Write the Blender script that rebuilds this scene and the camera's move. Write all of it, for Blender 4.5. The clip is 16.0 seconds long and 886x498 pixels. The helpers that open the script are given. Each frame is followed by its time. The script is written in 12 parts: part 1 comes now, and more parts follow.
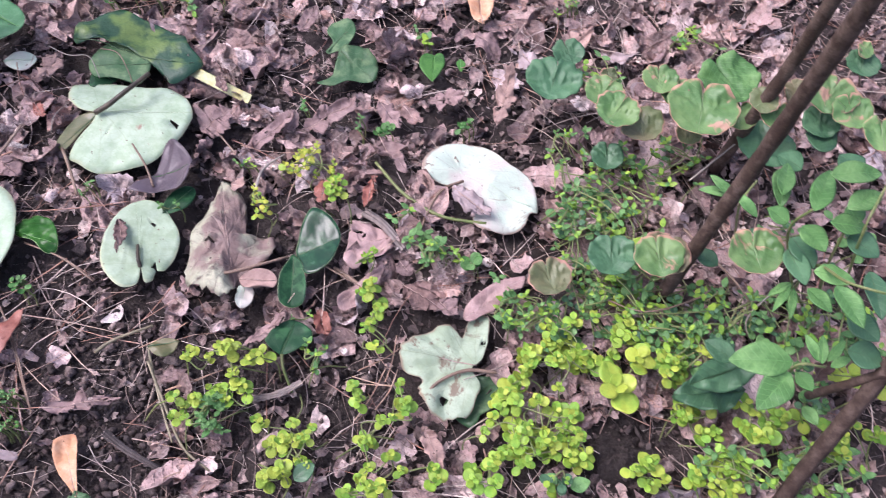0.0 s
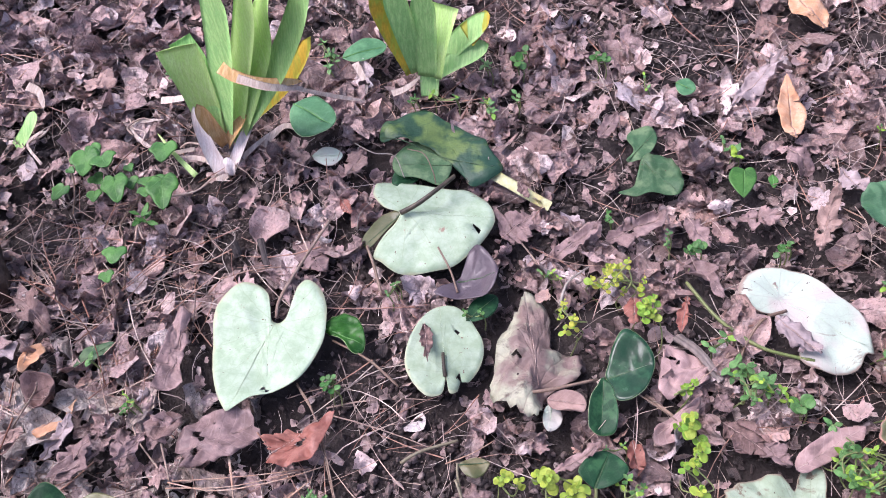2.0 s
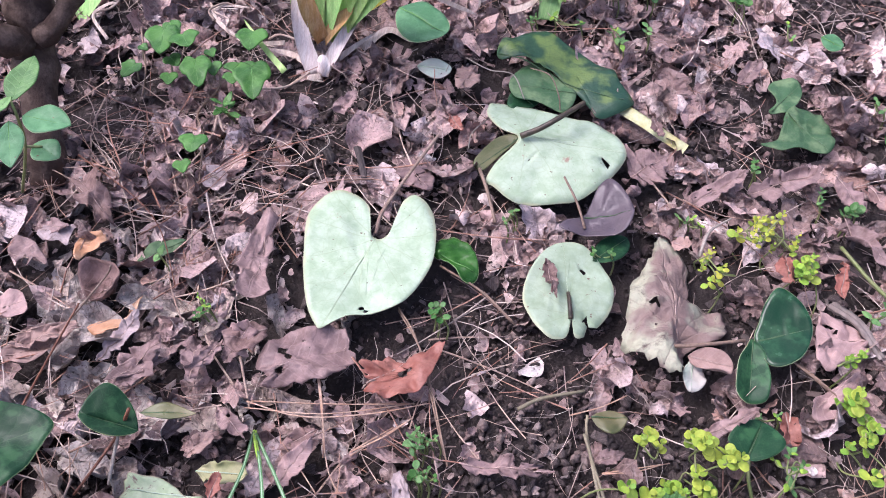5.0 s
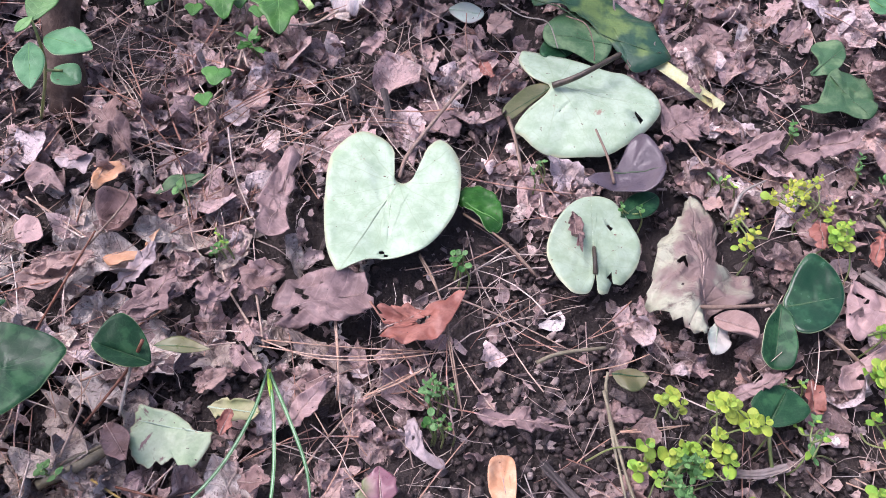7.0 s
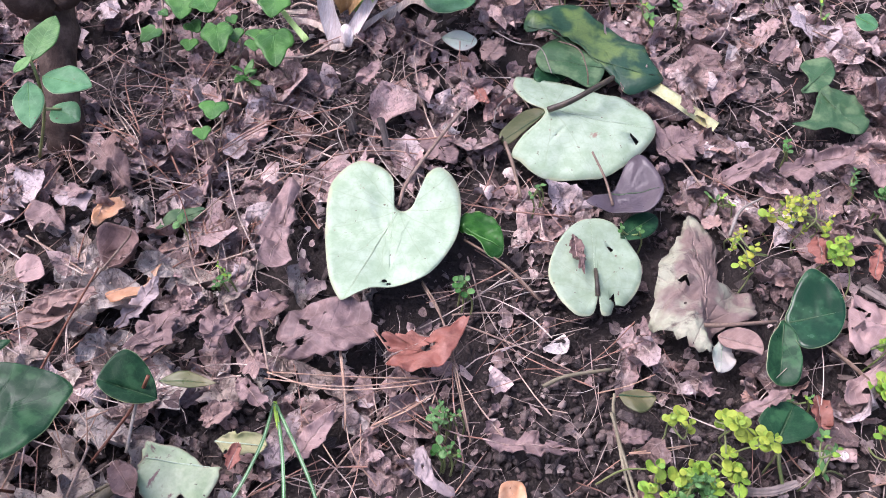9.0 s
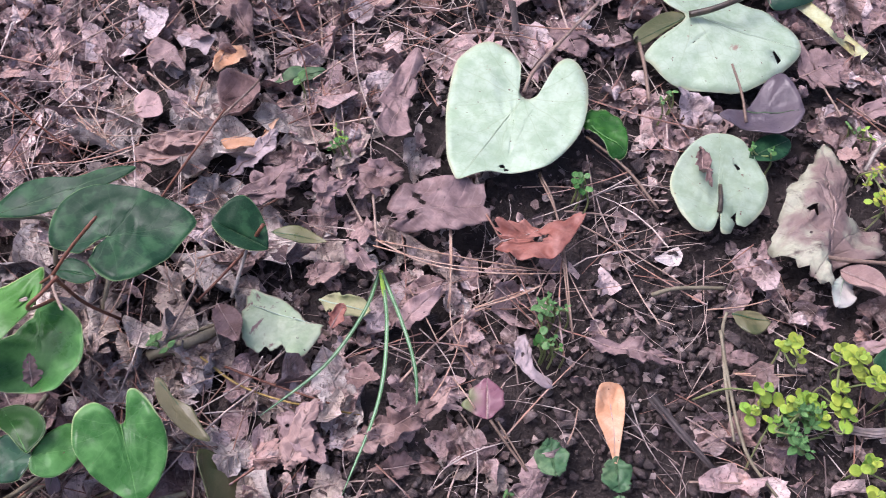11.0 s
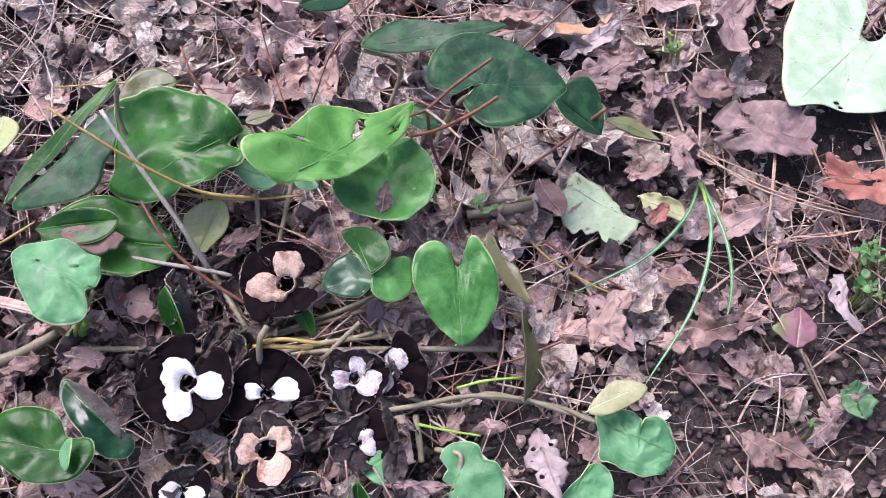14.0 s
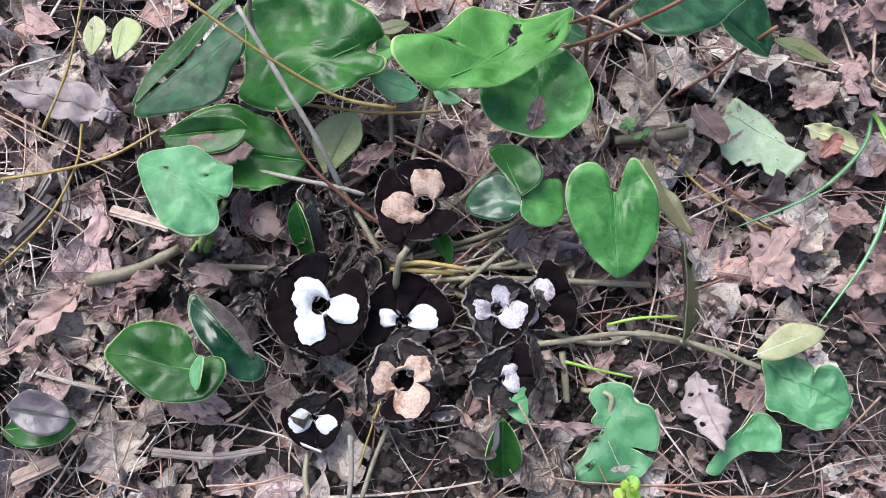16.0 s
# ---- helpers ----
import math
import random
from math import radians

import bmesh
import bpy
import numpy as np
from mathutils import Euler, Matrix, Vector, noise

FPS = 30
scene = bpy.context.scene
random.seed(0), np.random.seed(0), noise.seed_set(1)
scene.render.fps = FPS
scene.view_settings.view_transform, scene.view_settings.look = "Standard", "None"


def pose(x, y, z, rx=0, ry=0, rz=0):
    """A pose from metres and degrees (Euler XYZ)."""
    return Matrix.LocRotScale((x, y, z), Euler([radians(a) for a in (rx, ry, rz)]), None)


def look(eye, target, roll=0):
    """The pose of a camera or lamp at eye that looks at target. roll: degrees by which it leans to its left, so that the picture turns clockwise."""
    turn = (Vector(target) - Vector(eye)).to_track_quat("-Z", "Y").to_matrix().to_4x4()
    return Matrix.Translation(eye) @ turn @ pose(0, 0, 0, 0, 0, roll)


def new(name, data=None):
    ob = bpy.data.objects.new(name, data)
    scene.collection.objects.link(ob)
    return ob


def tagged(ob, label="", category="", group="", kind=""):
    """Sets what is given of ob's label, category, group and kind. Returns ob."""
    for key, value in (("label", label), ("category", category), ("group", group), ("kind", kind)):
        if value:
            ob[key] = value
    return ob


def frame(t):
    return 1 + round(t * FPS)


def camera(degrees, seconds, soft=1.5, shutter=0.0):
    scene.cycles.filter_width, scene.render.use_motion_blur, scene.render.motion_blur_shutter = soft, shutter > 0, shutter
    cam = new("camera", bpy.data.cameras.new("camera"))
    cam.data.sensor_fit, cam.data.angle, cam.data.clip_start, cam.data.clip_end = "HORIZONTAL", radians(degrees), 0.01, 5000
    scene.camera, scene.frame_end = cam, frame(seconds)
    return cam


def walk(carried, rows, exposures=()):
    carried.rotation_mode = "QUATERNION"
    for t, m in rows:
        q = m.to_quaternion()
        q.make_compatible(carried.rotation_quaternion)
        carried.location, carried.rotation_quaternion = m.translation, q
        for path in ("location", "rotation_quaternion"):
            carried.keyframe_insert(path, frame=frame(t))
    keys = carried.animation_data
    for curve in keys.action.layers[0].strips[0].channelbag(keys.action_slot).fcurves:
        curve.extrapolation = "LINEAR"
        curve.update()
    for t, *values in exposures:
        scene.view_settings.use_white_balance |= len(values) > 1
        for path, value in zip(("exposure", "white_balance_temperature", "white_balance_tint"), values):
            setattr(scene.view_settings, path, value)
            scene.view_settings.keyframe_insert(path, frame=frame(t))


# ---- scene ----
EXPOSURES = [(0.0, 0.74, 5760, 26), (5.0, 0.72, 5760, 27), (8.5, 0.74, 5760, 26), (11.0, 0.6, 5760, 27), (12.0, 0.6, 5760, 27), (13.0, 0.88, 5760, 27), (14.5, 0.87, 5750, 18), (16.0, 0.78, 5650, 8)]


# ---- the camera and its way ----
cam = camera(55.6, 16.0, soft=0.8, shutter=0.18)
PATH = [
    (0, 0.0000, 0.0000, 0.6220, 30.40, -2.80, 0.00),
    (0.5, -0.0495, 0.0143, 0.6367, 31.92, -2.23, 4.11),
    (1, -0.0891, 0.0284, 0.6445, 33.19, -1.67, 6.39),
    (1.5, -0.1197, 0.0415, 0.6411, 34.50, 0.32, 7.65),
    (2, -0.1311, 0.0422, 0.6178, 35.10, 3.83, 9.27),
    (2.5, -0.1578, 0.0407, 0.5607, 34.15, 3.92, 8.50),
    (3, -0.2042, 0.0307, 0.5206, 33.38, 0.97, 7.48),
    (3.5, -0.2040, 0.0281, 0.5132, 33.59, -0.38, 7.76),
    (4, -0.2181, 0.0275, 0.5048, 33.72, -1.36, 9.55),
    (4.5, -0.2423, 0.0230, 0.5130, 34.17, -1.19, 11.95),
    (5, -0.2497, 0.0239, 0.5175, 34.79, -1.65, 13.63),
    (5.2, -0.2563, 0.0249, 0.5197, 34.53, -1.92, 14.31),
    (7.3, -0.2560, 0.0209, 0.4938, 32.05, -2.50, 16.48),
    (7.5, -0.2559, 0.0229, 0.4914, 32.22, -2.23, 15.58),
    (8, -0.2446, 0.0436, 0.5012, 33.55, -1.52, 13.47),
    (8.5, -0.2500, 0.0351, 0.5024, 34.41, -1.91, 13.32),
    (8.7, -0.2557, 0.0280, 0.5025, 34.37, -1.77, 13.82),
    (10.8, -0.2919, -0.0021, 0.4730, 28.36, -3.52, 22.07),
    (11, -0.3007, -0.0067, 0.4744, 28.10, -3.51, 23.24),
    (11.5, -0.3235, -0.0304, 0.4664, 27.37, -3.32, 25.88),
    (12, -0.3332, -0.0394, 0.4608, 26.42, -3.35, 27.83),
    (12.5, -0.3546, -0.0623, 0.4617, 26.14, -3.71, 29.95),
    (13, -0.3715, -0.0841, 0.4560, 25.86, -3.80, 32.98),
    (13.5, -0.3806, -0.0924, 0.4500, 25.34, -3.61, 35.38),
    (14, -0.3943, -0.1055, 0.4462, 24.76, -2.98, 36.91),
    (14.5, -0.4100, -0.1212, 0.4436, 24.12, -2.43, 38.72),
    (15, -0.4178, -0.1312, 0.4385, 23.87, -1.91, 39.59),
    (15.5, -0.4224, -0.1349, 0.4204, 23.07, -1.60, 39.86),
    (16, -0.4295, -0.1393, 0.4024, 22.29, -0.88, 40.21),
]
walk(cam, [(t, pose(*p)) for t, *p in PATH], EXPOSURES)


# ---- light: a bright overcast sky over a shaded bed ----
world = bpy.data.worlds.new("sky")
scene.world = world
world.use_nodes = True
wn = world.node_tree.nodes
sky = wn.new("ShaderNodeTexSky")
sky.sky_type = "NISHITA"
sky.sun_disc = False
sky.sun_elevation, sky.sun_rotation = radians(59), radians(-86)
sky.air_density, sky.dust_density, sky.ozone_density = 1.0, 6.0, 0.6
world.node_tree.links.new(sky.outputs[0], wn["Background"].inputs[0])
wn["Background"].inputs[1].default_value = 0.145
sun = new("sun", bpy.data.lights.new("sun", "SUN"))
sun.data.energy, sun.data.angle, sun.data.color = 1.5, radians(34), (1.0, 0.95, 0.88)
sun.matrix_world = look((-2.6, 0.2, 4.4), (0, 0, 0))


# ---- materials ----
class Nodes:
    """A small writer for node materials."""

    def __init__(self, name, rough=0.6, spec=0.4):
        self.m = bpy.data.materials.new(name)
        self.m.use_nodes = True
        self.t = self.m.node_tree
        self.b = self.t.nodes["Principled BSDF"]
        self.b.inputs["Roughness"].default_value = rough
        self.b.inputs["Specular IOR Level"].default_value = spec

    def node(self, kind):
        return self.t.nodes.new("ShaderNode" + kind)

    def put(self, value, socket):
        if isinstance(value, bpy.types.NodeSocket):
            self.t.links.new(value, socket)
        elif isinstance(value, tuple) and len(value) == 3 and socket.type == "RGBA":
            socket.default_value = (*value, 1)
        else:
            socket.default_value = value

    def math(self, op, a, b=0.0, c=0.0):
        n = self.node("Math")
        n.operation = op
        for i, v in enumerate((a, b, c)):
            self.put(v, n.inputs[i])
        return n.outputs[0]

    def noise(self, scale, vec=None, detail=4.0, rough=0.55, distort=0.0):
        n = self.node("TexNoise")
        n.inputs["Scale"].default_value, n.inputs["Detail"].default_value = scale, detail
        n.inputs["Roughness"].default_value, n.inputs["Distortion"].default_value = rough, distort
        if vec is not None:
            self.put(vec, n.inputs["Vector"])
        return n.outputs["Fac"]

    def span(self, v, lo, hi, a=0.0, b=1.0):
        n = self.node("MapRange")
        n.interpolation_type = "SMOOTHSTEP"
        for i, x in enumerate((v, lo, hi, a, b)):
            self.put(x, n.inputs[i])
        return n.outputs[0]

    def mix(self, f, a, b, blend="MIX"):
        n = self.node("Mix")
        n.data_type, n.blend_type = "RGBA", blend
        self.put(f, n.inputs["Factor"])
        self.put(a, n.inputs[6])
        self.put(b, n.inputs[7])
        return n.outputs[2]

    def ramp(self, v, stops):
        n = self.node("ValToRGB")
        e = n.color_ramp.elements
        while len(e) < len(stops):
            e.new(0.5)
        for el, (p, c) in zip(e, stops):
            el.position, el.color = p, (*c, 1)
        self.put(v, n.inputs[0])
        return n.outputs[0]

    def coords(self):
        return self.node("TexCoord").outputs["Object"]

    def place(self):
        """Where a point lies in the bed, with a shift of its own for each object."""
        g, o = self.node("NewGeometry").outputs["Position"], self.node("ObjectInfo").outputs["Random"]
        return g, o

    def bump(self, h, strength=0.5, depth=0.002):
        n = self.node("Bump")
        n.inputs["Strength"].default_value, n.inputs["Distance"].default_value = strength, depth
        self.put(h, n.inputs["Height"])
        self.put(n.outputs[0], self.b.inputs["Normal"])

    def colour(self, c):
        self.put(c, self.b.inputs["Base Color"])

    def rough(self, v):
        self.put(v, self.b.inputs["Roughness"])


def veins(n, kind):
    """A mask of veins over a blade, whose uv is in blade lengths from its foot."""
    named = n.node("UVMap")
    named.uv_map = "leaf"
    uv = named.outputs[0]
    sep = n.node("SeparateXYZ")
    n.put(uv, sep.inputs[0])
    x, y = n.math("ABSOLUTE", sep.outputs[0]), sep.outputs[1]
    r = n.math("SQRT", n.math("ADD", n.math("MULTIPLY", x, x), n.math("MULTIPLY", y, y)))
    wob = n.math("MULTIPLY", n.math("SUBTRACT", n.noise(6.0, uv, 2.0), 0.5), 0.16)
    mid = n.span(x, 0.003, 0.010, 1.0, 0.0)
    if kind == "palm":
        ang = n.math("ADD", n.math("ARCTAN2", x, y), n.math("ADD", n.math("MULTIPLY", r, -0.35), wob))
        away = n.math("MULTIPLY", n.math("PINGPONG", n.math("ADD", ang, 0.62), 0.31), r)
        side = n.span(away, 0.002, 0.009, 1.0, 0.0)
        side = n.math("MULTIPLY", side, n.span(r, 0.4, 0.9, 0.75, 0.0))
        q = n.math("ADD", n.math("SUBTRACT", y, n.math("MULTIPLY", x, 0.9)), wob)
        twigs = n.math("MULTIPLY", n.span(n.math("PINGPONG", q, 0.11), 0.002, 0.008, 0.5, 0.0), n.span(y, 0.1, 0.3))
        side = n.math("MAXIMUM", side, twigs)
    else:
        q = n.math("ADD", n.math("SUBTRACT", y, n.math("MULTIPLY", x, 0.75)), n.math("MULTIPLY", wob, 0.4))
        side = n.span(n.math("PINGPONG", q, 0.065), 0.003, 0.012, 0.8, 0.0)
    net = n.node("TexVoronoi")
    net.feature = "DISTANCE_TO_EDGE"
    net.inputs["Scale"].default_value = 11.0
    n.put(uv, net.inputs["Vector"])
    fine = n.span(net.outputs["Distance"], 0.0, 0.07, 0.4, 0.0)
    main = n.math("MAXIMUM", mid, side)
    return n.math("MAXIMUM", main, fine), main


def leaf_mat(name, base, second, vein, kind="palm", rough=0.45, spec=0.4, mottle=3.0, edge=None, amount=(0.45, 0.62), veiny=0.5, stain=None, relief=0.5, blister=0.0, stains=(0.6, 0.72), grain=0.35, rim=0.95, ragged=3.0):
    """A blade's surface: two colours in clouds, veins, stains, and a margin of its own colour."""
    n = Nodes(name, rough, spec)
    v, main = veins(n, kind)
    pos, rnd = n.place()
    shift = n.node("VectorMath")
    n.put(pos, shift.inputs[0])
    n.put(rnd, shift.inputs[1])
    p = shift.outputs[0]
    cloud = n.span(n.noise(mottle * 14, p, 3.0), amount[0], amount[1])
    col = n.mix(cloud, base, second)
    fine = n.noise(420.0, p, 3.0)
    col = n.mix(n.span(fine, 0.3, 0.7, 0.0, 0.28 if grain > 0.2 else 0.1), col, tuple(c * 0.62 for c in base))
    tone = n.math("ADD", n.math("MULTIPLY", rnd, 0.35), 0.82)
    tint = n.node("HueSaturation")
    n.put(col, tint.inputs["Color"])
    n.put(tone, tint.inputs["Value"])
    col = tint.outputs[0]
    col = n.mix(n.math("MULTIPLY", v, veiny), col, vein)
    if stain:
        st = n.span(n.noise(38.0, p, 5.0, 0.65, 0.6), *stains)
        col = n.mix(st, col, stain)
        sp = n.span(n.noise(260.0, p, 2.0), 0.70, 0.76)
        col = n.mix(sp, col, tuple(c * 0.5 for c in stain))
    if edge:
        margin = n.node("Attribute")
        margin.attribute_name = "rad"
        a = margin.outputs["Fac"]
        col = n.mix(n.span(n.math("ADD", a, n.math("MULTIPLY", n.math("SUBTRACT", n.noise(60.0, p), 0.5), (1.0 - rim) * ragged)), rim, min(1.0, rim + 0.09)), col, edge)
    n.colour(col)
    n.rough(n.span(n.noise(70.0, p), 0.3, 0.7, rough * 0.65, rough * 1.4))
    h = n.math("SUBTRACT", n.math("MULTIPLY", fine, grain), n.math("MULTIPLY", main, 0.4 * veiny if grain > 0.1 else 0.1 * veiny))
    if blister:
        h = n.math("ADD", h, n.math("MULTIPLY", n.noise(70.0, p, 3.0, 0.6), blister))
    n.bump(h, relief, 0.0012 if grain > 0.2 else 0.0028)
    return n.m


def plain_mat(name, base, second, scale=60.0, rough=0.7, spec=0.3, relief=0.4, stretch=None, lo=0.4, hi=0.62):
    n = Nodes(name, rough, spec)
    p = n.coords()
    if stretch:
        mp = n.node("Mapping")
        mp.inputs["Scale"].default_value = stretch
        n.put(p, mp.inputs["Vector"])
        p = mp.outputs[0]
    f = n.noise(scale, p, 5.0)
    g = n.noise(scale * 6, p, 3.0)
    rnd = n.node("ObjectInfo").outputs["Random"]
    col = n.mix(n.span(f, lo, hi), base, second)
    col = n.mix(n.span(g, 0.35, 0.7, 0.0, 0.4), col, tuple(c * 0.5 for c in base))
    tint = n.node("HueSaturation")
    n.put(col, tint.inputs["Color"])
    n.put(n.math("ADD", n.math("MULTIPLY", rnd, 0.4), 0.8), tint.inputs["Value"])
    n.colour(tint.outputs[0])
    n.bump(n.math("ADD", f, n.math("MULTIPLY", g, 0.5)), relief, 0.0015)
    return n.m


def lit_through(mat, amount):
    """Lets a share of the light through a thin leaf."""
    b = mat.node_tree.nodes["Principled BSDF"]
    t = mat.node_tree.nodes.new("ShaderNodeBsdfTranslucent")
    mix = mat.node_tree.nodes.new("ShaderNodeMixShader")
    mix.inputs[0].default_value = amount
    links = mat.node_tree.links
    links.new(b.inputs["Base Color"].links[0].from_socket, t.inputs["Color"])
    links.new(b.outputs[0], mix.inputs[1])
    links.new(t.outputs[0], mix.inputs[2])
    links.new(mix.outputs[0], mat.node_tree.nodes["Material Output"].inputs["Surface"])


def litter_mat(name, stops, rough=0.62, relief=0.9, pale=0.55):
    """Dead leaves by the thousand: each island has its own tone."""
    n = Nodes(name, rough, 0.35)
    g = n.node("NewGeometry")
    isl, p = g.outputs["Random Per Island"], g.outputs["Position"]
    col = n.ramp(isl, stops)
    v, main = veins(n, "pin")
    blot = n.noise(55.0, p, 4.0, 0.6)
    col = n.mix(n.span(blot, 0.45, 0.66, 0.0, 0.8), col, (0.1, 0.07, 0.066))
    col = n.mix(n.span(n.noise(110.0, p, 3.0), 0.5, 0.72, 0.0, pale), col, (0.62, 0.5, 0.46))
    col = n.mix(n.span(n.noise(420.0, p, 3.0, 0.7), 0.54, 0.68, 0.0, 0.7), col, (0.09, 0.06, 0.054))
    col = n.mix(n.math("MULTIPLY", main, 0.22), col, (0.55, 0.43, 0.38))
    n.colour(col)
    n.rough(n.span(blot, 0.3, 0.7, rough * 0.7, rough * 1.15))
    n.bump(n.math("ADD", n.math("MULTIPLY", n.noise(230.0, p, 4.0, 0.65), 0.6), n.math("ADD", n.math("MULTIPLY", main, 0.2), n.math("MULTIPLY", n.noise(85.0, p, 2.0), 1.6))), relief, 0.0042)
    return n.m


# dead leaves
LITTER = litter_mat("leaf_litter", [(0.0, (0.200, 0.135, 0.121)), (0.2, (0.336, 0.228, 0.207)), (0.38, (0.481, 0.339, 0.315)), (0.5, (0.328, 0.221, 0.208)), (0.62, (0.553, 0.396, 0.360)), (0.72, (0.433, 0.267, 0.219)), (0.82, (0.481, 0.408, 0.408)), (0.92, (0.673, 0.517, 0.476)), (1.0, (0.841, 0.709, 0.662))])
CRUMB = litter_mat("leaf_crumbs", [(0.0, (0.120, 0.087, 0.079)), (0.35, (0.272, 0.196, 0.178)), (0.62, (0.458, 0.331, 0.299)), (0.88, (0.610, 0.470, 0.426)), (0.96, (0.720, 0.600, 0.540)), (1.0, (0.740, 0.690, 0.650))])
TAN_LITTER = litter_mat("tan_litter", [(0.0, (0.227, 0.172, 0.139)), (0.3, (0.399, 0.320, 0.260)), (0.6, (0.520, 0.441, 0.368)), (0.8, (0.448, 0.411, 0.388)), (1.0, (0.750, 0.653, 0.557))])


def dead_mat(name, base, second, vein, stain, rough=0.6, relief=0.8, stains=(0.6, 0.7)):
    return leaf_mat(name, base, second, vein, "pin", rough, 0.3, 7.0, amount=(0.36, 0.66), stain=stain, veiny=0.3, relief=relief, grain=0.3, blister=1.3, stains=stains)


DEAD = [
    dead_mat("dead_leaf_mauve", (0.195, 0.132, 0.124), (0.31, 0.215, 0.202), (0.36, 0.26, 0.24), (0.085, 0.056, 0.052)),
    dead_mat("dead_leaf_tan", (0.4, 0.275, 0.232), (0.28, 0.185, 0.158), (0.48, 0.35, 0.3), (0.14, 0.086, 0.072)),
    dead_mat("dead_leaf_brown", (0.15, 0.094, 0.082), (0.27, 0.178, 0.158), (0.32, 0.22, 0.195), (0.06, 0.038, 0.034)),
    dead_mat("dead_leaf_grey", (0.4, 0.33, 0.325), (0.28, 0.22, 0.215), (0.22, 0.17, 0.16), (0.15, 0.106, 0.098)),
    dead_mat("dead_leaf_orange", (0.5, 0.265, 0.14), (0.56, 0.36, 0.23), (0.4, 0.2, 0.11), (0.26, 0.12, 0.06), 0.5, 0.4, (0.66, 0.76)),
    dead_mat("dead_leaf_rust", (0.27, 0.1, 0.072), (0.36, 0.168, 0.13), (0.22, 0.09, 0.07), (0.13, 0.058, 0.045), 0.5, 0.6, (0.63, 0.74)),
    dead_mat("dead_leaf_pink", (0.4, 0.275, 0.252), (0.3, 0.2, 0.186), (0.53, 0.4, 0.37), (0.18, 0.11, 0.1), 0.55, 0.5, (0.64, 0.76)),
]
# living and fallen leaves
PALE = leaf_mat("pale_leaf_underside", (0.275, 0.375, 0.245), (0.385, 0.485, 0.355), (0.2, 0.25, 0.13), "palm", 0.58, 0.28, 6.0, edge=(0.38, 0.42, 0.27), amount=(0.3, 0.7), veiny=0.3, stain=(0.28, 0.2, 0.15), stains=(0.66, 0.72), relief=0.4, grain=0.09, blister=0.7)
PALE_RAGGED = leaf_mat("pale_leaf_ragged", (0.27, 0.35, 0.235), (0.36, 0.44, 0.32), (0.2, 0.23, 0.13), "palm", 0.58, 0.28, 4.0, edge=(0.26, 0.21, 0.15), amount=(0.36, 0.66), stain=(0.16, 0.13, 0.09), veiny=0.4, stains=(0.56, 0.64), relief=0.5, grain=0.15, blister=1.1)
PALE_WORN = leaf_mat("pale_leaf_worn", (0.40, 0.48, 0.39), (0.43, 0.40, 0.36), (0.28, 0.225, 0.2), "palm", 0.6, 0.3, 2.0, edge=(0.3, 0.235, 0.19), amount=(0.46, 0.66), stain=(0.2, 0.14, 0.12), veiny=0.22, stains=(0.6, 0.72), relief=0.6, grain=0.15, blister=1.0)
PALE_ROT = leaf_mat("pale_leaf_rotting", (0.19, 0.135, 0.118), (0.34, 0.35, 0.25), (0.25, 0.185, 0.16), "palm", 0.6, 0.35, 2.3, amount=(0.43, 0.6), stain=(0.07, 0.046, 0.04), veiny=0.45, stains=(0.55, 0.7), relief=0.8, grain=0.15, blister=1.4)
MOTTLED = leaf_mat("dark_mottled_leaf", (0.012, 0.048, 0.021), (0.03, 0.095, 0.038), (0.05, 0.11, 0.05), "palm", 0.42, 0.16, 7.0, edge=(0.12, 0.2, 0.09), amount=(0.48, 0.64), veiny=0.4, blister=0.4, grain=0.04, rim=0.975)
MOTTLED_YELLOW = leaf_mat("yellow_mottled_leaf", (0.016, 0.055, 0.03), (0.115, 0.175, 0.05), (0.035, 0.09, 0.045), "palm", 0.45, 0.38, 3.0, amount=(0.47, 0.66), veiny=0.4, blister=1.2, grain=0.04)
MOTTLED_DULL = leaf_mat("dull_mottled_leaf", (0.05, 0.12, 0.05), (0.13, 0.21, 0.1), (0.12, 0.18, 0.09), "palm", 0.5, 0.3, 5.0, amount=(0.44, 0.62), veiny=0.4, stain=(0.16, 0.12, 0.07), stains=(0.66, 0.76))
GLOSSY = leaf_mat("glossy_green_leaf", (0.01, 0.052, 0.008), (0.03, 0.112, 0.016), (0.06, 0.15, 0.035), "palm", 0.3, 0.2, 3.2, edge=(0.3, 0.38, 0.17), amount=(0.36, 0.68), veiny=0.3, blister=0.4, stain=(0.09, 0.08, 0.03), stains=(0.72, 0.8), grain=0.05, rim=0.97)
BRIGHT = leaf_mat("bright_green_leaf", (0.048, 0.155, 0.024), (0.095, 0.245, 0.052), (0.16, 0.33, 0.1), "palm", 0.4, 0.24, 3.2, edge=(0.38, 0.46, 0.2), amount=(0.34, 0.68), veiny=0.35, blister=0.6, stain=(0.16, 0.13, 0.05), stains=(0.73, 0.81), grain=0.05, rim=0.97)
MINT = leaf_mat("matt_green_leaf", (0.055, 0.175, 0.07), (0.12, 0.285, 0.13), (0.16, 0.33, 0.17), "palm", 0.48, 0.3, 4.5, edge=(0.34, 0.46, 0.24), amount=(0.38, 0.66), veiny=0.3, blister=0.5, stain=(0.2, 0.15, 0.08), stains=(0.71, 0.78), grain=0.05, rim=0.965)
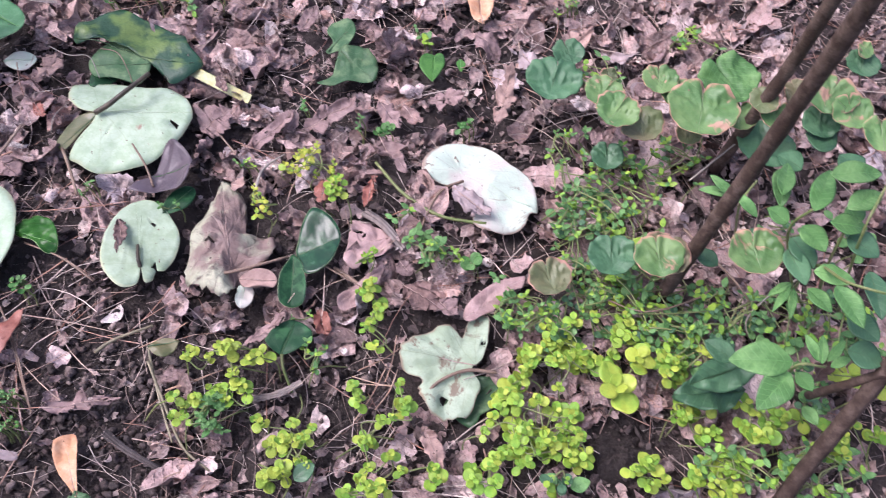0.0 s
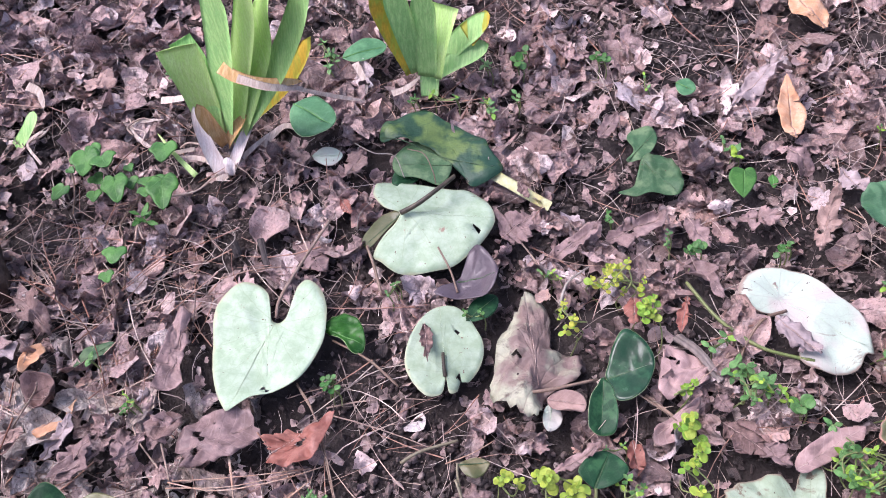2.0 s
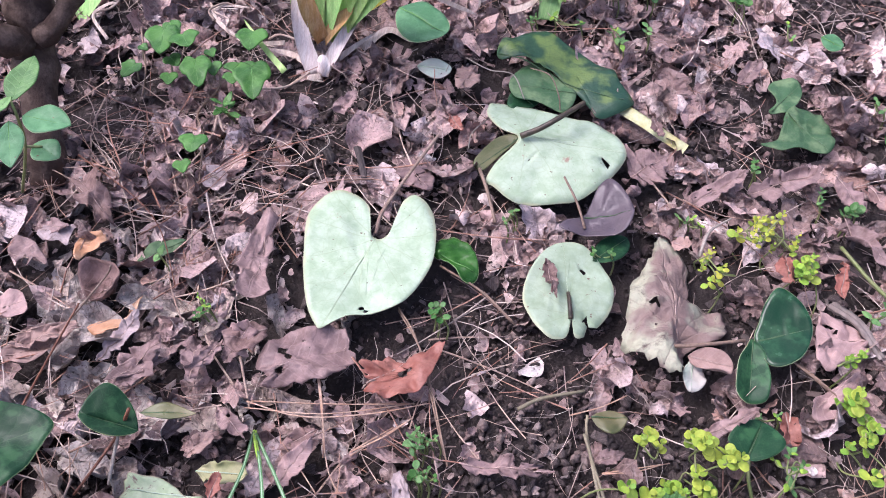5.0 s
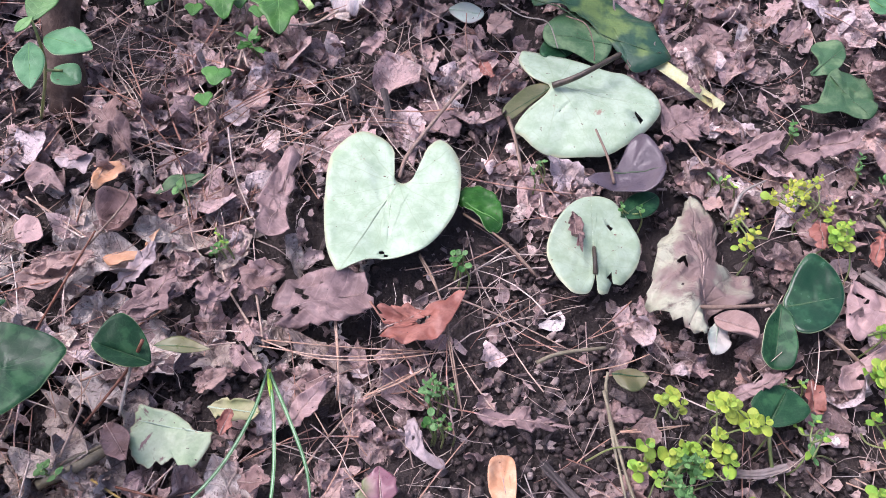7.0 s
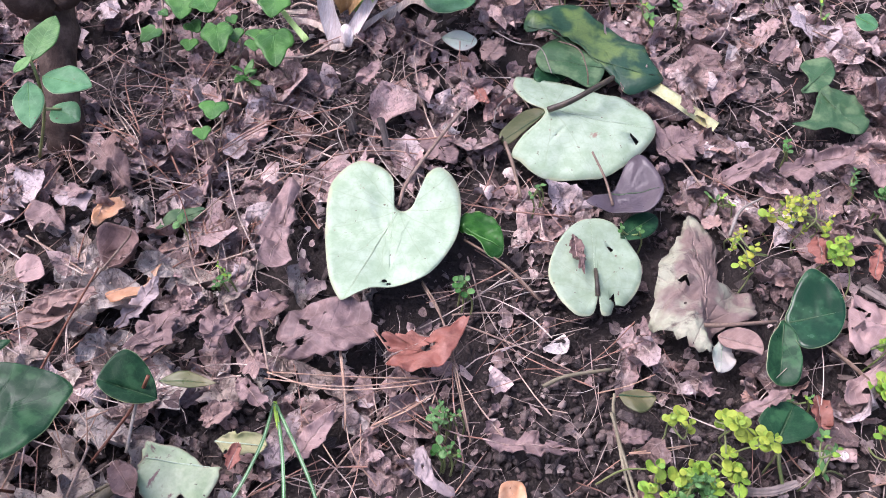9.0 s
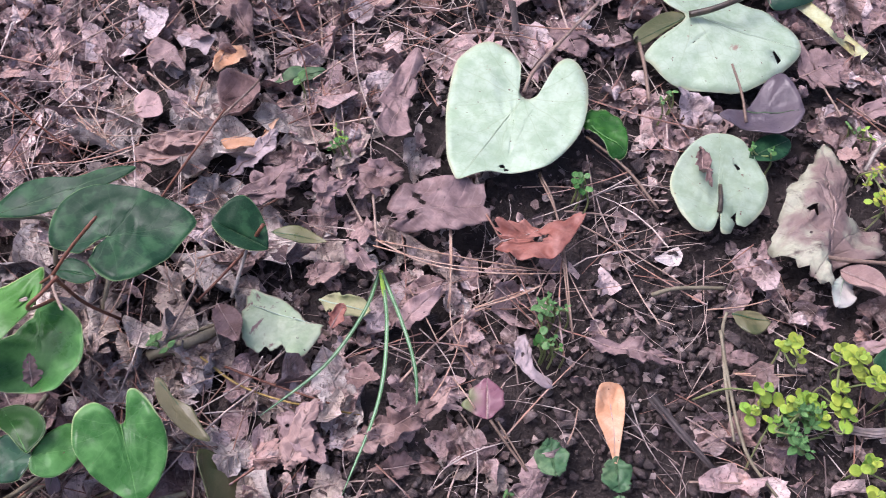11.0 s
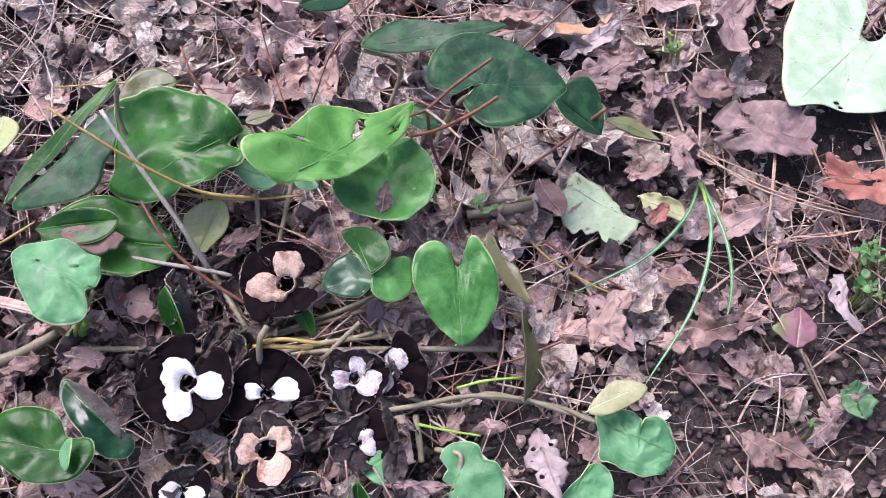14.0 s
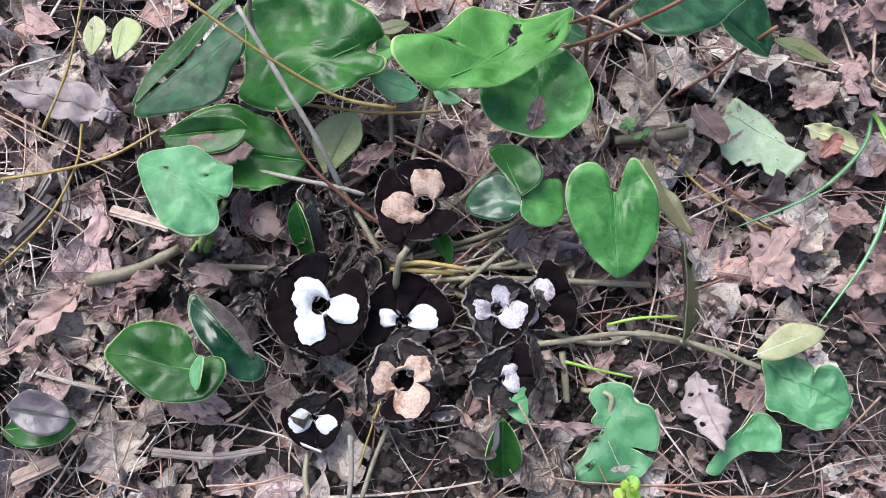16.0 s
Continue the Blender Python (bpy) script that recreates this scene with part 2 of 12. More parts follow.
FRESH = leaf_mat("fresh_green_leaf", (0.035, 0.135, 0.026), (0.09, 0.255, 0.062), (0.14, 0.31, 0.1), "palm", 0.36, 0.26, 5.0, edge=(0.34, 0.44, 0.2), amount=(0.4, 0.66), veiny=0.3, blister=0.6, stain=(0.2, 0.16, 0.08), stains=(0.73, 0.8), grain=0.05, rim=0.97)
OLIVE = leaf_mat("olive_leaf", (0.075, 0.09, 0.03), (0.13, 0.12, 0.05), (0.16, 0.13, 0.06), "palm", 0.4, 0.45, 1.6, veiny=0.4, blister=0.5, grain=0.04)
YELLOWING = leaf_mat("yellowing_leaf", (0.27, 0.31, 0.13), (0.36, 0.35, 0.19), (0.3, 0.26, 0.12), "pin", 0.5, 0.4, 1.6, stain=(0.26, 0.17, 0.09), veiny=0.4, stains=(0.64, 0.76))
SPOTTED = leaf_mat("spotted_pale_leaf", (0.33, 0.44, 0.26), (0.45, 0.53, 0.36), (0.36, 0.42, 0.27), "palm", 0.5, 0.35, 4.0, edge=(0.3, 0.27, 0.18), amount=(0.36, 0.66), stain=(0.17, 0.11, 0.1), veiny=0.3, stains=(0.57, 0.62), grain=0.3, blister=1.0)
PURPLE = leaf_mat("purple_underside", (0.08, 0.062, 0.076), (0.13, 0.105, 0.118), (0.07, 0.05, 0.06), "palm", 0.42, 0.42, 2.2, amount=(0.36, 0.66), veiny=0.3, blister=1.1, grain=0.06)
PURPLE_DARK = leaf_mat("dark_purple_underside", (0.05, 0.036, 0.038), (0.1, 0.08, 0.075), (0.08, 0.06, 0.055), "palm", 0.3, 0.5, 1.4, veiny=0.3, edge=(0.2, 0.17, 0.12), grain=0.04)
PURPLE_RED = leaf_mat("purple_red_leaf", (0.2, 0.09, 0.11), (0.13, 0.16, 0.06), (0.25, 0.15, 0.13), "palm", 0.35, 0.45, 1.6, veiny=0.35, grain=0.04)
IVY = leaf_mat("ivy_leaf", (0.032, 0.115, 0.02), (0.07, 0.195, 0.038), (0.14, 0.26, 0.085), "palm", 0.42, 0.26, 4.0, amount=(0.38, 0.64), veiny=0.4, blister=0.7, grain=0.1)
HERB = leaf_mat("herb_leaf", (0.08, 0.2, 0.055), (0.16, 0.32, 0.1), (0.2, 0.37, 0.14), "pin", 0.45, 0.35, 3.0, veiny=0.4)
HERB_DARK = leaf_mat("dark_herb_leaf", (0.05, 0.13, 0.06), (0.08, 0.18, 0.085), (0.1, 0.19, 0.09), "pin", 0.45, 0.4, 1.6, veiny=0.4)
LIME = leaf_mat("lime_leaf", (0.39, 0.48, 0.06), (0.24, 0.4, 0.05), (0.46, 0.53, 0.1), "palm", 0.45, 0.35, 4.0, veiny=0.25, amount=(0.38, 0.65))
LIME_GREEN = leaf_mat("yellow_green_leaf", (0.18, 0.37, 0.045), (0.31, 0.47, 0.05), (0.36, 0.48, 0.1), "palm", 0.45, 0.35, 4.0, veiny=0.25, amount=(0.38, 0.65))
GOLD = leaf_mat("golden_leaf", (0.5, 0.5, 0.06), (0.4, 0.47, 0.06), (0.52, 0.5, 0.14), "palm", 0.5, 0.4, 2.5, veiny=0.25, amount=(0.4, 0.65))
BROWN_EDGED = leaf_mat("brown_edged_leaf", (0.075, 0.165, 0.05), (0.15, 0.25, 0.085), (0.17, 0.26, 0.12), "palm", 0.45, 0.35, 2.5, edge=(0.42, 0.25, 0.17), amount=(0.36, 0.64), veiny=0.45, stain=(0.36, 0.22, 0.15), stains=(0.6, 0.66), blister=0.9, rim=0.93, grain=0.1, ragged=5.0)
BRONZE = leaf_mat("bronze_leaf", (0.09, 0.12, 0.05), (0.17, 0.15, 0.08), (0.2, 0.22, 0.11), "palm", 0.45, 0.38, 2.0, edge=(0.36, 0.2, 0.15), amount=(0.36, 0.66), veiny=0.45, blister=0.9, rim=0.93, grain=0.1, ragged=5.0)
# stems, wood, flowers, ground
STALK = plain_mat("brown_stalk", (0.2, 0.135, 0.095), (0.27, 0.19, 0.14), 90, 0.5, 0.4)
STALK_DARK = plain_mat("dark_stalk", (0.05, 0.04, 0.028), (0.09, 0.07, 0.045), 90, 0.4, 0.45)
STALK_GREEN = plain_mat("green_stalk", (0.15, 0.2, 0.06), (0.22, 0.24, 0.1), 90, 0.45, 0.4)
STALK_OLIVE = plain_mat("olive_stalk", (0.2, 0.175, 0.11), (0.27, 0.24, 0.16), 90, 0.5, 0.4)
STALK_GREY = plain_mat("grey_stalk", (0.3, 0.265, 0.22), (0.38, 0.34, 0.29), 90, 0.6, 0.35)
VINE = plain_mat("olive_vine", (0.29, 0.2, 0.05), (0.36, 0.27, 0.09), 120, 0.45, 0.4)
VINE_RED = plain_mat("red_brown_twig", (0.16, 0.06, 0.035), (0.23, 0.1, 0.06), 120, 0.5, 0.4)
TWIG = plain_mat("dry_twig", (0.25, 0.18, 0.14), (0.36, 0.275, 0.22), 140, 0.75, 0.25, 0.7)
BARK = plain_mat("shrub_bark", (0.06, 0.04, 0.031), (0.125, 0.09, 0.072), 70, 0.8, 0.2, 1.0)
NEEDLE = litter_mat("pine_needles", [(0.0, (0.26, 0.12, 0.08)), (0.4, (0.42, 0.24, 0.17)), (0.7, (0.5, 0.38, 0.3)), (1.0, (0.66, 0.56, 0.48))], 0.55, 0.2)
FIBRE = litter_mat("dry_fibres", [(0.0, (0.16, 0.11, 0.09)), (0.4, (0.44, 0.35, 0.3)), (1.0, (0.7, 0.61, 0.54))], 0.6, 0.2)
RED_NEEDLE = plain_mat("red_pine_needle", (0.36, 0.22, 0.15), (0.5, 0.37, 0.28), 120, 0.55, 0.35)
WOOD_GREY = plain_mat("weathered_wood", (0.2, 0.165, 0.145), (0.3, 0.255, 0.23), 40, 0.8, 0.2, 0.9, (1, 0.15, 1))
WOOD_DARK = plain_mat("blackened_wood", (0.04, 0.033, 0.032), (0.085, 0.07, 0.066), 50, 0.7, 0.3, 0.9, (1, 0.15, 1))
CHIP = plain_mat("pale_wood_chip", (0.4, 0.3, 0.24), (0.52, 0.42, 0.35), 60, 0.75, 0.25, 0.6, (1, 0.2, 1))
PETAL = plain_mat("flower_black", (0.005, 0.003, 0.004), (0.009, 0.005, 0.006), 160, 0.75, 0.06, 0.4)
PETAL_OLD = plain_mat("flower_withered", (0.012, 0.009, 0.009), (0.034, 0.026, 0.024), 150, 0.6, 0.25, 0.8)
PETAL_BACK = plain_mat("flower_brown_back", (0.04, 0.03, 0.027), (0.095, 0.073, 0.066), 120, 0.55, 0.35, 0.7)
WHITE = plain_mat("flower_white", (0.6, 0.59, 0.585), (0.68, 0.67, 0.665), 90, 0.65, 0.25, 0.35)
WHITE_OLD = plain_mat("flower_old_white", (0.27, 0.15, 0.1), (0.56, 0.41, 0.32), 170, 0.65, 0.3, 0.8, None, 0.36, 0.56)
WHITE_MAUVE = plain_mat("flower_mauve_white", (0.3, 0.22, 0.25), (0.64, 0.59, 0.61), 190, 0.65, 0.3, 0.8, None, 0.36, 0.54)
THROAT = plain_mat("flower_throat", (0.008, 0.005, 0.006), (0.016, 0.011, 0.011), 200, 0.8, 0.05, 0.5)
IRIS = plain_mat("iris_leaf", (0.56, 0.84, 0.26), (0.64, 0.88, 0.34), 60, 0.42, 0.4, 0.3, (6, 0.3, 1))
IRIS_DARK = plain_mat("iris_leaf_dark", (0.36, 0.68, 0.22), (0.52, 0.8, 0.3), 60, 0.42, 0.4, 0.3, (6, 0.3, 1))
IRIS_GOLD = plain_mat("iris_leaf_gold", (0.75, 0.5, 0.06), (0.5, 0.55, 0.08), 40, 0.45, 0.4, 0.3, (3, 0.4, 1))
HUSK = plain_mat("dry_iris_husk", (0.74, 0.62, 0.57), (0.88, 0.8, 0.76), 60, 0.75, 0.25, 0.5, (9, 0.4, 1), 0.3, 0.6)
STRAW = plain_mat("dry_straw", (0.46, 0.37, 0.31), (0.6, 0.51, 0.44), 60, 0.75, 0.25, 0.5, (5, 0.5, 1))
HUSK_BROWN = plain_mat("brown_iris_husk", (0.5, 0.3, 0.12), (0.62, 0.42, 0.22), 60, 0.7, 0.25, 0.7, (5, 0.5, 1))
GRASS_GREEN = plain_mat("striped_grass_edge", (0.06, 0.17, 0.05), (0.09, 0.23, 0.08), 90, 0.4, 0.45, 0.2)
GRASS_WHITE = plain_mat("striped_grass_middle", (0.22, 0.36, 0.22), (0.3, 0.43, 0.28), 90, 0.45, 0.4, 0.2)
STRIP = plain_mat("faded_leaf_strip", (0.62, 0.56, 0.22), (0.58, 0.62, 0.36), 45, 0.55, 0.35, 0.3)
SHEEN = leaf_mat("dark_shining_leaf", (0.006, 0.036, 0.014), (0.02, 0.075, 0.03), (0.04, 0.09, 0.05), "palm", 0.22, 0.4, 5.0, edge=(0.2, 0.26, 0.14), amount=(0.42, 0.62), veiny=0.15, blister=0.5, relief=0.35, grain=0.03, rim=0.97)
HUSK_DARK = plain_mat("dark_papery_bract", (0.035, 0.027, 0.025), (0.085, 0.065, 0.058), 150, 0.5, 0.35, 0.8)
PALE_RIM = plain_mat("flower_pale_rim", (0.17, 0.135, 0.125), (0.26, 0.21, 0.195), 160, 0.6, 0.3)
GRASS_LIME = plain_mat("grass_shoot", (0.25, 0.42, 0.05), (0.32, 0.48, 0.09), 90, 0.4, 0.4, 0.2)


SOIL_CRUMB = litter_mat("soil_crumbs", [(0.0, (0.04, 0.032, 0.03)), (0.6, (0.078, 0.062, 0.057)), (0.86, (0.12, 0.096, 0.088)), (0.95, (0.26, 0.2, 0.178)), (1.0, (0.55, 0.45, 0.4))], 0.85, 0.9, 0.06)


def soil_mat():
    n = Nodes("dark_soil", 0.9, 0.25)
    p = n.node("NewGeometry").outputs["Position"]
    a, b, c = n.noise(14.0, p, 5.0), n.noise(120.0, p, 5.0, 0.7), n.noise(520.0, p, 3.0, 0.7)
    col = n.mix(n.span(a, 0.35, 0.65), (0.05, 0.04, 0.037), (0.086, 0.069, 0.064))
    col = n.mix(n.span(b, 0.5, 0.72, 0.0, 0.7), col, (0.085, 0.068, 0.063))
    col = n.mix(n.span(c, 0.64, 0.72, 0.0, 0.6), col, (0.24, 0.195, 0.175))
    n.colour(col)
    n.bump(n.math("ADD", b, n.math("MULTIPLY", c, 0.7)), 1.0, 0.009)
    return n.m


SOIL = soil_mat()
VEIN_PALE = plain_mat("pale_vein", (0.38, 0.48, 0.35), (0.42, 0.51, 0.38), 200, 0.5, 0.35)
VEIN_GREEN = plain_mat("green_vein", (0.09, 0.235, 0.055), (0.12, 0.28, 0.08), 200, 0.5, 0.3)
VEIN_DARK = plain_mat("dark_vein", (0.04, 0.09, 0.035), (0.06, 0.12, 0.05), 200, 0.4, 0.4)
VEIN_BROWN = plain_mat("brown_vein", (0.3, 0.21, 0.18), (0.42, 0.32, 0.28), 200, 0.6, 0.3)
VEIN_SAGE = plain_mat("sage_vein", (0.16, 0.23, 0.12), (0.2, 0.27, 0.15), 200, 0.5, 0.35)
VEIN_OF = {PALE.name: VEIN_PALE, PALE_WORN.name: VEIN_PALE, SPOTTED.name: VEIN_PALE, MOTTLED.name: VEIN_DARK, MOTTLED_DULL.name: VEIN_DARK, MOTTLED_YELLOW.name: VEIN_DARK, GLOSSY.name: VEIN_GREEN, SHEEN.name: VEIN_DARK, PALE_ROT.name: VEIN_BROWN, BRIGHT.name: VEIN_GREEN, FRESH.name: VEIN_GREEN, MINT.name: VEIN_GREEN, IVY.name: VEIN_GREEN, HERB.name: VEIN_GREEN, HERB_DARK.name: VEIN_DARK, BROWN_EDGED.name: VEIN_SAGE, BRONZE.name: VEIN_SAGE, OLIVE.name: VEIN_DARK, PURPLE.name: VEIN_DARK, PURPLE_DARK.name: VEIN_DARK, YELLOWING.name: VEIN_PALE}

for thin, share in ((IRIS, 0.15), (IRIS_DARK, 0.15), (IRIS_GOLD, 0.15), (HERB, 0.1), (LIME, 0.12), (LIME_GREEN, 0.12), (GOLD, 0.1)):
    lit_through(thin, share)


# ---- builders ----
TAU = 2 * math.pi
SURFACE = {}
FOOTPRINTS = []


def mesh_of(name, verts, faces, mats, slots=None, uv=None, rad=None, smooth=True):
    me = bpy.data.meshes.new(name)
    me.from_pydata([tuple(map(float, v)) for v in verts], [], [tuple(map(int, f)) for f in faces])
    for m in mats:
        me.materials.append(m)
    if slots is not None:
        me.polygons.foreach_set("material_index", np.asarray(slots, np.int32))
    if uv is not None:
        layer = me.uv_layers.new(name="leaf")
        at = np.empty(len(me.loops), np.int32)
        me.loops.foreach_get("vertex_index", at)
        layer.data.foreach_set("uv", np.asarray(uv, np.float32)[at].ravel())
    if rad is not None:
        me.attributes.new("rad", "FLOAT", "POINT").data.foreach_set("value", np.asarray(rad, np.float32))
    me.polygons.foreach_set("use_smooth", np.full(len(me.polygons), smooth))
    me.update()
    return me


def part(name, me, parent, label="", m=None):
    ob = new(name, me)
    ob.parent = parent
    if m is not None:
        ob.matrix_basis = m
    return tagged(ob, label)


def root(name, label, category, group="", m=None):
    ob = new(name)
    ob.empty_display_size = 0.01
    if m is not None:
        ob.matrix_world = m
    return tagged(ob, label, category, group)


def soft(rng, n):
    """A smooth random line between about -1 and 1."""
    x = np.linspace(0, 5, n)
    return np.interp(x, range(6), rng.uniform(-1, 1, 6)) * 0.7 + np.interp(x * 2, range(11), rng.uniform(-1, 1, 11)) * 0.4


def side_of(kind, m, d, rng, tight=1.0):
    """One side of a blade's outline, from its foot (0, 0) to its tip (0, 1): x in half widths."""
    pts = []
    if d > 0:
        lx = 0.5
        for i in range(6):
            a = i / 6 * math.pi / 2
            pts.append((lx * (1 - math.cos(a)) ** tight, -d * math.sin(a)))
        for i in range(9):
            a = i / 9 * math.pi / 2
            pts.append((lx + (1 - lx) * math.sin(a), m - (m + d) * math.cos(a)))
    else:
        for i in range(9):
            y = i / 9
            pts.append(((1 - (1 - y) ** 1.8) ** 0.8, y * m))
    a, b = {"round": (2.0, 0.55), "heart": (1.5, 0.93), "lance": (1.25, 1.0), "blunt": (2.6, 0.6)}.get(kind, (1.7, 0.8))
    k = 13
    for i in range(k):
        q = math.sin(i / k * math.pi / 2)
        pts.append(((1 - q**a) ** b, m + (1 - m) * q))
    pts.append((0.0, 1.0))
    p = np.array(pts)
    if kind == "oak":
        p[:, 0] *= 0.84 + 0.14 * np.cos(TAU * (p[:, 1] * 3.1 + rng.random())) + 0.1 * soft(rng, len(p))
    if kind == "torn":
        p[:, 0] *= 0.86 + 0.3 * soft(rng, len(p))
    if kind == "toothed":
        p[:, 0] *= 1 + 0.05 * np.where(np.arange(len(p)) % 2, 1, -1)
    if kind == "lobed":
        p[:, 0] *= 0.9 + 0.1 * np.cos(TAU * (p[:, 1] * 2.6 + 0.15))
    if kind == "ivy":
        p = np.array([(0, 0), (0.25, -0.1), (0.55, -0.11), (0.8, 0.0), (0.95, 0.17), (1.0, 0.33), (0.88, 0.44), (0.7, 0.5), (0.6, 0.6), (0.48, 0.74), (0.26, 0.9), (0, 1)])
    return p


def closed_line(points, per=4):
    """A smooth closed line through the points."""
    p = np.array(points)
    a, c, e = np.roll(p, 1, 0), np.roll(p, -1, 0), np.roll(p, -2, 0)
    rows = [0.5 * (2 * p + (c - a) * t + (2 * a - 5 * p + 4 * c - e) * t * t + (3 * p - a - 3 * c + e) * t**3) for t in np.arange(per) / per]
    return np.stack(rows, 1).reshape(-1, 2)


def kernel(edge):
    """The point inside a closed line from which all of it is seen best."""
    nxt, best = np.roll(edge, -1, 0), (-9.0, None)
    turn = np.sign((np.cross(edge, nxt)).sum())
    lo, hi = edge.min(0), edge.max(0)
    for fx in np.linspace(0.2, 0.8, 13):
        for fy in np.linspace(0.12, 0.88, 17):
            c = lo + (hi - lo) * (fx, fy)
            a, b = edge - c, nxt - c
            s = (np.cross(a, b) * turn / (np.linalg.norm(a, axis=1) * np.linalg.norm(nxt - edge, axis=1) + 1e-9)).min()
            if s > best[0]:
                best = (s, c)
    return best[1]


def blade(name, mats, L, wl, wr, m=0.4, d=0.0, kind="heart", cols=6, fold=0.0, bend=0.0, curl=0.0, twist=0.0, wave=0.0, ripple=0.0, cup=0.0, holes=(), rot=0.0, seed=1, thick=0.0005, bow=0.0, tight=1.0, outline=None, rag=0.0, crumple=0.0):
    """A leaf's blade along +y with its foot at the origin. wl, wr: half widths in metres; m: where it is widest; d: how far the lobes
    reach behind the foot; fold: slope from the midrib; bend, curl: turns in radians over the length and across; holes: (x, y, r) in lengths;
    rot: share of ragged loss at the margin; bow: sideways sweep of the midrib; outline: a few points, in lengths, through which the margin
    runs in place of the widths; rag: how far teeth and tears eat into the margin; crumple: height of sharp creases, in lengths."""
    rng = np.random.default_rng(seed)
    verts, index, faces, flat, rad, true_rad = [], {}, [], [], [], {}

    def vert(x, y, r):
        key = (round(x, 7), round(y, 7))
        if key not in index:
            index[key] = len(verts)
            verts.append([x, y, 0.0])
            flat.append((x / L, y / L))
            rad.append(r)
        return index[key]

    if outline:
        edge = closed_line(outline)
        wl, wr = -L * edge[:, 0].min(), L * edge[:, 0].max()
        low = -edge[:, 1].min()
        d = max(0.0, low)
        hub = kernel(edge)
        if rag or rot:
            bite = np.clip(np.tile(soft(rng, len(edge)), 1) + 0.5 * rng.normal(0, 1, len(edge)), 0, 1)
            edge = hub + (edge - hub) * (1 - (0.5 * rag + 0.35 * rot) * bite)[:, None]
        if (np.cross(edge - hub, np.roll(edge, -1, 0) - hub)).sum() < 0:
            edge = edge[::-1]
        # turn the margin so that it never doubles back as seen from the hub
        far = np.linalg.norm(edge - hub, axis=1)
        edge, far = np.roll(edge, -far.argmax(), 0), np.roll(far, -far.argmax())
        turn = np.unwrap(np.arctan2(edge[:, 1] - hub[1], edge[:, 0] - hub[0]))
        for i in range(1, len(turn)):
            turn[i] = max(turn[i], turn[i - 1] + 0.004)
        turn = turn[0] + (turn - turn[0]) * min(1.0, (TAU - 0.004) / (turn[-1] - turn[0]))
        edge = hub + np.stack([far * np.cos(turn), far * np.sin(turn)], 1)
        cols = max(cols, 7)
        far = np.linalg.norm(edge - hub, axis=1).mean()
        grid = [[vert(*(L * (hub + (q - hub) * (j / cols) ** 0.9)), j / cols) for j in range(cols + 1)] for q in edge]
        for i, q in enumerate(flat):
            true_rad[i] = min(1.0, math.hypot(q[0] - hub[0], q[1] - hub[1]) / far)
        for a, b in zip(grid, grid[1:] + grid[:1]):
            for j in range(cols):
                q = list(dict.fromkeys([a[j], a[j + 1], b[j + 1], b[j]]))
                if len(q) > 2:
                    faces.append(q)
    ms, ds = (m if isinstance(m, tuple) else (m, m)), (d if isinstance(d, tuple) else (d, d))
    m, d = sum(ms) / 2, sum(ds) / 2
    for sgn, w, mk, dk in () if outline else ((-1, wl, ms[0], ds[0]), (1, wr, ms[1], ds[1])):
        out = side_of(kind, mk, dk, rng, tight)
        if rag:
            far = np.r_[0, np.cumsum(np.hypot(*np.diff(out, axis=0).T))]
            k = np.linspace(0, far[-1], 36)
            out = np.stack([np.interp(k, far, out[:, 0]), np.interp(k, far, out[:, 1])], 1)
            lobes = 1 - rag * (0.55 + 0.45 * np.sin(k / far[-1] * TAU * rng.uniform(2.2, 3.6) + rng.uniform(0, TAU)))
            teeth = 1 - rag * 0.55 * rng.random(36) - rag * 1.6 * (rng.random(36) < 0.07)
            out[1:-1, 0] *= (lobes * teeth)[1:-1]
            out[1:-1, 1] += rng.normal(0, 0.012, 34)
        if rot:
            bite = np.clip(soft(rng, len(out)) + 0.25 * rng.normal(0, 1, len(out)), 0, 1)
            out[1:-1] *= 1 - rot * bite[1:-1, None] * np.array((1.0, 0.4))
        grid = []
        for ox, oy in out:
            ay = min(max(oy * 0.88 if oy > 0 else 0.0, 0.0), 1.0)
            if oy >= 0.999:
                ay = 1.0
            row = []
            for j in range(cols + 1):
                f = j / cols
                row.append(vert(sgn * w * ox * f, L * (ay + (oy - ay) * f), f))
            grid.append(row)
        for a, b in zip(grid, grid[1:]):
            for j in range(cols):
                q = [a[j], a[j + 1], b[j + 1], b[j]]
                q = list(dict.fromkeys(q))
                if len(q) > 2:
                    faces.append(q if sgn > 0 else q[::-1])
    v, fl = np.array(verts), np.array(flat)
    for hx, hy, hr in holes:
        c = np.array([fl[f].mean(0) for f in faces]) - (hx, hy)
        far = np.hypot(c[:, 0], c[:, 1])
        gone = set(np.nonzero(far < max(hr, far.min() + 1e-6))[0])
        near = {i for k in gone for i in faces[k]}
        faces = [f for k, f in enumerate(faces) if k not in gone]
        for i in near:
            way = fl[i] - (hx, hy)
            fl[i] = np.array((hx, hy)) + way / (np.linalg.norm(way) + 1e-9) * hr * rng.uniform(0.75, 1.2)
            v[i, :2] = fl[i] * L
    faces = [t for f in faces for t in ([f] if len(f) == 3 else [[f[0], f[1], f[2]], [f[0], f[2], f[3]]])]
    wide = max(wl, wr)

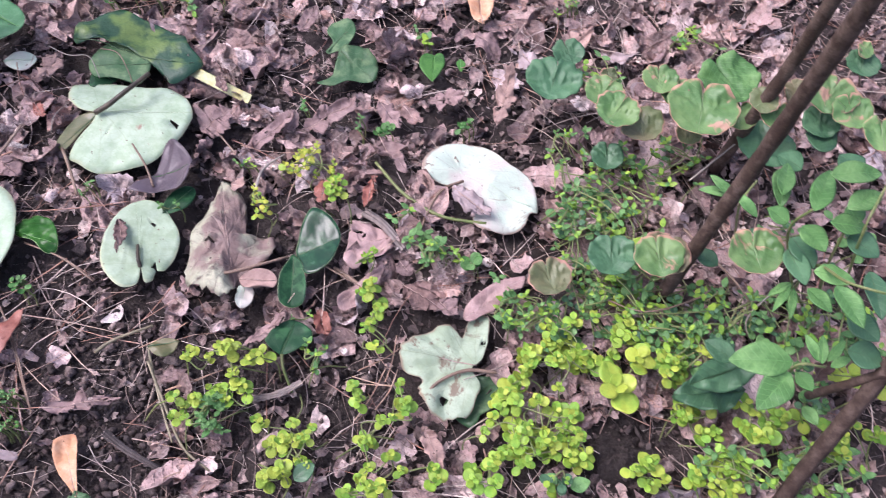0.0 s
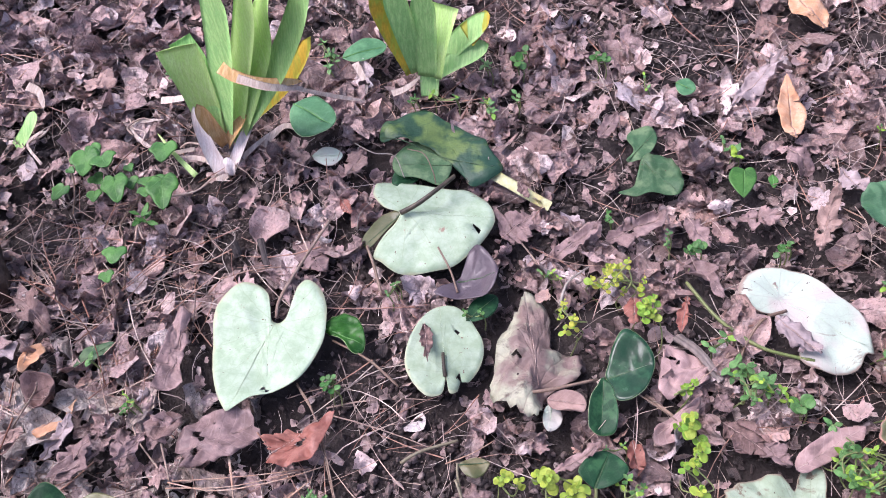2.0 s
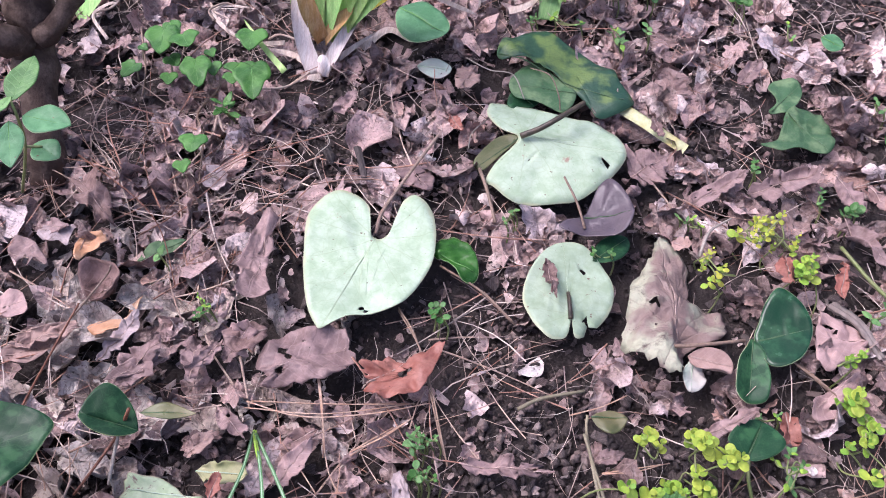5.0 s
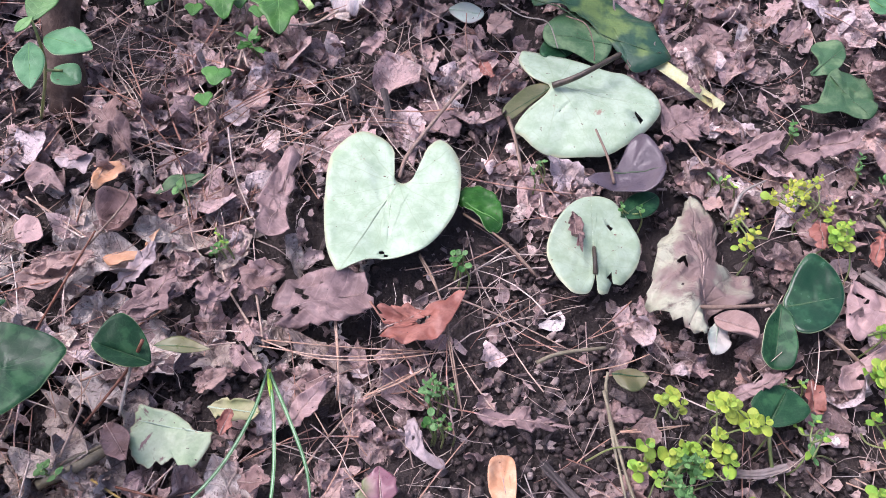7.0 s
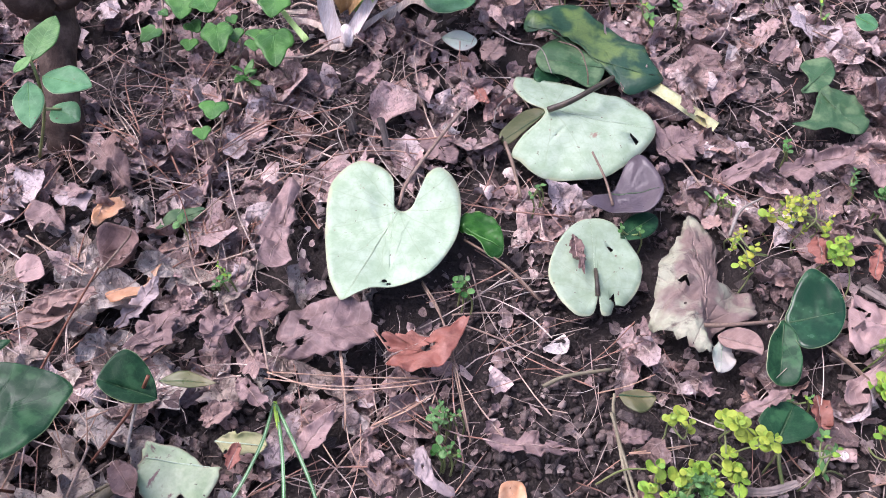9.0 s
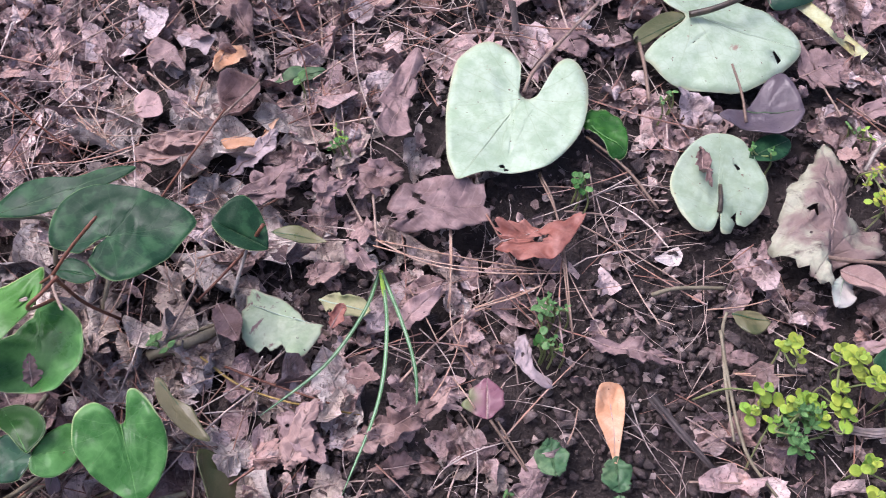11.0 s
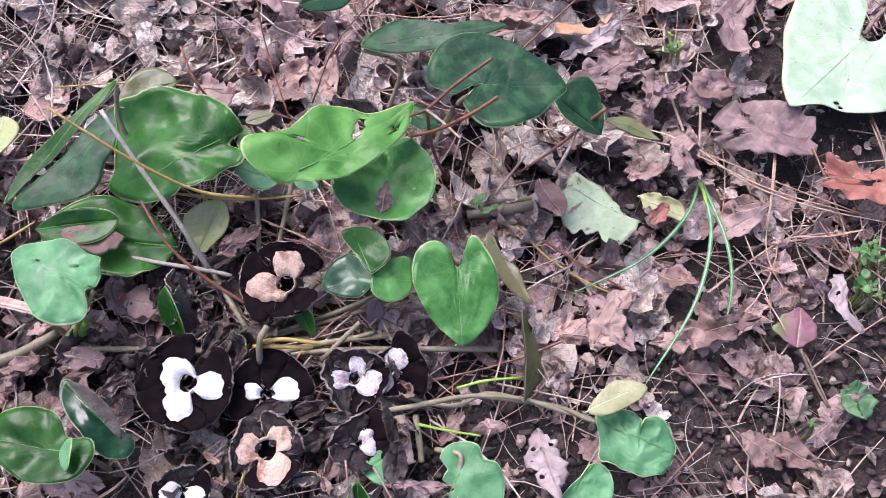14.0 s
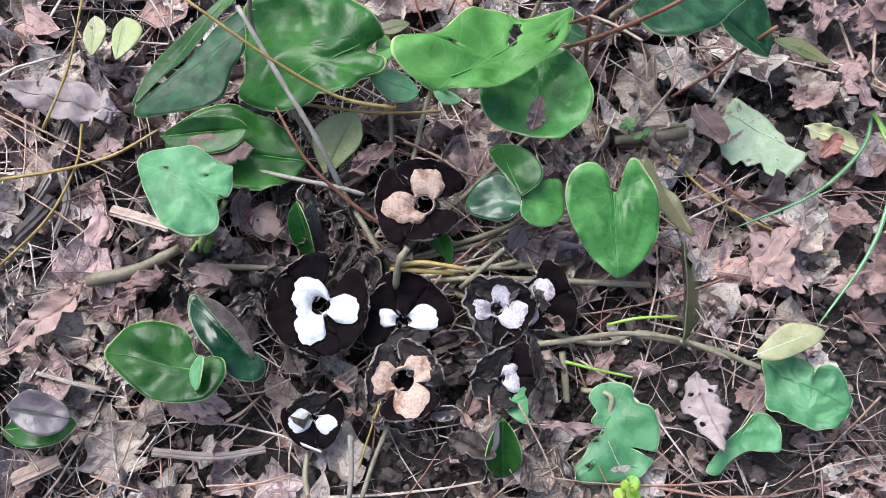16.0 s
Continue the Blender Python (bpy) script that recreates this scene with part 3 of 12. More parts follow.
    def surf(x, y, r):
        """The bent blade's places for flat ones."""
        z = fold * np.abs(x) + cup * (x * x + (y - L * 0.4) ** 2) / wide
        if wave or ripple:
            o = Vector((seed * 3.1, seed * 1.7, 0))
            z = z + wave * L * np.array([noise.noise(Vector((a / L * 2.6, b / L * 2.6, 0)) + o) + 0.3 * noise.noise(Vector((a / L * 7, b / L * 7, 3)) + o) for a, b in zip(x, y)])
            ang = np.arctan2(x, y - 0.3 * L)
            z = z + ripple * L * r**2 * np.sin(ang * 5 + seed) + ripple * 0.6 * L * r**3 * np.sin(ang * 11 + 2 * seed)
        if crumple:
            o = Vector((seed * 2.3, seed * 4.1, 7))
            z = z + crumple * L * np.array([0.35 - abs(noise.noise(Vector((a / L * 4, b / L * 4, 0)) + o)) - 0.5 * abs(noise.noise(Vector((a / L * 9, b / L * 9, 5)) + o)) for a, b in zip(x, y)])
        x = x + bow * L * (y / L) ** 2
        if curl:
            k = curl / (2 * wide)
            a = x * k
            x, z = np.sin(a) / k - z * np.sin(a), (1 - np.cos(a)) / k + z * np.cos(a)
        if twist:
            a = twist * y / L
            x, z = x * np.cos(a) - z * np.sin(a), x * np.sin(a) + z * np.cos(a)
        if bend:
            k = bend / L
            a = y * k
            y, z = np.sin(a) / k - z * np.sin(a), (1 - np.cos(a)) / k + z * np.cos(a)
        return np.stack([x, y, z], 1)

    r = np.array(rad)
    top = surf(v[:, 0], v[:, 1], np.array([true_rad.get(i, q) for i, q in enumerate(rad)]))
    SURFACE["of"], SURFACE["size"] = surf, (L, wl, wr, m, d)
    nrm = np.zeros_like(top)
    for f in faces:
        n = np.cross(top[f[1]] - top[f[0]], top[f[2]] - top[f[0]])
        for i in f:
            nrm[i] += n
    nrm /= np.linalg.norm(nrm, axis=1, keepdims=True) + 1e-12
    low = top - nrm * thick
    n = len(top)
    edges = {}
    for f in faces:
        for a, b in zip(f, f[1:] + f[:1]):
            key = (min(a, b), max(a, b))
            edges[key] = None if key in edges else (a, b)
    rim = [(b, a, a + n, b + n) for e in edges.values() if e for a, b in [e]]
    every = faces + [[i + n for i in f[::-1]] for f in faces] + rim
    slots = [0] * len(faces) + [1 % len(mats)] * len(faces) + [(2 if len(mats) > 2 else 0)] * len(rim)
    me = mesh_of(name, np.vstack([top, low]), every, mats, slots, np.vstack([fl, fl]), np.r_[r, r])
    me.polygons.foreach_set("use_smooth", np.arange(len(every)) < len(every) - len(rim))
    return me


def frame_of(base, tip, roll=0.0):
    """The turn of a blade that lies from base to tip, face up, leaning by roll degrees."""
    y = (Vector(tip) - Vector(base)).normalized()
    x = y.cross(Vector((0, 0, 1))).normalized()
    z = x.cross(y)
    return Matrix.Translation(base) @ Matrix((x, y, z)).transposed().to_4x4() @ pose(0, 0, 0, 0, roll, 0)


def smooth_line(points, per=5):
    p = [Vector(q) for q in points]
    p = [p[0] * 2 - p[1], *p, p[-1] * 2 - p[-2]]
    out = []
    for i in range(1, len(p) - 2):
        for j in range(per):
            t = j / per
            a, b, c, e = p[i - 1], p[i], p[i + 1], p[i + 2]
            out.append(0.5 * (2 * b + (c - a) * t + (2 * a - 5 * b + 4 * c - e) * t * t + (3 * b - a - 3 * c + e) * t**3))
    out.append(p[-2])
    return out


def tube(name, mat, points, r0, r1=None, sides=7, per=5, rough=0.0, seed=1, flat=1.0, smooth=True, groove=0.0):
    """A stem through the points, tapering, with knots where rough."""
    rng = random.Random(seed)
    line, r1 = smooth_line(points, per), r0 if r1 is None else r1
    verts, faces, up = [], [], Vector((0.13, 0.31, 0.94))
    cut = [rng.random() if k % 2 else 0.0 for k in range(sides)]
    for i, p in enumerate(line):
        t = (line[min(i + 1, len(line) - 1)] - line[max(i - 1, 0)]).normalized()
        a = t.cross(up).normalized()
        b = a.cross(t)
        r = (r0 + (r1 - r0) * i / (len(line) - 1)) * (1 + rough * (rng.random() - 0.4))
        for k in range(sides):
            w, g = TAU * k / sides, 1 - groove * cut[k] * (0.7 + 0.6 * rng.random())
            verts.append(p + a * (r * g * math.cos(w)) + b * (r * g * flat * math.sin(w)))
    for i in range(len(line) - 1):
        for k in range(sides):
            q = i * sides
            faces.append((q + k, q + (k + 1) % sides, q + sides + (k + 1) % sides, q + sides + k))
    faces.append(tuple(range(sides))[::-1])
    faces.append(tuple(len(verts) - sides + k for k in range(sides)))
    return mesh_of(name, verts, faces, [mat], smooth=smooth)


def strap(name, mats, points, w0, w1, tip=0.25, channel=0.0, stripe=False, face=None, thick=0.0008, cut=False, seed=1):
    """A long narrow leaf through the points, with two faces and an edge; stripe gives its middle the second material."""
    line = smooth_line(points, 7)
    n, cols = len(line), 6
    verts, faces, slots = [], [], []
    for i, p in enumerate(line):
        f = i / (n - 1)
        t = (line[min(i + 1, n - 1)] - line[max(i - 1, 0)]).normalized()
        side = t.cross(Vector(face or (0, -0.5, 1))).normalized()
        nor = side.cross(t)
        w = w0 + (w1 - w0) * f
        if f > 1 - tip and not cut:
            w *= max(0.04, math.sqrt(max(0.0, 1 - ((f - 1 + tip) / tip) ** 2)))
        for s in (1, -1):
            for j in range(cols + 1):
                u = j / cols * 2 - 1
                verts.append(p + side * (w * u) + nor * (channel * w * u * u + s * thick * (1.02 - u * u) * 0.5))
    row = 2 * (cols + 1)
    for i in range(n - 1):
        for s in range(2):
            for j in range(cols):
                a = i * row + s * (cols + 1) + j
                q = (a, a + 1, a + row + 1, a + row)
                faces.append(q if s else q[::-1])
                slots.append(1 if stripe and j in (2, 3) else 0)
        for j in (0, cols):
            a = i * row + j
            q = (a, a + cols + 1, a + row + cols + 1, a + row)
            faces.append(q if j else q[::-1])
            slots.append(0)
    for i in (0, n - 1):
        for j in range(cols):
            a = i * row + j
            faces.append((a, a + 1, a + cols + 2, a + cols + 1))
            slots.append(0)
    return mesh_of(name, verts, faces, mats, slots)


def ribs(parent, mat, r, pairs=0, sink=0.0):
    """The midrib and pairs of side veins of the blade made last, as parts of it."""
    surf, (L, wl, wr, m, d) = SURFACE["of"], SURFACE["size"]

    def along(p, name, r0):
        p = np.array(p)
        q = surf(p[:, 0], p[:, 1], np.full(len(p), 0.4))
        q[:, 2] += sink
        part(name, tube(name, mat, [tuple(a) for a in q], r0, r0 * 0.35, 5, 1), parent)

    along([(0, L * f) for f in np.linspace(0.0, 0.93, 12)], "midrib", r)
    for i in range(pairs):
        for sgn, w in ((-1, wl), (1, wr)):
            f = (i + 0.5) / pairs
            ex, ey = sgn * w * (0.86, 0.8, 0.6, 0.5)[i % 4], L * (m * 0.55 - d * 0.75 + f * 0.62)
            sy = L * max(0.0, f - 0.5) * 0.5
            k = np.linspace(0, 1, 9)
            along([(ex * t**0.92, sy + (ey - sy) * (t + 0.22 * math.sin(t * math.pi))) for t in k], "vein", r * 0.55)


def leaf(name, label, category, mats, base, tip, wl, wr, m=0.4, d=0.0, roll=0.0, stalk=None, group="", stalk_mat=None, stalk_r=0.0016, rib=None, rib_r=0.0007, veined=0, keep=1.0, **shape):
    """A leaf that lies by itself: blade with its midrib, and a stalk through the given points where it has one."""
    L = (Vector(tip) - Vector(base)).length
    me = blade("blade", mats, L, wl, wr, m, d, **shape)
    at = frame_of(base, tip, roll)
    for side, w in ((-1, wl), (1, wr)):
        for f, q in ((0.0, 0.55), (0.3, 0.55), (0.62, 0.4)):
            p = at @ Vector((side * w * q, L * f, 0))
            if f or max(d if isinstance(d, tuple) else (d,)) > 0:
                FOOTPRINTS.append((p.x, p.y, keep * 0.5 * w))
    p = at @ Vector((0, L * 0.5, 0))
    FOOTPRINTS.append((p.x, p.y, keep * min(L * 0.5, (wl + wr) * 0.4)))
    top = root(name, label, category, group, Matrix.Translation(base))
    back = Matrix.Translation(base).inverted()
    ob = part("blade", me, top, "", back @ at)
    ribs(ob, rib or VEIN_OF.get(mats[0].name, VEIN_BROWN), rib_r, veined)
    if stalk:
        part("stalk", tube("stalk", stalk_mat or STALK, [Vector(p) - Vector(base) for p in stalk], stalk_r, stalk_r * 0.8), top)
    return top


def dead(mat, base, tip, wl, wr, kind="ovate", label="crumpled mauve-brown dead leaf on the leaf litter", **shape):
    """A dead leaf on the litter."""
    shape.setdefault("m", 0.45)
    turn = random.Random(shape.get("seed", 1) * 7 + 1)
    shape.setdefault("wave", 0.12)
    shape.setdefault("curl", turn.choice((-1, 1, 1)) * turn.uniform(0.5, 2.0))
    shape.setdefault("bend", turn.choice((-1, 1, 1)) * turn.uniform(0.1, 1.1))
    shape.setdefault("ripple", 0.035)
    shape.setdefault("rot", 0.14)
    shape.setdefault("holes", tuple((turn.uniform(-0.2, 0.2), turn.uniform(0.2, 0.85), turn.uniform(0.02, 0.045)) for i in range(turn.randrange(4))))
    shape.setdefault("cols", 6)
    shape.setdefault("rag", 0.22 if shape["rot"] > 0.02 else 0.03)
    shape.setdefault("crumple", 0.1 if shape["rot"] > 0.02 else 0.03)
    shape.setdefault("thick", 0.0003)
    shape.setdefault("rib_r", 0.0005)
    return leaf("dead_leaf", label, "dead leaf", [DEAD[mat]], base, tip, wl, wr, kind=kind, group="dead leaves on the ground", keep=0.7, **shape)


def twig(label, mat, points, r0, r1=None, name="twig", rough=0.25, seed=1):
    o = Vector(points[0])
    if mat in (VINE, VINE_RED, STALK_GREY, STALK_OLIVE, STALK, TWIG) and r0 < 0.003:
        r0, r1 = r0 * 0.62, (r1 or r0) * 0.62
    if name == "stick":
        r0, r1 = r0 * 0.7, (r1 or r0) * 0.7
    ob = new(name, tube(name, mat, [Vector(p) - o for p in points], r0, r1, 16 if name == "stick" else 8, 9 if name == "stick" else 5, 0.16 if name == "stick" else rough, seed, 0.6 if name == "stick" else 1.0, name != "stick", 0.5 if name == "stick" else 0.0))
    ob.location = o
    return tagged(ob, label, "twig", "twigs on the ground")


# ---- the ground: one sheet, fine where the bed is seen, reaching far out ----
def relief(x, y):
    p = Vector((x, y, 0.0))
    h = 0.010 * noise.noise(p * 4) + 0.006 * noise.noise(p * 13) + 0.0035 * noise.noise(p * 37) + 0.0022 * noise.noise(p * 90)
    return h - 0.013


def ground():
    def steps(lo, hi, fine):
        mid = list(np.arange(lo, hi, fine))
        out, s, p = [], fine, hi
        while p < 60:
            s *= 1.45
            p += s
            out.append(p)
        back, s, p = [], fine, lo
        while p > -60:
            s *= 1.45
            p -= s
            back.append(p)
        return back[::-1] + mid + [hi] + out

    xs, ys = steps(-1.15, 0.7, 0.0065), steps(-0.45, 1.25, 0.0065)
    verts = [(x, y, relief(x, y)) for y in ys for x in xs]
    w = len(xs)
    faces = [(j * w + i, j * w + i + 1, (j + 1) * w + i + 1, (j + 1) * w + i) for j in range(len(ys) - 1) for i in range(w - 1)]
    ob = new("ground", mesh_of("ground", verts, faces, [SOIL]))
    tagged(ob, "dark crumbly garden soil under leaf litter", "ground", "", "structure")


ground()


def fallen_strap(name, label, points, w):
    o = Vector(points[0])
    ob = new(name, strap(name, [STRIP], [Vector(p) - o for p in points], w, w * 0.9, channel=0.25, cut=True))
    ob.location = o
    return tagged(ob, label, "leaf strip")


# ---- large fallen leaves ----
leaf("fallen_leaf", "large pale green heart-shaped fallen leaf lying underside up", "fallen leaf", [PALE, MOTTLED_DULL, PALE], (-0.3684, 0.3651, 0.0140), (-0.3825, 0.2790, 0.0170), 0.0484, 0.0423, (0.10, 0.40), (0.46, 0.29), stalk=[(-0.3701, 0.3710, 0.0100), (-0.3697, 0.3870, 0.0160), (-0.3610, 0.4238, 0.0160), (-0.3488, 0.4781, 0.0100)], wave=0.05, ripple=0.008, cup=0.05, cols=8, kind="heart", tight=0.66, rib=PALE, rib_r=0.0004, stalk_mat=TWIG, seed=4, outline=((0.05, -0.02), (0.11, -0.15), (0.20, -0.26), (0.33, -0.33), (0.47, -0.32), (0.58, -0.20), (0.61, 0.04), (0.49, 0.36), (0.36, 0.60), (0.20, 0.84), (0.06, 0.97), (0.00, 0.99), (-0.07, 0.89), (-0.15, 0.78), (-0.34, 0.66), (-0.48, 0.51), (-0.54, 0.27), (-0.54, 0.03), (-0.43, -0.28), (-0.30, -0.44), (-0.14, -0.49), (-0.07, -0.39), (-0.09, -0.23), (-0.09, -0.09), (-0.04, -0.00)), holes=((-0.20, 0.68, 0.022), (-0.24, 0.69, 0.018),))
leaf("fallen_leaf", "pale green folded fallen leaf, underside up, dark stalk, insect hole", "fallen leaf", [PALE, MOTTLED_DULL, PALE], (-0.2823, 0.4938, 0.0140), (-0.1986, 0.4932, 0.0160), 0.0417, 0.0587, (0.26, 0.38), (0.36, 0.22), stalk=[(-0.2834, 0.4879, 0.0180), (-0.2705, 0.4933, 0.0240), (-0.2581, 0.5016, 0.0300), (-0.2392, 0.5259, 0.0300)], stalk_mat=STALK_DARK, stalk_r=0.0026, fold=-0.2, wave=0.05, ripple=0.012, cols=8, kind="blunt", rib_r=0.0003, seed=9, outline=((0.05, -0.03), (-0.03, -0.22), (-0.19, -0.38), (-0.33, -0.41), (-0.44, -0.37), (-0.45, -0.09), (-0.40, 0.33), (-0.40, 0.65), (-0.26, 0.86), (-0.05, 0.99), (0.11, 0.99), (0.39, 0.83), (0.58, 0.64), (0.69, 0.36), (0.73, 0.07), (0.62, -0.14), (0.55, -0.24), (0.32, -0.17)), holes=((0.12, 0.82, 0.043), (0.17, 0.85, 0.027), (0.27, 0.12, 0.016),))
leaf("fallen_leaf", "dark green curled lobe of a fallen leaf", "fallen leaf", [OLIVE, PURPLE, OLIVE], (-0.2822, 0.4944, 0.0120), (-0.3125, 0.4562, 0.0060), 0.0183, 0.0133, (0.62, 0.30), 0.00, stalk=[(-0.3095, 0.4559, 0.0060), (-0.2987, 0.4353, 0.0060), (-0.2866, 0.4080, 0.0040)], stalk_mat=STALK, wave=0.04, kind="ovate", seed=3, outline=((-0.00, 0.00), (0.22, 0.30), (0.19, 0.75), (0.09, 0.98), (-0.11, 0.97), (-0.09, 0.68), (-0.04, 0.28)), curl=0.5)
leaf("fallen_leaf", "round pale green fallen leaf with brown tear and small holes", "fallen leaf", [PALE, MOTTLED_DULL, PALE], (-0.2190, 0.3398, 0.0080), (-0.2338, 0.4004, 0.0080), 0.0293, 0.0327, (0.52, 0.34), 0.19, stalk=[(-0.2182, 0.3353, 0.0100), (-0.2203, 0.3419, 0.0140), (-0.2233, 0.3548, 0.0120)], stalk_mat=STALK_DARK, stalk_r=0.0018, wave=0.05, ripple=0.012, cols=8, kind="round", tight=2.5, rib_r=0.00022, seed=6, outline=((0.00, 0.01), (-0.02, -0.11), (-0.04, -0.23), (-0.11, -0.31), (-0.28, -0.30), (-0.43, -0.10), (-0.52, 0.16), (-0.49, 0.43), (-0.35, 0.72), (-0.18, 0.92), (0.00, 1.00), (0.19, 0.97), (0.35, 0.82), (0.44, 0.64), (0.53, 0.34), (0.47, 0.07), (0.29, -0.16), (0.09, -0.30), (0.01, -0.25)), holes=((0.20, 0.58, 0.040), (0.18, -0.04, 0.032), (0.18, -0.13, 0.025), (0.13, -0.09, 0.019),))
dead(2, (-0.2435, 0.3821, 0.0130), (-0.2296, 0.3305, 0.0130), 0.0070, 0.0070, "torn", label="torn brown strip of dead leaf on a pale fallen leaf", rot=0.5, seed=7)
leaf("fallen_leaf", "large rotting brown and pale green fallen leaf, crumpled", "fallen leaf", [PALE_ROT, PALE_ROT], (-0.1440, 0.3369, 0.0120), (-0.1641, 0.4224, 0.0060), 0.0288, 0.0469, (0.41, 0.28), (0.10, 0.30), stalk=[(-0.1573, 0.3244, 0.0180), (-0.1345, 0.3308, 0.0180), (-0.0988, 0.3471, 0.0120)], stalk_r=0.0016, crumple=0.16, wave=0.16, ripple=0.03, rot=0.2, cols=9, kind="lance", seed=8, outline=((-0.02, 1.00), (0.07, 1.00), (0.18, 0.82), (0.21, 0.64), (0.18, 0.38), (0.42, 0.30), (0.39, 0.06), (0.27, -0.02), (0.06, -0.09), (-0.01, -0.28), (-0.09, -0.37), (-0.20, -0.29), (-0.36, -0.17), (-0.46, -0.05), (-0.41, 0.14), (-0.35, 0.43), (-0.19, 0.69), (-0.07, 0.87)), holes=((-0.18, 0.28, 0.032), (-0.14, 0.25, 0.023), (-0.01, 0.47, 0.014),))
leaf("fallen_leaf", "curled brown end of a rotting fallen leaf", "fallen leaf", [DEAD[1]], (-0.1364, 0.3250, 0.0120), (-0.1056, 0.3244, 0.0120), 0.0100, 0.0152, (0.46, 0.50), 0.00, curl=3.2, wave=0.05, kind="blunt", seed=8)
leaf("fallen_leaf", "pale green torn piece of a rotting leaf", "fallen leaf", [PALE_WORN], (-0.1322, 0.3254, 0.0100), (-0.1322, 0.3000, 0.0100), 0.0092, 0.0061, 0.51, 0.00, wave=0.1, ripple=0.05, kind="blunt", seed=18)
leaf("fallen_leaf", "dark green mottled fallen leaf folded over with sheen", "fallen leaf", [SHEEN, PURPLE, MOTTLED], (-0.0898, 0.3491, 0.0120), (-0.0565, 0.3633, 0.0200), 0.0209, 0.0188, (0.46, 0.67), 0.00, stalk=[(-0.0608, 0.3413, 0.0060), (-0.0436, 0.3293, 0.0060), (-0.0231, 0.3144, 0.0040)], fold=0.22, wave=0.03, kind="round", cols=7, seed=5, outline=((-0.87, 0.64), (-0.76, 0.85), (-0.44, 1.02), (-0.06, 1.04), (0.25, 0.87), (0.53, 0.60), (0.64, 0.26), (0.55, -0.01), (0.24, -0.05), (-0.09, -0.05), (-0.31, 0.11), (-0.62, 0.33)))
leaf("fallen_leaf", "narrow dark green lobe of a folded fallen leaf", "fallen leaf", [MOTTLED, PURPLE, PALE], (-0.0939, 0.3488, 0.0140), (-0.0929, 0.3025, 0.0060), 0.0069, 0.0106, (0.50, 0.72), 0.00, fold=0.5, wave=0.03, kind="blunt", seed=7, outline=((0.02, 0.01), (-0.14, 0.16), (-0.21, 0.40), (-0.25, 0.65), (-0.20, 0.94), (0.03, 0.99), (0.20, 0.88), (0.23, 0.63), (0.20, 0.36), (0.10, 0.16)))
leaf("fallen_leaf", "whitish worn fallen leaf, partly decayed, with a bent stalk", "fallen leaf", [PALE_WORN, MOTTLED_DULL], (0.0436, 0.4404, 0.0120), (0.1116, 0.4007, 0.0120), 0.0501, 0.0434, (0.42, 0.64), 0.00, stalk=[(0.0474, 0.4257, 0.0160), (0.0283, 0.4140, 0.0180), (0.0164, 0.3947, 0.0120), (0.0091, 0.3726, 0.0080)], stalk_r=0.0015, wave=0.07, ripple=0.02, cols=8, kind="round", seed=12, outline=((0.11, -0.40), (-0.14, -0.38), (-0.35, -0.15), (-0.45, 0.14), (-0.40, 0.46), (-0.31, 0.79), (0.02, 1.03), (0.12, 0.97), (0.32, 0.98), (0.49, 0.79), (0.54, 0.50), (0.27, 0.39), (0.16, 0.14), (0.27, -0.08), (0.25, -0.30)))
leaf("fallen_leaf", "pale whitish-green fallen leaf with ragged brown edges", "fallen leaf", [PALE_RAGGED, MOTTLED_DULL], (0.0563, 0.2543, 0.0100), (-0.0043, 0.2661, 0.0100), 0.0346, 0.0288, (0.65, 0.46), (0.07, 0.26), stalk=[(0.0717, 0.2479, 0.0120), (0.0473, 0.2483, 0.0140), (0.0255, 0.2388, 0.0120), (0.0151, 0.2261, 0.0080)], stalk_r=0.0016, wave=0.07, ripple=0.04, cols=8, kind="lobed", seed=14, outline=((0.02, 1.02), (0.19, 0.93), (0.34, 0.73), (0.47, 0.44), (0.35, 0.25), (0.56, 0.22), (0.74, 0.13), (0.74, -0.04), (0.43, -0.09), (0.14, -0.07), (0.03, -0.01), (-0.06, 0.05), (-0.25, -0.10), (-0.43, -0.08), (-0.66, -0.03), (-0.76, 0.17), (-0.79, 0.38), (-0.57, 0.59), (-0.45, 0.67), (-0.33, 0.64), (-0.24, 0.90)), rag=0.1, holes=((-0.53, 0.32, 0.063), (0.32, -0.03, 0.037),))
leaf("fallen_leaf", "dull green fallen leaf with torn holes under a pale one", "fallen leaf", [MOTTLED_DULL], (0.0749, 0.2460, -0.0010), (0.0306, 0.2211, -0.0010), 0.0233, 0.0181, (0.72, 0.50), 0.00, wave=0.06, ripple=0.03, rot=0.15, kind="lobed", seed=15, holes=((0.05, 0.6, 0.12),))
leaf("fallen_leaf", "dark green fallen leaf mottled with yellow, lying face up", "fallen leaf", [MOTTLED_YELLOW, PURPLE, MOTTLED], (-0.3184, 0.5739, 0.0220), (-0.2001, 0.5510, 0.0120), 0.0302, 0.0235, (0.42, 0.48), (0.15, 0.02), fold=-0.12, wave=0.06, ripple=0.02, kind="blunt", cols=7, seed=16, outline=((-0.04, -0.03), (-0.17, -0.01), (-0.33, 0.12), (-0.39, 0.25), (-0.37, 0.41), (-0.36, 0.59), (-0.29, 0.76), (-0.19, 0.84), (-0.09, 0.97), (-0.01, 1.01), (0.12, 0.93), (0.19, 0.83), (0.14, 0.76), (0.06, 0.64), (0.02, 0.54), (-0.04, 0.40), (-0.04, 0.26), (-0.01, 0.12), (0.04, 0.02)))
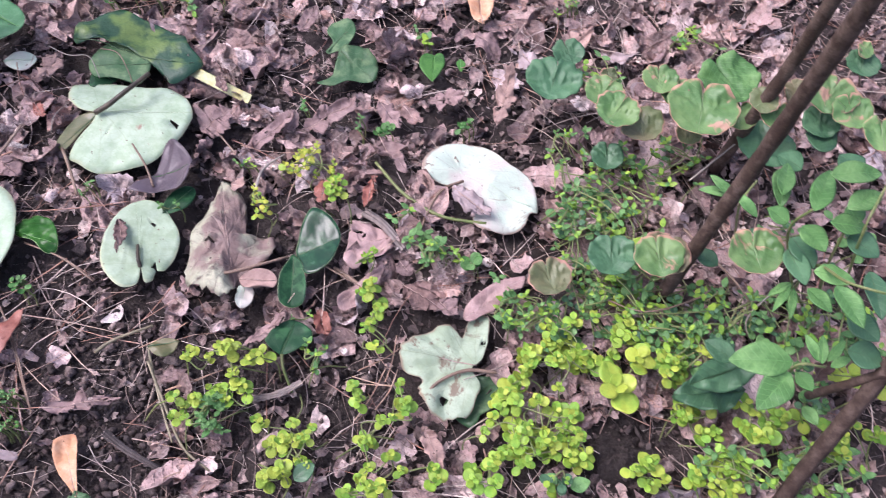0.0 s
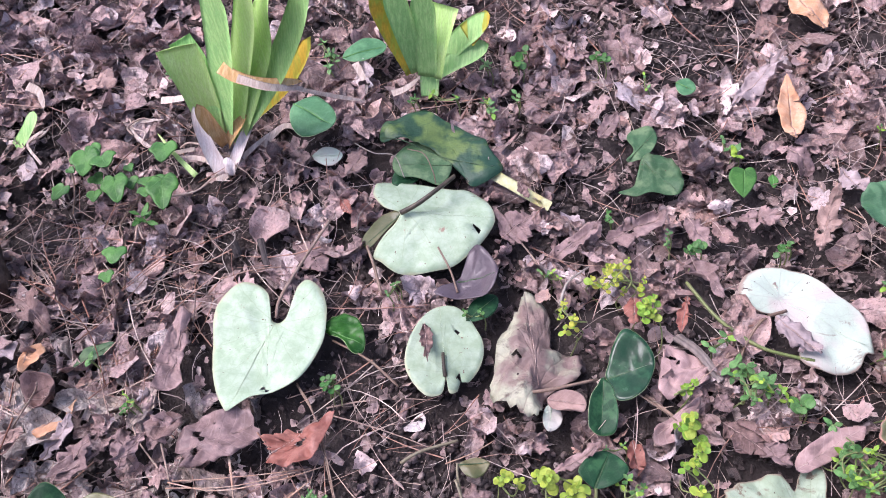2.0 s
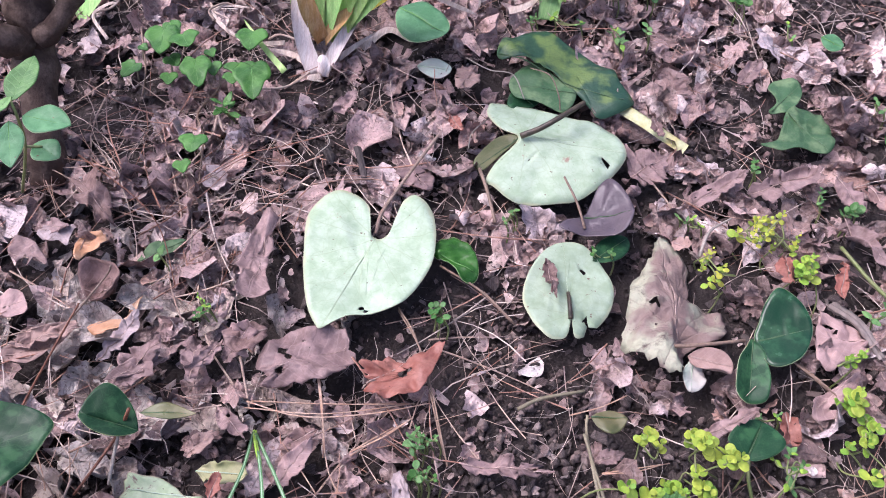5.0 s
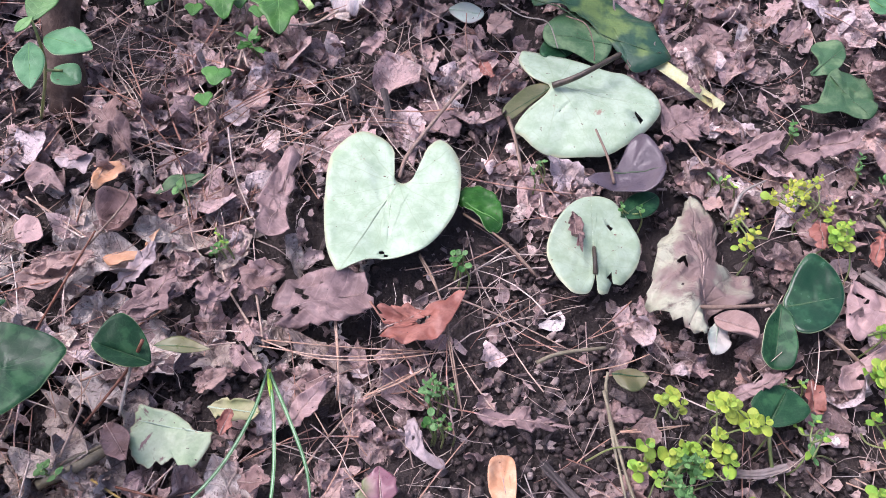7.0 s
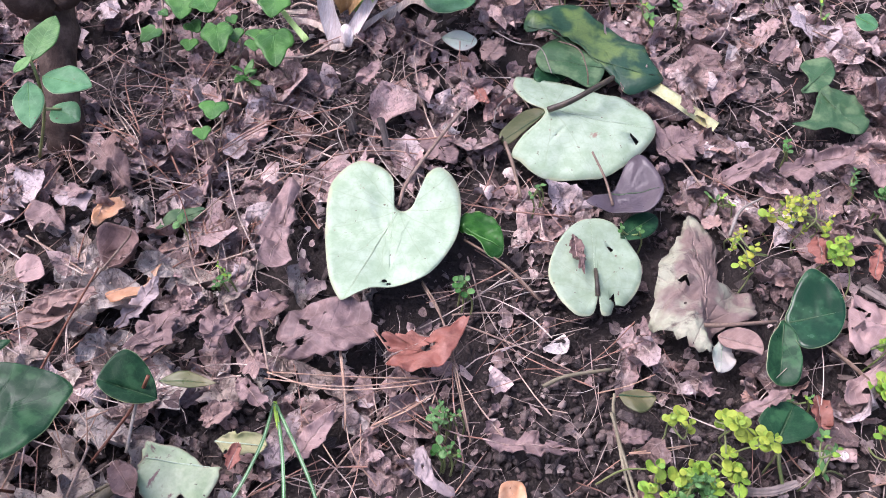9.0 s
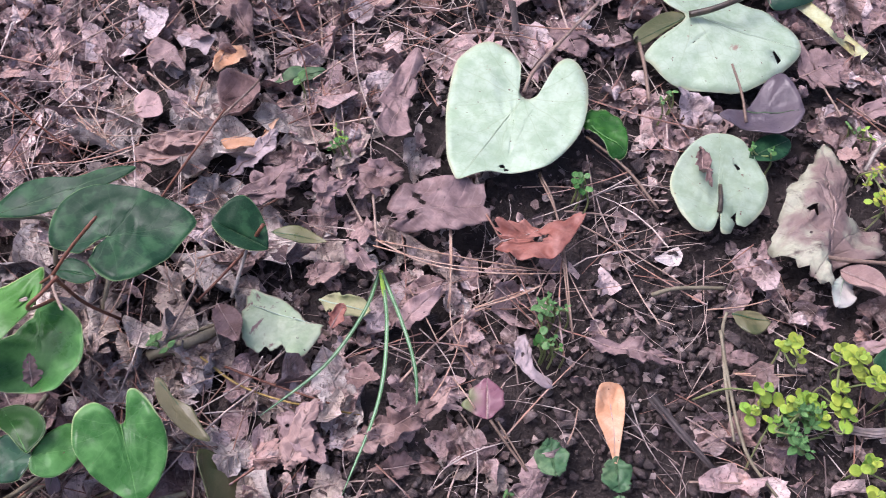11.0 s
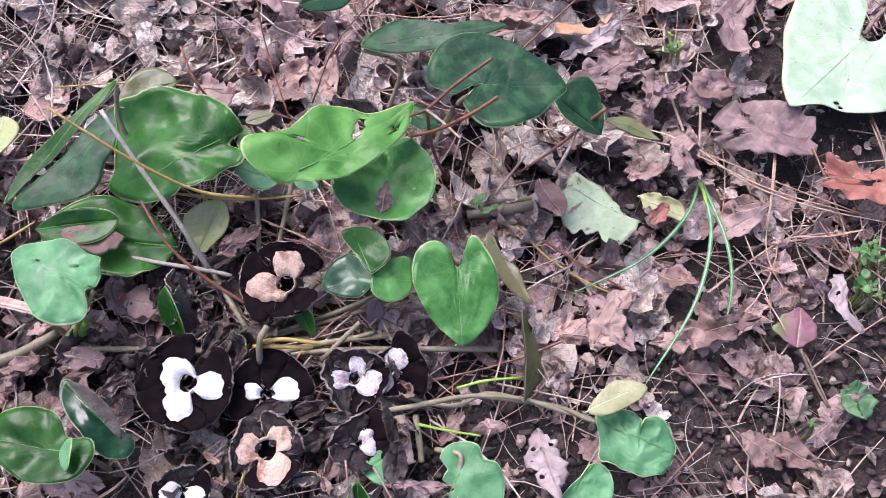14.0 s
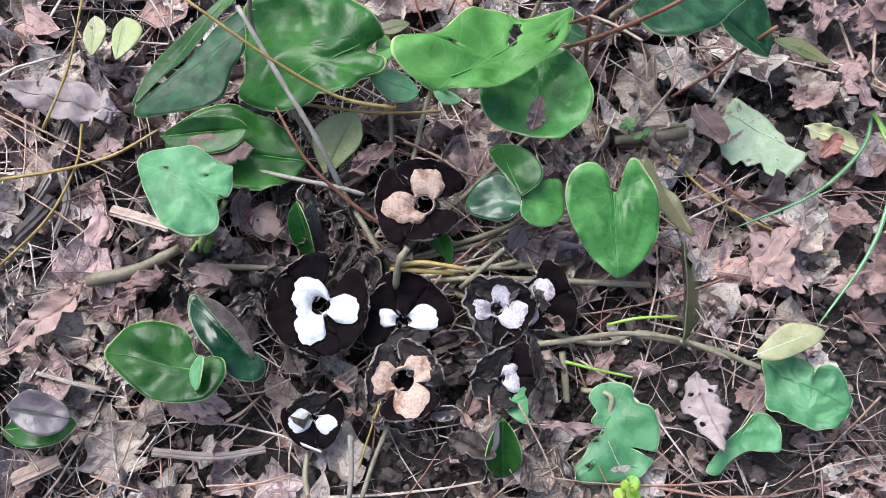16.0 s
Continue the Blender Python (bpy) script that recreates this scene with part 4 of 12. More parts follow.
leaf("fallen_leaf", "dull dark green fallen leaf half under a mottled one", "fallen leaf", [MOTTLED_DULL], (-0.2478, 0.5530, 0.0120), (-0.3022, 0.5493, 0.0120), 0.0301, 0.0185, (0.36, 0.55), 0.00, wave=0.05, kind="blunt", seed=17, outline=((0.13, 1.03), (0.56, 0.67), (0.25, 0.24), (0.00, -0.02), (-0.41, 0.12), (-0.31, 0.49), (-0.23, 0.91)))
leaf("fallen_leaf", "purplish fallen leaf underside up, cupped, with a thin stalk", "fallen leaf", [PURPLE, MOTTLED, PURPLE], (-0.2210, 0.4245, 0.0100), (-0.1867, 0.4298, 0.0220), 0.0218, 0.0191, (0.41, 0.72), 0.27, stalk=[(-0.2198, 0.4124, 0.0140), (-0.2295, 0.4324, 0.0180), (-0.2427, 0.4514, 0.0220)], stalk_r=0.0011, wave=0.07, ripple=0.03, cup=0.3, cols=8, kind="round", tight=1.6, seed=19, outline=((0.34, -0.47), (0.17, -0.36), (0.06, -0.18), (-0.14, 0.05), (-0.63, 0.27), (-0.80, 0.56), (-0.43, 0.88), (0.06, 1.03), (0.49, 0.84), (0.57, 0.36), (0.51, -0.04), (0.45, -0.32)))
leaf("fallen_leaf", "small dark green leaf tucked under a pale one", "fallen leaf", [MOTTLED], (-0.2095, 0.3894, 0.0080), (-0.1874, 0.4163, 0.0080), 0.0105, 0.0105, 0.56, 0.00, wave=0.04, kind="round", seed=21)
leaf("fallen_leaf", "small dark green glossy leaf with curled edge", "fallen leaf", [GLOSSY, PURPLE, MOTTLED], (-0.3266, 0.3661, 0.0120), (-0.2889, 0.3541, 0.0120), 0.0169, 0.0169, (0.28, 0.66), 0.00, stalk=[(-0.3178, 0.3578, 0.0060), (-0.2863, 0.3450, 0.0060), (-0.2554, 0.3244, 0.0040)], stalk_r=0.0010, fold=-0.2, wave=0.14, ripple=0.05, kind="blunt", seed=23, outline=((0.01, -0.02), (-0.31, 0.02), (-0.52, 0.20), (-0.51, 0.55), (-0.24, 0.86), (0.08, 1.03), (0.23, 0.82), (0.09, 0.52), (0.09, 0.18)))
leaf("fallen_leaf", "dull mottled green leaf lying on the soil", "fallen leaf", [MOTTLED_DULL], (-0.0824, 0.5835, 0.0060), (-0.0591, 0.6206, 0.0060), 0.0261, 0.0166, (0.72, 0.52), 0.00, wave=0.05, ripple=0.04, kind="round", seed=27, outline=((-0.45, 0.64), (-0.27, 1.00), (0.08, 0.96), (0.24, 0.57), (0.22, 0.16), (-0.03, -0.05), (-0.06, 0.27), (-0.30, 0.41)))
leaf("fallen_leaf", "larger dull mottled green leaf with a lobed edge", "fallen leaf", [MOTTLED_DULL], (-0.0696, 0.5808, 0.0080), (-0.0368, 0.5463, 0.0080), 0.0307, 0.0273, (0.49, 0.72), 0.00, wave=0.06, ripple=0.04, kind="blunt", seed=28, outline=((0.86, 0.27), (0.57, 0.35), (0.30, 0.18), (-0.07, -0.07), (-0.40, 0.12), (-0.44, 0.56), (-0.21, 0.91), (0.05, 1.02), (0.40, 0.70), (0.74, 0.56)))
leaf("fallen_leaf", "dark green leaf with a bent stalk by golden leaves", "fallen leaf", [MOTTLED, PURPLE, MOTTLED], (-0.0960, 0.2578, 0.0160), (-0.0868, 0.2869, 0.0160), 0.0156, 0.0174, (0.25, 0.72), 0.00, stalk=[(-0.0950, 0.2583, 0.0160), (-0.0934, 0.2483, 0.0120), (-0.0861, 0.2325, 0.0020)], stalk_mat=STALK_GREEN, stalk_r=0.0014, fold=0.12, wave=0.04, kind="round", seed=29)
leaf("fallen_leaf", "pale green fallen leaf with dark rotten spots and a scalloped edge", "fallen leaf", [SPOTTED, SPOTTED], (-0.4194, 0.1537, 0.0100), (-0.4646, 0.1483, 0.0120), 0.0202, 0.0163, (0.53, 0.72), (0.05, 0.02), wave=0.07, rag=0.16, ripple=0.03, cols=8, kind="round", seed=30, outline=((0.19, 1.01), (0.19, 0.80), (0.20, 0.56), (0.10, 0.31), (-0.01, 0.13), (0.03, -0.08), (-0.25, -0.03), (-0.48, 0.05), (-0.49, 0.22), (-0.40, 0.33), (-0.51, 0.43), (-0.47, 0.54), (-0.58, 0.60), (-0.54, 0.77), (-0.39, 0.94), (-0.22, 1.00), (-0.01, 1.02)))
leaf("fallen_leaf", "rolled yellow-green decaying leaf end", "fallen leaf", [YELLOWING], (-0.4266, 0.1692, 0.0100), (-0.3952, 0.1749, 0.0100), 0.0075, 0.0099, (0.43, 0.59), 0.00, curl=3.0, wave=0.08, ripple=0.05, kind="blunt", seed=32)
leaf("fallen_leaf", "purple-red leaf with green blotches and a thin stalk", "fallen leaf", [PURPLE_RED], (-0.3064, 0.1423, 0.0120), (-0.3157, 0.1650, 0.0120), 0.0152, 0.0114, (0.29, 0.52), 0.00, stalk=[(-0.3047, 0.1424, 0.0120), (-0.2898, 0.1343, 0.0060), (-0.2751, 0.1264, 0.0030)], stalk_r=0.0009, wave=0.06, ripple=0.03, kind="lobed", seed=33)
leaf("fallen_leaf", "round pale green leaf standing by the iris foot", "fallen leaf", [MINT], (-0.4181, 0.6116, 0.0200), (-0.3663, 0.5768, 0.0300), 0.0210, 0.0287, (0.27, 0.72), 0.00, wave=0.03, kind="round", seed=34)
leaf("fallen_leaf", "faded grey-green fallen leaf", "fallen leaf", [PALE_WORN], (-0.3870, 0.5568, 0.0060), (-0.3568, 0.5602, 0.0060), 0.0111, 0.0131, (0.45, 0.56), 0.00, wave=0.04, kind="round", seed=35)
leaf("fallen_leaf", "oval mid-green leaf lying behind the irises", "fallen leaf", [MINT], (-0.3834, 0.6809, 0.0200), (-0.3407, 0.7046, 0.0200), 0.0198, 0.0134, (0.60, 0.47), 0.00, wave=0.03, kind="round", seed=36)
leaf("fallen_leaf", "small faded green leaf on the litter", "fallen leaf", [MINT], (-0.0400, 0.6889, 0.0080), (-0.0213, 0.6787, 0.0080), 0.0115, 0.0116, (0.31, 0.61), 0.00, wave=0.03, kind="round", seed=37)
leaf("fallen_leaf", "small heart-shaped green leaf on the litter", "fallen leaf", [IVY], (0.0217, 0.5757, 0.0120), (0.0197, 0.5431, 0.0120), 0.0105, 0.0144, (0.26, 0.40), (0.12, 0.06), fold=0.15, kind="heart", seed=38)
leaf("fallen_leaf", "tiny green leaf on the litter", "fallen leaf", [IVY], (0.0473, 0.5765, 0.0080), (0.0476, 0.5602, 0.0080), 0.0047, 0.0044, (0.39, 0.32), 0.00, kind="heart", seed=39)
leaf("fallen_leaf", "faded green leaf scrap among brown leaves", "fallen leaf", [MOTTLED_DULL], (-0.5334, 0.3060, 0.0030), (-0.5061, 0.3341, 0.0030), 0.0107, 0.0056, (0.55, 0.61), 0.00, wave=0.08, rot=0.3, kind="torn", seed=40)
leaf("fallen_leaf", "dark blue-green round scrap of leaf", "fallen leaf", [MOTTLED], (-0.2991, 0.5508, 0.0060), (-0.2794, 0.5353, 0.0060), 0.0185, 0.0176, (0.72, 0.49), 0.00, wave=0.05, kind="round", seed=41)
leaf("fallen_leaf", "small round mottled green leaf curled at the rim on the soil", "fallen leaf", [MOTTLED_DULL, PURPLE], (-0.2692, 0.1481, 0.0060), (-0.2598, 0.1283, 0.0060), 0.0101, 0.0119, (0.43, 0.52), 0.00, wave=0.1, ripple=0.06, cup=0.3, rag=0.16, crumple=0.1, kind="round", seed=45)
leaf("fallen_leaf", "small round mottled green leaf curled at the rim on the soil", "fallen leaf", [MOTTLED_DULL, PURPLE], (-0.2318, 0.1535, 0.0060), (-0.2237, 0.1349, 0.0060), 0.0095, 0.0112, (0.42, 0.53), 0.00, wave=0.1, ripple=0.06, cup=0.3, rag=0.16, crumple=0.1, kind="round", seed=10)
leaf("fallen_leaf", "small round mottled green leaf curled at the rim on the soil", "fallen leaf", [MOTTLED_DULL, PURPLE], (-0.2238, 0.1288, 0.0060), (-0.2118, 0.1050, 0.0060), 0.0130, 0.0147, (0.38, 0.60), 0.00, wave=0.1, ripple=0.06, cup=0.3, rag=0.16, crumple=0.1, kind="round", seed=30)
leaf("fallen_leaf", "small round mottled green leaf curled at the rim on the soil", "fallen leaf", [MOTTLED_DULL, PURPLE], (-0.2237, 0.1339, 0.0060), (-0.2162, 0.1172, 0.0060), 0.0086, 0.0104, (0.42, 0.53), 0.00, wave=0.1, ripple=0.06, cup=0.3, rag=0.16, crumple=0.1, kind="round", seed=15)
leaf("fallen_leaf", "small olive leaf at the top of a bent stalk", "fallen leaf", [OLIVE, OLIVE], (-0.1956, 0.2597, 0.0220), (-0.1726, 0.2648, 0.0220), 0.0044, 0.0119, (0.47, 0.50), 0.00, wave=0.08, fold=0.15, kind="ovate", seed=42)
fallen_strap("yellow_leaf_strip", "torn yellow strip of iris leaf with a dark blotch", [(-0.2089, 0.5504, 0.0080), (-0.1867, 0.5363, 0.0100), (-0.1671, 0.5261, 0.0080), (-0.1508, 0.5189, 0.0060)], 0.0052)


# ---- dead leaves that stand out ----
dead(4, (0.0699, 0.6197, 0.0100), (0.0650, 0.7021, 0.0100), 0.0143, 0.0143, "lance", label="orange-tan smooth dead leaf on brown litter", m=0.45, rot=0.0, ripple=0.01, fold=0.1, curl=0.4, bend=0.2, holes=(), seed=3)
dead(4, (0.1138, 0.7857, 0.0100), (0.0741, 0.8355, 0.0100), 0.0193, 0.0193, "lance", label="orange-tan smooth dead leaf on brown litter", rot=0.0, ripple=0.01, curl=0.4, bend=0.2, holes=(), seed=4)
dead(4, (-0.2480, 0.1926, 0.0080), (-0.2306, 0.1493, 0.0080), 0.0094, 0.0094, "lance", label="smooth orange dead leaf with a pointed tip on dark soil", m=0.35, rot=0.0, ripple=0.015, fold=0.12, curl=0.3, bend=0.1, holes=(), seed=5, outline=((0.17, 0.06), (0.08, -0.01), (-0.06, -0.03), (-0.16, 0.02), (-0.16, 0.30), (-0.09, 0.66), (-0.01, 0.99), (0.06, 0.82), (0.17, 0.55), (0.21, 0.27)))
dead(4, (-0.5355, 0.2433, 0.0100), (-0.5110, 0.2766, 0.0100), 0.0081, 0.0081, "lance", label="narrow orange crescent dead leaf, curled", rot=0.0, ripple=0.01, seed=6, outline=((-0.08, 0.02), (-0.01, 0.30), (0.17, 0.61), (-0.00, 1.00), (0.22, 0.76), (0.29, 0.38), (0.20, 0.08), (0.09, -0.01)), curl=0.6, bend=0.2)
dead(5, (-0.3448, 0.2502, 0.0100), (-0.2988, 0.2948, 0.0100), 0.0151, 0.0151, "ovate", label="rust-red folded dead leaf with holes", m=0.5, fold=0.3, curl=0.3, bend=0.1, seed=7, outline=((-0.20, 0.07), (-0.20, 0.20), (-0.17, 0.36), (-0.02, 0.51), (0.01, 0.70), (0.00, 1.00), (0.21, 0.79), (0.38, 0.56), (0.42, 0.35), (0.33, 0.15), (0.19, 0.03), (0.05, -0.02), (0.03, 0.13), (-0.09, 0.06)), holes=((0.13, 0.41, 0.053), (0.13, 0.49, 0.041),))
dead(6, (0.0465, 0.2930, 0.0120), (0.0972, 0.3321, 0.0120), 0.0120, 0.0120, "lance", label="pinkish pale dead leaf, smooth, lying over small weeds", rot=0.0, ripple=0.015, seed=10, outline=((-0.05, 0.03), (-0.15, 0.22), (-0.15, 0.66), (-0.00, 1.00), (0.09, 0.77), (0.10, 0.39), (0.09, 0.04)), curl=0.5, bend=0.2)
dead(6, (-0.0101, 0.3711, 0.0080), (-0.0519, 0.3631, 0.0080), 0.0188, 0.0188, "lobed", label="pinkish brown dead leaf with torn edge and holes", rot=0.2, seed=11, outline=((0.48, 0.81), (0.39, 0.54), (0.20, 0.26), (0.00, 0.00), (-0.32, 0.20), (-0.45, 0.64), (-0.67, 0.91), (-0.48, 1.14), (-0.12, 1.01), (0.26, 0.93)), curl=0.4, bend=0.2, holes=((0.22, 0.75, 0.057), (0.20, 0.67, 0.047), (0.11, 0.63, 0.047), (-0.19, 0.96, 0.037),))
dead(6, (-0.0193, 0.3457, 0.0090), (-0.0547, 0.3031, 0.0090), 0.0126, 0.0126, "ovate", label="pinkish brown dead leaf on litter", rot=0.1, seed=12, outline=((0.00, 0.00), (-0.18, 0.29), (-0.25, 0.62), (-0.12, 0.99), (0.03, 1.00), (0.10, 0.82), (0.04, 0.48)), curl=0.4, bend=0.2)
dead(3, (0.0130, 0.6588, 0.0080), (0.0669, 0.7276, 0.0080), 0.0134, 0.0134, "lance", label="speckled grey-brown narrow dead leaf", rot=0.1, seed=13)
dead(3, (-0.7080, -0.0654, 0.0140), (-0.7657, -0.0972, 0.0120), 0.0164, 0.0164, "ovate", label="broad grey-mauve dead leaf with wavy margin", m=0.4, rot=0.06, wave=0.1, cols=6, seed=14)
dead(1, (-0.6515, -0.1412, 0.0100), (-0.6512, -0.1934, 0.0100), 0.0106, 0.0106, "lance", label="long tan-grey dead leaf on litter", rot=0.05, seed=15)
dead(1, (-0.6398, 0.6548, 0.0080), (-0.6471, 0.6110, 0.0080), 0.0185, 0.0185, "ovate", label="pinkish tan dead leaf on litter", rot=0.05, seed=16)
dead(2, (-0.5601, 0.3300, 0.0060), (-0.6109, 0.3672, 0.0060), 0.0148, 0.0148, "oak", label="brown lobed oak leaf on litter", rot=0.1, seed=17, outline=((-0.08, 1.04), (-0.01, 0.91), (0.19, 0.92), (0.27, 0.72), (0.19, 0.62), (0.19, 0.47), (0.08, 0.26), (0.00, 0.00), (-0.06, 0.15), (-0.15, 0.19), (-0.11, 0.33), (-0.15, 0.49), (-0.19, 0.64), (-0.09, 0.67), (-0.10, 0.78)), curl=0.5, bend=0.2)
dead(0, (-0.5027, 0.2052, 0.0120), (-0.4759, 0.2508, 0.0120), 0.0153, 0.0153, "lance", label="curled mauve-brown dead leaf on litter", curl=1.5, bow=0.1, seed=20)
dead(0, (-0.4542, 0.2250, 0.0140), (-0.4637, 0.2710, 0.0140), 0.0117, 0.0117, "lance", label="curled mauve-brown dead leaf on litter", curl=1.8, bow=-0.2, seed=21)
dead(0, (-0.4391, 0.2438, 0.0100), (-0.4255, 0.2764, 0.0100), 0.0173, 0.0173, "torn", seed=22)
dead(2, (-0.3642, 0.2143, 0.0080), (-0.3834, 0.1938, 0.0080), 0.0070, 0.0070, "lance", label="narrow tan dead leaf on litter", curl=1.2, rot=0.0, seed=23)
dead(2, (-0.4422, 0.1797, 0.0060), (-0.4230, 0.2021, 0.0060), 0.0104, 0.0104, "torn", label="reddish brown torn dead leaf", seed=24)
dead(2, (-0.3559, 0.0888, 0.0080), (-0.3101, 0.1248, 0.0080), 0.0110, 0.0110, "oak", label="broad brown dead leaf with chewed holes", cols=6, wave=0.14, holes=((0.05, 0.5, 0.06),), seed=25)
dead(0, (-0.4172, 0.0985, 0.0060), (-0.3780, 0.0845, 0.0060), 0.0138, 0.0138, "torn", seed=26)
dead(1, (-0.4380, 0.1768, 0.0100), (-0.4246, 0.1958, 0.0100), 0.0096, 0.0096, "torn", label="rust-tan torn dead leaf on litter", seed=29)
dead(1, (-0.3818, 0.1862, 0.0060), (-0.3601, 0.2100, 0.0060), 0.0082, 0.0082, "lance", label="tan pointed dead leaf on litter", rot=0.0, seed=30)
dead(5, (-0.4103, 0.1532, 0.0180), (-0.4092, 0.1696, 0.0180), 0.0062, 0.0062, "blunt", label="rolled reddish dead leaf on litter", curl=2.4, seed=31)
dead(6, (-0.7207, 0.1658, 0.0080), (-0.6697, 0.1379, 0.0080), 0.0132, 0.0132, "ovate", label="pale pinkish dead leaf on litter", rot=0.05, seed=32)
dead(1, (-0.6417, 0.0866, 0.0060), (-0.6543, 0.1182, 0.0060), 0.0111, 0.0111, "torn", seed=33)
dead(1, (-0.6471, 0.1203, 0.0060), (-0.6099, 0.1066, 0.0060), 0.0107, 0.0107, "ovate", label="tan dead leaf with a clear midrib", seed=34)
dead(0, (-0.4063, 0.0813, 0.0100), (-0.3944, 0.1129, 0.0100), 0.0142, 0.0142, "torn", label="pinkish mauve torn dead leaf", seed=35)
dead(0, (-0.4138, 0.2394, 0.0080), (-0.3589, 0.2781, 0.0080), 0.0203, 0.0203, "oak", label="broad mauve-brown dead leaf with insect holes", cols=6, seed=36, outline=((-0.11, 0.01), (-0.29, 0.17), (-0.34, 0.35), (-0.36, 0.56), (-0.22, 0.94), (0.02, 0.99), (0.29, 0.88), (0.29, 0.69), (0.32, 0.54), (0.17, 0.23), (0.08, -0.01), (0.01, 0.08)), curl=0.4, bend=0.2, holes=((-0.17, 0.31, 0.045), (-0.07, 0.35, 0.039), (0.03, 0.22, 0.045), (-0.19, 0.54, 0.023),))
dead(3, (-0.3961, 0.0167, 0.0100), (-0.3652, -0.0105, 0.0100), 0.0119, 0.0119, "toothed", label="greyish tan dead leaf with a toothed edge and dark spots", m=0.4, rot=0.1, cols=6, seed=37)
dead(1, (-0.3406, 0.1194, 0.0080), (-0.3692, 0.1001, 0.0080), 0.0101, 0.0101, "lance", label="tan curled dead leaf on litter", curl=1.2, seed=38)
dead(2, (-0.5896, -0.0150, 0.0200), (-0.5823, 0.0139, 0.0200), 0.0097, 0.0097, "torn", label="crumpled red-brown dead leaf", curl=2.0, wave=0.2, seed=39)
dead(1, (-0.6145, -0.0631, 0.0140), (-0.5958, -0.0518, 0.0140), 0.0115, 0.0115, "round", label="pinkish tan oval dead leaf", rot=0.0, wave=0.05, ripple=0.01, seed=40)
dead(5, (-0.6165, -0.0723, 0.0120), (-0.6167, -0.0595, 0.0120), 0.0051, 0.0051, "blunt", label="rust-brown dead leaf on the litter", seed=41)
dead(1, (-0.6436, 0.0957, 0.0060), (-0.6444, 0.1237, 0.0060), 0.0120, 0.0120, "torn", seed=42)
dead(1, (-0.6192, 0.0998, 0.0060), (-0.6308, 0.1354, 0.0060), 0.0104, 0.0104, "ovate", seed=43)
dead(1, (-0.5830, -0.1562, 0.0080), (-0.5512, -0.1448, 0.0080), 0.0103, 0.0103, "torn", label="pinkish tan dead leaf under green leaves", seed=44)
dead(1, (-0.6718, -0.1173, 0.0080), (-0.6487, -0.1299, 0.0080), 0.0047, 0.0047, "lance", label="pale tan curled dead leaf", curl=2.0, seed=45)
dead(2, (-0.4323, 0.0012, 0.0080), (-0.4318, -0.0203, 0.0080), 0.0064, 0.0064, "torn", label="reddish brown decayed leaf on soil", seed=46)
dead(2, (-0.5908, -0.0104, 0.0220), (-0.5831, 0.0135, 0.0220), 0.0081, 0.0081, "torn", label="crumpled red-brown leaf among stalks", curl=2.2, wave=0.2, seed=47)
dead(0, (-0.4426, -0.0556, 0.0140), (-0.4105, -0.0334, 0.0140), 0.0034, 0.0034, "lance", label="narrow curled mauve-brown leaf", curl=1.5, seed=48)
dead(0, (-0.7089, -0.0781, 0.0060), (-0.6908, -0.0940, 0.0060), 0.0104, 0.0104, "round", label="dark grey rounded dead leaf", curl=0.8, seed=49)
dead(0, (-0.6183, 0.3156, 0.0060), (-0.5834, 0.3141, 0.0060), 0.0100, 0.0100, "ovate", seed=50)
dead(4, (-0.5757, 0.3196, 0.0100), (-0.5685, 0.2910, 0.0100), 0.0132, 0.0132, "round", label="speckled tan curled leaf on litter", seed=51, outline=((0.03, 0.00), (-0.47, 0.10), (-0.57, 0.58), (-0.18, 0.72), (-0.02, 1.02), (0.16, 0.69)), curl=0.8, bend=0.3)
dead(2, (-0.5555, 0.2744, 0.0080), (-0.5228, 0.2733, 0.0080), 0.0099, 0.0099, "round", label="dark brown curled leaf on litter", curl=1.2, seed=52)
dead(1, (-0.6018, 0.2398, 0.0060), (-0.5901, 0.2570, 0.0060), 0.0099, 0.0099, "torn", seed=53)
dead(2, (-0.6935, 0.4951, 0.0060), (-0.6596, 0.4860, 0.0060), 0.0110, 0.0110, "lance", label="red-brown dead leaf on the litter", seed=54)
dead(0, (-0.5032, 0.2136, 0.0100), (-0.4766, 0.2375, 0.0100), 0.0111, 0.0111, "lance", curl=1.3, seed=55)
dead(0, (-0.4637, 0.2393, 0.0100), (-0.4564, 0.2615, 0.0100), 0.0131, 0.0131, "torn", seed=56)
dead(2, (-0.4449, 0.1879, 0.0080), (-0.4180, 0.1843, 0.0080), 0.0099, 0.0099, "torn", label="reddish brown torn dead leaf", seed=57)
dead(0, (-0.1500, 0.4593, 0.0060), (-0.1020, 0.4956, 0.0060), 0.0093, 0.0093, "blunt", label="mauve-brown flat strip of bark or leaf", rot=0.05, ripple=0.0, wave=0.02, seed=58)
dead(0, (-0.0997, 0.4869, 0.0060), (-0.0434, 0.5100, 0.0060), 0.0181, 0.0181, "oak", label="mauve-brown lobed dead leaf on litter", seed=59)
dead(0, (0.0159, 0.5245, 0.0060), (0.0557, 0.5210, 0.0060), 0.0160, 0.0160, "oak", label="mauve-brown ragged dead leaf", rot=0.3, seed=60)
dead(0, (-0.0286, 0.4760, 0.0100), (-0.0006, 0.4253, 0.0100), 0.0116, 0.0116, "lance", label="grey-mauve rolled dead leaf", curl=2.4, rot=0.0, seed=61)
dead(0, (-0.0293, 0.5212, 0.0060), (-0.0092, 0.4880, 0.0060), 0.0143, 0.0143, "torn", seed=62)
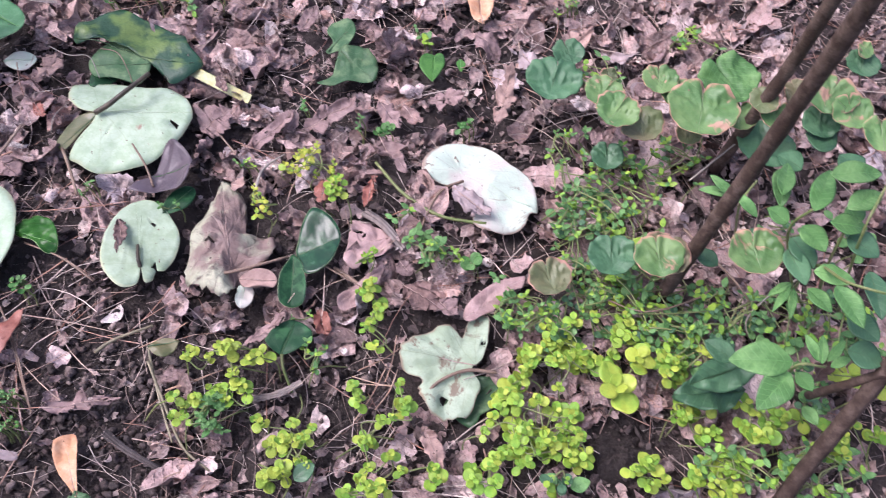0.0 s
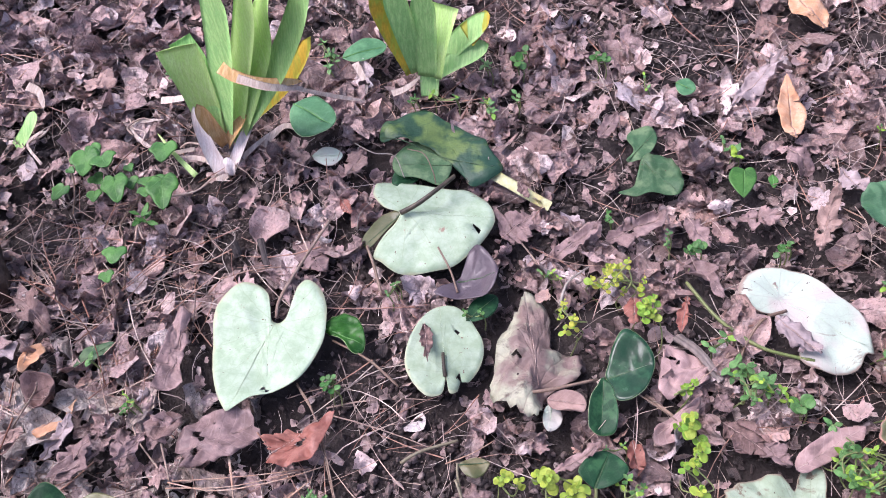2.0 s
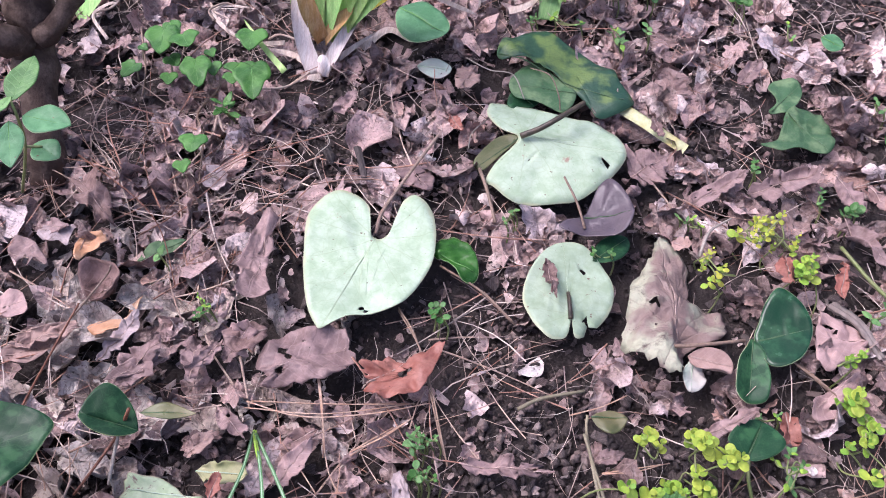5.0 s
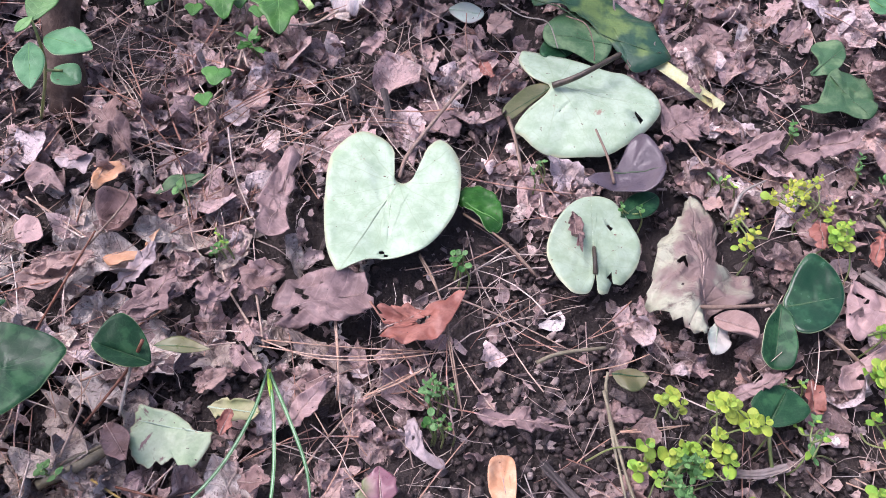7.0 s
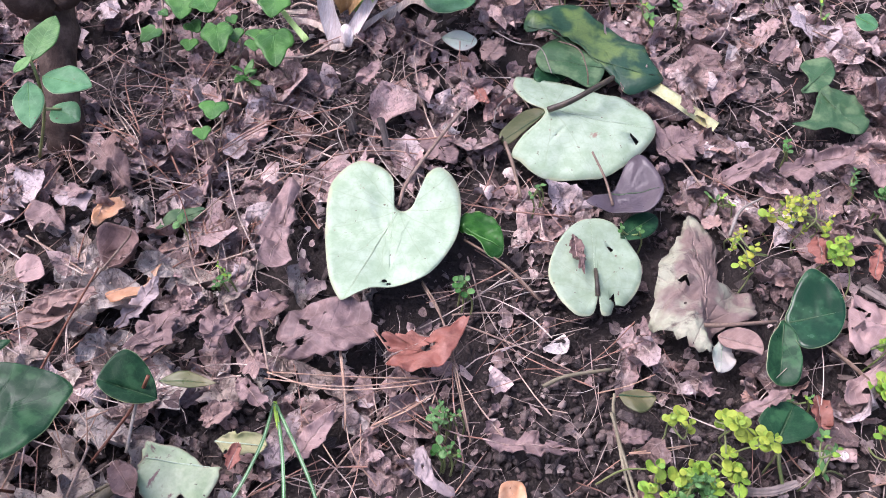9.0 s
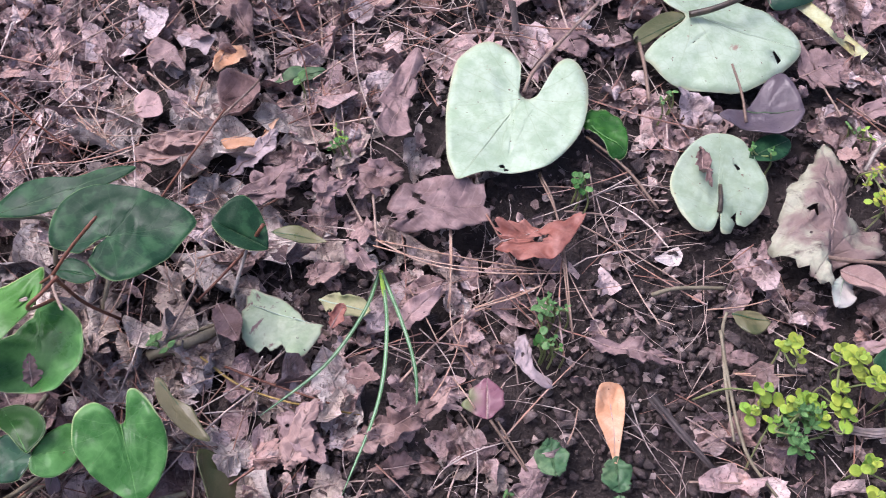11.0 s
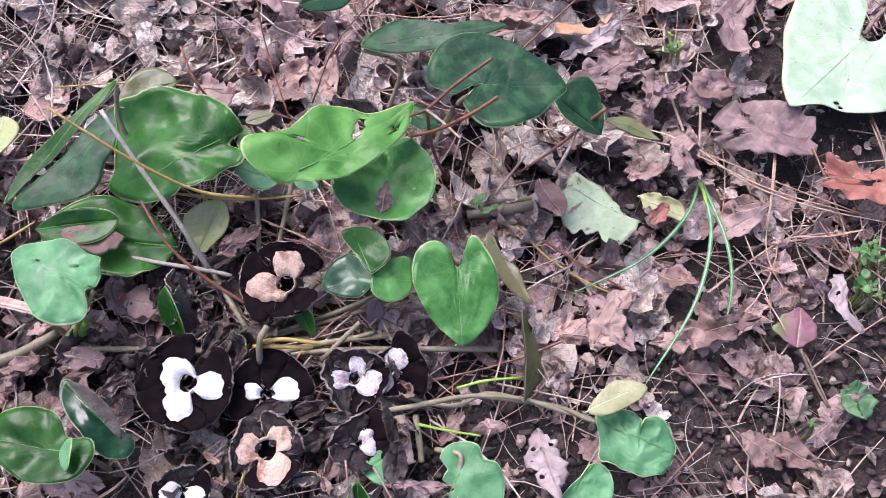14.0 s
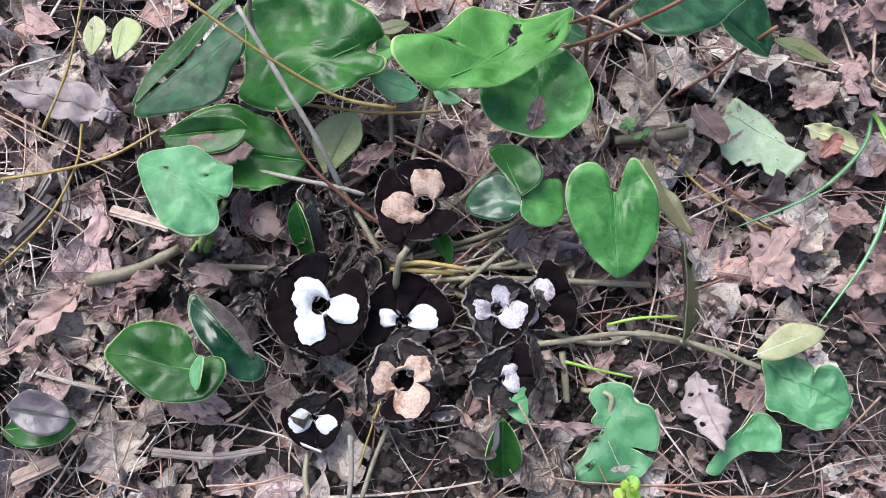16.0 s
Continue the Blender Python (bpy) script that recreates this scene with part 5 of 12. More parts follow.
dead(0, (-0.1913, 0.4816, 0.0040), (-0.1654, 0.5036, 0.0040), 0.0311, 0.0311, "torn", label="dark mauve dead leaf, flat", rot=0.2, seed=63)
dead(5, (-0.0731, 0.4248, 0.0180), (-0.0739, 0.3889, 0.0180), 0.0103, 0.0103, "torn", label="reddish brown curled dead leaf", seed=64)
dead(5, (-0.0296, 0.4325, 0.0160), (-0.0377, 0.3855, 0.0160), 0.0068, 0.0068, "lance", label="rust-brown rolled dead leaf", curl=2.2, seed=65)
dead(1, (-0.1551, 0.4193, 0.0100), (-0.1393, 0.4151, 0.0100), 0.0096, 0.0096, "round", label="small pinkish tan curled leaf", curl=1.4, seed=66)
dead(0, (-0.0066, 0.3478, 0.0080), (0.0038, 0.3357, 0.0080), 0.0127, 0.0127, "oak", label="mauve-grey scrap of dead leaf", seed=67)
dead(5, (-0.0698, 0.3016, 0.0080), (-0.0632, 0.2757, 0.0080), 0.0107, 0.0107, "torn", label="reddish brown folded dead leaf", fold=0.4, seed=68)
dead(2, (-0.0028, 0.3260, 0.0080), (0.0316, 0.3012, 0.0080), 0.0161, 0.0161, "lance", label="brown dead leaf with holes", rot=0.2, curl=1.0, seed=69)
dead(0, (-0.1289, 0.2666, 0.0080), (-0.0867, 0.2929, 0.0080), 0.0058, 0.0058, "blunt", label="long flat brown leaf strip", curl=1.0, seed=70)
dead(0, (-0.1870, 0.2378, 0.0060), (-0.1680, 0.2501, 0.0060), 0.0060, 0.0060, "lance", label="small mauve dead leaf on soil", rot=0.0, seed=71)
dead(0, (-0.2706, 0.2147, 0.0060), (-0.2107, 0.2231, 0.0060), 0.0115, 0.0115, "oak", label="ragged mauve-grey lobed dead leaf", rot=0.3, rag=0.4, wave=0.1, curl=0.6, bend=0.2, seed=73)
dead(0, (-0.3745, 0.4531, 0.0000), (-0.3417, 0.4285, 0.0000), 0.0205, 0.0205, "torn", label="flat mauve dead leaf pressed to the ground", curl=0.1, bend=0.0, wave=0.04, seed=75)
dead(5, (-0.3452, 0.5058, 0.0080), (-0.3290, 0.4828, 0.0080), 0.0075, 0.0075, "torn", label="rust-red curled leaf scrap", curl=1.5, seed=76)
dead(1, (0.0154, 0.2062, 0.0080), (0.0306, 0.1679, 0.0080), 0.0094, 0.0094, "lance", label="pinkish brown long curled dead leaf", curl=1.5, seed=77)
dead(1, (0.0734, 0.2087, 0.0080), (0.0538, 0.1948, 0.0080), 0.0105, 0.0105, "torn", seed=78)
dead(0, (0.0228, 0.3160, 0.0080), (0.0436, 0.2866, 0.0080), 0.0147, 0.0147, "torn", seed=79)
dead(6, (0.1691, 0.4720, 0.0120), (0.1740, 0.4971, 0.0120), 0.0099, 0.0099, "torn", label="tan curled dead leaf at the edge of the weeds", curl=1.6, seed=80)
dead(1, (0.1472, 0.5940, 0.0060), (0.1829, 0.6118, 0.0060), 0.0145, 0.0145, "torn", label="orange-tan dead leaf among weeds", seed=81)
dead(3, (0.1803, 0.5870, 0.0080), (0.2266, 0.5716, 0.0080), 0.0076, 0.0076, "lance", label="pale grey strip of dead leaf", rot=0.2, seed=82)
dead(0, (0.1558, 0.2707, 0.0120), (0.1738, 0.2912, 0.0120), 0.0110, 0.0110, "oak", label="tan-mauve dead leaf among golden leaves", seed=83)
dead(2, (0.3001, 0.2262, 0.0500), (0.3088, 0.2541, 0.0900), 0.0077, 0.0077, "lance", label="long curled brown dead leaf hanging in the herbs", curl=2.0, bend=1.2, rot=0.0, seed=84)
dead(0, (0.0630, 0.6145, 0.0060), (0.0905, 0.5885, 0.0060), 0.0183, 0.0183, "torn", seed=85)
dead(1, (-0.3377, 0.5720, 0.0060), (-0.3437, 0.5243, 0.0060), 0.0154, 0.0154, "torn", seed=86)
dead(2, (-0.5259, 0.0491, 0.0500), (-0.5327, 0.0643, 0.0580), 0.0067, 0.0067, "torn", label="crumpled grey-brown dead leaf caught on a green leaf", curl=1.2, wave=0.14, seed=87)
dead(6, (-0.6585, -0.1305, 0.0120), (-0.6752, -0.1068, 0.0120), 0.0065, 0.0065, "blunt", label="cream-tan strip of dead leaf", curl=0.5, bend=0.2, holes=(), seed=88)
dead(6, (-0.6414, -0.1087, 0.0100), (-0.6364, -0.0942, 0.0100), 0.0054, 0.0054, "torn", label="small pink scrap of dead leaf", seed=89)
dead(1, (-0.5878, -0.1561, 0.0060), (-0.5506, -0.1386, 0.0060), 0.0097, 0.0097, "ovate", label="tan dead leaf under a green leaf", curl=0.4, bend=0.2, seed=90)
dead(2, (-0.6361, -0.1471, 0.0140), (-0.6157, -0.1202, 0.0140), 0.0039, 0.0039, "lance", label="dark brown lens-shaped dead leaf", curl=1.4, holes=(), seed=91)
dead(2, (-0.6398, -0.1331, 0.0100), (-0.6174, -0.1089, 0.0100), 0.0061, 0.0061, "lance", label="brown dead leaf lying across stalks", curl=1.0, seed=92)
dead(0, (-0.6150, -0.1051, 0.0160), (-0.5920, -0.0932, 0.0160), 0.0081, 0.0081, "round", label="dark mauve rounded dead leaf", curl=0.9, holes=(), seed=93)
dead(2, (-0.6459, 0.0925, 0.0140), (-0.6183, 0.0955, 0.0140), 0.0122, 0.0122, "torn", label="crumpled orange-brown dead leaf", seed=94)
dead(0, (-0.6856, 0.0593, 0.0120), (-0.6494, 0.0726, 0.0120), 0.0157, 0.0157, "torn", label="rolled grey-mauve dead leaf", curl=2.0, wave=0.16, seed=95)
dead(1, (-0.5802, 0.2191, 0.0120), (-0.5370, 0.2415, 0.0120), 0.0117, 0.0117, "torn", label="tan crumpled dead leaf", curl=1.6, wave=0.2, seed=96)
dead(0, (-0.4145, 0.0976, 0.0100), (-0.3763, 0.0818, 0.0100), 0.0132, 0.0132, "torn", label="pinkish tan dead leaf by striped grass", curl=0.7, seed=97)
dead(2, (-0.3702, 0.1008, 0.0100), (-0.3288, 0.1377, 0.0100), 0.0116, 0.0116, "ovate", label="brown dead leaf with chewed edge", seed=98)
dead(6, (-0.3774, 0.1729, 0.0100), (-0.3591, 0.2067, 0.0100), 0.0083, 0.0083, "lance", label="smooth tan pointed dead leaf", rot=0.0, curl=0.8, holes=(), seed=99)
dead(3, (-0.3049, 0.2008, 0.0080), (-0.2849, 0.1725, 0.0080), 0.0064, 0.0064, "torn", label="grey curved scrap of dead leaf", bow=-0.25, seed=100, outline=((0.23, 0.04), (0.02, -0.00), (-0.03, 0.28), (0.08, 0.58), (-0.06, 0.85), (0.06, 1.01), (0.26, 0.81), (0.34, 0.44)))
dead(2, (-0.2987, 0.0879, 0.0100), (-0.2631, 0.0915, 0.0100), 0.0112, 0.0112, "torn", label="reddish brown dead leaf on soil", curl=0.9, seed=102)
# added scrap that makes the dark blotch of the yellow strip
dead(2, (-0.1818, 0.5368, 0.0160), (-0.1712, 0.5197, 0.0140), 0.0072, 0.0072, "torn", label="dark blotch on a yellow strip, made as a leaf scrap", curl=0.2, bend=0.0, holes=(), seed=103)
dead(1, (-0.3964, 0.0709, 0.0120), (-0.3988, 0.1127, 0.0120), 0.0127, 0.0127, "torn", label="broad tan dead leaf with toothed edge", curl=0.5, bend=0.3, seed=104)
dead(1, (-0.3737, 0.0929, 0.0140), (-0.3366, 0.1244, 0.0140), 0.0085, 0.0085, "lance", label="long tan dead leaf by striped grass", curl=0.8, bend=0.2, seed=105)
dead(2, (-0.3913, 0.1325, 0.0100), (-0.3672, 0.1377, 0.0100), 0.0102, 0.0102, "ovate", label="brown curled dead leaf on litter", seed=106)
dead(2, (-0.3089, 0.0797, 0.0120), (-0.2796, 0.0803, 0.0120), 0.0116, 0.0116, "torn", label="crumpled brown dead leaf on dark soil", curl=1.4, seed=107)
dead(1, (-0.3421, 0.1237, 0.0100), (-0.3328, 0.1507, 0.0100), 0.0076, 0.0076, "torn", label="tan piece of a dead leaf", seed=108)
dead(0, (-0.4451, 0.2586, 0.0140), (-0.4494, 0.2174, 0.0140), 0.0072, 0.0072, "lance", label="long curled strip of mauve dead leaf", curl=2.2, bow=0.3, bend=0.5, seed=109)
dead(0, (-0.4736, 0.2344, 0.0160), (-0.5034, 0.2052, 0.0160), 0.0098, 0.0098, "lance", label="curled pointed mauve dead leaf", holes=(), seed=110, outline=((0.02, 0.99), (0.20, 0.71), (0.24, 0.33), (0.02, -0.01), (-0.07, 0.13), (-0.03, 0.63)), curl=0.7, bend=0.3)
dead(3, (-0.5186, 0.2222, 0.0140), (-0.4954, 0.2621, 0.0140), 0.0108, 0.0108, "torn", label="greyish ragged dead leaf on litter", curl=0.8, seed=111)
dead(0, (-0.4502, 0.3665, 0.0120), (-0.4360, 0.2843, 0.0140), 0.0116, 0.0116, "oak", label="long brown lobed dead leaf on litter", curl=0.8, bend=0.3, seed=112, outline=((0.07, 0.01), (-0.08, 0.03), (-0.05, 0.21), (-0.10, 0.34), (-0.07, 0.45), (-0.08, 0.66), (-0.18, 0.91), (-0.07, 0.99), (0.11, 0.97), (0.11, 0.77), (0.18, 0.66), (0.17, 0.57), (0.13, 0.30)))
dead(2, (-0.4168, 0.2711, 0.0160), (-0.4430, 0.2536, 0.0160), 0.0113, 0.0113, "round", label="grooved shell-like brown dead leaf", holes=(), seed=113, outline=((0.18, 0.96), (0.26, 0.67), (0.31, 0.31), (0.00, 0.00), (-0.28, 0.16), (-0.47, 0.62), (-0.16, 0.96)), curl=0.9, bend=0.3)
dead(0, (-0.4286, 0.2111, 0.0160), (-0.3993, 0.1902, 0.0160), 0.0091, 0.0091, "torn", label="crumpled mauve dead leaf on litter", curl=1.6, wave=0.18, seed=114)
dead(2, (-0.4794, 0.1412, 0.0140), (-0.4512, 0.1220, 0.0140), 0.0085, 0.0085, "round", label="dark mauve oval dead leaf beside a pale one", curl=0.7, holes=(), rot=0.0, seed=115)
dead(1, (0.0790, 0.4899, 0.0120), (0.0964, 0.5555, 0.0120), 0.0123, 0.0123, "oak", label="brown lobed dead leaf near round-leaved plants", seed=116)
dead(2, (-0.0082, 0.5136, 0.0100), (0.0122, 0.4850, 0.0100), 0.0125, 0.0125, "torn", label="dark brown torn dead leaf on litter", seed=117)
dead(3, (0.1055, 0.5853, 0.0120), (0.1309, 0.5456, 0.0120), 0.0154, 0.0154, "torn", label="pale lilac dead leaf on litter", seed=118)
dead(0, (0.0344, 0.6065, 0.0100), (0.0334, 0.6505, 0.0100), 0.0109, 0.0109, "torn", label="mauve-brown lobed dead leaf on litter", seed=119)
dead(0, (-0.1117, 0.6040, 0.0100), (-0.0951, 0.6343, 0.0100), 0.0135, 0.0135, "torn", label="mauve-brown curled dead leaf on litter", seed=120)
dead(3, (0.0373, 0.4171, 0.0200), (0.0700, 0.3867, 0.0200), 0.0127, 0.0127, "blunt", label="grey-brown rotted scrap on a whitish leaf", curl=0.2, bend=0.0, rot=0.4, wave=0.06, seed=121)
dead(2, (-0.5521, 0.2693, 0.0100), (-0.5228, 0.2808, 0.0100), 0.01, 0.01, "ovate", label="dark brown cupped shell of a dead leaf on litter", rot=0.02, seed=301, outline=((-0.31, -0.06), (-0.73, 0.24), (-0.55, 0.69), (-0.25, 1.08), (0.26, 0.97), (0.48, 0.59), (0.31, 0.15)), cup=0.9, curl=0.8, bend=0.3)
dead(3, (-0.6118, 0.3085, 0.0100), (-0.5834, 0.3197, 0.0100), 0.01, 0.01, "ovate", label="lilac-grey dead leaf with a wavy margin on litter", seed=302, outline=((0.00, 0.00), (-0.17, 0.28), (-0.04, 0.63), (-0.03, 1.01), (0.47, 0.84), (0.36, 0.61), (0.42, 0.43)), curl=0.5, bend=0.2)
dead(0, (-0.6218, 0.2881, 0.0100), (-0.5839, 0.2819, 0.0100), 0.01, 0.01, "ovate", label="lobed brown dead leaf pressed into litter", seed=303, outline=((-0.16, -0.09), (-0.36, -0.03), (-0.38, 0.32), (-0.26, 0.58), (-0.01, 0.98), (-0.02, 0.70), (0.05, 0.60), (-0.04, 0.31), (0.05, 0.04)), curl=0.5, bend=0.2)
dead(6, (-0.6014, 0.2445, 0.0100), (-0.5875, 0.2538, 0.0100), 0.01, 0.01, "ovate", label="pale pinkish ragged piece of dead leaf", seed=304, outline=((-0.53, -0.03), (-0.81, 0.61), (0.00, 1.00), (0.76, 0.88), (0.36, -0.02)), curl=0.5, bend=0.2)
dead(1, (-0.5821, 0.2091, 0.0100), (-0.5408, 0.2455, 0.0100), 0.01, 0.01, "ovate", label="folded tan-brown dead leaf beside dark green leaves", seed=305, outline=((-0.04, 0.01), (-0.21, 0.27), (-0.14, 0.50), (-0.15, 0.68), (-0.02, 1.00), (0.04, 0.76), (0.19, 0.56), (0.19, 0.19)), curl=0.8, bend=0.3)


# ---- twigs, stalks and single needles ----
twig("pale curved twig end on the soil", STALK_OLIVE, [(-0.2415, 0.2617, 0.0040), (-0.2278, 0.2721, 0.0060), (-0.2005, 0.2853, 0.0050)], 0.00220, 0.00180, "twig", seed=0)
twig("long olive-green bent stalk lying on soil", STALK_OLIVE, [(-0.1974, 0.2634, 0.0160), (-0.1952, 0.2525, 0.0100), (-0.1837, 0.2212, 0.0060), (-0.1705, 0.1913, 0.0040)], 0.00170, 0.00130, "stalk_piece", seed=1)
twig("long thin grey-brown stalk on litter", STALK, [(-0.3371, 0.3141, 0.0060), (-0.3093, 0.2788, 0.0080), (-0.2774, 0.2119, 0.0060)], 0.00110, 0.00090, "stalk_piece", seed=2)
twig("thin brown twig lying on leaf litter", TWIG, [(-0.1755, 0.4791, 0.0060), (-0.1587, 0.4581, 0.0060), (-0.1446, 0.4348, 0.0060)], 0.00130, 0.00090, "twig", seed=3)
twig("dark green runner stem with leaves trailing", STALK_GREEN, [(-0.0303, 0.4478, 0.0100), (-0.0044, 0.4130, 0.0120), (0.0257, 0.3922, 0.0120), (0.0525, 0.3863, 0.0120), (0.0670, 0.3845, 0.0120)], 0.00160, 0.00140, "runner", seed=4)
twig("pale bent plant stem on litter", STALK_GREY, [(-0.1338, 0.4117, 0.0100), (-0.1287, 0.4334, 0.0140), (-0.1121, 0.4540, 0.0100)], 0.00220, 0.00120, "twig", seed=5)
twig("short weathered grey stick on soil", WOOD_GREY, [(-0.1146, 0.2260, 0.0040), (-0.0975, 0.2295, 0.0060), (-0.0793, 0.2402, 0.0040)], 0.00450, 0.00400, "stick", seed=6)
twig("thin red-brown twig rising over the litter", VINE_RED, [(-0.6160, 0.3843, 0.0100), (-0.5541, 0.3554, 0.0120), (-0.5236, 0.3323, 0.0100), (-0.4954, 0.2926, 0.0080)], 0.00090, 0.00070, "twig", seed=7)
twig("thin bare twig standing over leaf litter", TWIG, [(-0.6206, 0.4740, 0.0200), (-0.6019, 0.4670, 0.0120), (-0.5474, 0.4502, 0.0100), (-0.5497, 0.5196, 0.0160)], 0.00090, 0.00060, "twig", seed=8)
twig("thin grey twig lying on leaf litter", TWIG, [(-0.5274, 0.3872, 0.0100), (-0.5047, 0.3442, 0.0080), (-0.4955, 0.3165, 0.0060)], 0.00080, 0.00060, "twig", seed=9)
twig("red-brown long pine needle", RED_NEEDLE, [(-0.4129, 0.2199, 0.0120), (-0.3759, 0.2194, 0.0100), (-0.3353, 0.2325, 0.0080), (-0.2982, 0.2498, 0.0080)], 0.00060, 0.00040, "pine_needle", seed=10)
twig("thin tan stalk standing on litter", TWIG, [(-0.4287, 0.2490, 0.0120), (-0.4103, 0.2168, 0.0080)], 0.00140, 0.00120, "twig", seed=11)
twig("single tan pine needle on brown litter", RED_NEEDLE, [(-0.3821, 0.2654, 0.0100), (-0.3625, 0.2216, 0.0080), (-0.3470, 0.1879, 0.0060), (-0.3250, 0.1703, 0.0060)], 0.00045, 0.00035, "pine_needle", seed=12)
twig("single red pine needle on brown litter", RED_NEEDLE, [(-0.4128, 0.2155, 0.0120), (-0.3628, 0.2247, 0.0100), (-0.3101, 0.2471, 0.0060)], 0.00045, 0.00035, "pine_needle", seed=13)
twig("red pine needle on soil", RED_NEEDLE, [(-0.1816, 0.2317, 0.0050), (-0.1405, 0.2489, 0.0050)], 0.00050, 0.00040, "pine_needle", seed=14)
twig("red pine needle crossing dead leaves", RED_NEEDLE, [(-0.3385, 0.2033, 0.0060), (-0.3067, 0.2368, 0.0080)], 0.00045, 0.00035, "pine_needle", seed=15)
twig("single red pine needle on brown litter", RED_NEEDLE, [(-0.3395, 0.2057, 0.0060), (-0.3166, 0.2279, 0.0080)], 0.00045, 0.00035, "pine_needle", seed=16)
twig("grey-olive thick stalk piece", STALK_OLIVE, [(-0.5006, 0.0977, 0.0060), (-0.4840, 0.1130, 0.0080), (-0.4694, 0.1323, 0.0060)], 0.00320, 0.00280, "stalk_piece", seed=17)
twig("olive stalk lying by the clump", STALK_OLIVE, [(-0.5124, 0.0963, 0.0040), (-0.4951, 0.1118, 0.0060), (-0.4737, 0.1337, 0.0040)], 0.00200, 0.00200, "stalk_piece", seed=18)
twig("brown vine stem on litter", VINE, [(-0.4730, 0.1096, 0.0060), (-0.4456, 0.1039, 0.0060), (-0.4142, 0.1064, 0.0060), (-0.3732, 0.1173, 0.0040)], 0.00120, 0.00090, "vine_stem", seed=19)
twig("thick brown twig lying on litter", TWIG, [(-0.4196, 0.1029, 0.0060), (-0.4047, 0.0952, 0.0060), (-0.3927, 0.0889, 0.0040)], 0.00160, 0.00140, "twig", seed=20)
twig("thin brown leaf stalk on litter", STALK, [(-0.3372, 0.3149, 0.0080), (-0.3158, 0.2887, 0.0080), (-0.2811, 0.2182, 0.0060)], 0.00120, 0.00100, "stalk_piece", seed=21)
twig("thin pinkish leaf stalk on litter", STALK, [(-0.3009, 0.1456, 0.0060), (-0.2742, 0.1263, 0.0040)], 0.00090, 0.00070, "stalk_piece", seed=22)
twig("long bent stalk on dark soil", STALK_OLIVE, [(-0.1971, 0.2521, 0.0120), (-0.1824, 0.2236, 0.0060), (-0.1628, 0.1885, 0.0040), (-0.1404, 0.1705, 0.0040)], 0.00180, 0.00140, "stalk_piece", seed=23)
twig("rotten grooved dark wood on soil", WOOD_DARK, [(-0.2231, 0.1996, 0.0000), (-0.2027, 0.1850, 0.0040), (-0.1718, 0.1696, 0.0000)], 0.00500, 0.00300, "stick", seed=24)
twig("thin tan twig on soil", TWIG, [(-0.1886, 0.1583, 0.0040), (-0.1556, 0.1720, 0.0040)], 0.00100, 0.00080, "twig", seed=25)
twig("thin stalk of a fallen leaf", STALK, [(-0.3142, 0.3572, 0.0040), (-0.2839, 0.3443, 0.0060), (-0.2582, 0.3272, 0.0040)], 0.00110, 0.00080, "stalk_piece", seed=26)
twig("red-brown twig among leaf litter", VINE_RED, [(-0.4554, 0.1087, 0.0120), (-0.4260, 0.1109, 0.0100), (-0.3869, 0.1153, 0.0080)], 0.00120, 0.00090, "twig", seed=27)
twig("curved grey-olive stalk on leaf litter", STALK_OLIVE, [(-0.4655, -0.0264, 0.0140), (-0.4505, -0.0114, 0.0180), (-0.4340, 0.0070, 0.0180), (-0.4118, 0.0231, 0.0160), (-0.3931, 0.0313, 0.0120), (-0.3741, 0.0391, 0.0120)], 0.00240, 0.00180, "stalk_piece", seed=28)
twig("tan dry twig on leaf litter", TWIG, [(-0.6368, -0.1871, 0.0060), (-0.6041, -0.1699, 0.0060)], 0.00180, 0.00160, "twig", seed=29)
twig("short brown stick beside the flowers", CHIP, [(-0.4571, -0.0214, 0.0120), (-0.4491, -0.0278, 0.0080), (-0.4390, -0.0367, 0.0040)], 0.00450, 0.00400, "stick", seed=30)
twig("olive stub of a cut stalk", STALK_OLIVE, [(-0.4506, -0.0166, 0.0120), (-0.4417, -0.0251, 0.0080), (-0.4342, -0.0326, 0.0040)], 0.00280, 0.00250, "stalk_piece", seed=31)
twig("bright green grass blade over stalks", GRASS_LIME, [(-0.4418, 0.0076, 0.0140), (-0.4323, 0.0185, 0.0180), (-0.4181, 0.0334, 0.0140)], 0.00090, 0.00060, "grass_blade", seed=32)
twig("bright green grass blade over stalks", GRASS_LIME, [(-0.4465, -0.0197, 0.0120), (-0.4317, -0.0125, 0.0120), (-0.4173, -0.0042, 0.0100)], 0.00090, 0.00060, "grass_blade", seed=33)
twig("grey bare woody twig rising over the leaves", STALK_GREY, [(-0.5862, -0.0241, 0.0200), (-0.6039, -0.0195, 0.0450), (-0.6325, -0.0129, 0.0650), (-0.6602, -0.0059, 0.0850)], 0.00220, 0.00180, "twig", seed=34)
twig("red-brown twig with buds", VINE_RED, [(-0.5508, -0.0254, 0.0200), (-0.5759, -0.0311, 0.0350), (-0.5982, -0.0325, 0.0500), (-0.6226, -0.0249, 0.0600)], 0.00180, 0.00110, "twig", seed=35)
twig("golden-olive arching stem over green leaves", VINE, [(-0.5795, 0.0115, 0.0600), (-0.5988, -0.0054, 0.0700), (-0.6276, -0.0167, 0.0850), (-0.6683, -0.0246, 0.1000)], 0.00150, 0.00110, "vine_stem", seed=36)
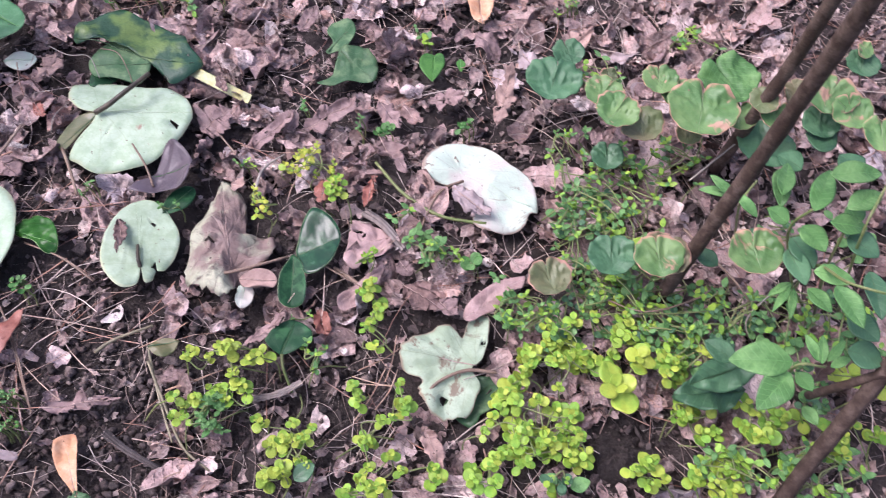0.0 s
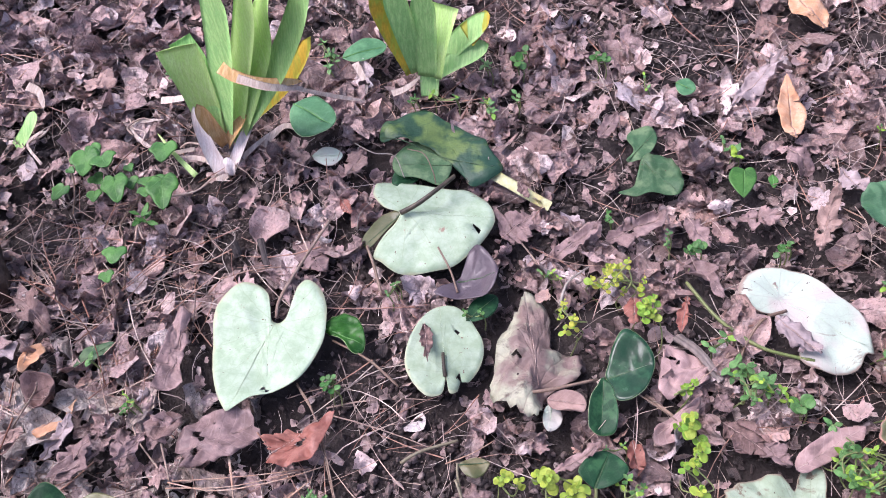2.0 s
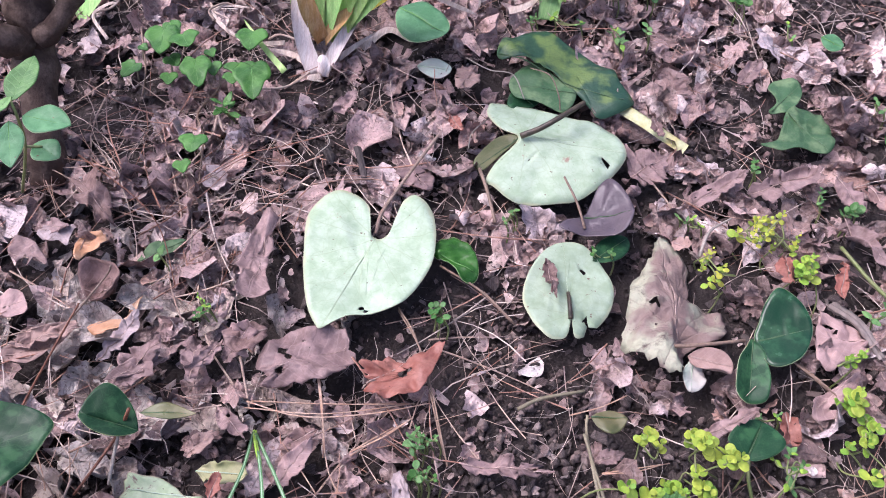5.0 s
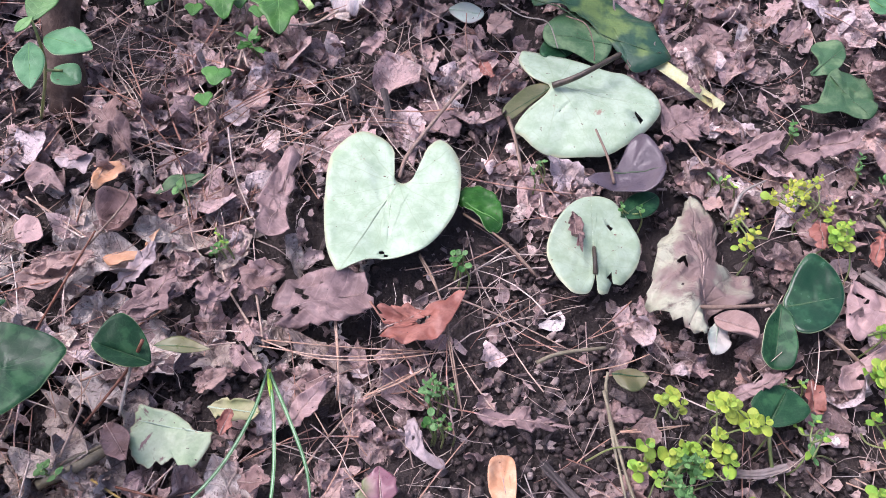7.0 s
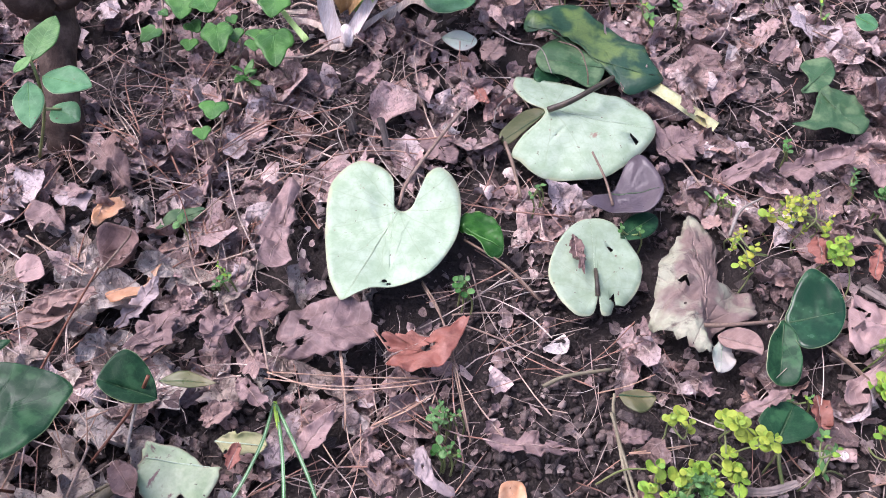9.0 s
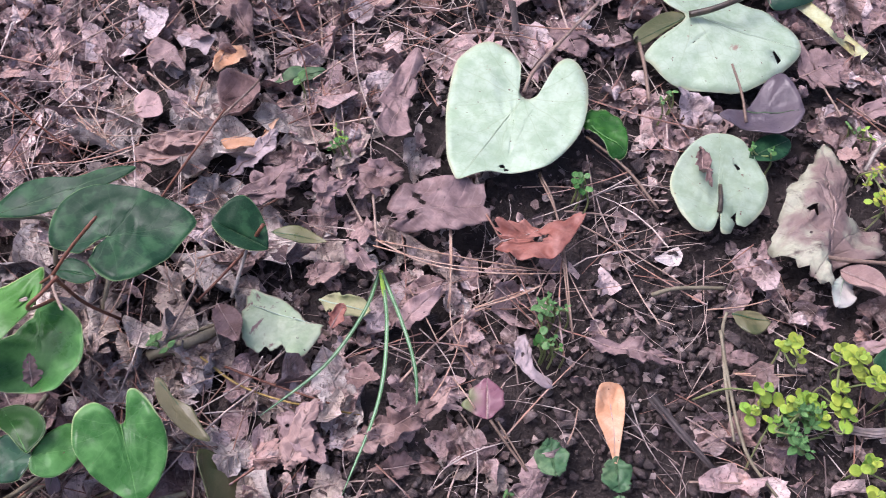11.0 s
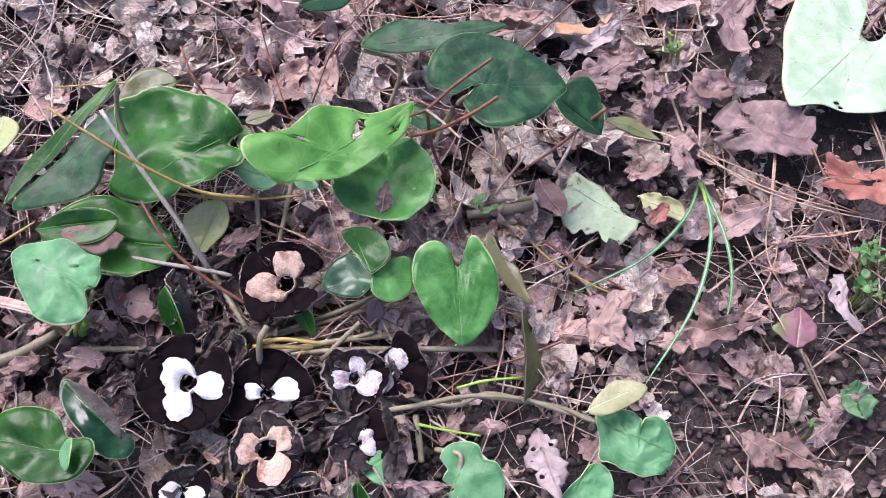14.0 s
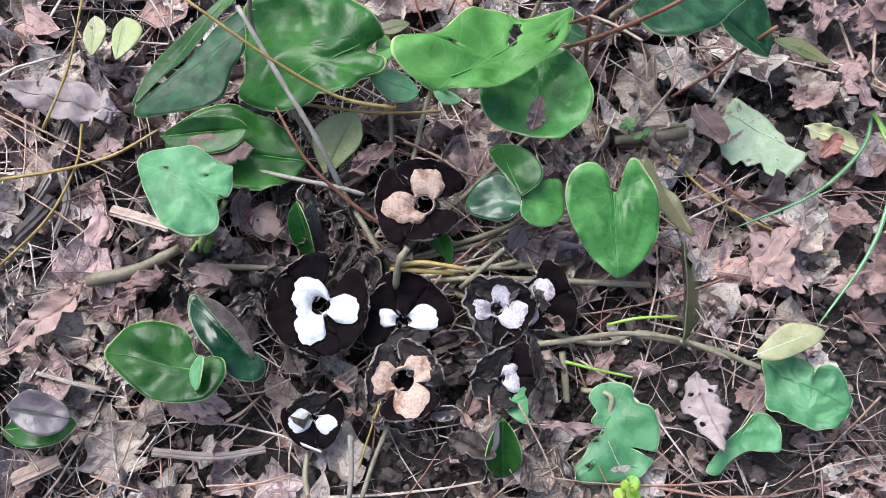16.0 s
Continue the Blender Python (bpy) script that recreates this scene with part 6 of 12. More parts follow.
twig("golden-olive vine stem over dead leaves", VINE, [(-0.7205, -0.1323, 0.0200), (-0.7013, -0.1083, 0.0200), (-0.6867, -0.0864, 0.0220), (-0.6784, -0.0620, 0.0250)], 0.00140, 0.00120, "vine_stem", seed=37)
twig("golden-olive bent vine stem over litter", VINE, [(-0.7269, -0.0999, 0.0200), (-0.7382, -0.0683, 0.0300), (-0.7570, -0.0377, 0.0400)], 0.00120, 0.00100, "vine_stem", seed=38)
twig("golden-olive vine stem over dead leaves", VINE, [(-0.6901, -0.1624, 0.0100), (-0.6899, -0.1301, 0.0140), (-0.6998, -0.1013, 0.0180), (-0.7141, -0.0844, 0.0200)], 0.00120, 0.00100, "vine_stem", seed=39)
twig("grey bare leaf stalk among leaves", STALK_GREY, [(-0.6329, -0.0492, 0.0220), (-0.6069, -0.0366, 0.0240), (-0.5871, -0.0250, 0.0220), (-0.5761, -0.0184, 0.0180)], 0.00220, 0.00180, "stalk_piece", seed=40)
twig("olive leaf stalk stub", STALK_OLIVE, [(-0.5341, -0.0323, 0.0400), (-0.5337, -0.0394, 0.0350), (-0.5304, -0.0463, 0.0200)], 0.00260, 0.00260, "stalk_piece", seed=41)
twig("olive leaf stalk beside black flowers", STALK_OLIVE, [(-0.5078, -0.0241, 0.0140), (-0.5036, -0.0061, 0.0240), (-0.5018, 0.0011, 0.0280)], 0.00220, 0.00200, "stalk_piece", seed=42)
twig("olive leaf stalk beside black flowers", STALK_OLIVE, [(-0.5086, -0.0121, 0.0120), (-0.4953, 0.0044, 0.0160)], 0.00220, 0.00200, "stalk_piece", seed=43)
twig("golden vine stub with a cut end", VINE, [(-0.5353, -0.0402, 0.0300), (-0.5251, -0.0315, 0.0340), (-0.5075, -0.0216, 0.0360)], 0.00200, 0.00160, "vine_stem", seed=44)
twig("golden vine stub with a cut end", VINE, [(-0.5368, -0.0427, 0.0280), (-0.5212, -0.0319, 0.0300), (-0.5114, -0.0249, 0.0300)], 0.00180, 0.00180, "vine_stem", seed=45)
twig("tan stalk standing in dark soil", STALK_OLIVE, [(-0.5129, -0.1294, 0.0000), (-0.5068, -0.1377, 0.0000), (-0.4984, -0.1445, 0.0000)], 0.00220, 0.00220, "stalk_piece", seed=46)
twig("tan dry stalk lying on soil", STALK_GREY, [(-0.5013, -0.1114, 0.0100), (-0.4912, -0.1221, 0.0060), (-0.4834, -0.1324, 0.0040)], 0.00200, 0.00200, "stalk_piece", seed=47)
twig("tan dry stalk lying on soil", STALK_OLIVE, [(-0.4912, -0.0960, 0.0100), (-0.4854, -0.1139, 0.0060), (-0.4791, -0.1287, 0.0040)], 0.00180, 0.00180, "stalk_piece", seed=48)
twig("golden pine needle on dark soil", VINE, [(-0.4988, -0.0930, 0.0200), (-0.4936, -0.1082, 0.0100), (-0.4886, -0.1199, 0.0060)], 0.00090, 0.00070, "pine_needle", seed=49)
twig("tan pine needle on the litter", RED_NEEDLE, [(-0.4633, -0.0577, 0.0200), (-0.4479, -0.0735, 0.0120), (-0.4342, -0.0906, 0.0040)], 0.00050, 0.00040, "pine_needle", seed=50)
twig("tan pine needle on the litter", RED_NEEDLE, [(-0.4504, -0.0518, 0.0200), (-0.4304, -0.0591, 0.0120), (-0.4119, -0.0678, 0.0040)], 0.00050, 0.00040, "pine_needle", seed=51)
twig("tan pine needle on the litter", RED_NEEDLE, [(-0.7304, -0.1315, 0.0080), (-0.6952, -0.1262, 0.0120), (-0.6681, -0.1223, 0.0080)], 0.00050, 0.00040, "pine_needle", seed=52)
twig("tan pine needle on the litter", RED_NEEDLE, [(-0.7593, -0.1047, 0.0080), (-0.7179, -0.0960, 0.0120), (-0.6852, -0.0883, 0.0080)], 0.00050, 0.00040, "pine_needle", seed=53)
twig("tan pine needle on the litter", RED_NEEDLE, [(-0.7451, -0.0971, 0.0080), (-0.7247, -0.1097, 0.0120), (-0.7128, -0.1229, 0.0080)], 0.00050, 0.00040, "pine_needle", seed=54)
twig("tan pine needle on the litter", RED_NEEDLE, [(-0.7007, -0.0594, 0.0200), (-0.6936, -0.0632, 0.0120), (-0.6855, -0.0695, 0.0080)], 0.00050, 0.00040, "pine_needle", seed=55)
twig("tan pine needle on the litter", RED_NEEDLE, [(-0.5413, -0.1380, 0.0080), (-0.5401, -0.1448, 0.0120), (-0.5428, -0.1529, 0.0080)], 0.00050, 0.00040, "pine_needle", seed=56)
twig("tan pine needle on the litter", RED_NEEDLE, [(-0.5380, 0.1479, 0.0300), (-0.5350, 0.1309, 0.0120), (-0.5270, 0.0949, 0.0200)], 0.00050, 0.00040, "pine_needle", seed=57)
twig("tan pine needle on the litter", RED_NEEDLE, [(-0.5862, 0.0168, 0.0200), (-0.5660, 0.0245, 0.0120), (-0.5454, 0.0282, 0.0100)], 0.00050, 0.00040, "pine_needle", seed=58)
twig("tan pine needle on the litter", RED_NEEDLE, [(-0.5806, 0.0172, 0.0200), (-0.5688, 0.0244, 0.0120), (-0.5565, 0.0276, 0.0100)], 0.00050, 0.00040, "pine_needle", seed=59)
twig("reddish pine needle on the litter", RED_NEEDLE, [(-0.3809, 0.2643, 0.0080), (-0.3646, 0.2286, 0.0090), (-0.3541, 0.1975, 0.0080)], 0.00050, 0.00040, "pine_needle", seed=60)
twig("reddish pine needle on the litter", RED_NEEDLE, [(-0.4112, 0.2224, 0.0080), (-0.3571, 0.2336, 0.0090), (-0.3074, 0.2470, 0.0080)], 0.00050, 0.00040, "pine_needle", seed=61)
twig("reddish pine needle on the litter", RED_NEEDLE, [(-0.3387, 0.2052, 0.0080), (-0.3207, 0.2198, 0.0090), (-0.3066, 0.2370, 0.0080)], 0.00050, 0.00040, "pine_needle", seed=62)
twig("reddish pine needle on the litter", RED_NEEDLE, [(-0.2072, 0.2644, 0.0080), (-0.1883, 0.2748, 0.0090), (-0.1728, 0.2877, 0.0080)], 0.00050, 0.00040, "pine_needle", seed=63)
twig("reddish pine needle on the litter", RED_NEEDLE, [(-0.1811, 0.2302, 0.0080), (-0.1620, 0.2364, 0.0090), (-0.1462, 0.2453, 0.0080)], 0.00050, 0.00040, "pine_needle", seed=64)
twig("reddish pine needle on the litter", RED_NEEDLE, [(-0.0070, 0.2796, 0.0080), (-0.0096, 0.2581, 0.0090), (-0.0147, 0.2402, 0.0080)], 0.00050, 0.00040, "pine_needle", seed=65)
twig("reddish pine needle on the litter", RED_NEEDLE, [(-0.0453, 0.2397, 0.0080), (-0.0249, 0.2373, 0.0090), (-0.0073, 0.2376, 0.0080)], 0.00050, 0.00040, "pine_needle", seed=66)
twig("reddish pine needle on the litter", RED_NEEDLE, [(-0.0148, 0.2514, 0.0080), (-0.0248, 0.2283, 0.0090), (-0.0369, 0.2086, 0.0080)], 0.00050, 0.00040, "pine_needle", seed=67)
twig("reddish pine needle on the litter", RED_NEEDLE, [(-0.3845, 0.2683, 0.0080), (-0.3663, 0.2319, 0.0090), (-0.3541, 0.2005, 0.0080)], 0.00050, 0.00040, "pine_needle", seed=68)
twig("reddish pine needle on the litter", RED_NEEDLE, [(-0.4939, 0.3139, 0.0080), (-0.4848, 0.3261, 0.0090), (-0.4809, 0.3406, 0.0080)], 0.00050, 0.00040, "pine_needle", seed=69)
twig("reddish pine needle on the litter", RED_NEEDLE, [(-0.5069, 0.1461, 0.0080), (-0.5028, 0.1560, 0.0090), (-0.5037, 0.1672, 0.0080)], 0.00050, 0.00040, "pine_needle", seed=70)
twig("reddish pine needle on the litter", RED_NEEDLE, [(-0.5853, 0.0144, 0.0080), (-0.5697, 0.0202, 0.0090), (-0.5591, 0.0264, 0.0080)], 0.00050, 0.00040, "pine_needle", seed=71)
twig("reddish pine needle on the litter", RED_NEEDLE, [(-0.6576, 0.2368, 0.0080), (-0.6313, 0.2223, 0.0090), (-0.6120, 0.2099, 0.0080)], 0.00050, 0.00040, "pine_needle", seed=72)
twig("reddish pine needle on the litter", RED_NEEDLE, [(-0.6324, 0.2202, 0.0080), (-0.6106, 0.2148, 0.0090), (-0.5952, 0.2111, 0.0080)], 0.00050, 0.00040, "pine_needle", seed=73)
twig("reddish pine needle on the litter", RED_NEEDLE, [(0.1055, 0.6026, 0.0080), (0.1055, 0.5824, 0.0090), (0.1015, 0.5678, 0.0080)], 0.00050, 0.00040, "pine_needle", seed=74)
twig("reddish pine needle on the litter", RED_NEEDLE, [(-0.0403, 0.2442, 0.0080), (-0.0225, 0.2387, 0.0090), (-0.0092, 0.2364, 0.0080)], 0.00050, 0.00040, "pine_needle", seed=75)
twig("reddish pine needle on the litter", RED_NEEDLE, [(-0.0362, 0.2491, 0.0080), (-0.0146, 0.2601, 0.0090), (0.0029, 0.2748, 0.0080)], 0.00050, 0.00040, "pine_needle", seed=76)
twig("reddish pine needle on the litter", RED_NEEDLE, [(-0.0215, 0.2178, 0.0080), (-0.0113, 0.2323, 0.0090), (-0.0053, 0.2505, 0.0080)], 0.00050, 0.00040, "pine_needle", seed=77)
twig("thin dark red twig rising from the litter", VINE_RED, [(-0.6147, 0.0934, 0.0200), (-0.6165, 0.1252, 0.0500), (-0.6020, 0.1791, 0.0800)], 0.00090, 0.00060, "twig", seed=78)
twig("thin dark red twig over litter", VINE_RED, [(-0.6551, 0.1963, 0.0500), (-0.6320, 0.1921, 0.0400), (-0.6053, 0.1898, 0.0200)], 0.00100, 0.00080, "twig", seed=81)
twig("thin brown twig lying on leaf litter", TWIG, [(-0.5277, 0.2326, 0.0500), (-0.5099, 0.2552, 0.0700), (-0.5047, 0.2583, 0.0800)], 0.00110, 0.00090, "twig", seed=82)
twig("thin red-brown twig rising over the litter", VINE_RED, [(-0.5383, 0.1554, 0.0300), (-0.5279, 0.1971, 0.0500), (-0.5166, 0.2332, 0.0700)], 0.00130, 0.00100, "twig", seed=83)
twig("thin dark twig rising over leaves", VINE_RED, [(-0.6455, 0.0519, 0.0300), (-0.6581, 0.0493, 0.0500), (-0.6757, 0.0580, 0.0600)], 0.00130, 0.00100, "twig", seed=85)
twig("thin brown twig lying on leaf litter", VINE_RED, [(-0.6179, 0.0766, 0.0200), (-0.6525, 0.0984, 0.0400), (-0.6688, 0.1123, 0.0600)], 0.00090, 0.00070, "twig", seed=86)
twig("thin orange-brown twig over leaf litter", VINE, [(-0.7406, 0.0067, 0.0200), (-0.6974, 0.0365, 0.0300), (-0.6564, 0.0635, 0.0300)], 0.00080, 0.00060, "twig", seed=87)
twig("thin brown vine stem over leaves", VINE, [(-0.6334, -0.0062, 0.0300), (-0.5975, 0.0133, 0.0350), (-0.5738, 0.0386, 0.0300)], 0.00130, 0.00100, "twig", seed=88)
twig("grey weathered splintered wood lying on litter", WOOD_GREY, [(-0.7321, -0.0836, 0.0040), (-0.7132, -0.1102, 0.0080), (-0.7068, -0.1374, 0.0020)], 0.00450, 0.00300, "stick", seed=89)
twig("grey weathered splinter of wood on litter", WOOD_GREY, [(-0.7070, -0.1076, 0.0120), (-0.6929, -0.1186, 0.0080), (-0.6870, -0.1352, 0.0020)], 0.00350, 0.00200, "stick", seed=90)
twig("dark grey piece of bark on litter", WOOD_DARK, [(-0.7013, -0.1212, 0.0060), (-0.6981, -0.1357, 0.0080), (-0.7011, -0.1493, 0.0020)], 0.00600, 0.00500, "stick", seed=91)
twig("pale tan stick lying under a green leaf", CHIP, [(-0.6712, -0.1063, 0.0100), (-0.6579, -0.1003, 0.0100), (-0.6430, -0.0935, 0.0080)], 0.00480, 0.00440, "stick", seed=92)
twig("bright green cut stalk standing by a leaf", GRASS_LIME, [(-0.6221, -0.0852, 0.0120), (-0.6222, -0.0912, 0.0080), (-0.6236, -0.0982, 0.0020)], 0.00400, 0.00420, "stalk_piece", seed=93)
twig("olive stalk lying on litter", STALK_OLIVE, [(-0.6509, -0.1399, 0.0100), (-0.6364, -0.1206, 0.0120), (-0.6284, -0.0986, 0.0120)], 0.00320, 0.00280, "stalk_piece", seed=94)
twig("pale wood chip on litter", CHIP, [(-0.6054, -0.2254, 0.0040), (-0.6007, -0.2168, 0.0060), (-0.5967, -0.2063, 0.0040)], 0.00600, 0.00500, "stick", seed=95)
twig("grey stick across the soil", STALK_GREY, [(-0.6348, -0.1860, 0.0080), (-0.6168, -0.1778, 0.0100), (-0.6041, -0.1707, 0.0060)], 0.00240, 0.00220, "stick", seed=96)
twig("grey twig lying on dark soil", WOOD_GREY, [(-0.5662, -0.1758, 0.0060), (-0.5424, -0.1587, 0.0080), (-0.5280, -0.1413, 0.0040)], 0.00300, 0.00240, "stick", seed=97)
twig("tan pine needle on the litter", RED_NEEDLE, [(-0.7593, -0.1049, 0.0140), (-0.7199, -0.0969, 0.0140), (-0.6854, -0.0890, 0.0120)], 0.00045, 0.00035, "pine_needle", seed=98)
twig("tan pine needle on the litter", RED_NEEDLE, [(-0.7551, -0.1082, 0.0140), (-0.7149, -0.0998, 0.0140), (-0.6794, -0.0917, 0.0120)], 0.00045, 0.00035, "pine_needle", seed=99)
twig("tan pine needle on the litter", RED_NEEDLE, [(-0.7497, -0.1126, 0.0140), (-0.7225, -0.1112, 0.0140), (-0.6998, -0.1100, 0.0120)], 0.00045, 0.00035, "pine_needle", seed=100)
twig("tan pine needle on the litter", RED_NEEDLE, [(-0.7450, -0.0995, 0.0140), (-0.7266, -0.1147, 0.0140), (-0.7126, -0.1296, 0.0120)], 0.00045, 0.00035, "pine_needle", seed=101)
twig("tan pine needle on the litter", RED_NEEDLE, [(-0.7063, -0.0570, 0.0140), (-0.6940, -0.0649, 0.0140), (-0.6856, -0.0725, 0.0120)], 0.00045, 0.00035, "pine_needle", seed=102)
twig("tan pine needle on the litter", RED_NEEDLE, [(-0.7016, -0.0552, 0.0140), (-0.6896, -0.0623, 0.0140), (-0.6816, -0.0690, 0.0120)], 0.00045, 0.00035, "pine_needle", seed=103)
twig("tan pine needle on the litter", RED_NEEDLE, [(-0.5484, -0.1438, 0.0140), (-0.5457, -0.1354, 0.0140), (-0.5455, -0.1271, 0.0120)], 0.00045, 0.00035, "pine_needle", seed=104)
twig("tan pine needle on the litter", RED_NEEDLE, [(-0.5484, -0.1456, 0.0140), (-0.5456, -0.1374, 0.0140), (-0.5452, -0.1293, 0.0120)], 0.00045, 0.00035, "pine_needle", seed=105)
twig("tan pine needle on the litter", RED_NEEDLE, [(-0.5342, -0.1698, 0.0140), (-0.5213, -0.1578, 0.0140), (-0.5105, -0.1461, 0.0120)], 0.00045, 0.00035, "pine_needle", seed=106)
twig("tan pine needle on the litter", RED_NEEDLE, [(-0.5302, -0.1702, 0.0140), (-0.5184, -0.1554, 0.0140), (-0.5087, -0.1407, 0.0120)], 0.00045, 0.00035, "pine_needle", seed=107)
twig("tan pine needle on the litter", RED_NEEDLE, [(-0.5768, -0.2001, 0.0140), (-0.5646, -0.1949, 0.0140), (-0.5550, -0.1903, 0.0120)], 0.00045, 0.00035, "pine_needle", seed=108)
twig("tan pine needle on the litter", RED_NEEDLE, [(-0.5769, -0.1749, 0.0140), (-0.5713, -0.1848, 0.0140), (-0.5683, -0.1952, 0.0120)], 0.00045, 0.00035, "pine_needle", seed=109)
twig("tan pine needle on the litter", RED_NEEDLE, [(-0.5753, -0.2046, 0.0140), (-0.5738, -0.1992, 0.0140), (-0.5750, -0.1943, 0.0120)], 0.00045, 0.00035, "pine_needle", seed=110)
twig("tan pine needle on the litter", RED_NEEDLE, [(-0.5916, -0.1721, 0.0140), (-0.5864, -0.1680, 0.0140), (-0.5839, -0.1643, 0.0120)], 0.00045, 0.00035, "pine_needle", seed=111)
twig("reddish pine needle on the litter", RED_NEEDLE, [(-0.6085, 0.1989, 0.0140), (-0.6181, 0.2225, 0.0140), (-0.6325, 0.2489, 0.0120)], 0.00045, 0.00035, "pine_needle", seed=112)
twig("reddish pine needle on the litter", RED_NEEDLE, [(-0.6281, 0.2201, 0.0140), (-0.6090, 0.2142, 0.0140), (-0.5942, 0.2101, 0.0120)], 0.00045, 0.00035, "pine_needle", seed=113)
twig("reddish pine needle on the litter", RED_NEEDLE, [(-0.6262, 0.2271, 0.0140), (-0.6124, 0.2191, 0.0140), (-0.6028, 0.2129, 0.0120)], 0.00045, 0.00035, "pine_needle", seed=114)
twig("reddish pine needle on the litter", RED_NEEDLE, [(-0.6535, 0.1655, 0.0140), (-0.6462, 0.1740, 0.0140), (-0.6431, 0.1839, 0.0120)], 0.00045, 0.00035, "pine_needle", seed=115)
twig("reddish pine needle on the litter", RED_NEEDLE, [(-0.4949, 0.1403, 0.0140), (-0.5013, 0.1540, 0.0140), (-0.5112, 0.1693, 0.0120)], 0.00045, 0.00035, "pine_needle", seed=116)
twig("reddish pine needle on the litter", RED_NEEDLE, [(-0.5074, 0.1348, 0.0140), (-0.5146, 0.1445, 0.0140), (-0.5253, 0.1556, 0.0120)], 0.00045, 0.00035, "pine_needle", seed=117)
twig("reddish pine needle on the litter", RED_NEEDLE, [(-0.3499, 0.1725, 0.0140), (-0.3640, 0.1847, 0.0140), (-0.3810, 0.1988, 0.0120)], 0.00045, 0.00035, "pine_needle", seed=118)
twig("reddish pine needle on the litter", RED_NEEDLE, [(-0.3150, 0.1444, 0.0140), (-0.3238, 0.1503, 0.0140), (-0.3349, 0.1574, 0.0120)], 0.00045, 0.00035, "pine_needle", seed=119)
twig("reddish pine needle on the litter", RED_NEEDLE, [(-0.2600, 0.1466, 0.0140), (-0.2597, 0.1575, 0.0140), (-0.2612, 0.1699, 0.0120)], 0.00045, 0.00035, "pine_needle", seed=120)
twig("thick weathered piece of rotten wood among weeds", WOOD_GREY, [(-0.0369, 0.3963, 0.0060), (-0.0209, 0.3808, 0.0120), (-0.0028, 0.3622, 0.0040)], 0.00750, 0.00550, "stick", seed=121)
twig("thin brown stick crossing a pink dead leaf", STALK, [(-0.0676, 0.3380, 0.0140), (-0.0455, 0.3257, 0.0120), (-0.0244, 0.3135, 0.0080)], 0.00180, 0.00140, "stick", seed=122)
twig("dark piece of bark among the litter", WOOD_DARK, [(-0.4100, 0.4535, 0.0040), (-0.4019, 0.4380, 0.0060), (-0.3959, 0.4260, 0.0020)], 0.00450, 0.00400, "stick", seed=123)
twig("dark piece of bark among the litter", WOOD_DARK, [(-0.4347, 0.4470, 0.0040), (-0.4287, 0.4389, 0.0060), (-0.4252, 0.4335, 0.0020)], 0.00600, 0.00500, "stick", seed=124)
twig("pale curled rootlet in the litter", STALK_GREY, [(-0.4254, 0.4101, 0.0080), (-0.4365, 0.4279, 0.0120), (-0.4314, 0.4481, 0.0100), (-0.4432, 0.4635, 0.0080)], 0.00060, 0.00050, "rootlet", seed=125)
twig("pale curled rootlet in the litter", STALK_GREY, [(-0.3472, 0.5736, 0.0100), (-0.3232, 0.5576, 0.0160), (-0.3020, 0.5528, 0.0200), (-0.2878, 0.5288, 0.0180)], 0.00090, 0.00080, "rootlet", seed=126)
twig("pale curled rootlet in the litter", STALK_GREY, [(-0.3222, 0.4715, 0.0080), (-0.3229, 0.4880, 0.0100), (-0.3140, 0.5084, 0.0080)], 0.00070, 0.00060, "rootlet", seed=127)
twig("brown curved twig lying over a leaf", STALK, [(-0.2886, 0.5540, 0.0300), (-0.2711, 0.5475, 0.0320), (-0.2606, 0.5322, 0.0260), (-0.2572, 0.5246, 0.0180)], 0.00090, 0.00080, "twig", seed=128)
twig("pale dry curled iris root", CHIP, [(-0.5903, 0.5855, 0.0060), (-0.5778, 0.5688, 0.0120), (-0.5644, 0.5656, 0.0100), (-0.5604, 0.5493, 0.0120), (-0.5494, 0.5460, 0.0080)], 0.00110, 0.00080, "rootlet", seed=129)
twig("pale dry curled iris root", CHIP, [(-0.5195, 0.5480, 0.0120), (-0.5096, 0.5520, 0.0160), (-0.4895, 0.5500, 0.0140), (-0.4738, 0.5447, 0.0100), (-0.4599, 0.5468, 0.0080)], 0.00110, 0.00080, "rootlet", seed=130)
twig("pale dry curled iris root", CHIP, [(-0.5266, 0.4382, 0.0060), (-0.5269, 0.4509, 0.0120), (-0.5185, 0.4387, 0.0100), (-0.5155, 0.4397, 0.0060)], 0.00110, 0.00080, "rootlet", seed=131)
twig("pale dry curled iris root", CHIP, [(-0.5755, 0.5606, 0.0100), (-0.5828, 0.5677, 0.0140), (-0.5726, 0.5807, 0.0140), (-0.5593, 0.5820, 0.0100)], 0.00110, 0.00080, "rootlet", seed=132)
twig("pale dry curled iris root", CHIP, [(-0.6834, 0.5408, 0.0100), (-0.6687, 0.5465, 0.0140), (-0.6668, 0.5603, 0.0120)], 0.00110, 0.00080, "rootlet", seed=133)
twig("pale dry curled iris root", CHIP, [(-0.5175, 0.4869, 0.0100), (-0.4859, 0.4959, 0.0120), (-0.4731, 0.5219, 0.0080)], 0.00110, 0.00080, "rootlet", seed=134)


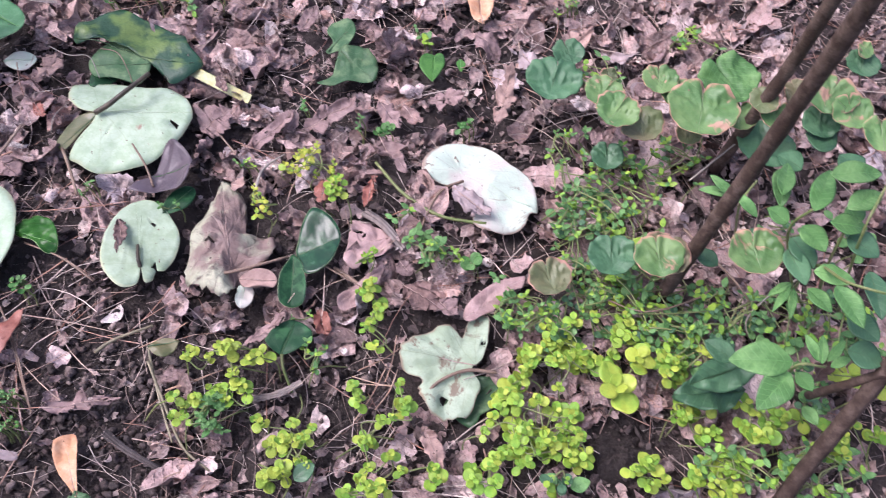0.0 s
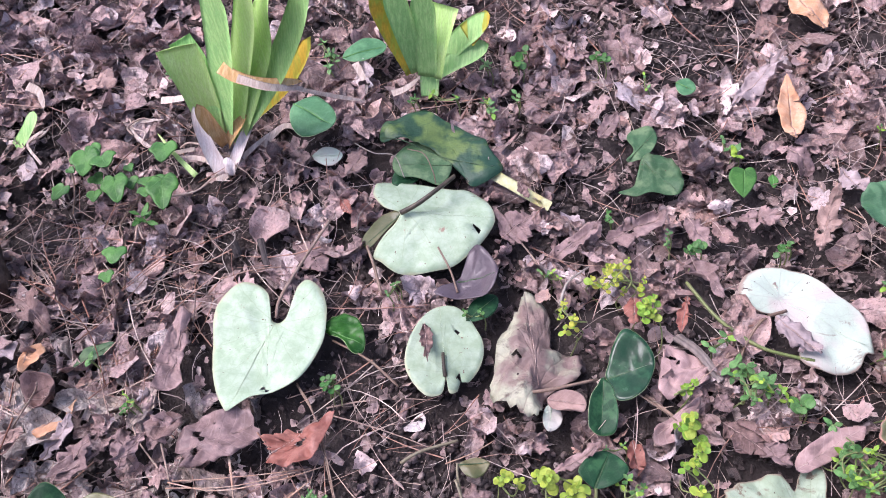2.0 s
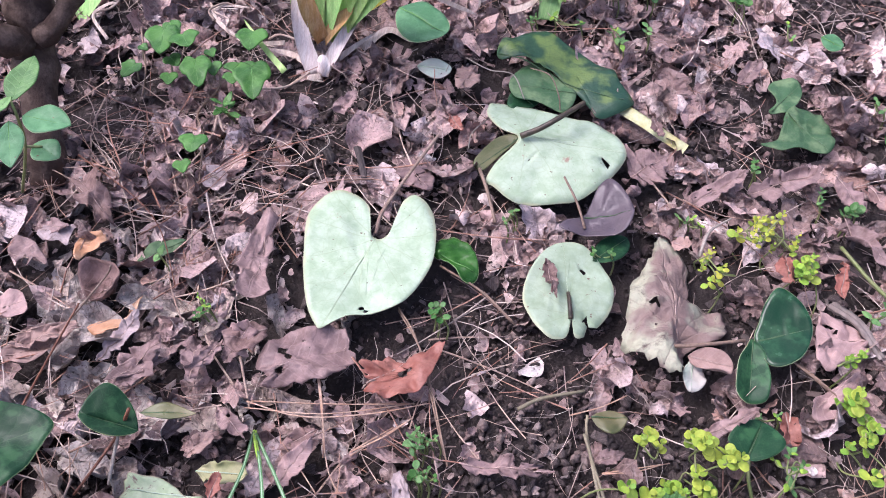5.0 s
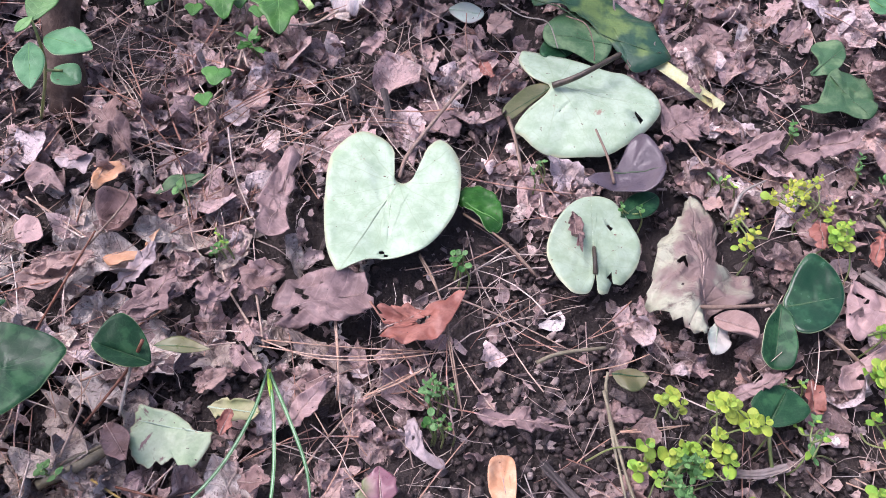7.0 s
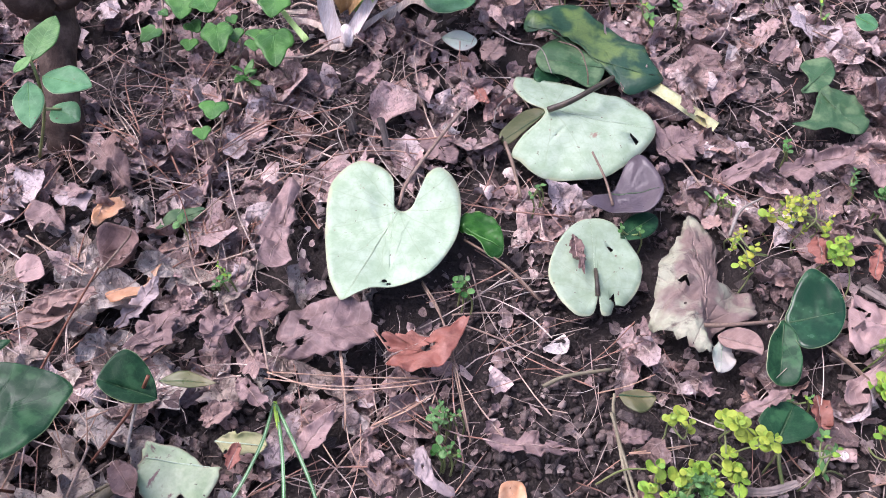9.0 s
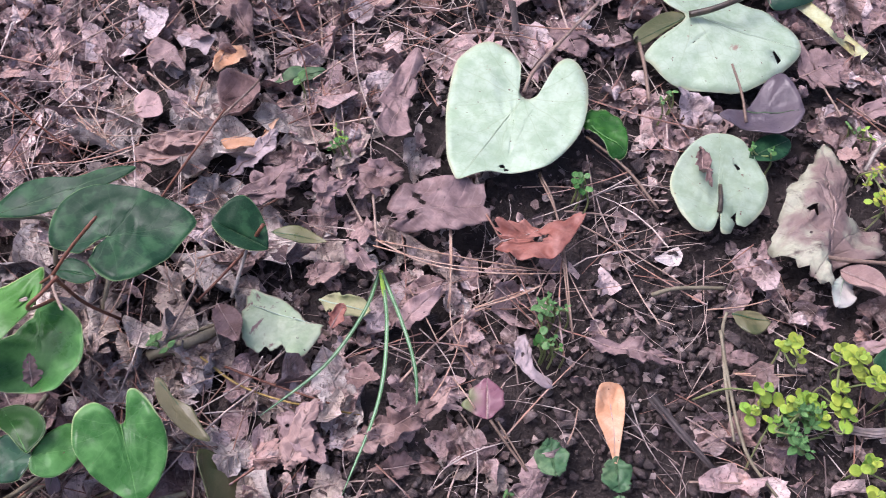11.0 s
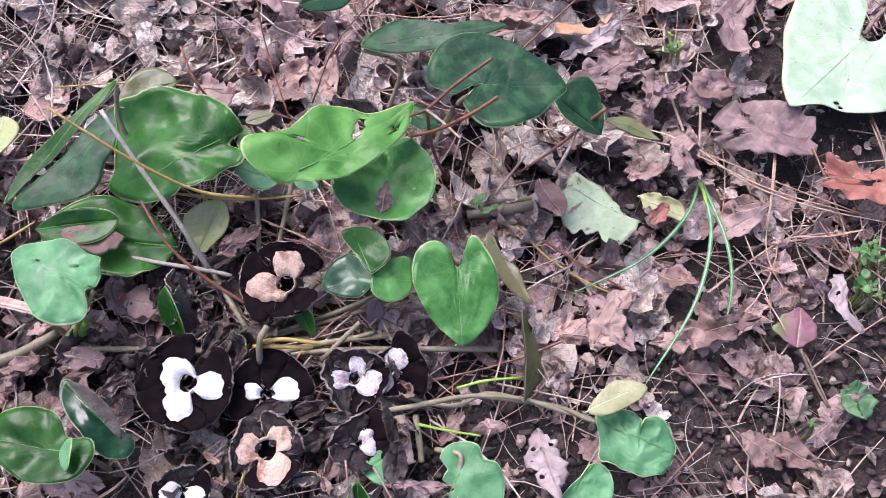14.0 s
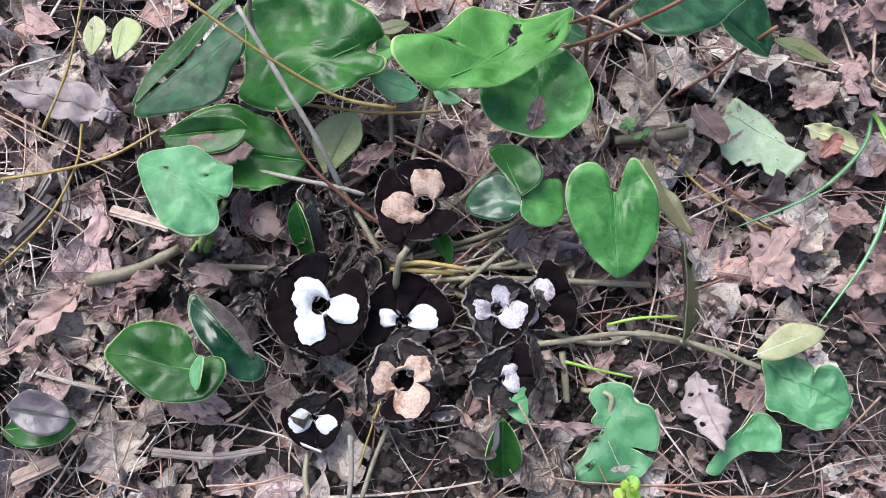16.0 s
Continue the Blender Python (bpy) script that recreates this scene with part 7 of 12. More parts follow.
# ---- plants: builders ----
def pleaf(plant, mats, base, tip, wl, wr, m=0.4, d=0.0, roll=0.0, stalk=None, stalk_mat=None, stalk_r=0.0013, label="", **shape):
    """A leaf of a plant, with its stalk."""
    o = plant.matrix_world.translation
    b, t = Vector(base) - o, Vector(tip) - o
    ob = part("leaf", blade("leaf", mats, (t - b).length, wl, wr, m, d, **shape), plant, label, frame_of(b, t, roll))
    ribs(ob, VEIN_OF.get(mats[0].name, VEIN_GREEN), 0.0004, 0, -0.00015)
    if stalk:
        back = ob.matrix_basis.inverted()
        part("stalk", tube("stalk", stalk_mat or STALK_OLIVE, [back @ (Vector(p) - o - Vector((0, 0, 0.003 if i == 0 else 0))) for i, p in enumerate(stalk)], stalk_r, stalk_r * 1.1), ob)
    return ob


def pstem(plant, mat, points, r0, r1=None, name="stem", rough=0.1, seed=1):
    o = plant.matrix_world.translation
    return part(name, tube(name, mat, [Vector(p) - o for p in points], r0, r1, 7, 5, rough, seed), plant)


def pstrap(plant, mats, points, w0, w1, name="leaf", label="", **more):
    o = plant.matrix_world.translation
    return part(name, strap(name, mats, [Vector(p) - o for p in points], w0, w1, **more), plant, label)


def flower(plant, at, turn, R, white, lean=0.0, lean_to=0.0, seed=1, lobes=(0, 120, 240), marks=((0, 0.45, 0.3), (120, 0.45, 0.3), (240, 0.45, 0.3)), throat=0.21, droop=0.35, label="", big=(1, 1, 1), rim=0.03, petals=None):
    """A three-lobed black flower with a white ring, facing up, leaning by lean degrees towards lean_to."""
    o = plant.matrix_world.translation
    m = Matrix.Translation(Vector(at) - o) @ Matrix.Rotation(radians(lean_to), 4, "Z") @ Matrix.Rotation(radians(lean), 4, "Y") @ Matrix.Rotation(radians(turn - lean_to), 4, "Z")
    skins = petals or (PETAL, PETAL, PETAL)
    cup, ring = [], 20
    for k, (r, z) in enumerate(((throat * 1.12, 0.0), (throat * 1.3, -0.25), (throat * 1.35, -0.5), (throat * 0.9, -0.68))):
        cup += [(R * r * math.cos(TAU * i / ring), R * r * math.sin(TAU * i / ring), R * z) for i in range(ring)]
    faces = [(k * ring + i, (k + 1) * ring + i, (k + 1) * ring + (i + 1) % ring, k * ring + (i + 1) % ring) for k in range(3) for i in range(ring)]
    faces.append(tuple(3 * ring + i for i in range(ring))[::-1])
    head = part("flower", mesh_of("flower", cup, faces, [PETAL_BACK]), plant, label, m)
    pit = []
    for r, z in ((throat * 1.14, 0.015), (throat * 0.96, 0.03), (throat * 0.86, -0.1), (throat * 0.8, -0.42)):
        pit += [(R * r * math.cos(TAU * i / ring), R * r * math.sin(TAU * i / ring), R * z) for i in range(ring)]
    faces = [(k * ring + i, k * ring + (i + 1) % ring, (k + 1) * ring + (i + 1) % ring, (k + 1) * ring + i) for k in range(3) for i in range(ring)]
    faces.append(tuple(3 * ring + i for i in range(ring)))
    part("throat", mesh_of("throat", pit, faces, [THROAT]), head)
    for i, a in enumerate(lobes):
        L = R * (1 - throat * 0.5) * big[i]
        me = blade("lobe", [skins[i], PETAL_BACK, PALE_RIM], L, L * 0.93, L * 0.93, 0.56, 0.0, kind="round", cols=6, bend=droop if skins[i] == PETAL else droop + 0.5, wave=0.08, ripple=0.03 if skins[i] == PETAL else 0.06, rag=0.02, crumple=0.0 if skins[i] == PETAL else 0.12, cup=0.12, seed=seed * 7 + i, thick=0.0011)
        part("lobe", me, head, "", Matrix.Rotation(radians(a - 90), 4, "Z") @ Matrix.Translation((0, R * throat * 0.6, 0)))
    if marks:
        # the pale blobs round the throat, swollen and smooth, in one piece
        k, steps, rows = 72, 6, []
        rng = np.random.default_rng(seed)
        ph = rng.uniform(0, 6)
        wob = [1 + 0.05 * math.sin(5 * TAU * i / k + ph) + 0.04 * math.sin(9 * TAU * i / k + 2 * ph) + rng.uniform(-0.035, 0.035) for i in range(k)]
        reach = [0.0] * k
        for i in range(k):
            for w, d, r in marks:
                # how far a ray from the throat runs before it leaves the blob
                off = TAU * i / k - radians(w)
                q = r * r - (d * math.sin(off)) ** 2
                if q > 0 and d * math.cos(off) + math.sqrt(q) > 0:
                    reach[i] = max(reach[i], (d * math.cos(off) + math.sqrt(q)) * wob[i] - throat * 0.95)
        for j in range(steps + 1):
            f = j / steps
            for i in range(k):
                rho = throat * 0.82 + (throat * 0.13 + rim + reach[i]) * f
                z = 0.09 + 0.55 * droop * rho**2 + 0.025 * math.sin(f * math.pi) - 0.07 * f**4 - 0.1 * (1 - f) ** 6
                rows.append((R * rho * math.cos(TAU * i / k), R * rho * math.sin(TAU * i / k), R * z))
        keep = [i for i in range(k) if reach[i] + reach[(i + 1) % k] > 0.02 or rim > 0]
        faces = [(j * k + i, (j + 1) * k + i, (j + 1) * k + (i + 1) % k, j * k + (i + 1) % k) for j in range(steps) for i in keep]
        part("white_mark", mesh_of("white_mark", rows, faces, [white]), head)
    return head


def bracts(plant, cx, cy, rx, ry, count, seed):
    """Dark papery bracts and old flower backs round the crown."""
    rng = np.random.default_rng(seed)
    o = plant.matrix_world.translation
    for i in range(count):
        a, q = rng.uniform(0, TAU), math.sqrt(rng.uniform(0.02, 1))
        b = Vector((cx + rx * q * math.cos(a), cy + ry * q * math.sin(a), rng.uniform(0.0, 0.012)))
        w = rng.uniform(0, TAU)
        L = rng.uniform(0.012, 0.034)
        t = b + Vector((math.cos(w), math.sin(w), rng.uniform(-0.3, 0.6))) * L
        slim = rng.uniform(0.1, 0.26) if i % 3 else rng.uniform(0.26, 0.4)
        skin = (PETAL_BACK, PURPLE_DARK, HUSK_DARK, PETAL_BACK, DEAD[2])[i % 5]
        me = blade("bract", [skin, PETAL_BACK, PALE_RIM if i % 4 == 0 else skin], L, L * slim, L * slim * rng.uniform(0.7, 1.3), 0.5, 0.0, kind="ovate", cols=4, fold=rng.uniform(-0.3, 0.6), bend=rng.uniform(-1.0, 1.8), curl=rng.uniform(0.5, 3.4), wave=0.12, ripple=0.03, rag=0.12, crumple=0.1, seed=seed + i)
        part("bract", me, plant, "", frame_of(b - o, t - o, rng.uniform(-30, 30)))


SMALL = {}


def small_leaf(mat, k, kind):
    """Shared little blades, 1 long."""
    key = (mat.name, k, kind)
    if key not in SMALL:
        w = {"coin": 0.47, "egg": 0.3, "slim": 0.2}[kind]
        SMALL[key] = blade("leaf", [mat], 1.0, w, w * 0.95, 0.5 if kind != "egg" else 0.4, 0.0, kind="round" if kind == "coin" else "ovate", cols=3, fold=0.06 * (k % 3), bend=(-0.5, 0.3, 0.7, -0.2)[k % 4], wave=0.05, ripple=0.02, seed=k + 2, thick=0.02)
    return SMALL[key]


def rosette(plant, at, size, mats, rng, pairs=2, kind="coin", tilt=0.3):
    o = plant.matrix_world.translation
    w = rng.uniform(0, TAU)
    for p in range(pairs):
        s = size * (1 - 0.27 * p) * rng.uniform(0.85, 1.15)
        for side in (0, math.pi):
            a = w + side + rng.normal(0, 0.15)
            b = Vector(at) - o + Vector((0, 0, 0.004 * p))
            t = b + Vector((math.cos(a), math.sin(a), tilt * rng.uniform(-0.3, 1.2) + 0.25 * p))
            m = frame_of(b, t, rng.uniform(-18, 18)) @ Matrix.Diagonal((s, s, s, 1))
            part("leaf", small_leaf(mats[rng.integers(len(mats))], int(rng.integers(4)), kind), plant, "", m)
        w += math.pi / 2 + rng.normal(0, 0.2)


def trailing(name, label, category, cx, cy, rx, ry, count, size, mats, seed, kind="coin", lift=(0.010, 0.030), pairs=(3, 4), group="", stem=None):
    """A patch of a low plant: thin stems on the ground with rosettes of paired leaves."""
    rng = np.random.default_rng(seed)
    plant = root(name, label, category, group, Matrix.Translation((cx, cy, -0.008)))
    last = None
    for i in range(count):
        a, q = rng.uniform(0, TAU), math.sqrt(rng.uniform(0, 1))
        p = Vector((cx + rx * q * math.cos(a), cy + ry * q * math.sin(a), rng.uniform(*lift)))
        rosette(plant, p, size * rng.uniform(0.6, 1.05), mats, rng, int(rng.integers(pairs[0], pairs[1] + 1)), kind)
        foot = Vector((p.x + rng.normal(0, 0.012), p.y + rng.normal(0, 0.012), -0.008))
        if last is not None and i % 3 and (last - p).length < 0.07:
            foot = last
        pstem(plant, stem or STALK_GREEN, [foot, (foot + p) / 2 + Vector((rng.normal(0, 0.005), rng.normal(0, 0.005), 0.002)), p], 0.0007, 0.0005, "stem", 0.1, i)
        last = p
    return plant


def sprigs(name, label, category, points, size, mats, seed, kind="coin", pairs=2, group="", stem=None):
    """A few sprigs at the given places."""
    rng = np.random.default_rng(seed)
    p0 = Vector(points[0])
    plant = root(name, label, category, group, Matrix.Translation((p0.x, p0.y, -0.008)))
    last = None
    for p in points:
        p = Vector(p)
        rosette(plant, p, size * rng.uniform(0.85, 1.15), mats, rng, pairs, kind)
        foot = Vector((p.x + 0.004, p.y - 0.004, -0.008))
        pstem(plant, stem or STALK_GREEN, [foot, (foot + p) / 2 + Vector((0.002, 0.001, 0)), p], 0.0008, 0.0006)
        if last is not None:
            pstem(plant, stem or STALK_GREEN, [last, (last + p) / 2 - Vector((0, 0, 0.004)), p], 0.0006, 0.0006)
        last = p - Vector((0, 0, 0.004))
    return plant


def mound(label, cx, cy, rx, ry, h, seed):
    """A low heap of crumbly soil."""
    rings, k, verts = 26, 64, [(0.0, 0.0, h)]
    for j in range(1, rings + 1):
        for i in range(k):
            f, a = j / rings, TAU * i / k
            x, y = rx * f * math.cos(a), ry * f * math.sin(a)
            p = Vector((x * 60 + seed, y * 60, 0))
            verts.append((x, y, h * (1 - f * f) + 0.007 * noise.noise(p) + 0.006 * noise.noise(p * 2.7) + 0.004 * noise.noise(p * 7) - 0.006 * f))
    faces = [(0, 1 + i, 1 + (i + 1) % k) for i in range(k)]
    faces += [(1 + j * k + i, 1 + (j + 1) * k + i, 1 + (j + 1) * k + (i + 1) % k, 1 + j * k + (i + 1) % k) for j in range(rings - 1) for i in range(k)]
    ob = new("soil_mound", mesh_of("soil_mound", verts, faces, [SOIL]))
    ob.location = (cx, cy, relief(cx, cy) + 0.001)
    FOOTPRINTS.append((cx, cy, (rx + ry) * 0.4))
    return tagged(ob, label, "soil")


# ---- the wild ginger clump ----
ginger = root("wild_ginger", "clump of wild ginger, glossy heart leaves and black-and-white flowers", "ginger plant", "", Matrix.Translation((-0.5337, -0.0437, -0.0080)))
pleaf(ginger, [GLOSSY, PURPLE_DARK, GLOSSY], (-0.6166, 0.0272, 0.0600), (-0.6469, -0.0277, 0.0420), 0.0383, 0.0343, (0.51, 0.42), (0.14, 0.18), stalk=[(-0.6166, 0.0272, 0.0600), (-0.6071, 0.0301, 0.0400), (-0.5944, 0.0225, 0.0200), (-0.5461, -0.0341, 0.0000)], fold=0.1, wave=0.1, ripple=0.035, cols=9, kind="round", seed=51, outline=((0.75, 0.73), (0.72, 0.50), (0.64, 0.21), (0.45, -0.01), (0.22, -0.17), (0.01, -0.20), (-0.01, -0.09), (-0.05, -0.04), (-0.12, -0.09), (-0.22, -0.14), (-0.29, -0.05), (-0.30, 0.25), (-0.25, 0.57), (-0.17, 0.82), (0.03, 1.00), (0.17, 0.89), (0.45, 0.84)))
pleaf(ginger, [BRIGHT, PURPLE_DARK, BRIGHT], (-0.5604, 0.0289, 0.0850), (-0.5448, 0.1009, 0.0735), 0.0223, 0.0245, (0.38, 0.36), (0.36, 0.13), stalk=[(-0.5604, 0.0289, 0.0850), (-0.5776, 0.0440, 0.0450), (-0.5870, 0.0431, 0.0200), (-0.5461, -0.0341, 0.0000)], fold=0.08, wave=0.09, ripple=0.03, cols=9, kind="heart", seed=52, outline=((-0.30, -0.24), (-0.37, -0.14), (-0.32, 0.04), (-0.29, 0.17), (-0.33, 0.31), (-0.30, 0.51), (-0.21, 0.64), (-0.11, 0.73), (-0.05, 0.88), (-0.00, 1.00), (0.14, 0.82), (0.20, 0.56), (0.19, 0.27), (0.13, 0.04), (0.06, -0.02), (-0.04, -0.17), (-0.18, -0.24)), holes=((-0.06, 0.55, 0.046), (-0.02, 0.50, 0.038), (-0.09, 0.60, 0.035), (0.07, 0.76, 0.031), (-0.18, 0.14, 0.033),))
pleaf(ginger, [FRESH, PURPLE_DARK, BRIGHT], (-0.5459, 0.0856, 0.0500), (-0.5271, 0.0454, 0.0450), 0.0286, 0.0268, (0.14, 0.38), (0.61, 0.58), stalk=[(-0.5459, 0.0856, 0.0500), (-0.5290, 0.0634, 0.0300), (-0.5366, 0.0588, 0.0100), (-0.5461, -0.0341, 0.0000)], fold=0.08, wave=0.09, ripple=0.03, cup=0.25, cols=8, kind="round", seed=53, outline=((0.03, -0.03), (-0.21, -0.09), (-0.48, 0.11), (-0.61, 0.40), (-0.60, 0.65), (-0.47, 0.84), (-0.35, 1.00), (0.01, 1.00), (0.32, 0.96), (0.54, 0.82), (0.59, 0.57), (0.39, 0.38), (0.16, 0.16)))
pleaf(ginger, [GLOSSY, PURPLE_DARK, BRIGHT], (-0.5094, 0.0207, 0.0460), (-0.5323, 0.0338, 0.0460), 0.0138, 0.0148, (0.50, 0.69), 0.00, stalk=[(-0.5094, 0.0207, 0.0460), (-0.5091, 0.0196, 0.0150), (-0.5461, -0.0341, 0.0000)], wave=0.05, cup=0.2, cols=7, kind="round", seed=54, outline=((-0.26, 0.96), (-0.01, 1.01), (0.33, 0.87), (0.53, 0.49), (0.46, 0.15), (0.10, -0.02), (-0.04, 0.02), (-0.14, 0.51)))
pleaf(ginger, [SHEEN, PURPLE_DARK, BRIGHT], (-0.5103, 0.0210, 0.0440), (-0.5255, 0.0019, 0.0360), 0.0091, 0.0141, (0.26, 0.46), 0.00, wave=0.06, ripple=0.02, kind="round", seed=55, fold=0.15, outline=((0.15, 1.02), (0.47, 0.71), (0.55, 0.28), (0.19, -0.01), (-0.12, -0.04), (-0.42, 0.22), (-0.33, 0.59), (-0.07, 0.96)))
pleaf(ginger, [FRESH, PURPLE_DARK, BRIGHT], (-0.5079, 0.0206, 0.0440), (-0.4928, 0.0329, 0.0380), 0.0116, 0.0129, (0.67, 0.47), 0.00, stalk=[(-0.5079, 0.0206, 0.0440), (-0.5029, 0.0219, 0.0120), (-0.5461, -0.0341, 0.0000)], wave=0.06, kind="round", seed=56, outline=((-0.04, 0.00), (-0.53, 0.44), (-0.66, 0.96), (-0.18, 1.05), (0.33, 0.99), (0.64, 0.47), (0.44, -0.02)))
pleaf(ginger, [FRESH, PURPLE_DARK, BRIGHT], (-0.4769, 0.0517, 0.0445), (-0.4516, 0.0232, 0.0310), 0.0184, 0.0210, (0.14, 0.10), (0.42, 0.38), stalk=[(-0.4769, 0.0517, 0.0445), (-0.4787, 0.0524, 0.0250), (-0.4744, 0.0268, 0.0060), (-0.5461, -0.0341, 0.0000)], fold=0.1, wave=0.07, ripple=0.015, cols=8, kind="heart", seed=57, outline=((0.04, -0.06), (0.08, -0.21), (0.23, -0.35), (0.40, -0.33), (0.54, -0.19), (0.59, 0.10), (0.50, 0.41), (0.32, 0.72), (0.07, 0.97), (-0.06, 1.00), (-0.29, 0.83), (-0.46, 0.57), (-0.52, 0.23), (-0.45, -0.08), (-0.31, -0.35), (-0.19, -0.39), (-0.11, -0.20), (-0.06, -0.04), (0.00, 0.00)))
pleaf(ginger, [OLIVE, PURPLE_DARK, BRIGHT], (-0.4773, 0.0821, 0.0340), (-0.4356, 0.0647, 0.0300), 0.0066, 0.0093, (0.39, 0.57), 0.00, wave=0.04, kind="lance", seed=58, outline=((0.02, -0.01), (-0.04, 0.06), (-0.01, 0.30), (-0.09, 0.54), (-0.04, 0.80), (-0.01, 1.00), (0.12, 0.80), (0.17, 0.49), (0.14, 0.20)), fold=0.2)
pleaf(ginger, [OLIVE, PURPLE_DARK, OLIVE], (-0.4099, 0.0232, 0.0200), (-0.4374, 0.0591, 0.0290), 0.0027, 0.0109, (0.56, 0.49), 0.00, stalk=[(-0.4099, 0.0232, 0.0200), (-0.4093, 0.0260, 0.0080), (-0.4283, 0.0150, 0.0120), (-0.4490, -0.0065, 0.0080), (-0.5461, -0.0341, 0.0000)], wave=0.04, kind="lance", seed=59, outline=((-0.17, 0.93), (0.09, 1.01), (0.41, 0.83), (0.59, 0.51), (0.43, 0.23), (0.04, -0.01), (-0.06, 0.02), (-0.09, 0.40)), fold=0.25, roll=68)
pleaf(ginger, [MINT, PURPLE_DARK, BRIGHT], (-0.6110, -0.0728, 0.0520), (-0.6605, -0.0845, 0.0460), 0.0196, 0.0242, (0.19, 0.64), (0.07, 0.02), stalk=[(-0.6110, -0.0728, 0.0520), (-0.6197, -0.0939, 0.0120), (-0.6160, -0.0938, 0.0000)], stalk_mat=STALK_GREEN, wave=0.09, ripple=0.03, cols=8, kind="round", seed=60, outline=((0.00, 1.00), (0.17, 0.96), (0.26, 0.76), (0.36, 0.58), (0.33, 0.33), (0.31, 0.09), (0.15, -0.00), (0.03, -0.03), (-0.03, 0.04), (-0.16, -0.05), (-0.28, -0.07), (-0.41, 0.02), (-0.47, 0.18), (-0.46, 0.33), (-0.38, 0.51), (-0.20, 0.76)), holes=((0.05, 0.67, 0.028), (0.16, 0.31, 0.017), (0.01, 0.03, 0.022),))
pleaf(ginger, [GLOSSY, PURPLE_DARK, BRIGHT], (-0.5665, -0.1355, 0.0340), (-0.6087, -0.1576, 0.0300), 0.0247, 0.0123, (0.24, 0.39), 0.28, stalk=[(-0.5665, -0.1355, 0.0340), (-0.5641, -0.1331, 0.0150), (-0.5585, -0.1321, 0.0000)], fold=0.1, wave=0.08, ripple=0.02, cols=8, kind="heart", seed=61, outline=((0.00, 1.00), (0.24, 0.85), (0.39, 0.53), (0.33, 0.24), (0.14, 0.09), (0.16, -0.17), (-0.00, -0.25), (-0.23, -0.15), (-0.33, 0.09), (-0.33, 0.42), (-0.17, 0.77)))
pleaf(ginger, [MINT, PURPLE_DARK, BRIGHT], (-0.5597, -0.1430, 0.0400), (-0.5688, -0.1303, 0.0420), 0.0047, 0.0037, (0.48, 0.43), 0.00, roll=-40, curl=1.5, kind="round", seed=62)
pleaf(ginger, [SHEEN, PURPLE_DARK, BRIGHT], (-0.5947, -0.1156, 0.0340), (-0.5482, -0.1168, 0.0260), 0.0090, 0.0114, (0.40, 0.47), 0.00, fold=0.05, wave=0.06, kind="blunt", seed=63, outline=((-0.00, -0.02), (-0.09, 0.02), (-0.09, 0.36), (-0.06, 0.67), (-0.06, 0.96), (0.10, 1.02), (0.25, 0.82), (0.23, 0.48), (0.15, 0.17)), curl=0.9)
pleaf(ginger, [GLOSSY, PURPLE_DARK, BRIGHT], (-0.6721, 0.0125, 0.0800), (-0.6749, -0.0675, 0.0600), 0.0132, 0.0116, 0.50, 0.00, stalk=[(-0.6721, 0.0125, 0.0800), (-0.6685, 0.0032, 0.0500), (-0.6358, -0.0076, 0.0200), (-0.5461, -0.0341, 0.0000)], wave=0.04, kind="lance", cols=7, seed=65, outline=((0.00, 1.01), (0.08, 0.75), (0.05, 0.43), (0.00, 0.00), (-0.05, 0.07), (-0.05, 0.29), (-0.05, 0.57), (-0.01, 0.80)), fold=0.15)
# the dark mottled colour carries the shade beneath the folded leaf above
pleaf(ginger, [MOTTLED, PURPLE_DARK, BRIGHT], (-0.6824, 0.0096, 0.0350), (-0.6974, -0.0620, 0.0250), 0.0174, 0.0064, (0.61, 0.58), 0.00, wave=0.05, kind="round", seed=66, outline=((0.07, 0.48), (0.16, 0.14), (0.12, -0.08), (-0.12, 0.08), (-0.21, 0.28), (-0.34, 0.50), (-0.18, 0.88), (0.00, 1.00)))
pleaf(ginger, [OLIVE, PURPLE_DARK, BRIGHT], (-0.6801, 0.0103, 0.0500), (-0.6642, 0.0416, 0.0550), 0.0146, 0.0054, (0.56, 0.52), 0.00, wave=0.05, fold=0.2, kind="round", seed=67)
pleaf(ginger, [GLOSSY, PURPLE_DARK, BRIGHT], (-0.6084, -0.0248, 0.0240), (-0.6694, -0.0644, 0.0280), 0.0215, 0.0250, (0.35, 0.57), 0.00, fold=0.06, wave=0.07, ripple=0.02, cols=8, kind="round", seed=68)
pleaf(ginger, [GLOSSY, PURPLE_DARK, BRIGHT], (-0.6691, -0.0658, 0.0340), (-0.6373, -0.0352, 0.0380), 0.0077, 0.0120, (0.51, 0.60), 0.00, fold=0.35, roll=15, wave=0.05, kind="blunt", seed=69)
pleaf(ginger, [DEAD[2], PURPLE_DARK, BRIGHT], (-0.6572, -0.0590, 0.0360), (-0.6278, -0.0404, 0.0360), 0.0059, 0.0134, (0.51, 0.68), 0.00, wave=0.1, rot=0.15, kind="torn", seed=70)
pleaf(ginger, [MINT, PURPLE_DARK, BRIGHT], (-0.6089, 0.0245, 0.0440), (-0.5852, 0.0345, 0.0400), 0.0080, 0.0089, (0.37, 0.59), 0.00, wave=0.04, kind="round", seed=71)
pleaf(ginger, [BRIGHT, PURPLE_DARK, BRIGHT], (-0.6104, 0.0316, 0.0550), (-0.6059, 0.0401, 0.0550), 0.0088, 0.0067, (0.72, 0.25), 0.00, wave=0.05, kind="round", seed=72)
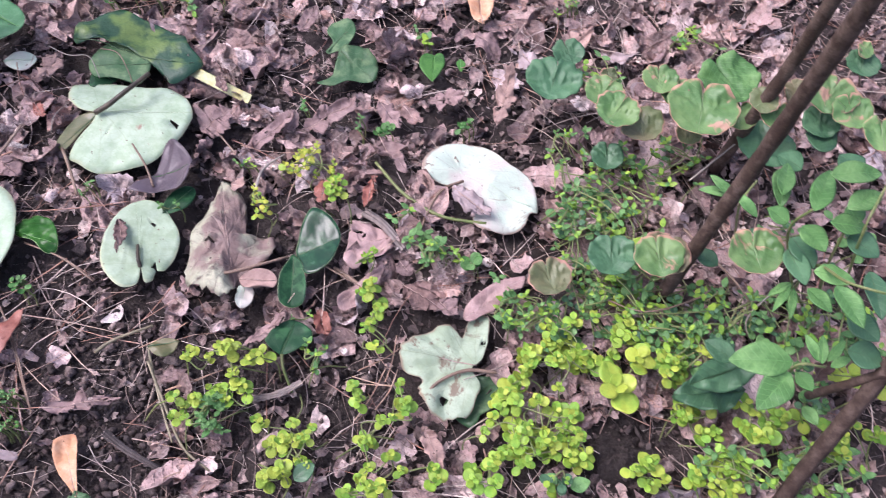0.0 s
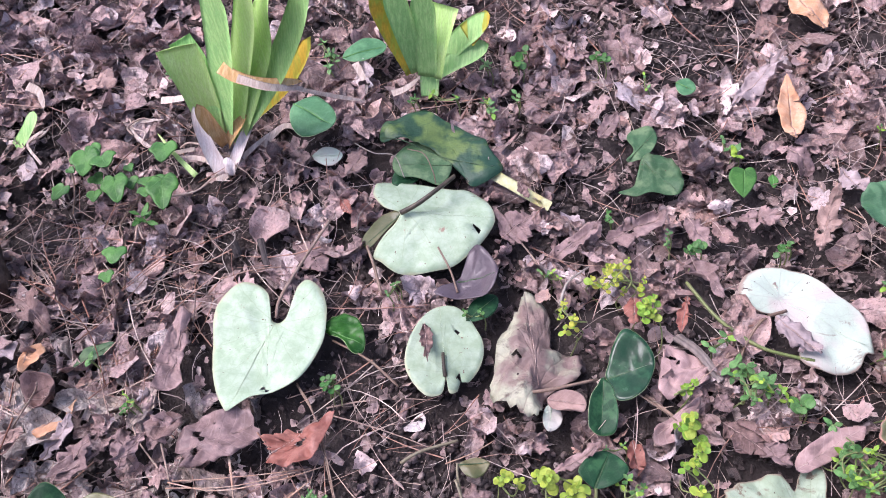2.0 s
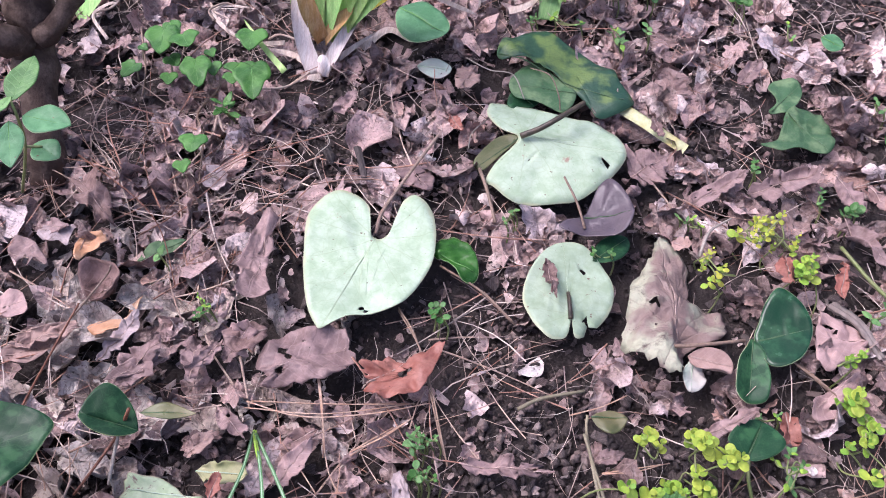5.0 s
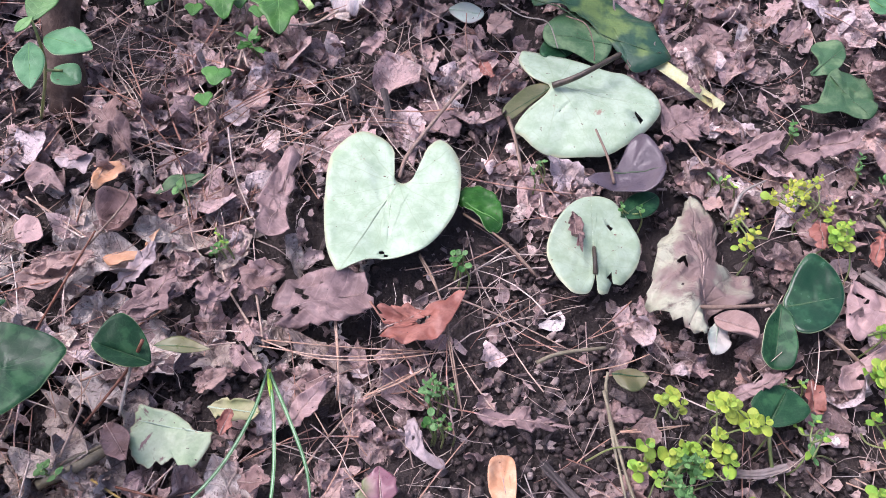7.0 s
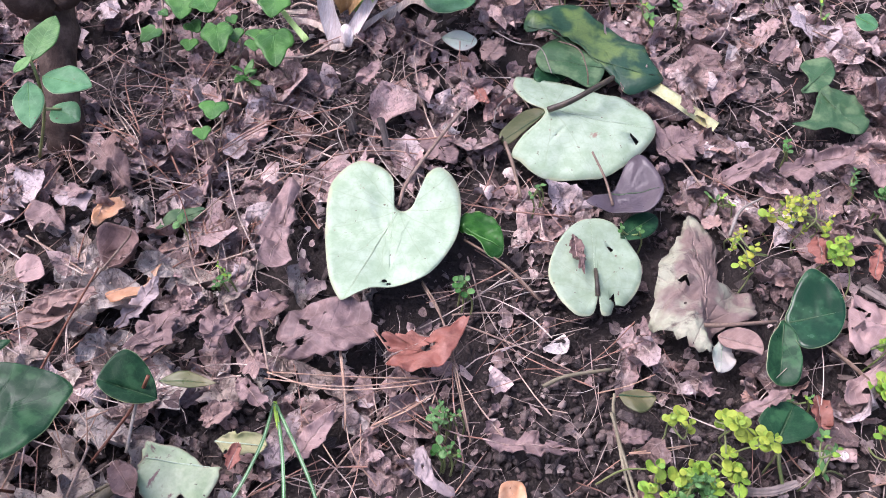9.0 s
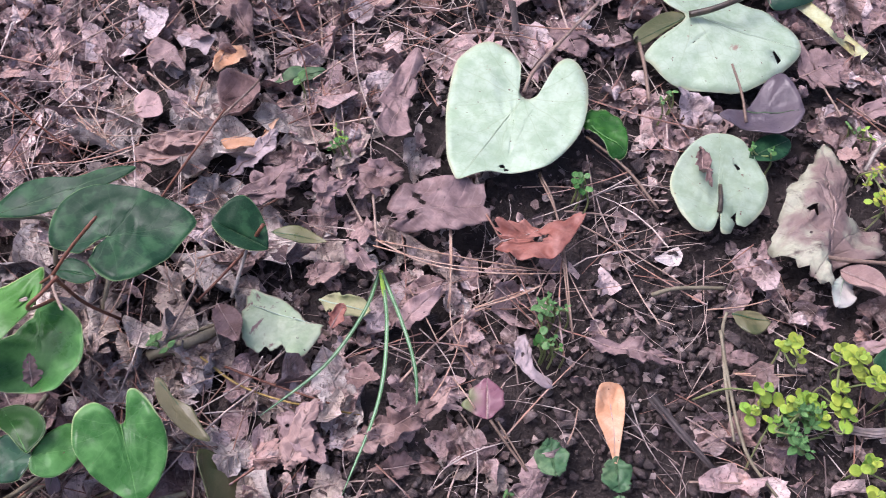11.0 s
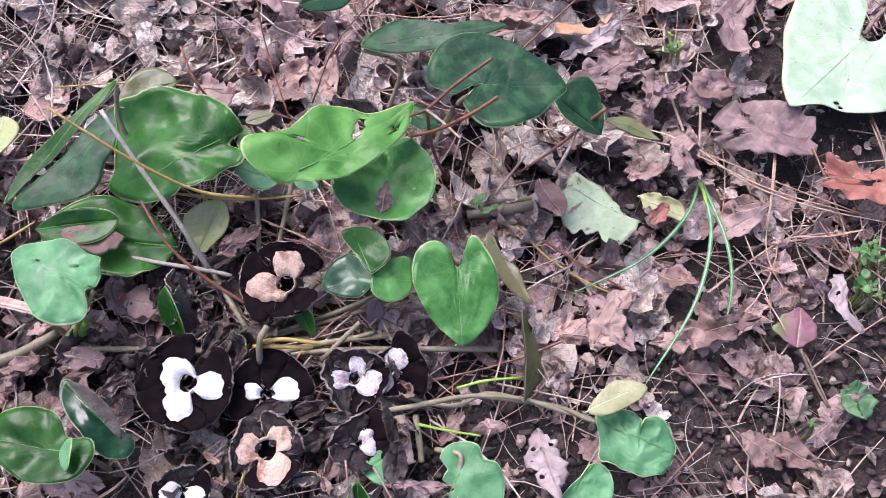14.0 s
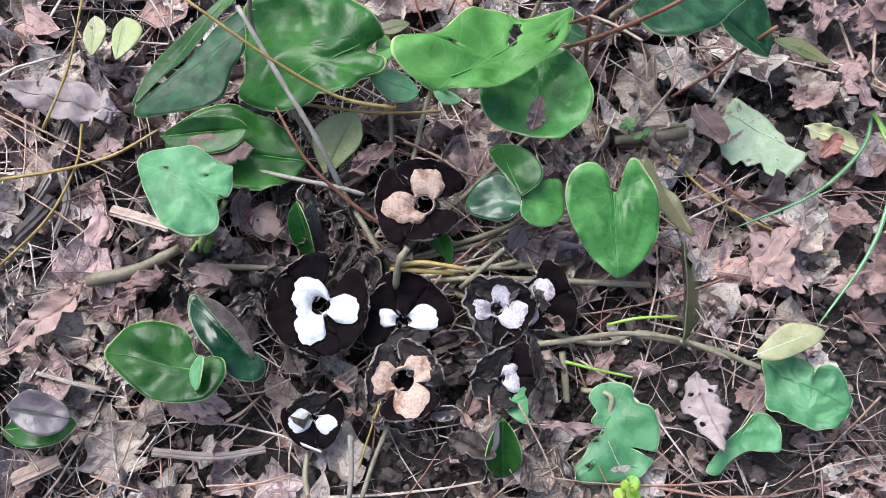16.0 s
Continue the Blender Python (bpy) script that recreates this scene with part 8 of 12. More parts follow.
pleaf(ginger, [MINT, PURPLE_DARK, BRIGHT], (-0.5813, 0.0409, 0.0420), (-0.5656, 0.0449, 0.0420), 0.0018, 0.0059, (0.48, 0.50), 0.00, kind="round", seed=73)
pleaf(ginger, [YELLOWING, YELLOWING], (-0.6067, 0.0097, 0.0300), (-0.6027, -0.0210, 0.0120), 0.0106, 0.0148, (0.34, 0.52), 0.00, wave=0.08, curl=0.8, kind="ovate", seed=74)
pleaf(ginger, [GLOSSY, PURPLE_DARK, BRIGHT], (-0.5927, -0.0473, 0.0340), (-0.5754, -0.0585, 0.0100), 0.0048, 0.0080, (0.42, 0.48), 0.00, roll=45, fold=0.4, kind="blunt", seed=75)
pleaf(ginger, [PURPLE_DARK, GLOSSY, BRIGHT], (-0.5888, -0.0419, 0.0300), (-0.5750, -0.0551, 0.0080), 0.0036, 0.0067, (0.56, 0.46), 0.00, roll=-20, kind="blunt", seed=76)
pleaf(ginger, [OLIVE, PURPLE_DARK], (-0.6312, 0.0548, 0.0300), (-0.6217, 0.0696, 0.0300), 0.0057, 0.0042, (0.47, 0.41), 0.00, kind="ovate", seed=77)
pleaf(ginger, [PETAL_BACK, SHEEN, PALE_RIM], (-0.5874, -0.1131, 0.0460), (-0.5523, -0.1171, 0.0380), 0.0076, 0.0040, 0.48, 0.00, kind="lance", seed=64, outline=((0.00, -0.02), (-0.15, 0.21), (-0.18, 0.64), (-0.08, 0.95), (0.00, 1.01), (-0.01, 0.61), (0.02, 0.27)), curl=1.0)
pleaf(ginger, [MOTTLED, PURPLE_DARK, BRIGHT], (-0.5952, 0.1195, 0.0640), (-0.5358, 0.1724, 0.0800), 0.0115, 0.0024, 0.45, (0.19, 0.16), stalk=[(-0.5952, 0.1195, 0.0640), (-0.5819, 0.1372, 0.0400), (-0.5802, 0.1239, 0.0100)], wave=0.04, cols=8, kind="heart", seed=81, outline=((-0.02, -0.01), (-0.17, 0.19), (-0.15, 0.38), (-0.07, 0.61), (-0.06, 0.82), (0.00, 1.00), (0.04, 0.93), (0.07, 0.71), (0.11, 0.49), (0.10, 0.31), (0.06, 0.12)))
pleaf(ginger, [MOTTLED, PURPLE_DARK, BRIGHT], (-0.5199, 0.1263, 0.0860), (-0.4842, 0.1537, 0.0860), 0.0242, 0.0283, (0.44, 0.12), (0.45, 0.11), stalk=[(-0.5199, 0.1263, 0.0860), (-0.5427, 0.1376, 0.0300), (-0.5415, 0.1092, -0.0000)], wave=0.05, ripple=0.012, cols=9, kind="heart", seed=82, outline=((-0.00, 1.00), (-0.29, 0.79), (-0.51, 0.45), (-0.63, 0.18), (-0.68, -0.10), (-0.59, -0.38), (-0.44, -0.54), (-0.21, -0.63), (-0.03, -0.62), (0.08, -0.45), (0.15, -0.30), (0.04, -0.18), (-0.01, 0.00), (0.09, -0.16), (0.18, -0.24), (0.31, -0.21), (0.50, -0.09), (0.62, 0.10), (0.60, 0.36), (0.48, 0.60), (0.23, 0.82)), fold=0.14)
pleaf(ginger, [MOTTLED, PURPLE_DARK, BRIGHT], (-0.5398, 0.1195, 0.0360), (-0.5641, 0.1141, 0.0360), 0.0063, 0.0081, (0.36, 0.67), 0.00, wave=0.05, kind="round", seed=83)
pleaf(ginger, [MOTTLED, PURPLE_DARK, BRIGHT], (-0.4634, 0.1789, 0.0300), (-0.4985, 0.1773, 0.0400), 0.0090, 0.0209, (0.43, 0.72), 0.00, fold=0.3, wave=0.05, kind="round", seed=84)
pleaf(ginger, [OLIVE, PURPLE_DARK, OLIVE], (-0.4675, 0.1897, 0.0300), (-0.4339, 0.1978, 0.0300), 0.0072, 0.0041, (0.45, 0.53), 0.00, wave=0.04, kind="lance", seed=85)
pleaf(ginger, [MOTTLED, PURPLE_DARK, BRIGHT], (-0.6533, 0.1304, 0.0450), (-0.6192, 0.1592, 0.0700), 0.0084, 0.0108, (0.48, 0.53), 0.00, roll=35, fold=0.2, kind="lance", seed=86)
pleaf(ginger, [MINT, PURPLE_DARK, BRIGHT], (-0.3736, 0.0373, 0.0180), (-0.3314, 0.0469, 0.0180), 0.0115, 0.0206, (0.48, 0.55), (0.14, 0.02), stalk=[(-0.3736, 0.0373, 0.0180), (-0.3780, 0.0361, 0.0140), (-0.3960, 0.0317, 0.0120), (-0.4274, 0.0144, 0.0100)], wave=0.1, ripple=0.03, cols=8, kind="lobed", seed=87, outline=((-0.06, -0.04), (-0.20, 0.13), (-0.27, 0.29), (-0.25, 0.44), (-0.12, 0.50), (-0.26, 0.51), (-0.35, 0.66), (-0.26, 0.83), (-0.08, 0.97), (0.13, 0.97), (0.32, 0.89), (0.40, 0.66), (0.43, 0.37), (0.43, 0.18), (0.22, 0.13)), crumple=0.14, curl=0.6)
pleaf(ginger, [YELLOWING, YELLOWING], (-0.3815, 0.0332, 0.0300), (-0.3647, 0.0632, 0.0340), 0.0091, 0.0084, (0.61, 0.50), 0.00, wave=0.06, kind="ovate", seed=88, outline=((-0.01, 0.05), (-0.18, 0.39), (-0.22, 0.66), (0.01, 0.99), (0.15, 0.87), (0.19, 0.44), (0.14, 0.17)))
pleaf(ginger, [MINT, MINT], (-0.3625, 0.0194, 0.0120), (-0.3654, -0.0164, 0.0050), 0.0085, 0.0087, (0.37, 0.45), 0.00, wave=0.1, ripple=0.05, fold=0.3, kind="blunt", seed=89, outline=((0.01, -0.01), (-0.20, -0.06), (-0.46, 0.18), (-0.33, 0.34), (-0.19, 0.47), (-0.13, 0.70), (-0.13, 0.94), (0.02, 1.01), (0.05, 0.73), (0.06, 0.47), (0.03, 0.27)))
pleaf(ginger, [MINT, PURPLE_DARK, BRIGHT], (-0.4148, -0.0262, 0.0100), (-0.4097, -0.0584, 0.0060), 0.0231, 0.0108, (0.10, 0.71), 0.41, stalk=[(-0.4148, -0.0262, 0.0100), (-0.4205, -0.0189, 0.0120), (-0.4323, -0.0231, 0.0040)], wave=0.06, ripple=0.02, cols=8, kind="lobed", seed=90, outline=((-0.04, 0.25), (0.19, 0.21), (0.20, 0.01), (0.38, -0.06), (0.37, -0.27), (0.18, -0.46), (-0.06, -0.52), (-0.21, -0.38), (-0.42, -0.42), (-0.59, -0.32), (-0.71, -0.14), (-0.78, 0.11), (-0.52, 0.20), (-0.47, 0.27), (-0.79, 0.22), (-0.79, 0.36), (-0.74, 0.54), (-0.57, 0.68), (-0.38, 0.87), (-0.11, 1.02), (0.08, 1.00), (0.06, 0.71), (0.06, 0.41)), holes=((-0.07, 0.76, 0.050),))
pleaf(ginger, [MINT, PURPLE_DARK], (-0.4556, -0.0558, 0.0120), (-0.4454, -0.0366, 0.0120), 0.0079, 0.0116, (0.69, 0.36), 0.00, wave=0.05, kind="round", seed=92)
pleaf(ginger, [GLOSSY, PURPLE, BRIGHT], (-0.4515, -0.0628, 0.0260), (-0.4357, -0.0800, 0.0060), 0.0080, 0.0085, 0.58, 0.00, fold=0.7, kind="ovate", seed=93)
pleaf(ginger, [PURPLE, GLOSSY], (-0.4524, -0.0662, 0.0300), (-0.4450, -0.0807, 0.0120), 0.0043, 0.0041, (0.41, 0.50), 0.00, roll=50, kind="lance", seed=94)
pleaf(ginger, [GLOSSY, PURPLE_DARK, BRIGHT], (-0.6247, -0.2134, 0.0120), (-0.5985, -0.1887, 0.0160), 0.0064, 0.0101, (0.58, 0.48), 0.00, fold=0.2, wave=0.05, kind="round", seed=95)
pleaf(ginger, [PURPLE, GLOSSY, BRIGHT], (-0.6213, -0.2024, 0.0300), (-0.5978, -0.1879, 0.0260), 0.0099, 0.0096, (0.31, 0.60), 0.00, curl=0.7, wave=0.06, kind="round", seed=96)
pleaf(ginger, [GLOSSY, PURPLE, BRIGHT], (-0.5403, -0.0096, 0.0200), (-0.5200, -0.0158, 0.0080), 0.0069, 0.0044, (0.49, 0.37), 0.00, roll=35, fold=0.3, kind="lance", seed=97)
pleaf(ginger, [PURPLE, GLOSSY], (-0.5041, 0.0195, 0.0200), (-0.5037, 0.0092, 0.0100), 0.0079, 0.0055, (0.38, 0.42), 0.00, roll=20, kind="ovate", seed=98)
pstem(ginger, STALK_OLIVE, [(-0.4622, 0.0197, 0.0120), (-0.4994, -0.0102, 0.0140), (-0.5367, -0.0401, 0.0040)], 0.0017, 0.0015, "stalk")
pstem(ginger, STALK_OLIVE, [(-0.4379, 0.0386, 0.0120), (-0.4873, -0.0008, 0.0140), (-0.5367, -0.0401, 0.0040)], 0.0017, 0.0015, "stalk")
pstem(ginger, STALK_OLIVE, [(-0.4891, 0.0086, 0.0120), (-0.5129, -0.0158, 0.0140), (-0.5367, -0.0401, 0.0040)], 0.0017, 0.0015, "stalk")
pstem(ginger, STALK_OLIVE, [(-0.5917, -0.0215, 0.0120), (-0.5642, -0.0308, 0.0140), (-0.5367, -0.0401, 0.0040)], 0.0017, 0.0015, "stalk")
pstem(ginger, STALK_OLIVE, [(-0.6191, -0.1027, 0.0120), (-0.5779, -0.0714, 0.0140), (-0.5367, -0.0401, 0.0040)], 0.0017, 0.0015, "stalk")
flower(ginger, (-0.5509, -0.0768, 0.0240), 40, 0.0234, WHITE, lean=12, lean_to=-50, seed=1, lobes=(136, 353, 243), marks=((137, 0.26, 0.31), (351, 0.45, 0.28), (250, 0.46, 0.29), (195, 0.2, 0.2)), rim=0.07, throat=0.2)
flower(ginger, (-0.5175, -0.0561, 0.0160), 40, 0.0224, WHITE, lean=14, lean_to=-50, seed=2, lobes=(55, 165, 285), big=(1.05, 0.85, 0.6), petals=(PETAL, PETAL, PETAL_OLD), marks=((14, 0.46, 0.3), (165, 0.32, 0.2)), throat=0.16, rim=0.0)
flower(ginger, (-0.4868, -0.0224, 0.0180), 40, 0.0180, WHITE_MAUVE, lean=10, lean_to=-50, seed=3, droop=0.7, lobes=(200, 320, 80), petals=(PETAL_OLD, PETAL, PETAL_OLD), marks=((343, 0.4, 0.36), (183, 0.36, 0.25), (76, 0.4, 0.24)), throat=0.2, rim=0.05)
flower(ginger, (-0.4755, -0.0080, 0.0160), 40, 0.0191, WHITE_MAUVE, lean=14, lean_to=-20, seed=4, droop=0.7, lobes=(20, 140, 260), big=(1.1, 0.65, 0.7), petals=(PETAL, PETAL_OLD, PETAL), marks=((60, 0.36, 0.3), (240, 0.32, 0.28)), throat=0.13, rim=0.04)
flower(ginger, (-0.5471, -0.0056, 0.0260), 40, 0.0239, WHITE_OLD, lean=16, lean_to=-70, seed=5, lobes=(75, 185, 290), big=(0.92, 1.0, 0.72), marks=((188, 0.47, 0.33), (80, 0.4, 0.33), (228, 0.24, 0.2)), throat=0.22, rim=0.03)
flower(ginger, (-0.4981, -0.0773, 0.0180), 40, 0.0186, WHITE_OLD, petals=(PETAL_OLD, PETAL_OLD, PETAL), lean=8, lean_to=-50, seed=6, lobes=(45, 165, 285), marks=((38, 0.5, 0.37), (174, 0.5, 0.37), (292, 0.5, 0.41)), throat=0.31, rim=0.06)
flower(ginger, (-0.4649, -0.0469, 0.0140), 40, 0.0190, WHITE_MAUVE, petals=(PETAL, PETAL_OLD, PETAL_OLD), lean=16, lean_to=-20, seed=7, lobes=(5, 125, 245), big=(1.0, 0.75, 0.75), marks=((38, 0.3, 0.2), (10, 0.3, 0.18), (335, 0.34, 0.19)), throat=0.1, rim=0.0)
flower(ginger, (-0.5200, -0.1160, 0.0100), 40, 0.0150, WHITE, petals=(PETAL_OLD, PETAL, PETAL), lean=20, lean_to=-60, seed=8, lobes=(110, 220, 340), big=(0.8, 0.95, 0.95), marks=((196, 0.42, 0.36), (331, 0.46, 0.31)), throat=0.12, rim=0.0)
bracts(ginger, -0.5176, -0.0534, 0.1, 0.05, 100, 31)
bracts(ginger, -0.6010, -0.0646, 0.06, 0.05, 36, 90)
branch = root("twig", "red-brown branching dead twig standing over the ginger leaves", "twig", "twigs on the ground", Matrix.Translation((-0.5263, 0.1133, 0.0)))
pstem(branch, VINE_RED, [(-0.5263, 0.1133, -0.0040), (-0.5306, 0.1010, 0.0450), (-0.5330, 0.0968, 0.0850)], 0.0011, 0.0010, "branch", 0.2)
pstem(branch, VINE_RED, [(-0.5330, 0.0968, 0.0850), (-0.5262, 0.1100, 0.0980), (-0.5152, 0.1238, 0.1147)], 0.0010, 0.0008, "branch", 0.2)
pstem(branch, TWIG, [(-0.5330, 0.0968, 0.0850), (-0.5170, 0.0860, 0.1030), (-0.4991, 0.0756, 0.1183)], 0.0008, 0.0006, "branch", 0.2)
pstem(branch, VINE_RED, [(-0.5330, 0.0968, 0.0850), (-0.5450, 0.0920, 0.0700), (-0.5520, 0.0880, 0.0500)], 0.0009, 0.0007, "branch", 0.2)
twig("red-brown arching twig with a pale broken end", VINE_RED, [(-0.5437, 0.0963, 0.0500), (-0.5124, 0.0721, 0.1150), (-0.4958, 0.0641, 0.1483), (-0.4892, 0.0692, 0.1570), (-0.4846, 0.0767, 0.1626)], 0.00150, 0.00120, "twig", seed=79)
twig("red-brown twig lying on leaf litter", VINE_RED, [(-0.4687, 0.1855, 0.0440), (-0.4779, 0.1769, 0.0220), (-0.4837, 0.1558, 0.0180), (-0.4917, 0.1376, 0.0100)], 0.00190, 0.00130, "twig", seed=80)
twig("grey twig leaning on the litter", STALK_GREY, [(-0.4735, 0.1482, 0.0120), (-0.4748, 0.1618, 0.0200), (-0.4779, 0.1769, 0.0220)], 0.00180, 0.00150, "twig", seed=84)
twig("tan pine needle on the litter", RED_NEEDLE, [(-0.4973, 0.1557, 0.0300), (-0.4858, 0.1631, 0.0340)], 0.00070, 0.00050, "pine_needle", seed=2)
twig("tan pine needle on the litter", RED_NEEDLE, [(-0.5124, 0.1427, 0.0300), (-0.5004, 0.1330, 0.0140)], 0.00070, 0.00050, "pine_needle", seed=3)
twig("pale dry stalk lying on the litter", TWIG, [(-0.4940, 0.1149, 0.0120), (-0.4930, 0.1440, 0.0200)], 0.00160, 0.00120, "twig", seed=4)


# ---- irises ----
iris = root("iris", "iris with broad green sword leaves and dry husks", "iris plant", "", Matrix.Translation((-0.4806, 0.5461, -0.0080)))
pstrap(iris, [IRIS], [(-0.4828, 0.5618, 0.0200), (-0.4831, 0.5605, 0.0900), (-0.4893, 0.5645, 0.1300)], 0.0160, 0.0190, "leaf", "", cut=True, channel=0.1)
pstrap(iris, [IRIS_DARK], [(-0.4792, 0.5567, 0.0300), (-0.4761, 0.5655, 0.1000), (-0.4896, 0.5741, 0.1300)], 0.0100, 0.0110, "leaf", "", cut=True)
pstrap(iris, [IRIS_DARK], [(-0.4782, 0.5623, 0.0200), (-0.4515, 0.5575, 0.1100), (-0.4286, 0.5481, 0.2000), (-0.4174, 0.5382, 0.2400)], 0.0160, 0.0190, "leaf", "")
pstrap(iris, [IRIS], [(-0.4719, 0.5638, 0.0150), (-0.4436, 0.5648, 0.0900), (-0.4160, 0.5557, 0.1600), (-0.3899, 0.5406, 0.2300)], 0.0150, 0.0210, "leaf", "")
pstrap(iris, [IRIS], [(-0.4647, 0.5638, 0.0200), (-0.4269, 0.5634, 0.1000), (-0.3975, 0.5599, 0.1700), (-0.3682, 0.5361, 0.2400)], 0.0150, 0.0200, "leaf", "")
pstrap(iris, [IRIS_DARK], [(-0.4641, 0.5677, 0.0200), (-0.4094, 0.5581, 0.1000), (-0.3700, 0.5487, 0.1700), (-0.3369, 0.5325, 0.2400)], 0.0130, 0.0180, "leaf", "")
pstrap(iris, [IRIS_GOLD], [(-0.4519, 0.5748, 0.0300), (-0.4031, 0.5757, 0.0800), (-0.3716, 0.5876, 0.1300)], 0.0060, 0.0080, "leaf", "")
pstrap(iris, [HUSK_BROWN], [(-0.4705, 0.5530, 0.0180), (-0.4771, 0.5503, 0.0450), (-0.4856, 0.5540, 0.0700)], 0.0060, 0.0090, "husk", "golden-brown inner husk", tip=0.5, channel=0.4)
pstrap(iris, [HUSK_BROWN], [(-0.4688, 0.5532, 0.0180), (-0.4547, 0.5538, 0.0400), (-0.4421, 0.5594, 0.0550)], 0.0060, 0.0060, "husk", "golden-brown inner husk", tip=0.6, channel=0.4)
pstrap(iris, [HUSK], [(-0.4713, 0.5302, 0.0000), (-0.4823, 0.5413, 0.0180), (-0.4880, 0.5491, 0.0450), (-0.4930, 0.5581, 0.0620)], 0.0080, 0.0060, "husk", "papery pinkish-white husk", tip=0.55, channel=0.5)
pstrap(iris, [HUSK], [(-0.4674, 0.5292, 0.0000), (-0.4648, 0.5302, 0.0120), (-0.4655, 0.5359, 0.0180)], 0.0070, 0.0060, "husk", "papery pinkish-white husk", tip=0.5, channel=-0.5)
pstrap(iris, [HUSK], [(-0.4650, 0.5324, 0.0000), (-0.4540, 0.5486, 0.0200), (-0.4448, 0.5587, 0.0360), (-0.4377, 0.5682, 0.0480)], 0.0060, 0.0050, "husk", "papery pinkish-white husk", tip=0.6, channel=0.5)
pstrap(iris, [STRAW], [(-0.4652, 0.5368, 0.0000), (-0.4469, 0.5503, 0.0140), (-0.4280, 0.5740, 0.0200)], 0.0035, 0.0020, "husk", "dry leaf", tip=0.6)
pstrap(iris, [STRAW], [(-0.4720, 0.5343, 0.0020), (-0.4978, 0.5412, 0.0060), (-0.5261, 0.5409, 0.0060)], 0.0035, 0.0020, "husk", "dry leaf", tip=0.6)
pstrap(iris, [STRAW], [(-0.4648, 0.5264, 0.0020), (-0.4735, 0.5194, 0.0040), (-0.4597, 0.5198, 0.0020)], 0.0030, 0.0010, "husk", "dry leaf", tip=0.6)
pstrap(iris, [HUSK_BROWN], [(-0.4439, 0.5480, 0.1250), (-0.4280, 0.5423, 0.1200), (-0.4063, 0.5428, 0.1150), (-0.3742, 0.5529, 0.1100)], 0.0060, 0.0040, "husk", "twisted dry leaf wrapped round the fan")
pstrap(iris, [STRAW], [(-0.4264, 0.5390, 0.1220), (-0.3981, 0.5351, 0.1180), (-0.3742, 0.5547, 0.1000)], 0.0040, 0.0030, "husk", "twisted dry leaf")
pstrap(iris, [STRAW], [(-0.3964, 0.5830, 0.0700), (-0.3807, 0.6075, 0.0400), (-0.3497, 0.6294, 0.0120)], 0.0030, 0.0020, "husk", "dry leaf")
pstrap(iris, [STRAW], [(-0.5053, 0.5495, 0.0100), (-0.5395, 0.5436, 0.0080), (-0.5769, 0.5643, 0.0100), (-0.5756, 0.5783, 0.0120), (-0.5500, 0.5835, 0.0120)], 0.0022, 0.0014, "husk", "dry twisted leaf strip")
pstrap(iris, [STRAW], [(-0.4383, 0.5608, 0.0100), (-0.4211, 0.5857, 0.0140), (-0.3980, 0.5823, 0.0080)], 0.0040, 0.0020, "husk", "dry leaf")
pstrap(iris, [STRAW], [(-0.5628, 0.6095, 0.0120), (-0.5417, 0.6082, 0.0180), (-0.5174, 0.6028, 0.0300)], 0.0040, 0.0030, "husk", "dry leaf")
pstrap(iris, [IRIS], [(-0.4961, 0.5211, 0.0040), (-0.5213, 0.5384, 0.0120), (-0.5456, 0.5586, 0.0200)], 0.0030, 0.0015, "leaf", "", tip=0.6)
iris_b = root("iris", "small iris fan of broad green leaves edged with gold", "iris plant", "", Matrix.Translation((-0.2888, 0.6620, -0.0080)))
pstrap(iris_b, [IRIS_GOLD], [(-0.3033, 0.6689, 0.0200), (-0.3215, 0.6699, 0.0700), (-0.3322, 0.6660, 0.1200)], 0.0100, 0.0120, "leaf", "")
pstrap(iris_b, [IRIS_DARK], [(-0.2975, 0.6695, 0.0200), (-0.3059, 0.6599, 0.0800), (-0.3156, 0.6631, 0.1300)], 0.0100, 0.0120, "leaf", "")
pstrap(iris_b, [IRIS_DARK], [(-0.2890, 0.6621, 0.0200), (-0.2876, 0.6651, 0.0700), (-0.2886, 0.6703, 0.1200)], 0.0100, 0.0130, "leaf", "")
pstrap(iris_b, [IRIS], [(-0.2855, 0.6625, 0.0200), (-0.2795, 0.6691, 0.0600), (-0.2722, 0.6886, 0.0900)], 0.0120, 0.0160, "leaf", "", cut=True)
pstrap(iris_b, [IRIS_DARK], [(-0.2853, 0.6750, 0.0200), (-0.2572, 0.6869, 0.0500), (-0.2268, 0.6885, 0.0800)], 0.0100, 0.0140, "leaf", "", tip=0.4)
pstrap(iris_b, [IRIS_DARK], [(-0.2839, 0.6668, 0.0200), (-0.2589, 0.6742, 0.0350), (-0.2276, 0.6816, 0.0500)], 0.0090, 0.0120, "leaf", "", tip=0.4)
pstrap(iris_b, [IRIS_GOLD], [(-0.2510, 0.6861, 0.0550), (-0.2397, 0.6896, 0.0660), (-0.2263, 0.6853, 0.0820)], 0.0130, 0.0090, "leaf", "")
pstrap(iris_b, [IRIS_DARK], [(-0.2868, 0.6540, 0.0000), (-0.2878, 0.6644, 0.0100), (-0.2877, 0.6748, 0.0200)], 0.0090, 0.0110, "leaf", "", cut=True)
pstrap(iris_b, [STRAW], [(-0.3679, 0.6748, 0.0200), (-0.3564, 0.6591, 0.0120), (-0.3504, 0.6431, 0.0080)], 0.0040, 0.0020, "husk", "dry leaf")
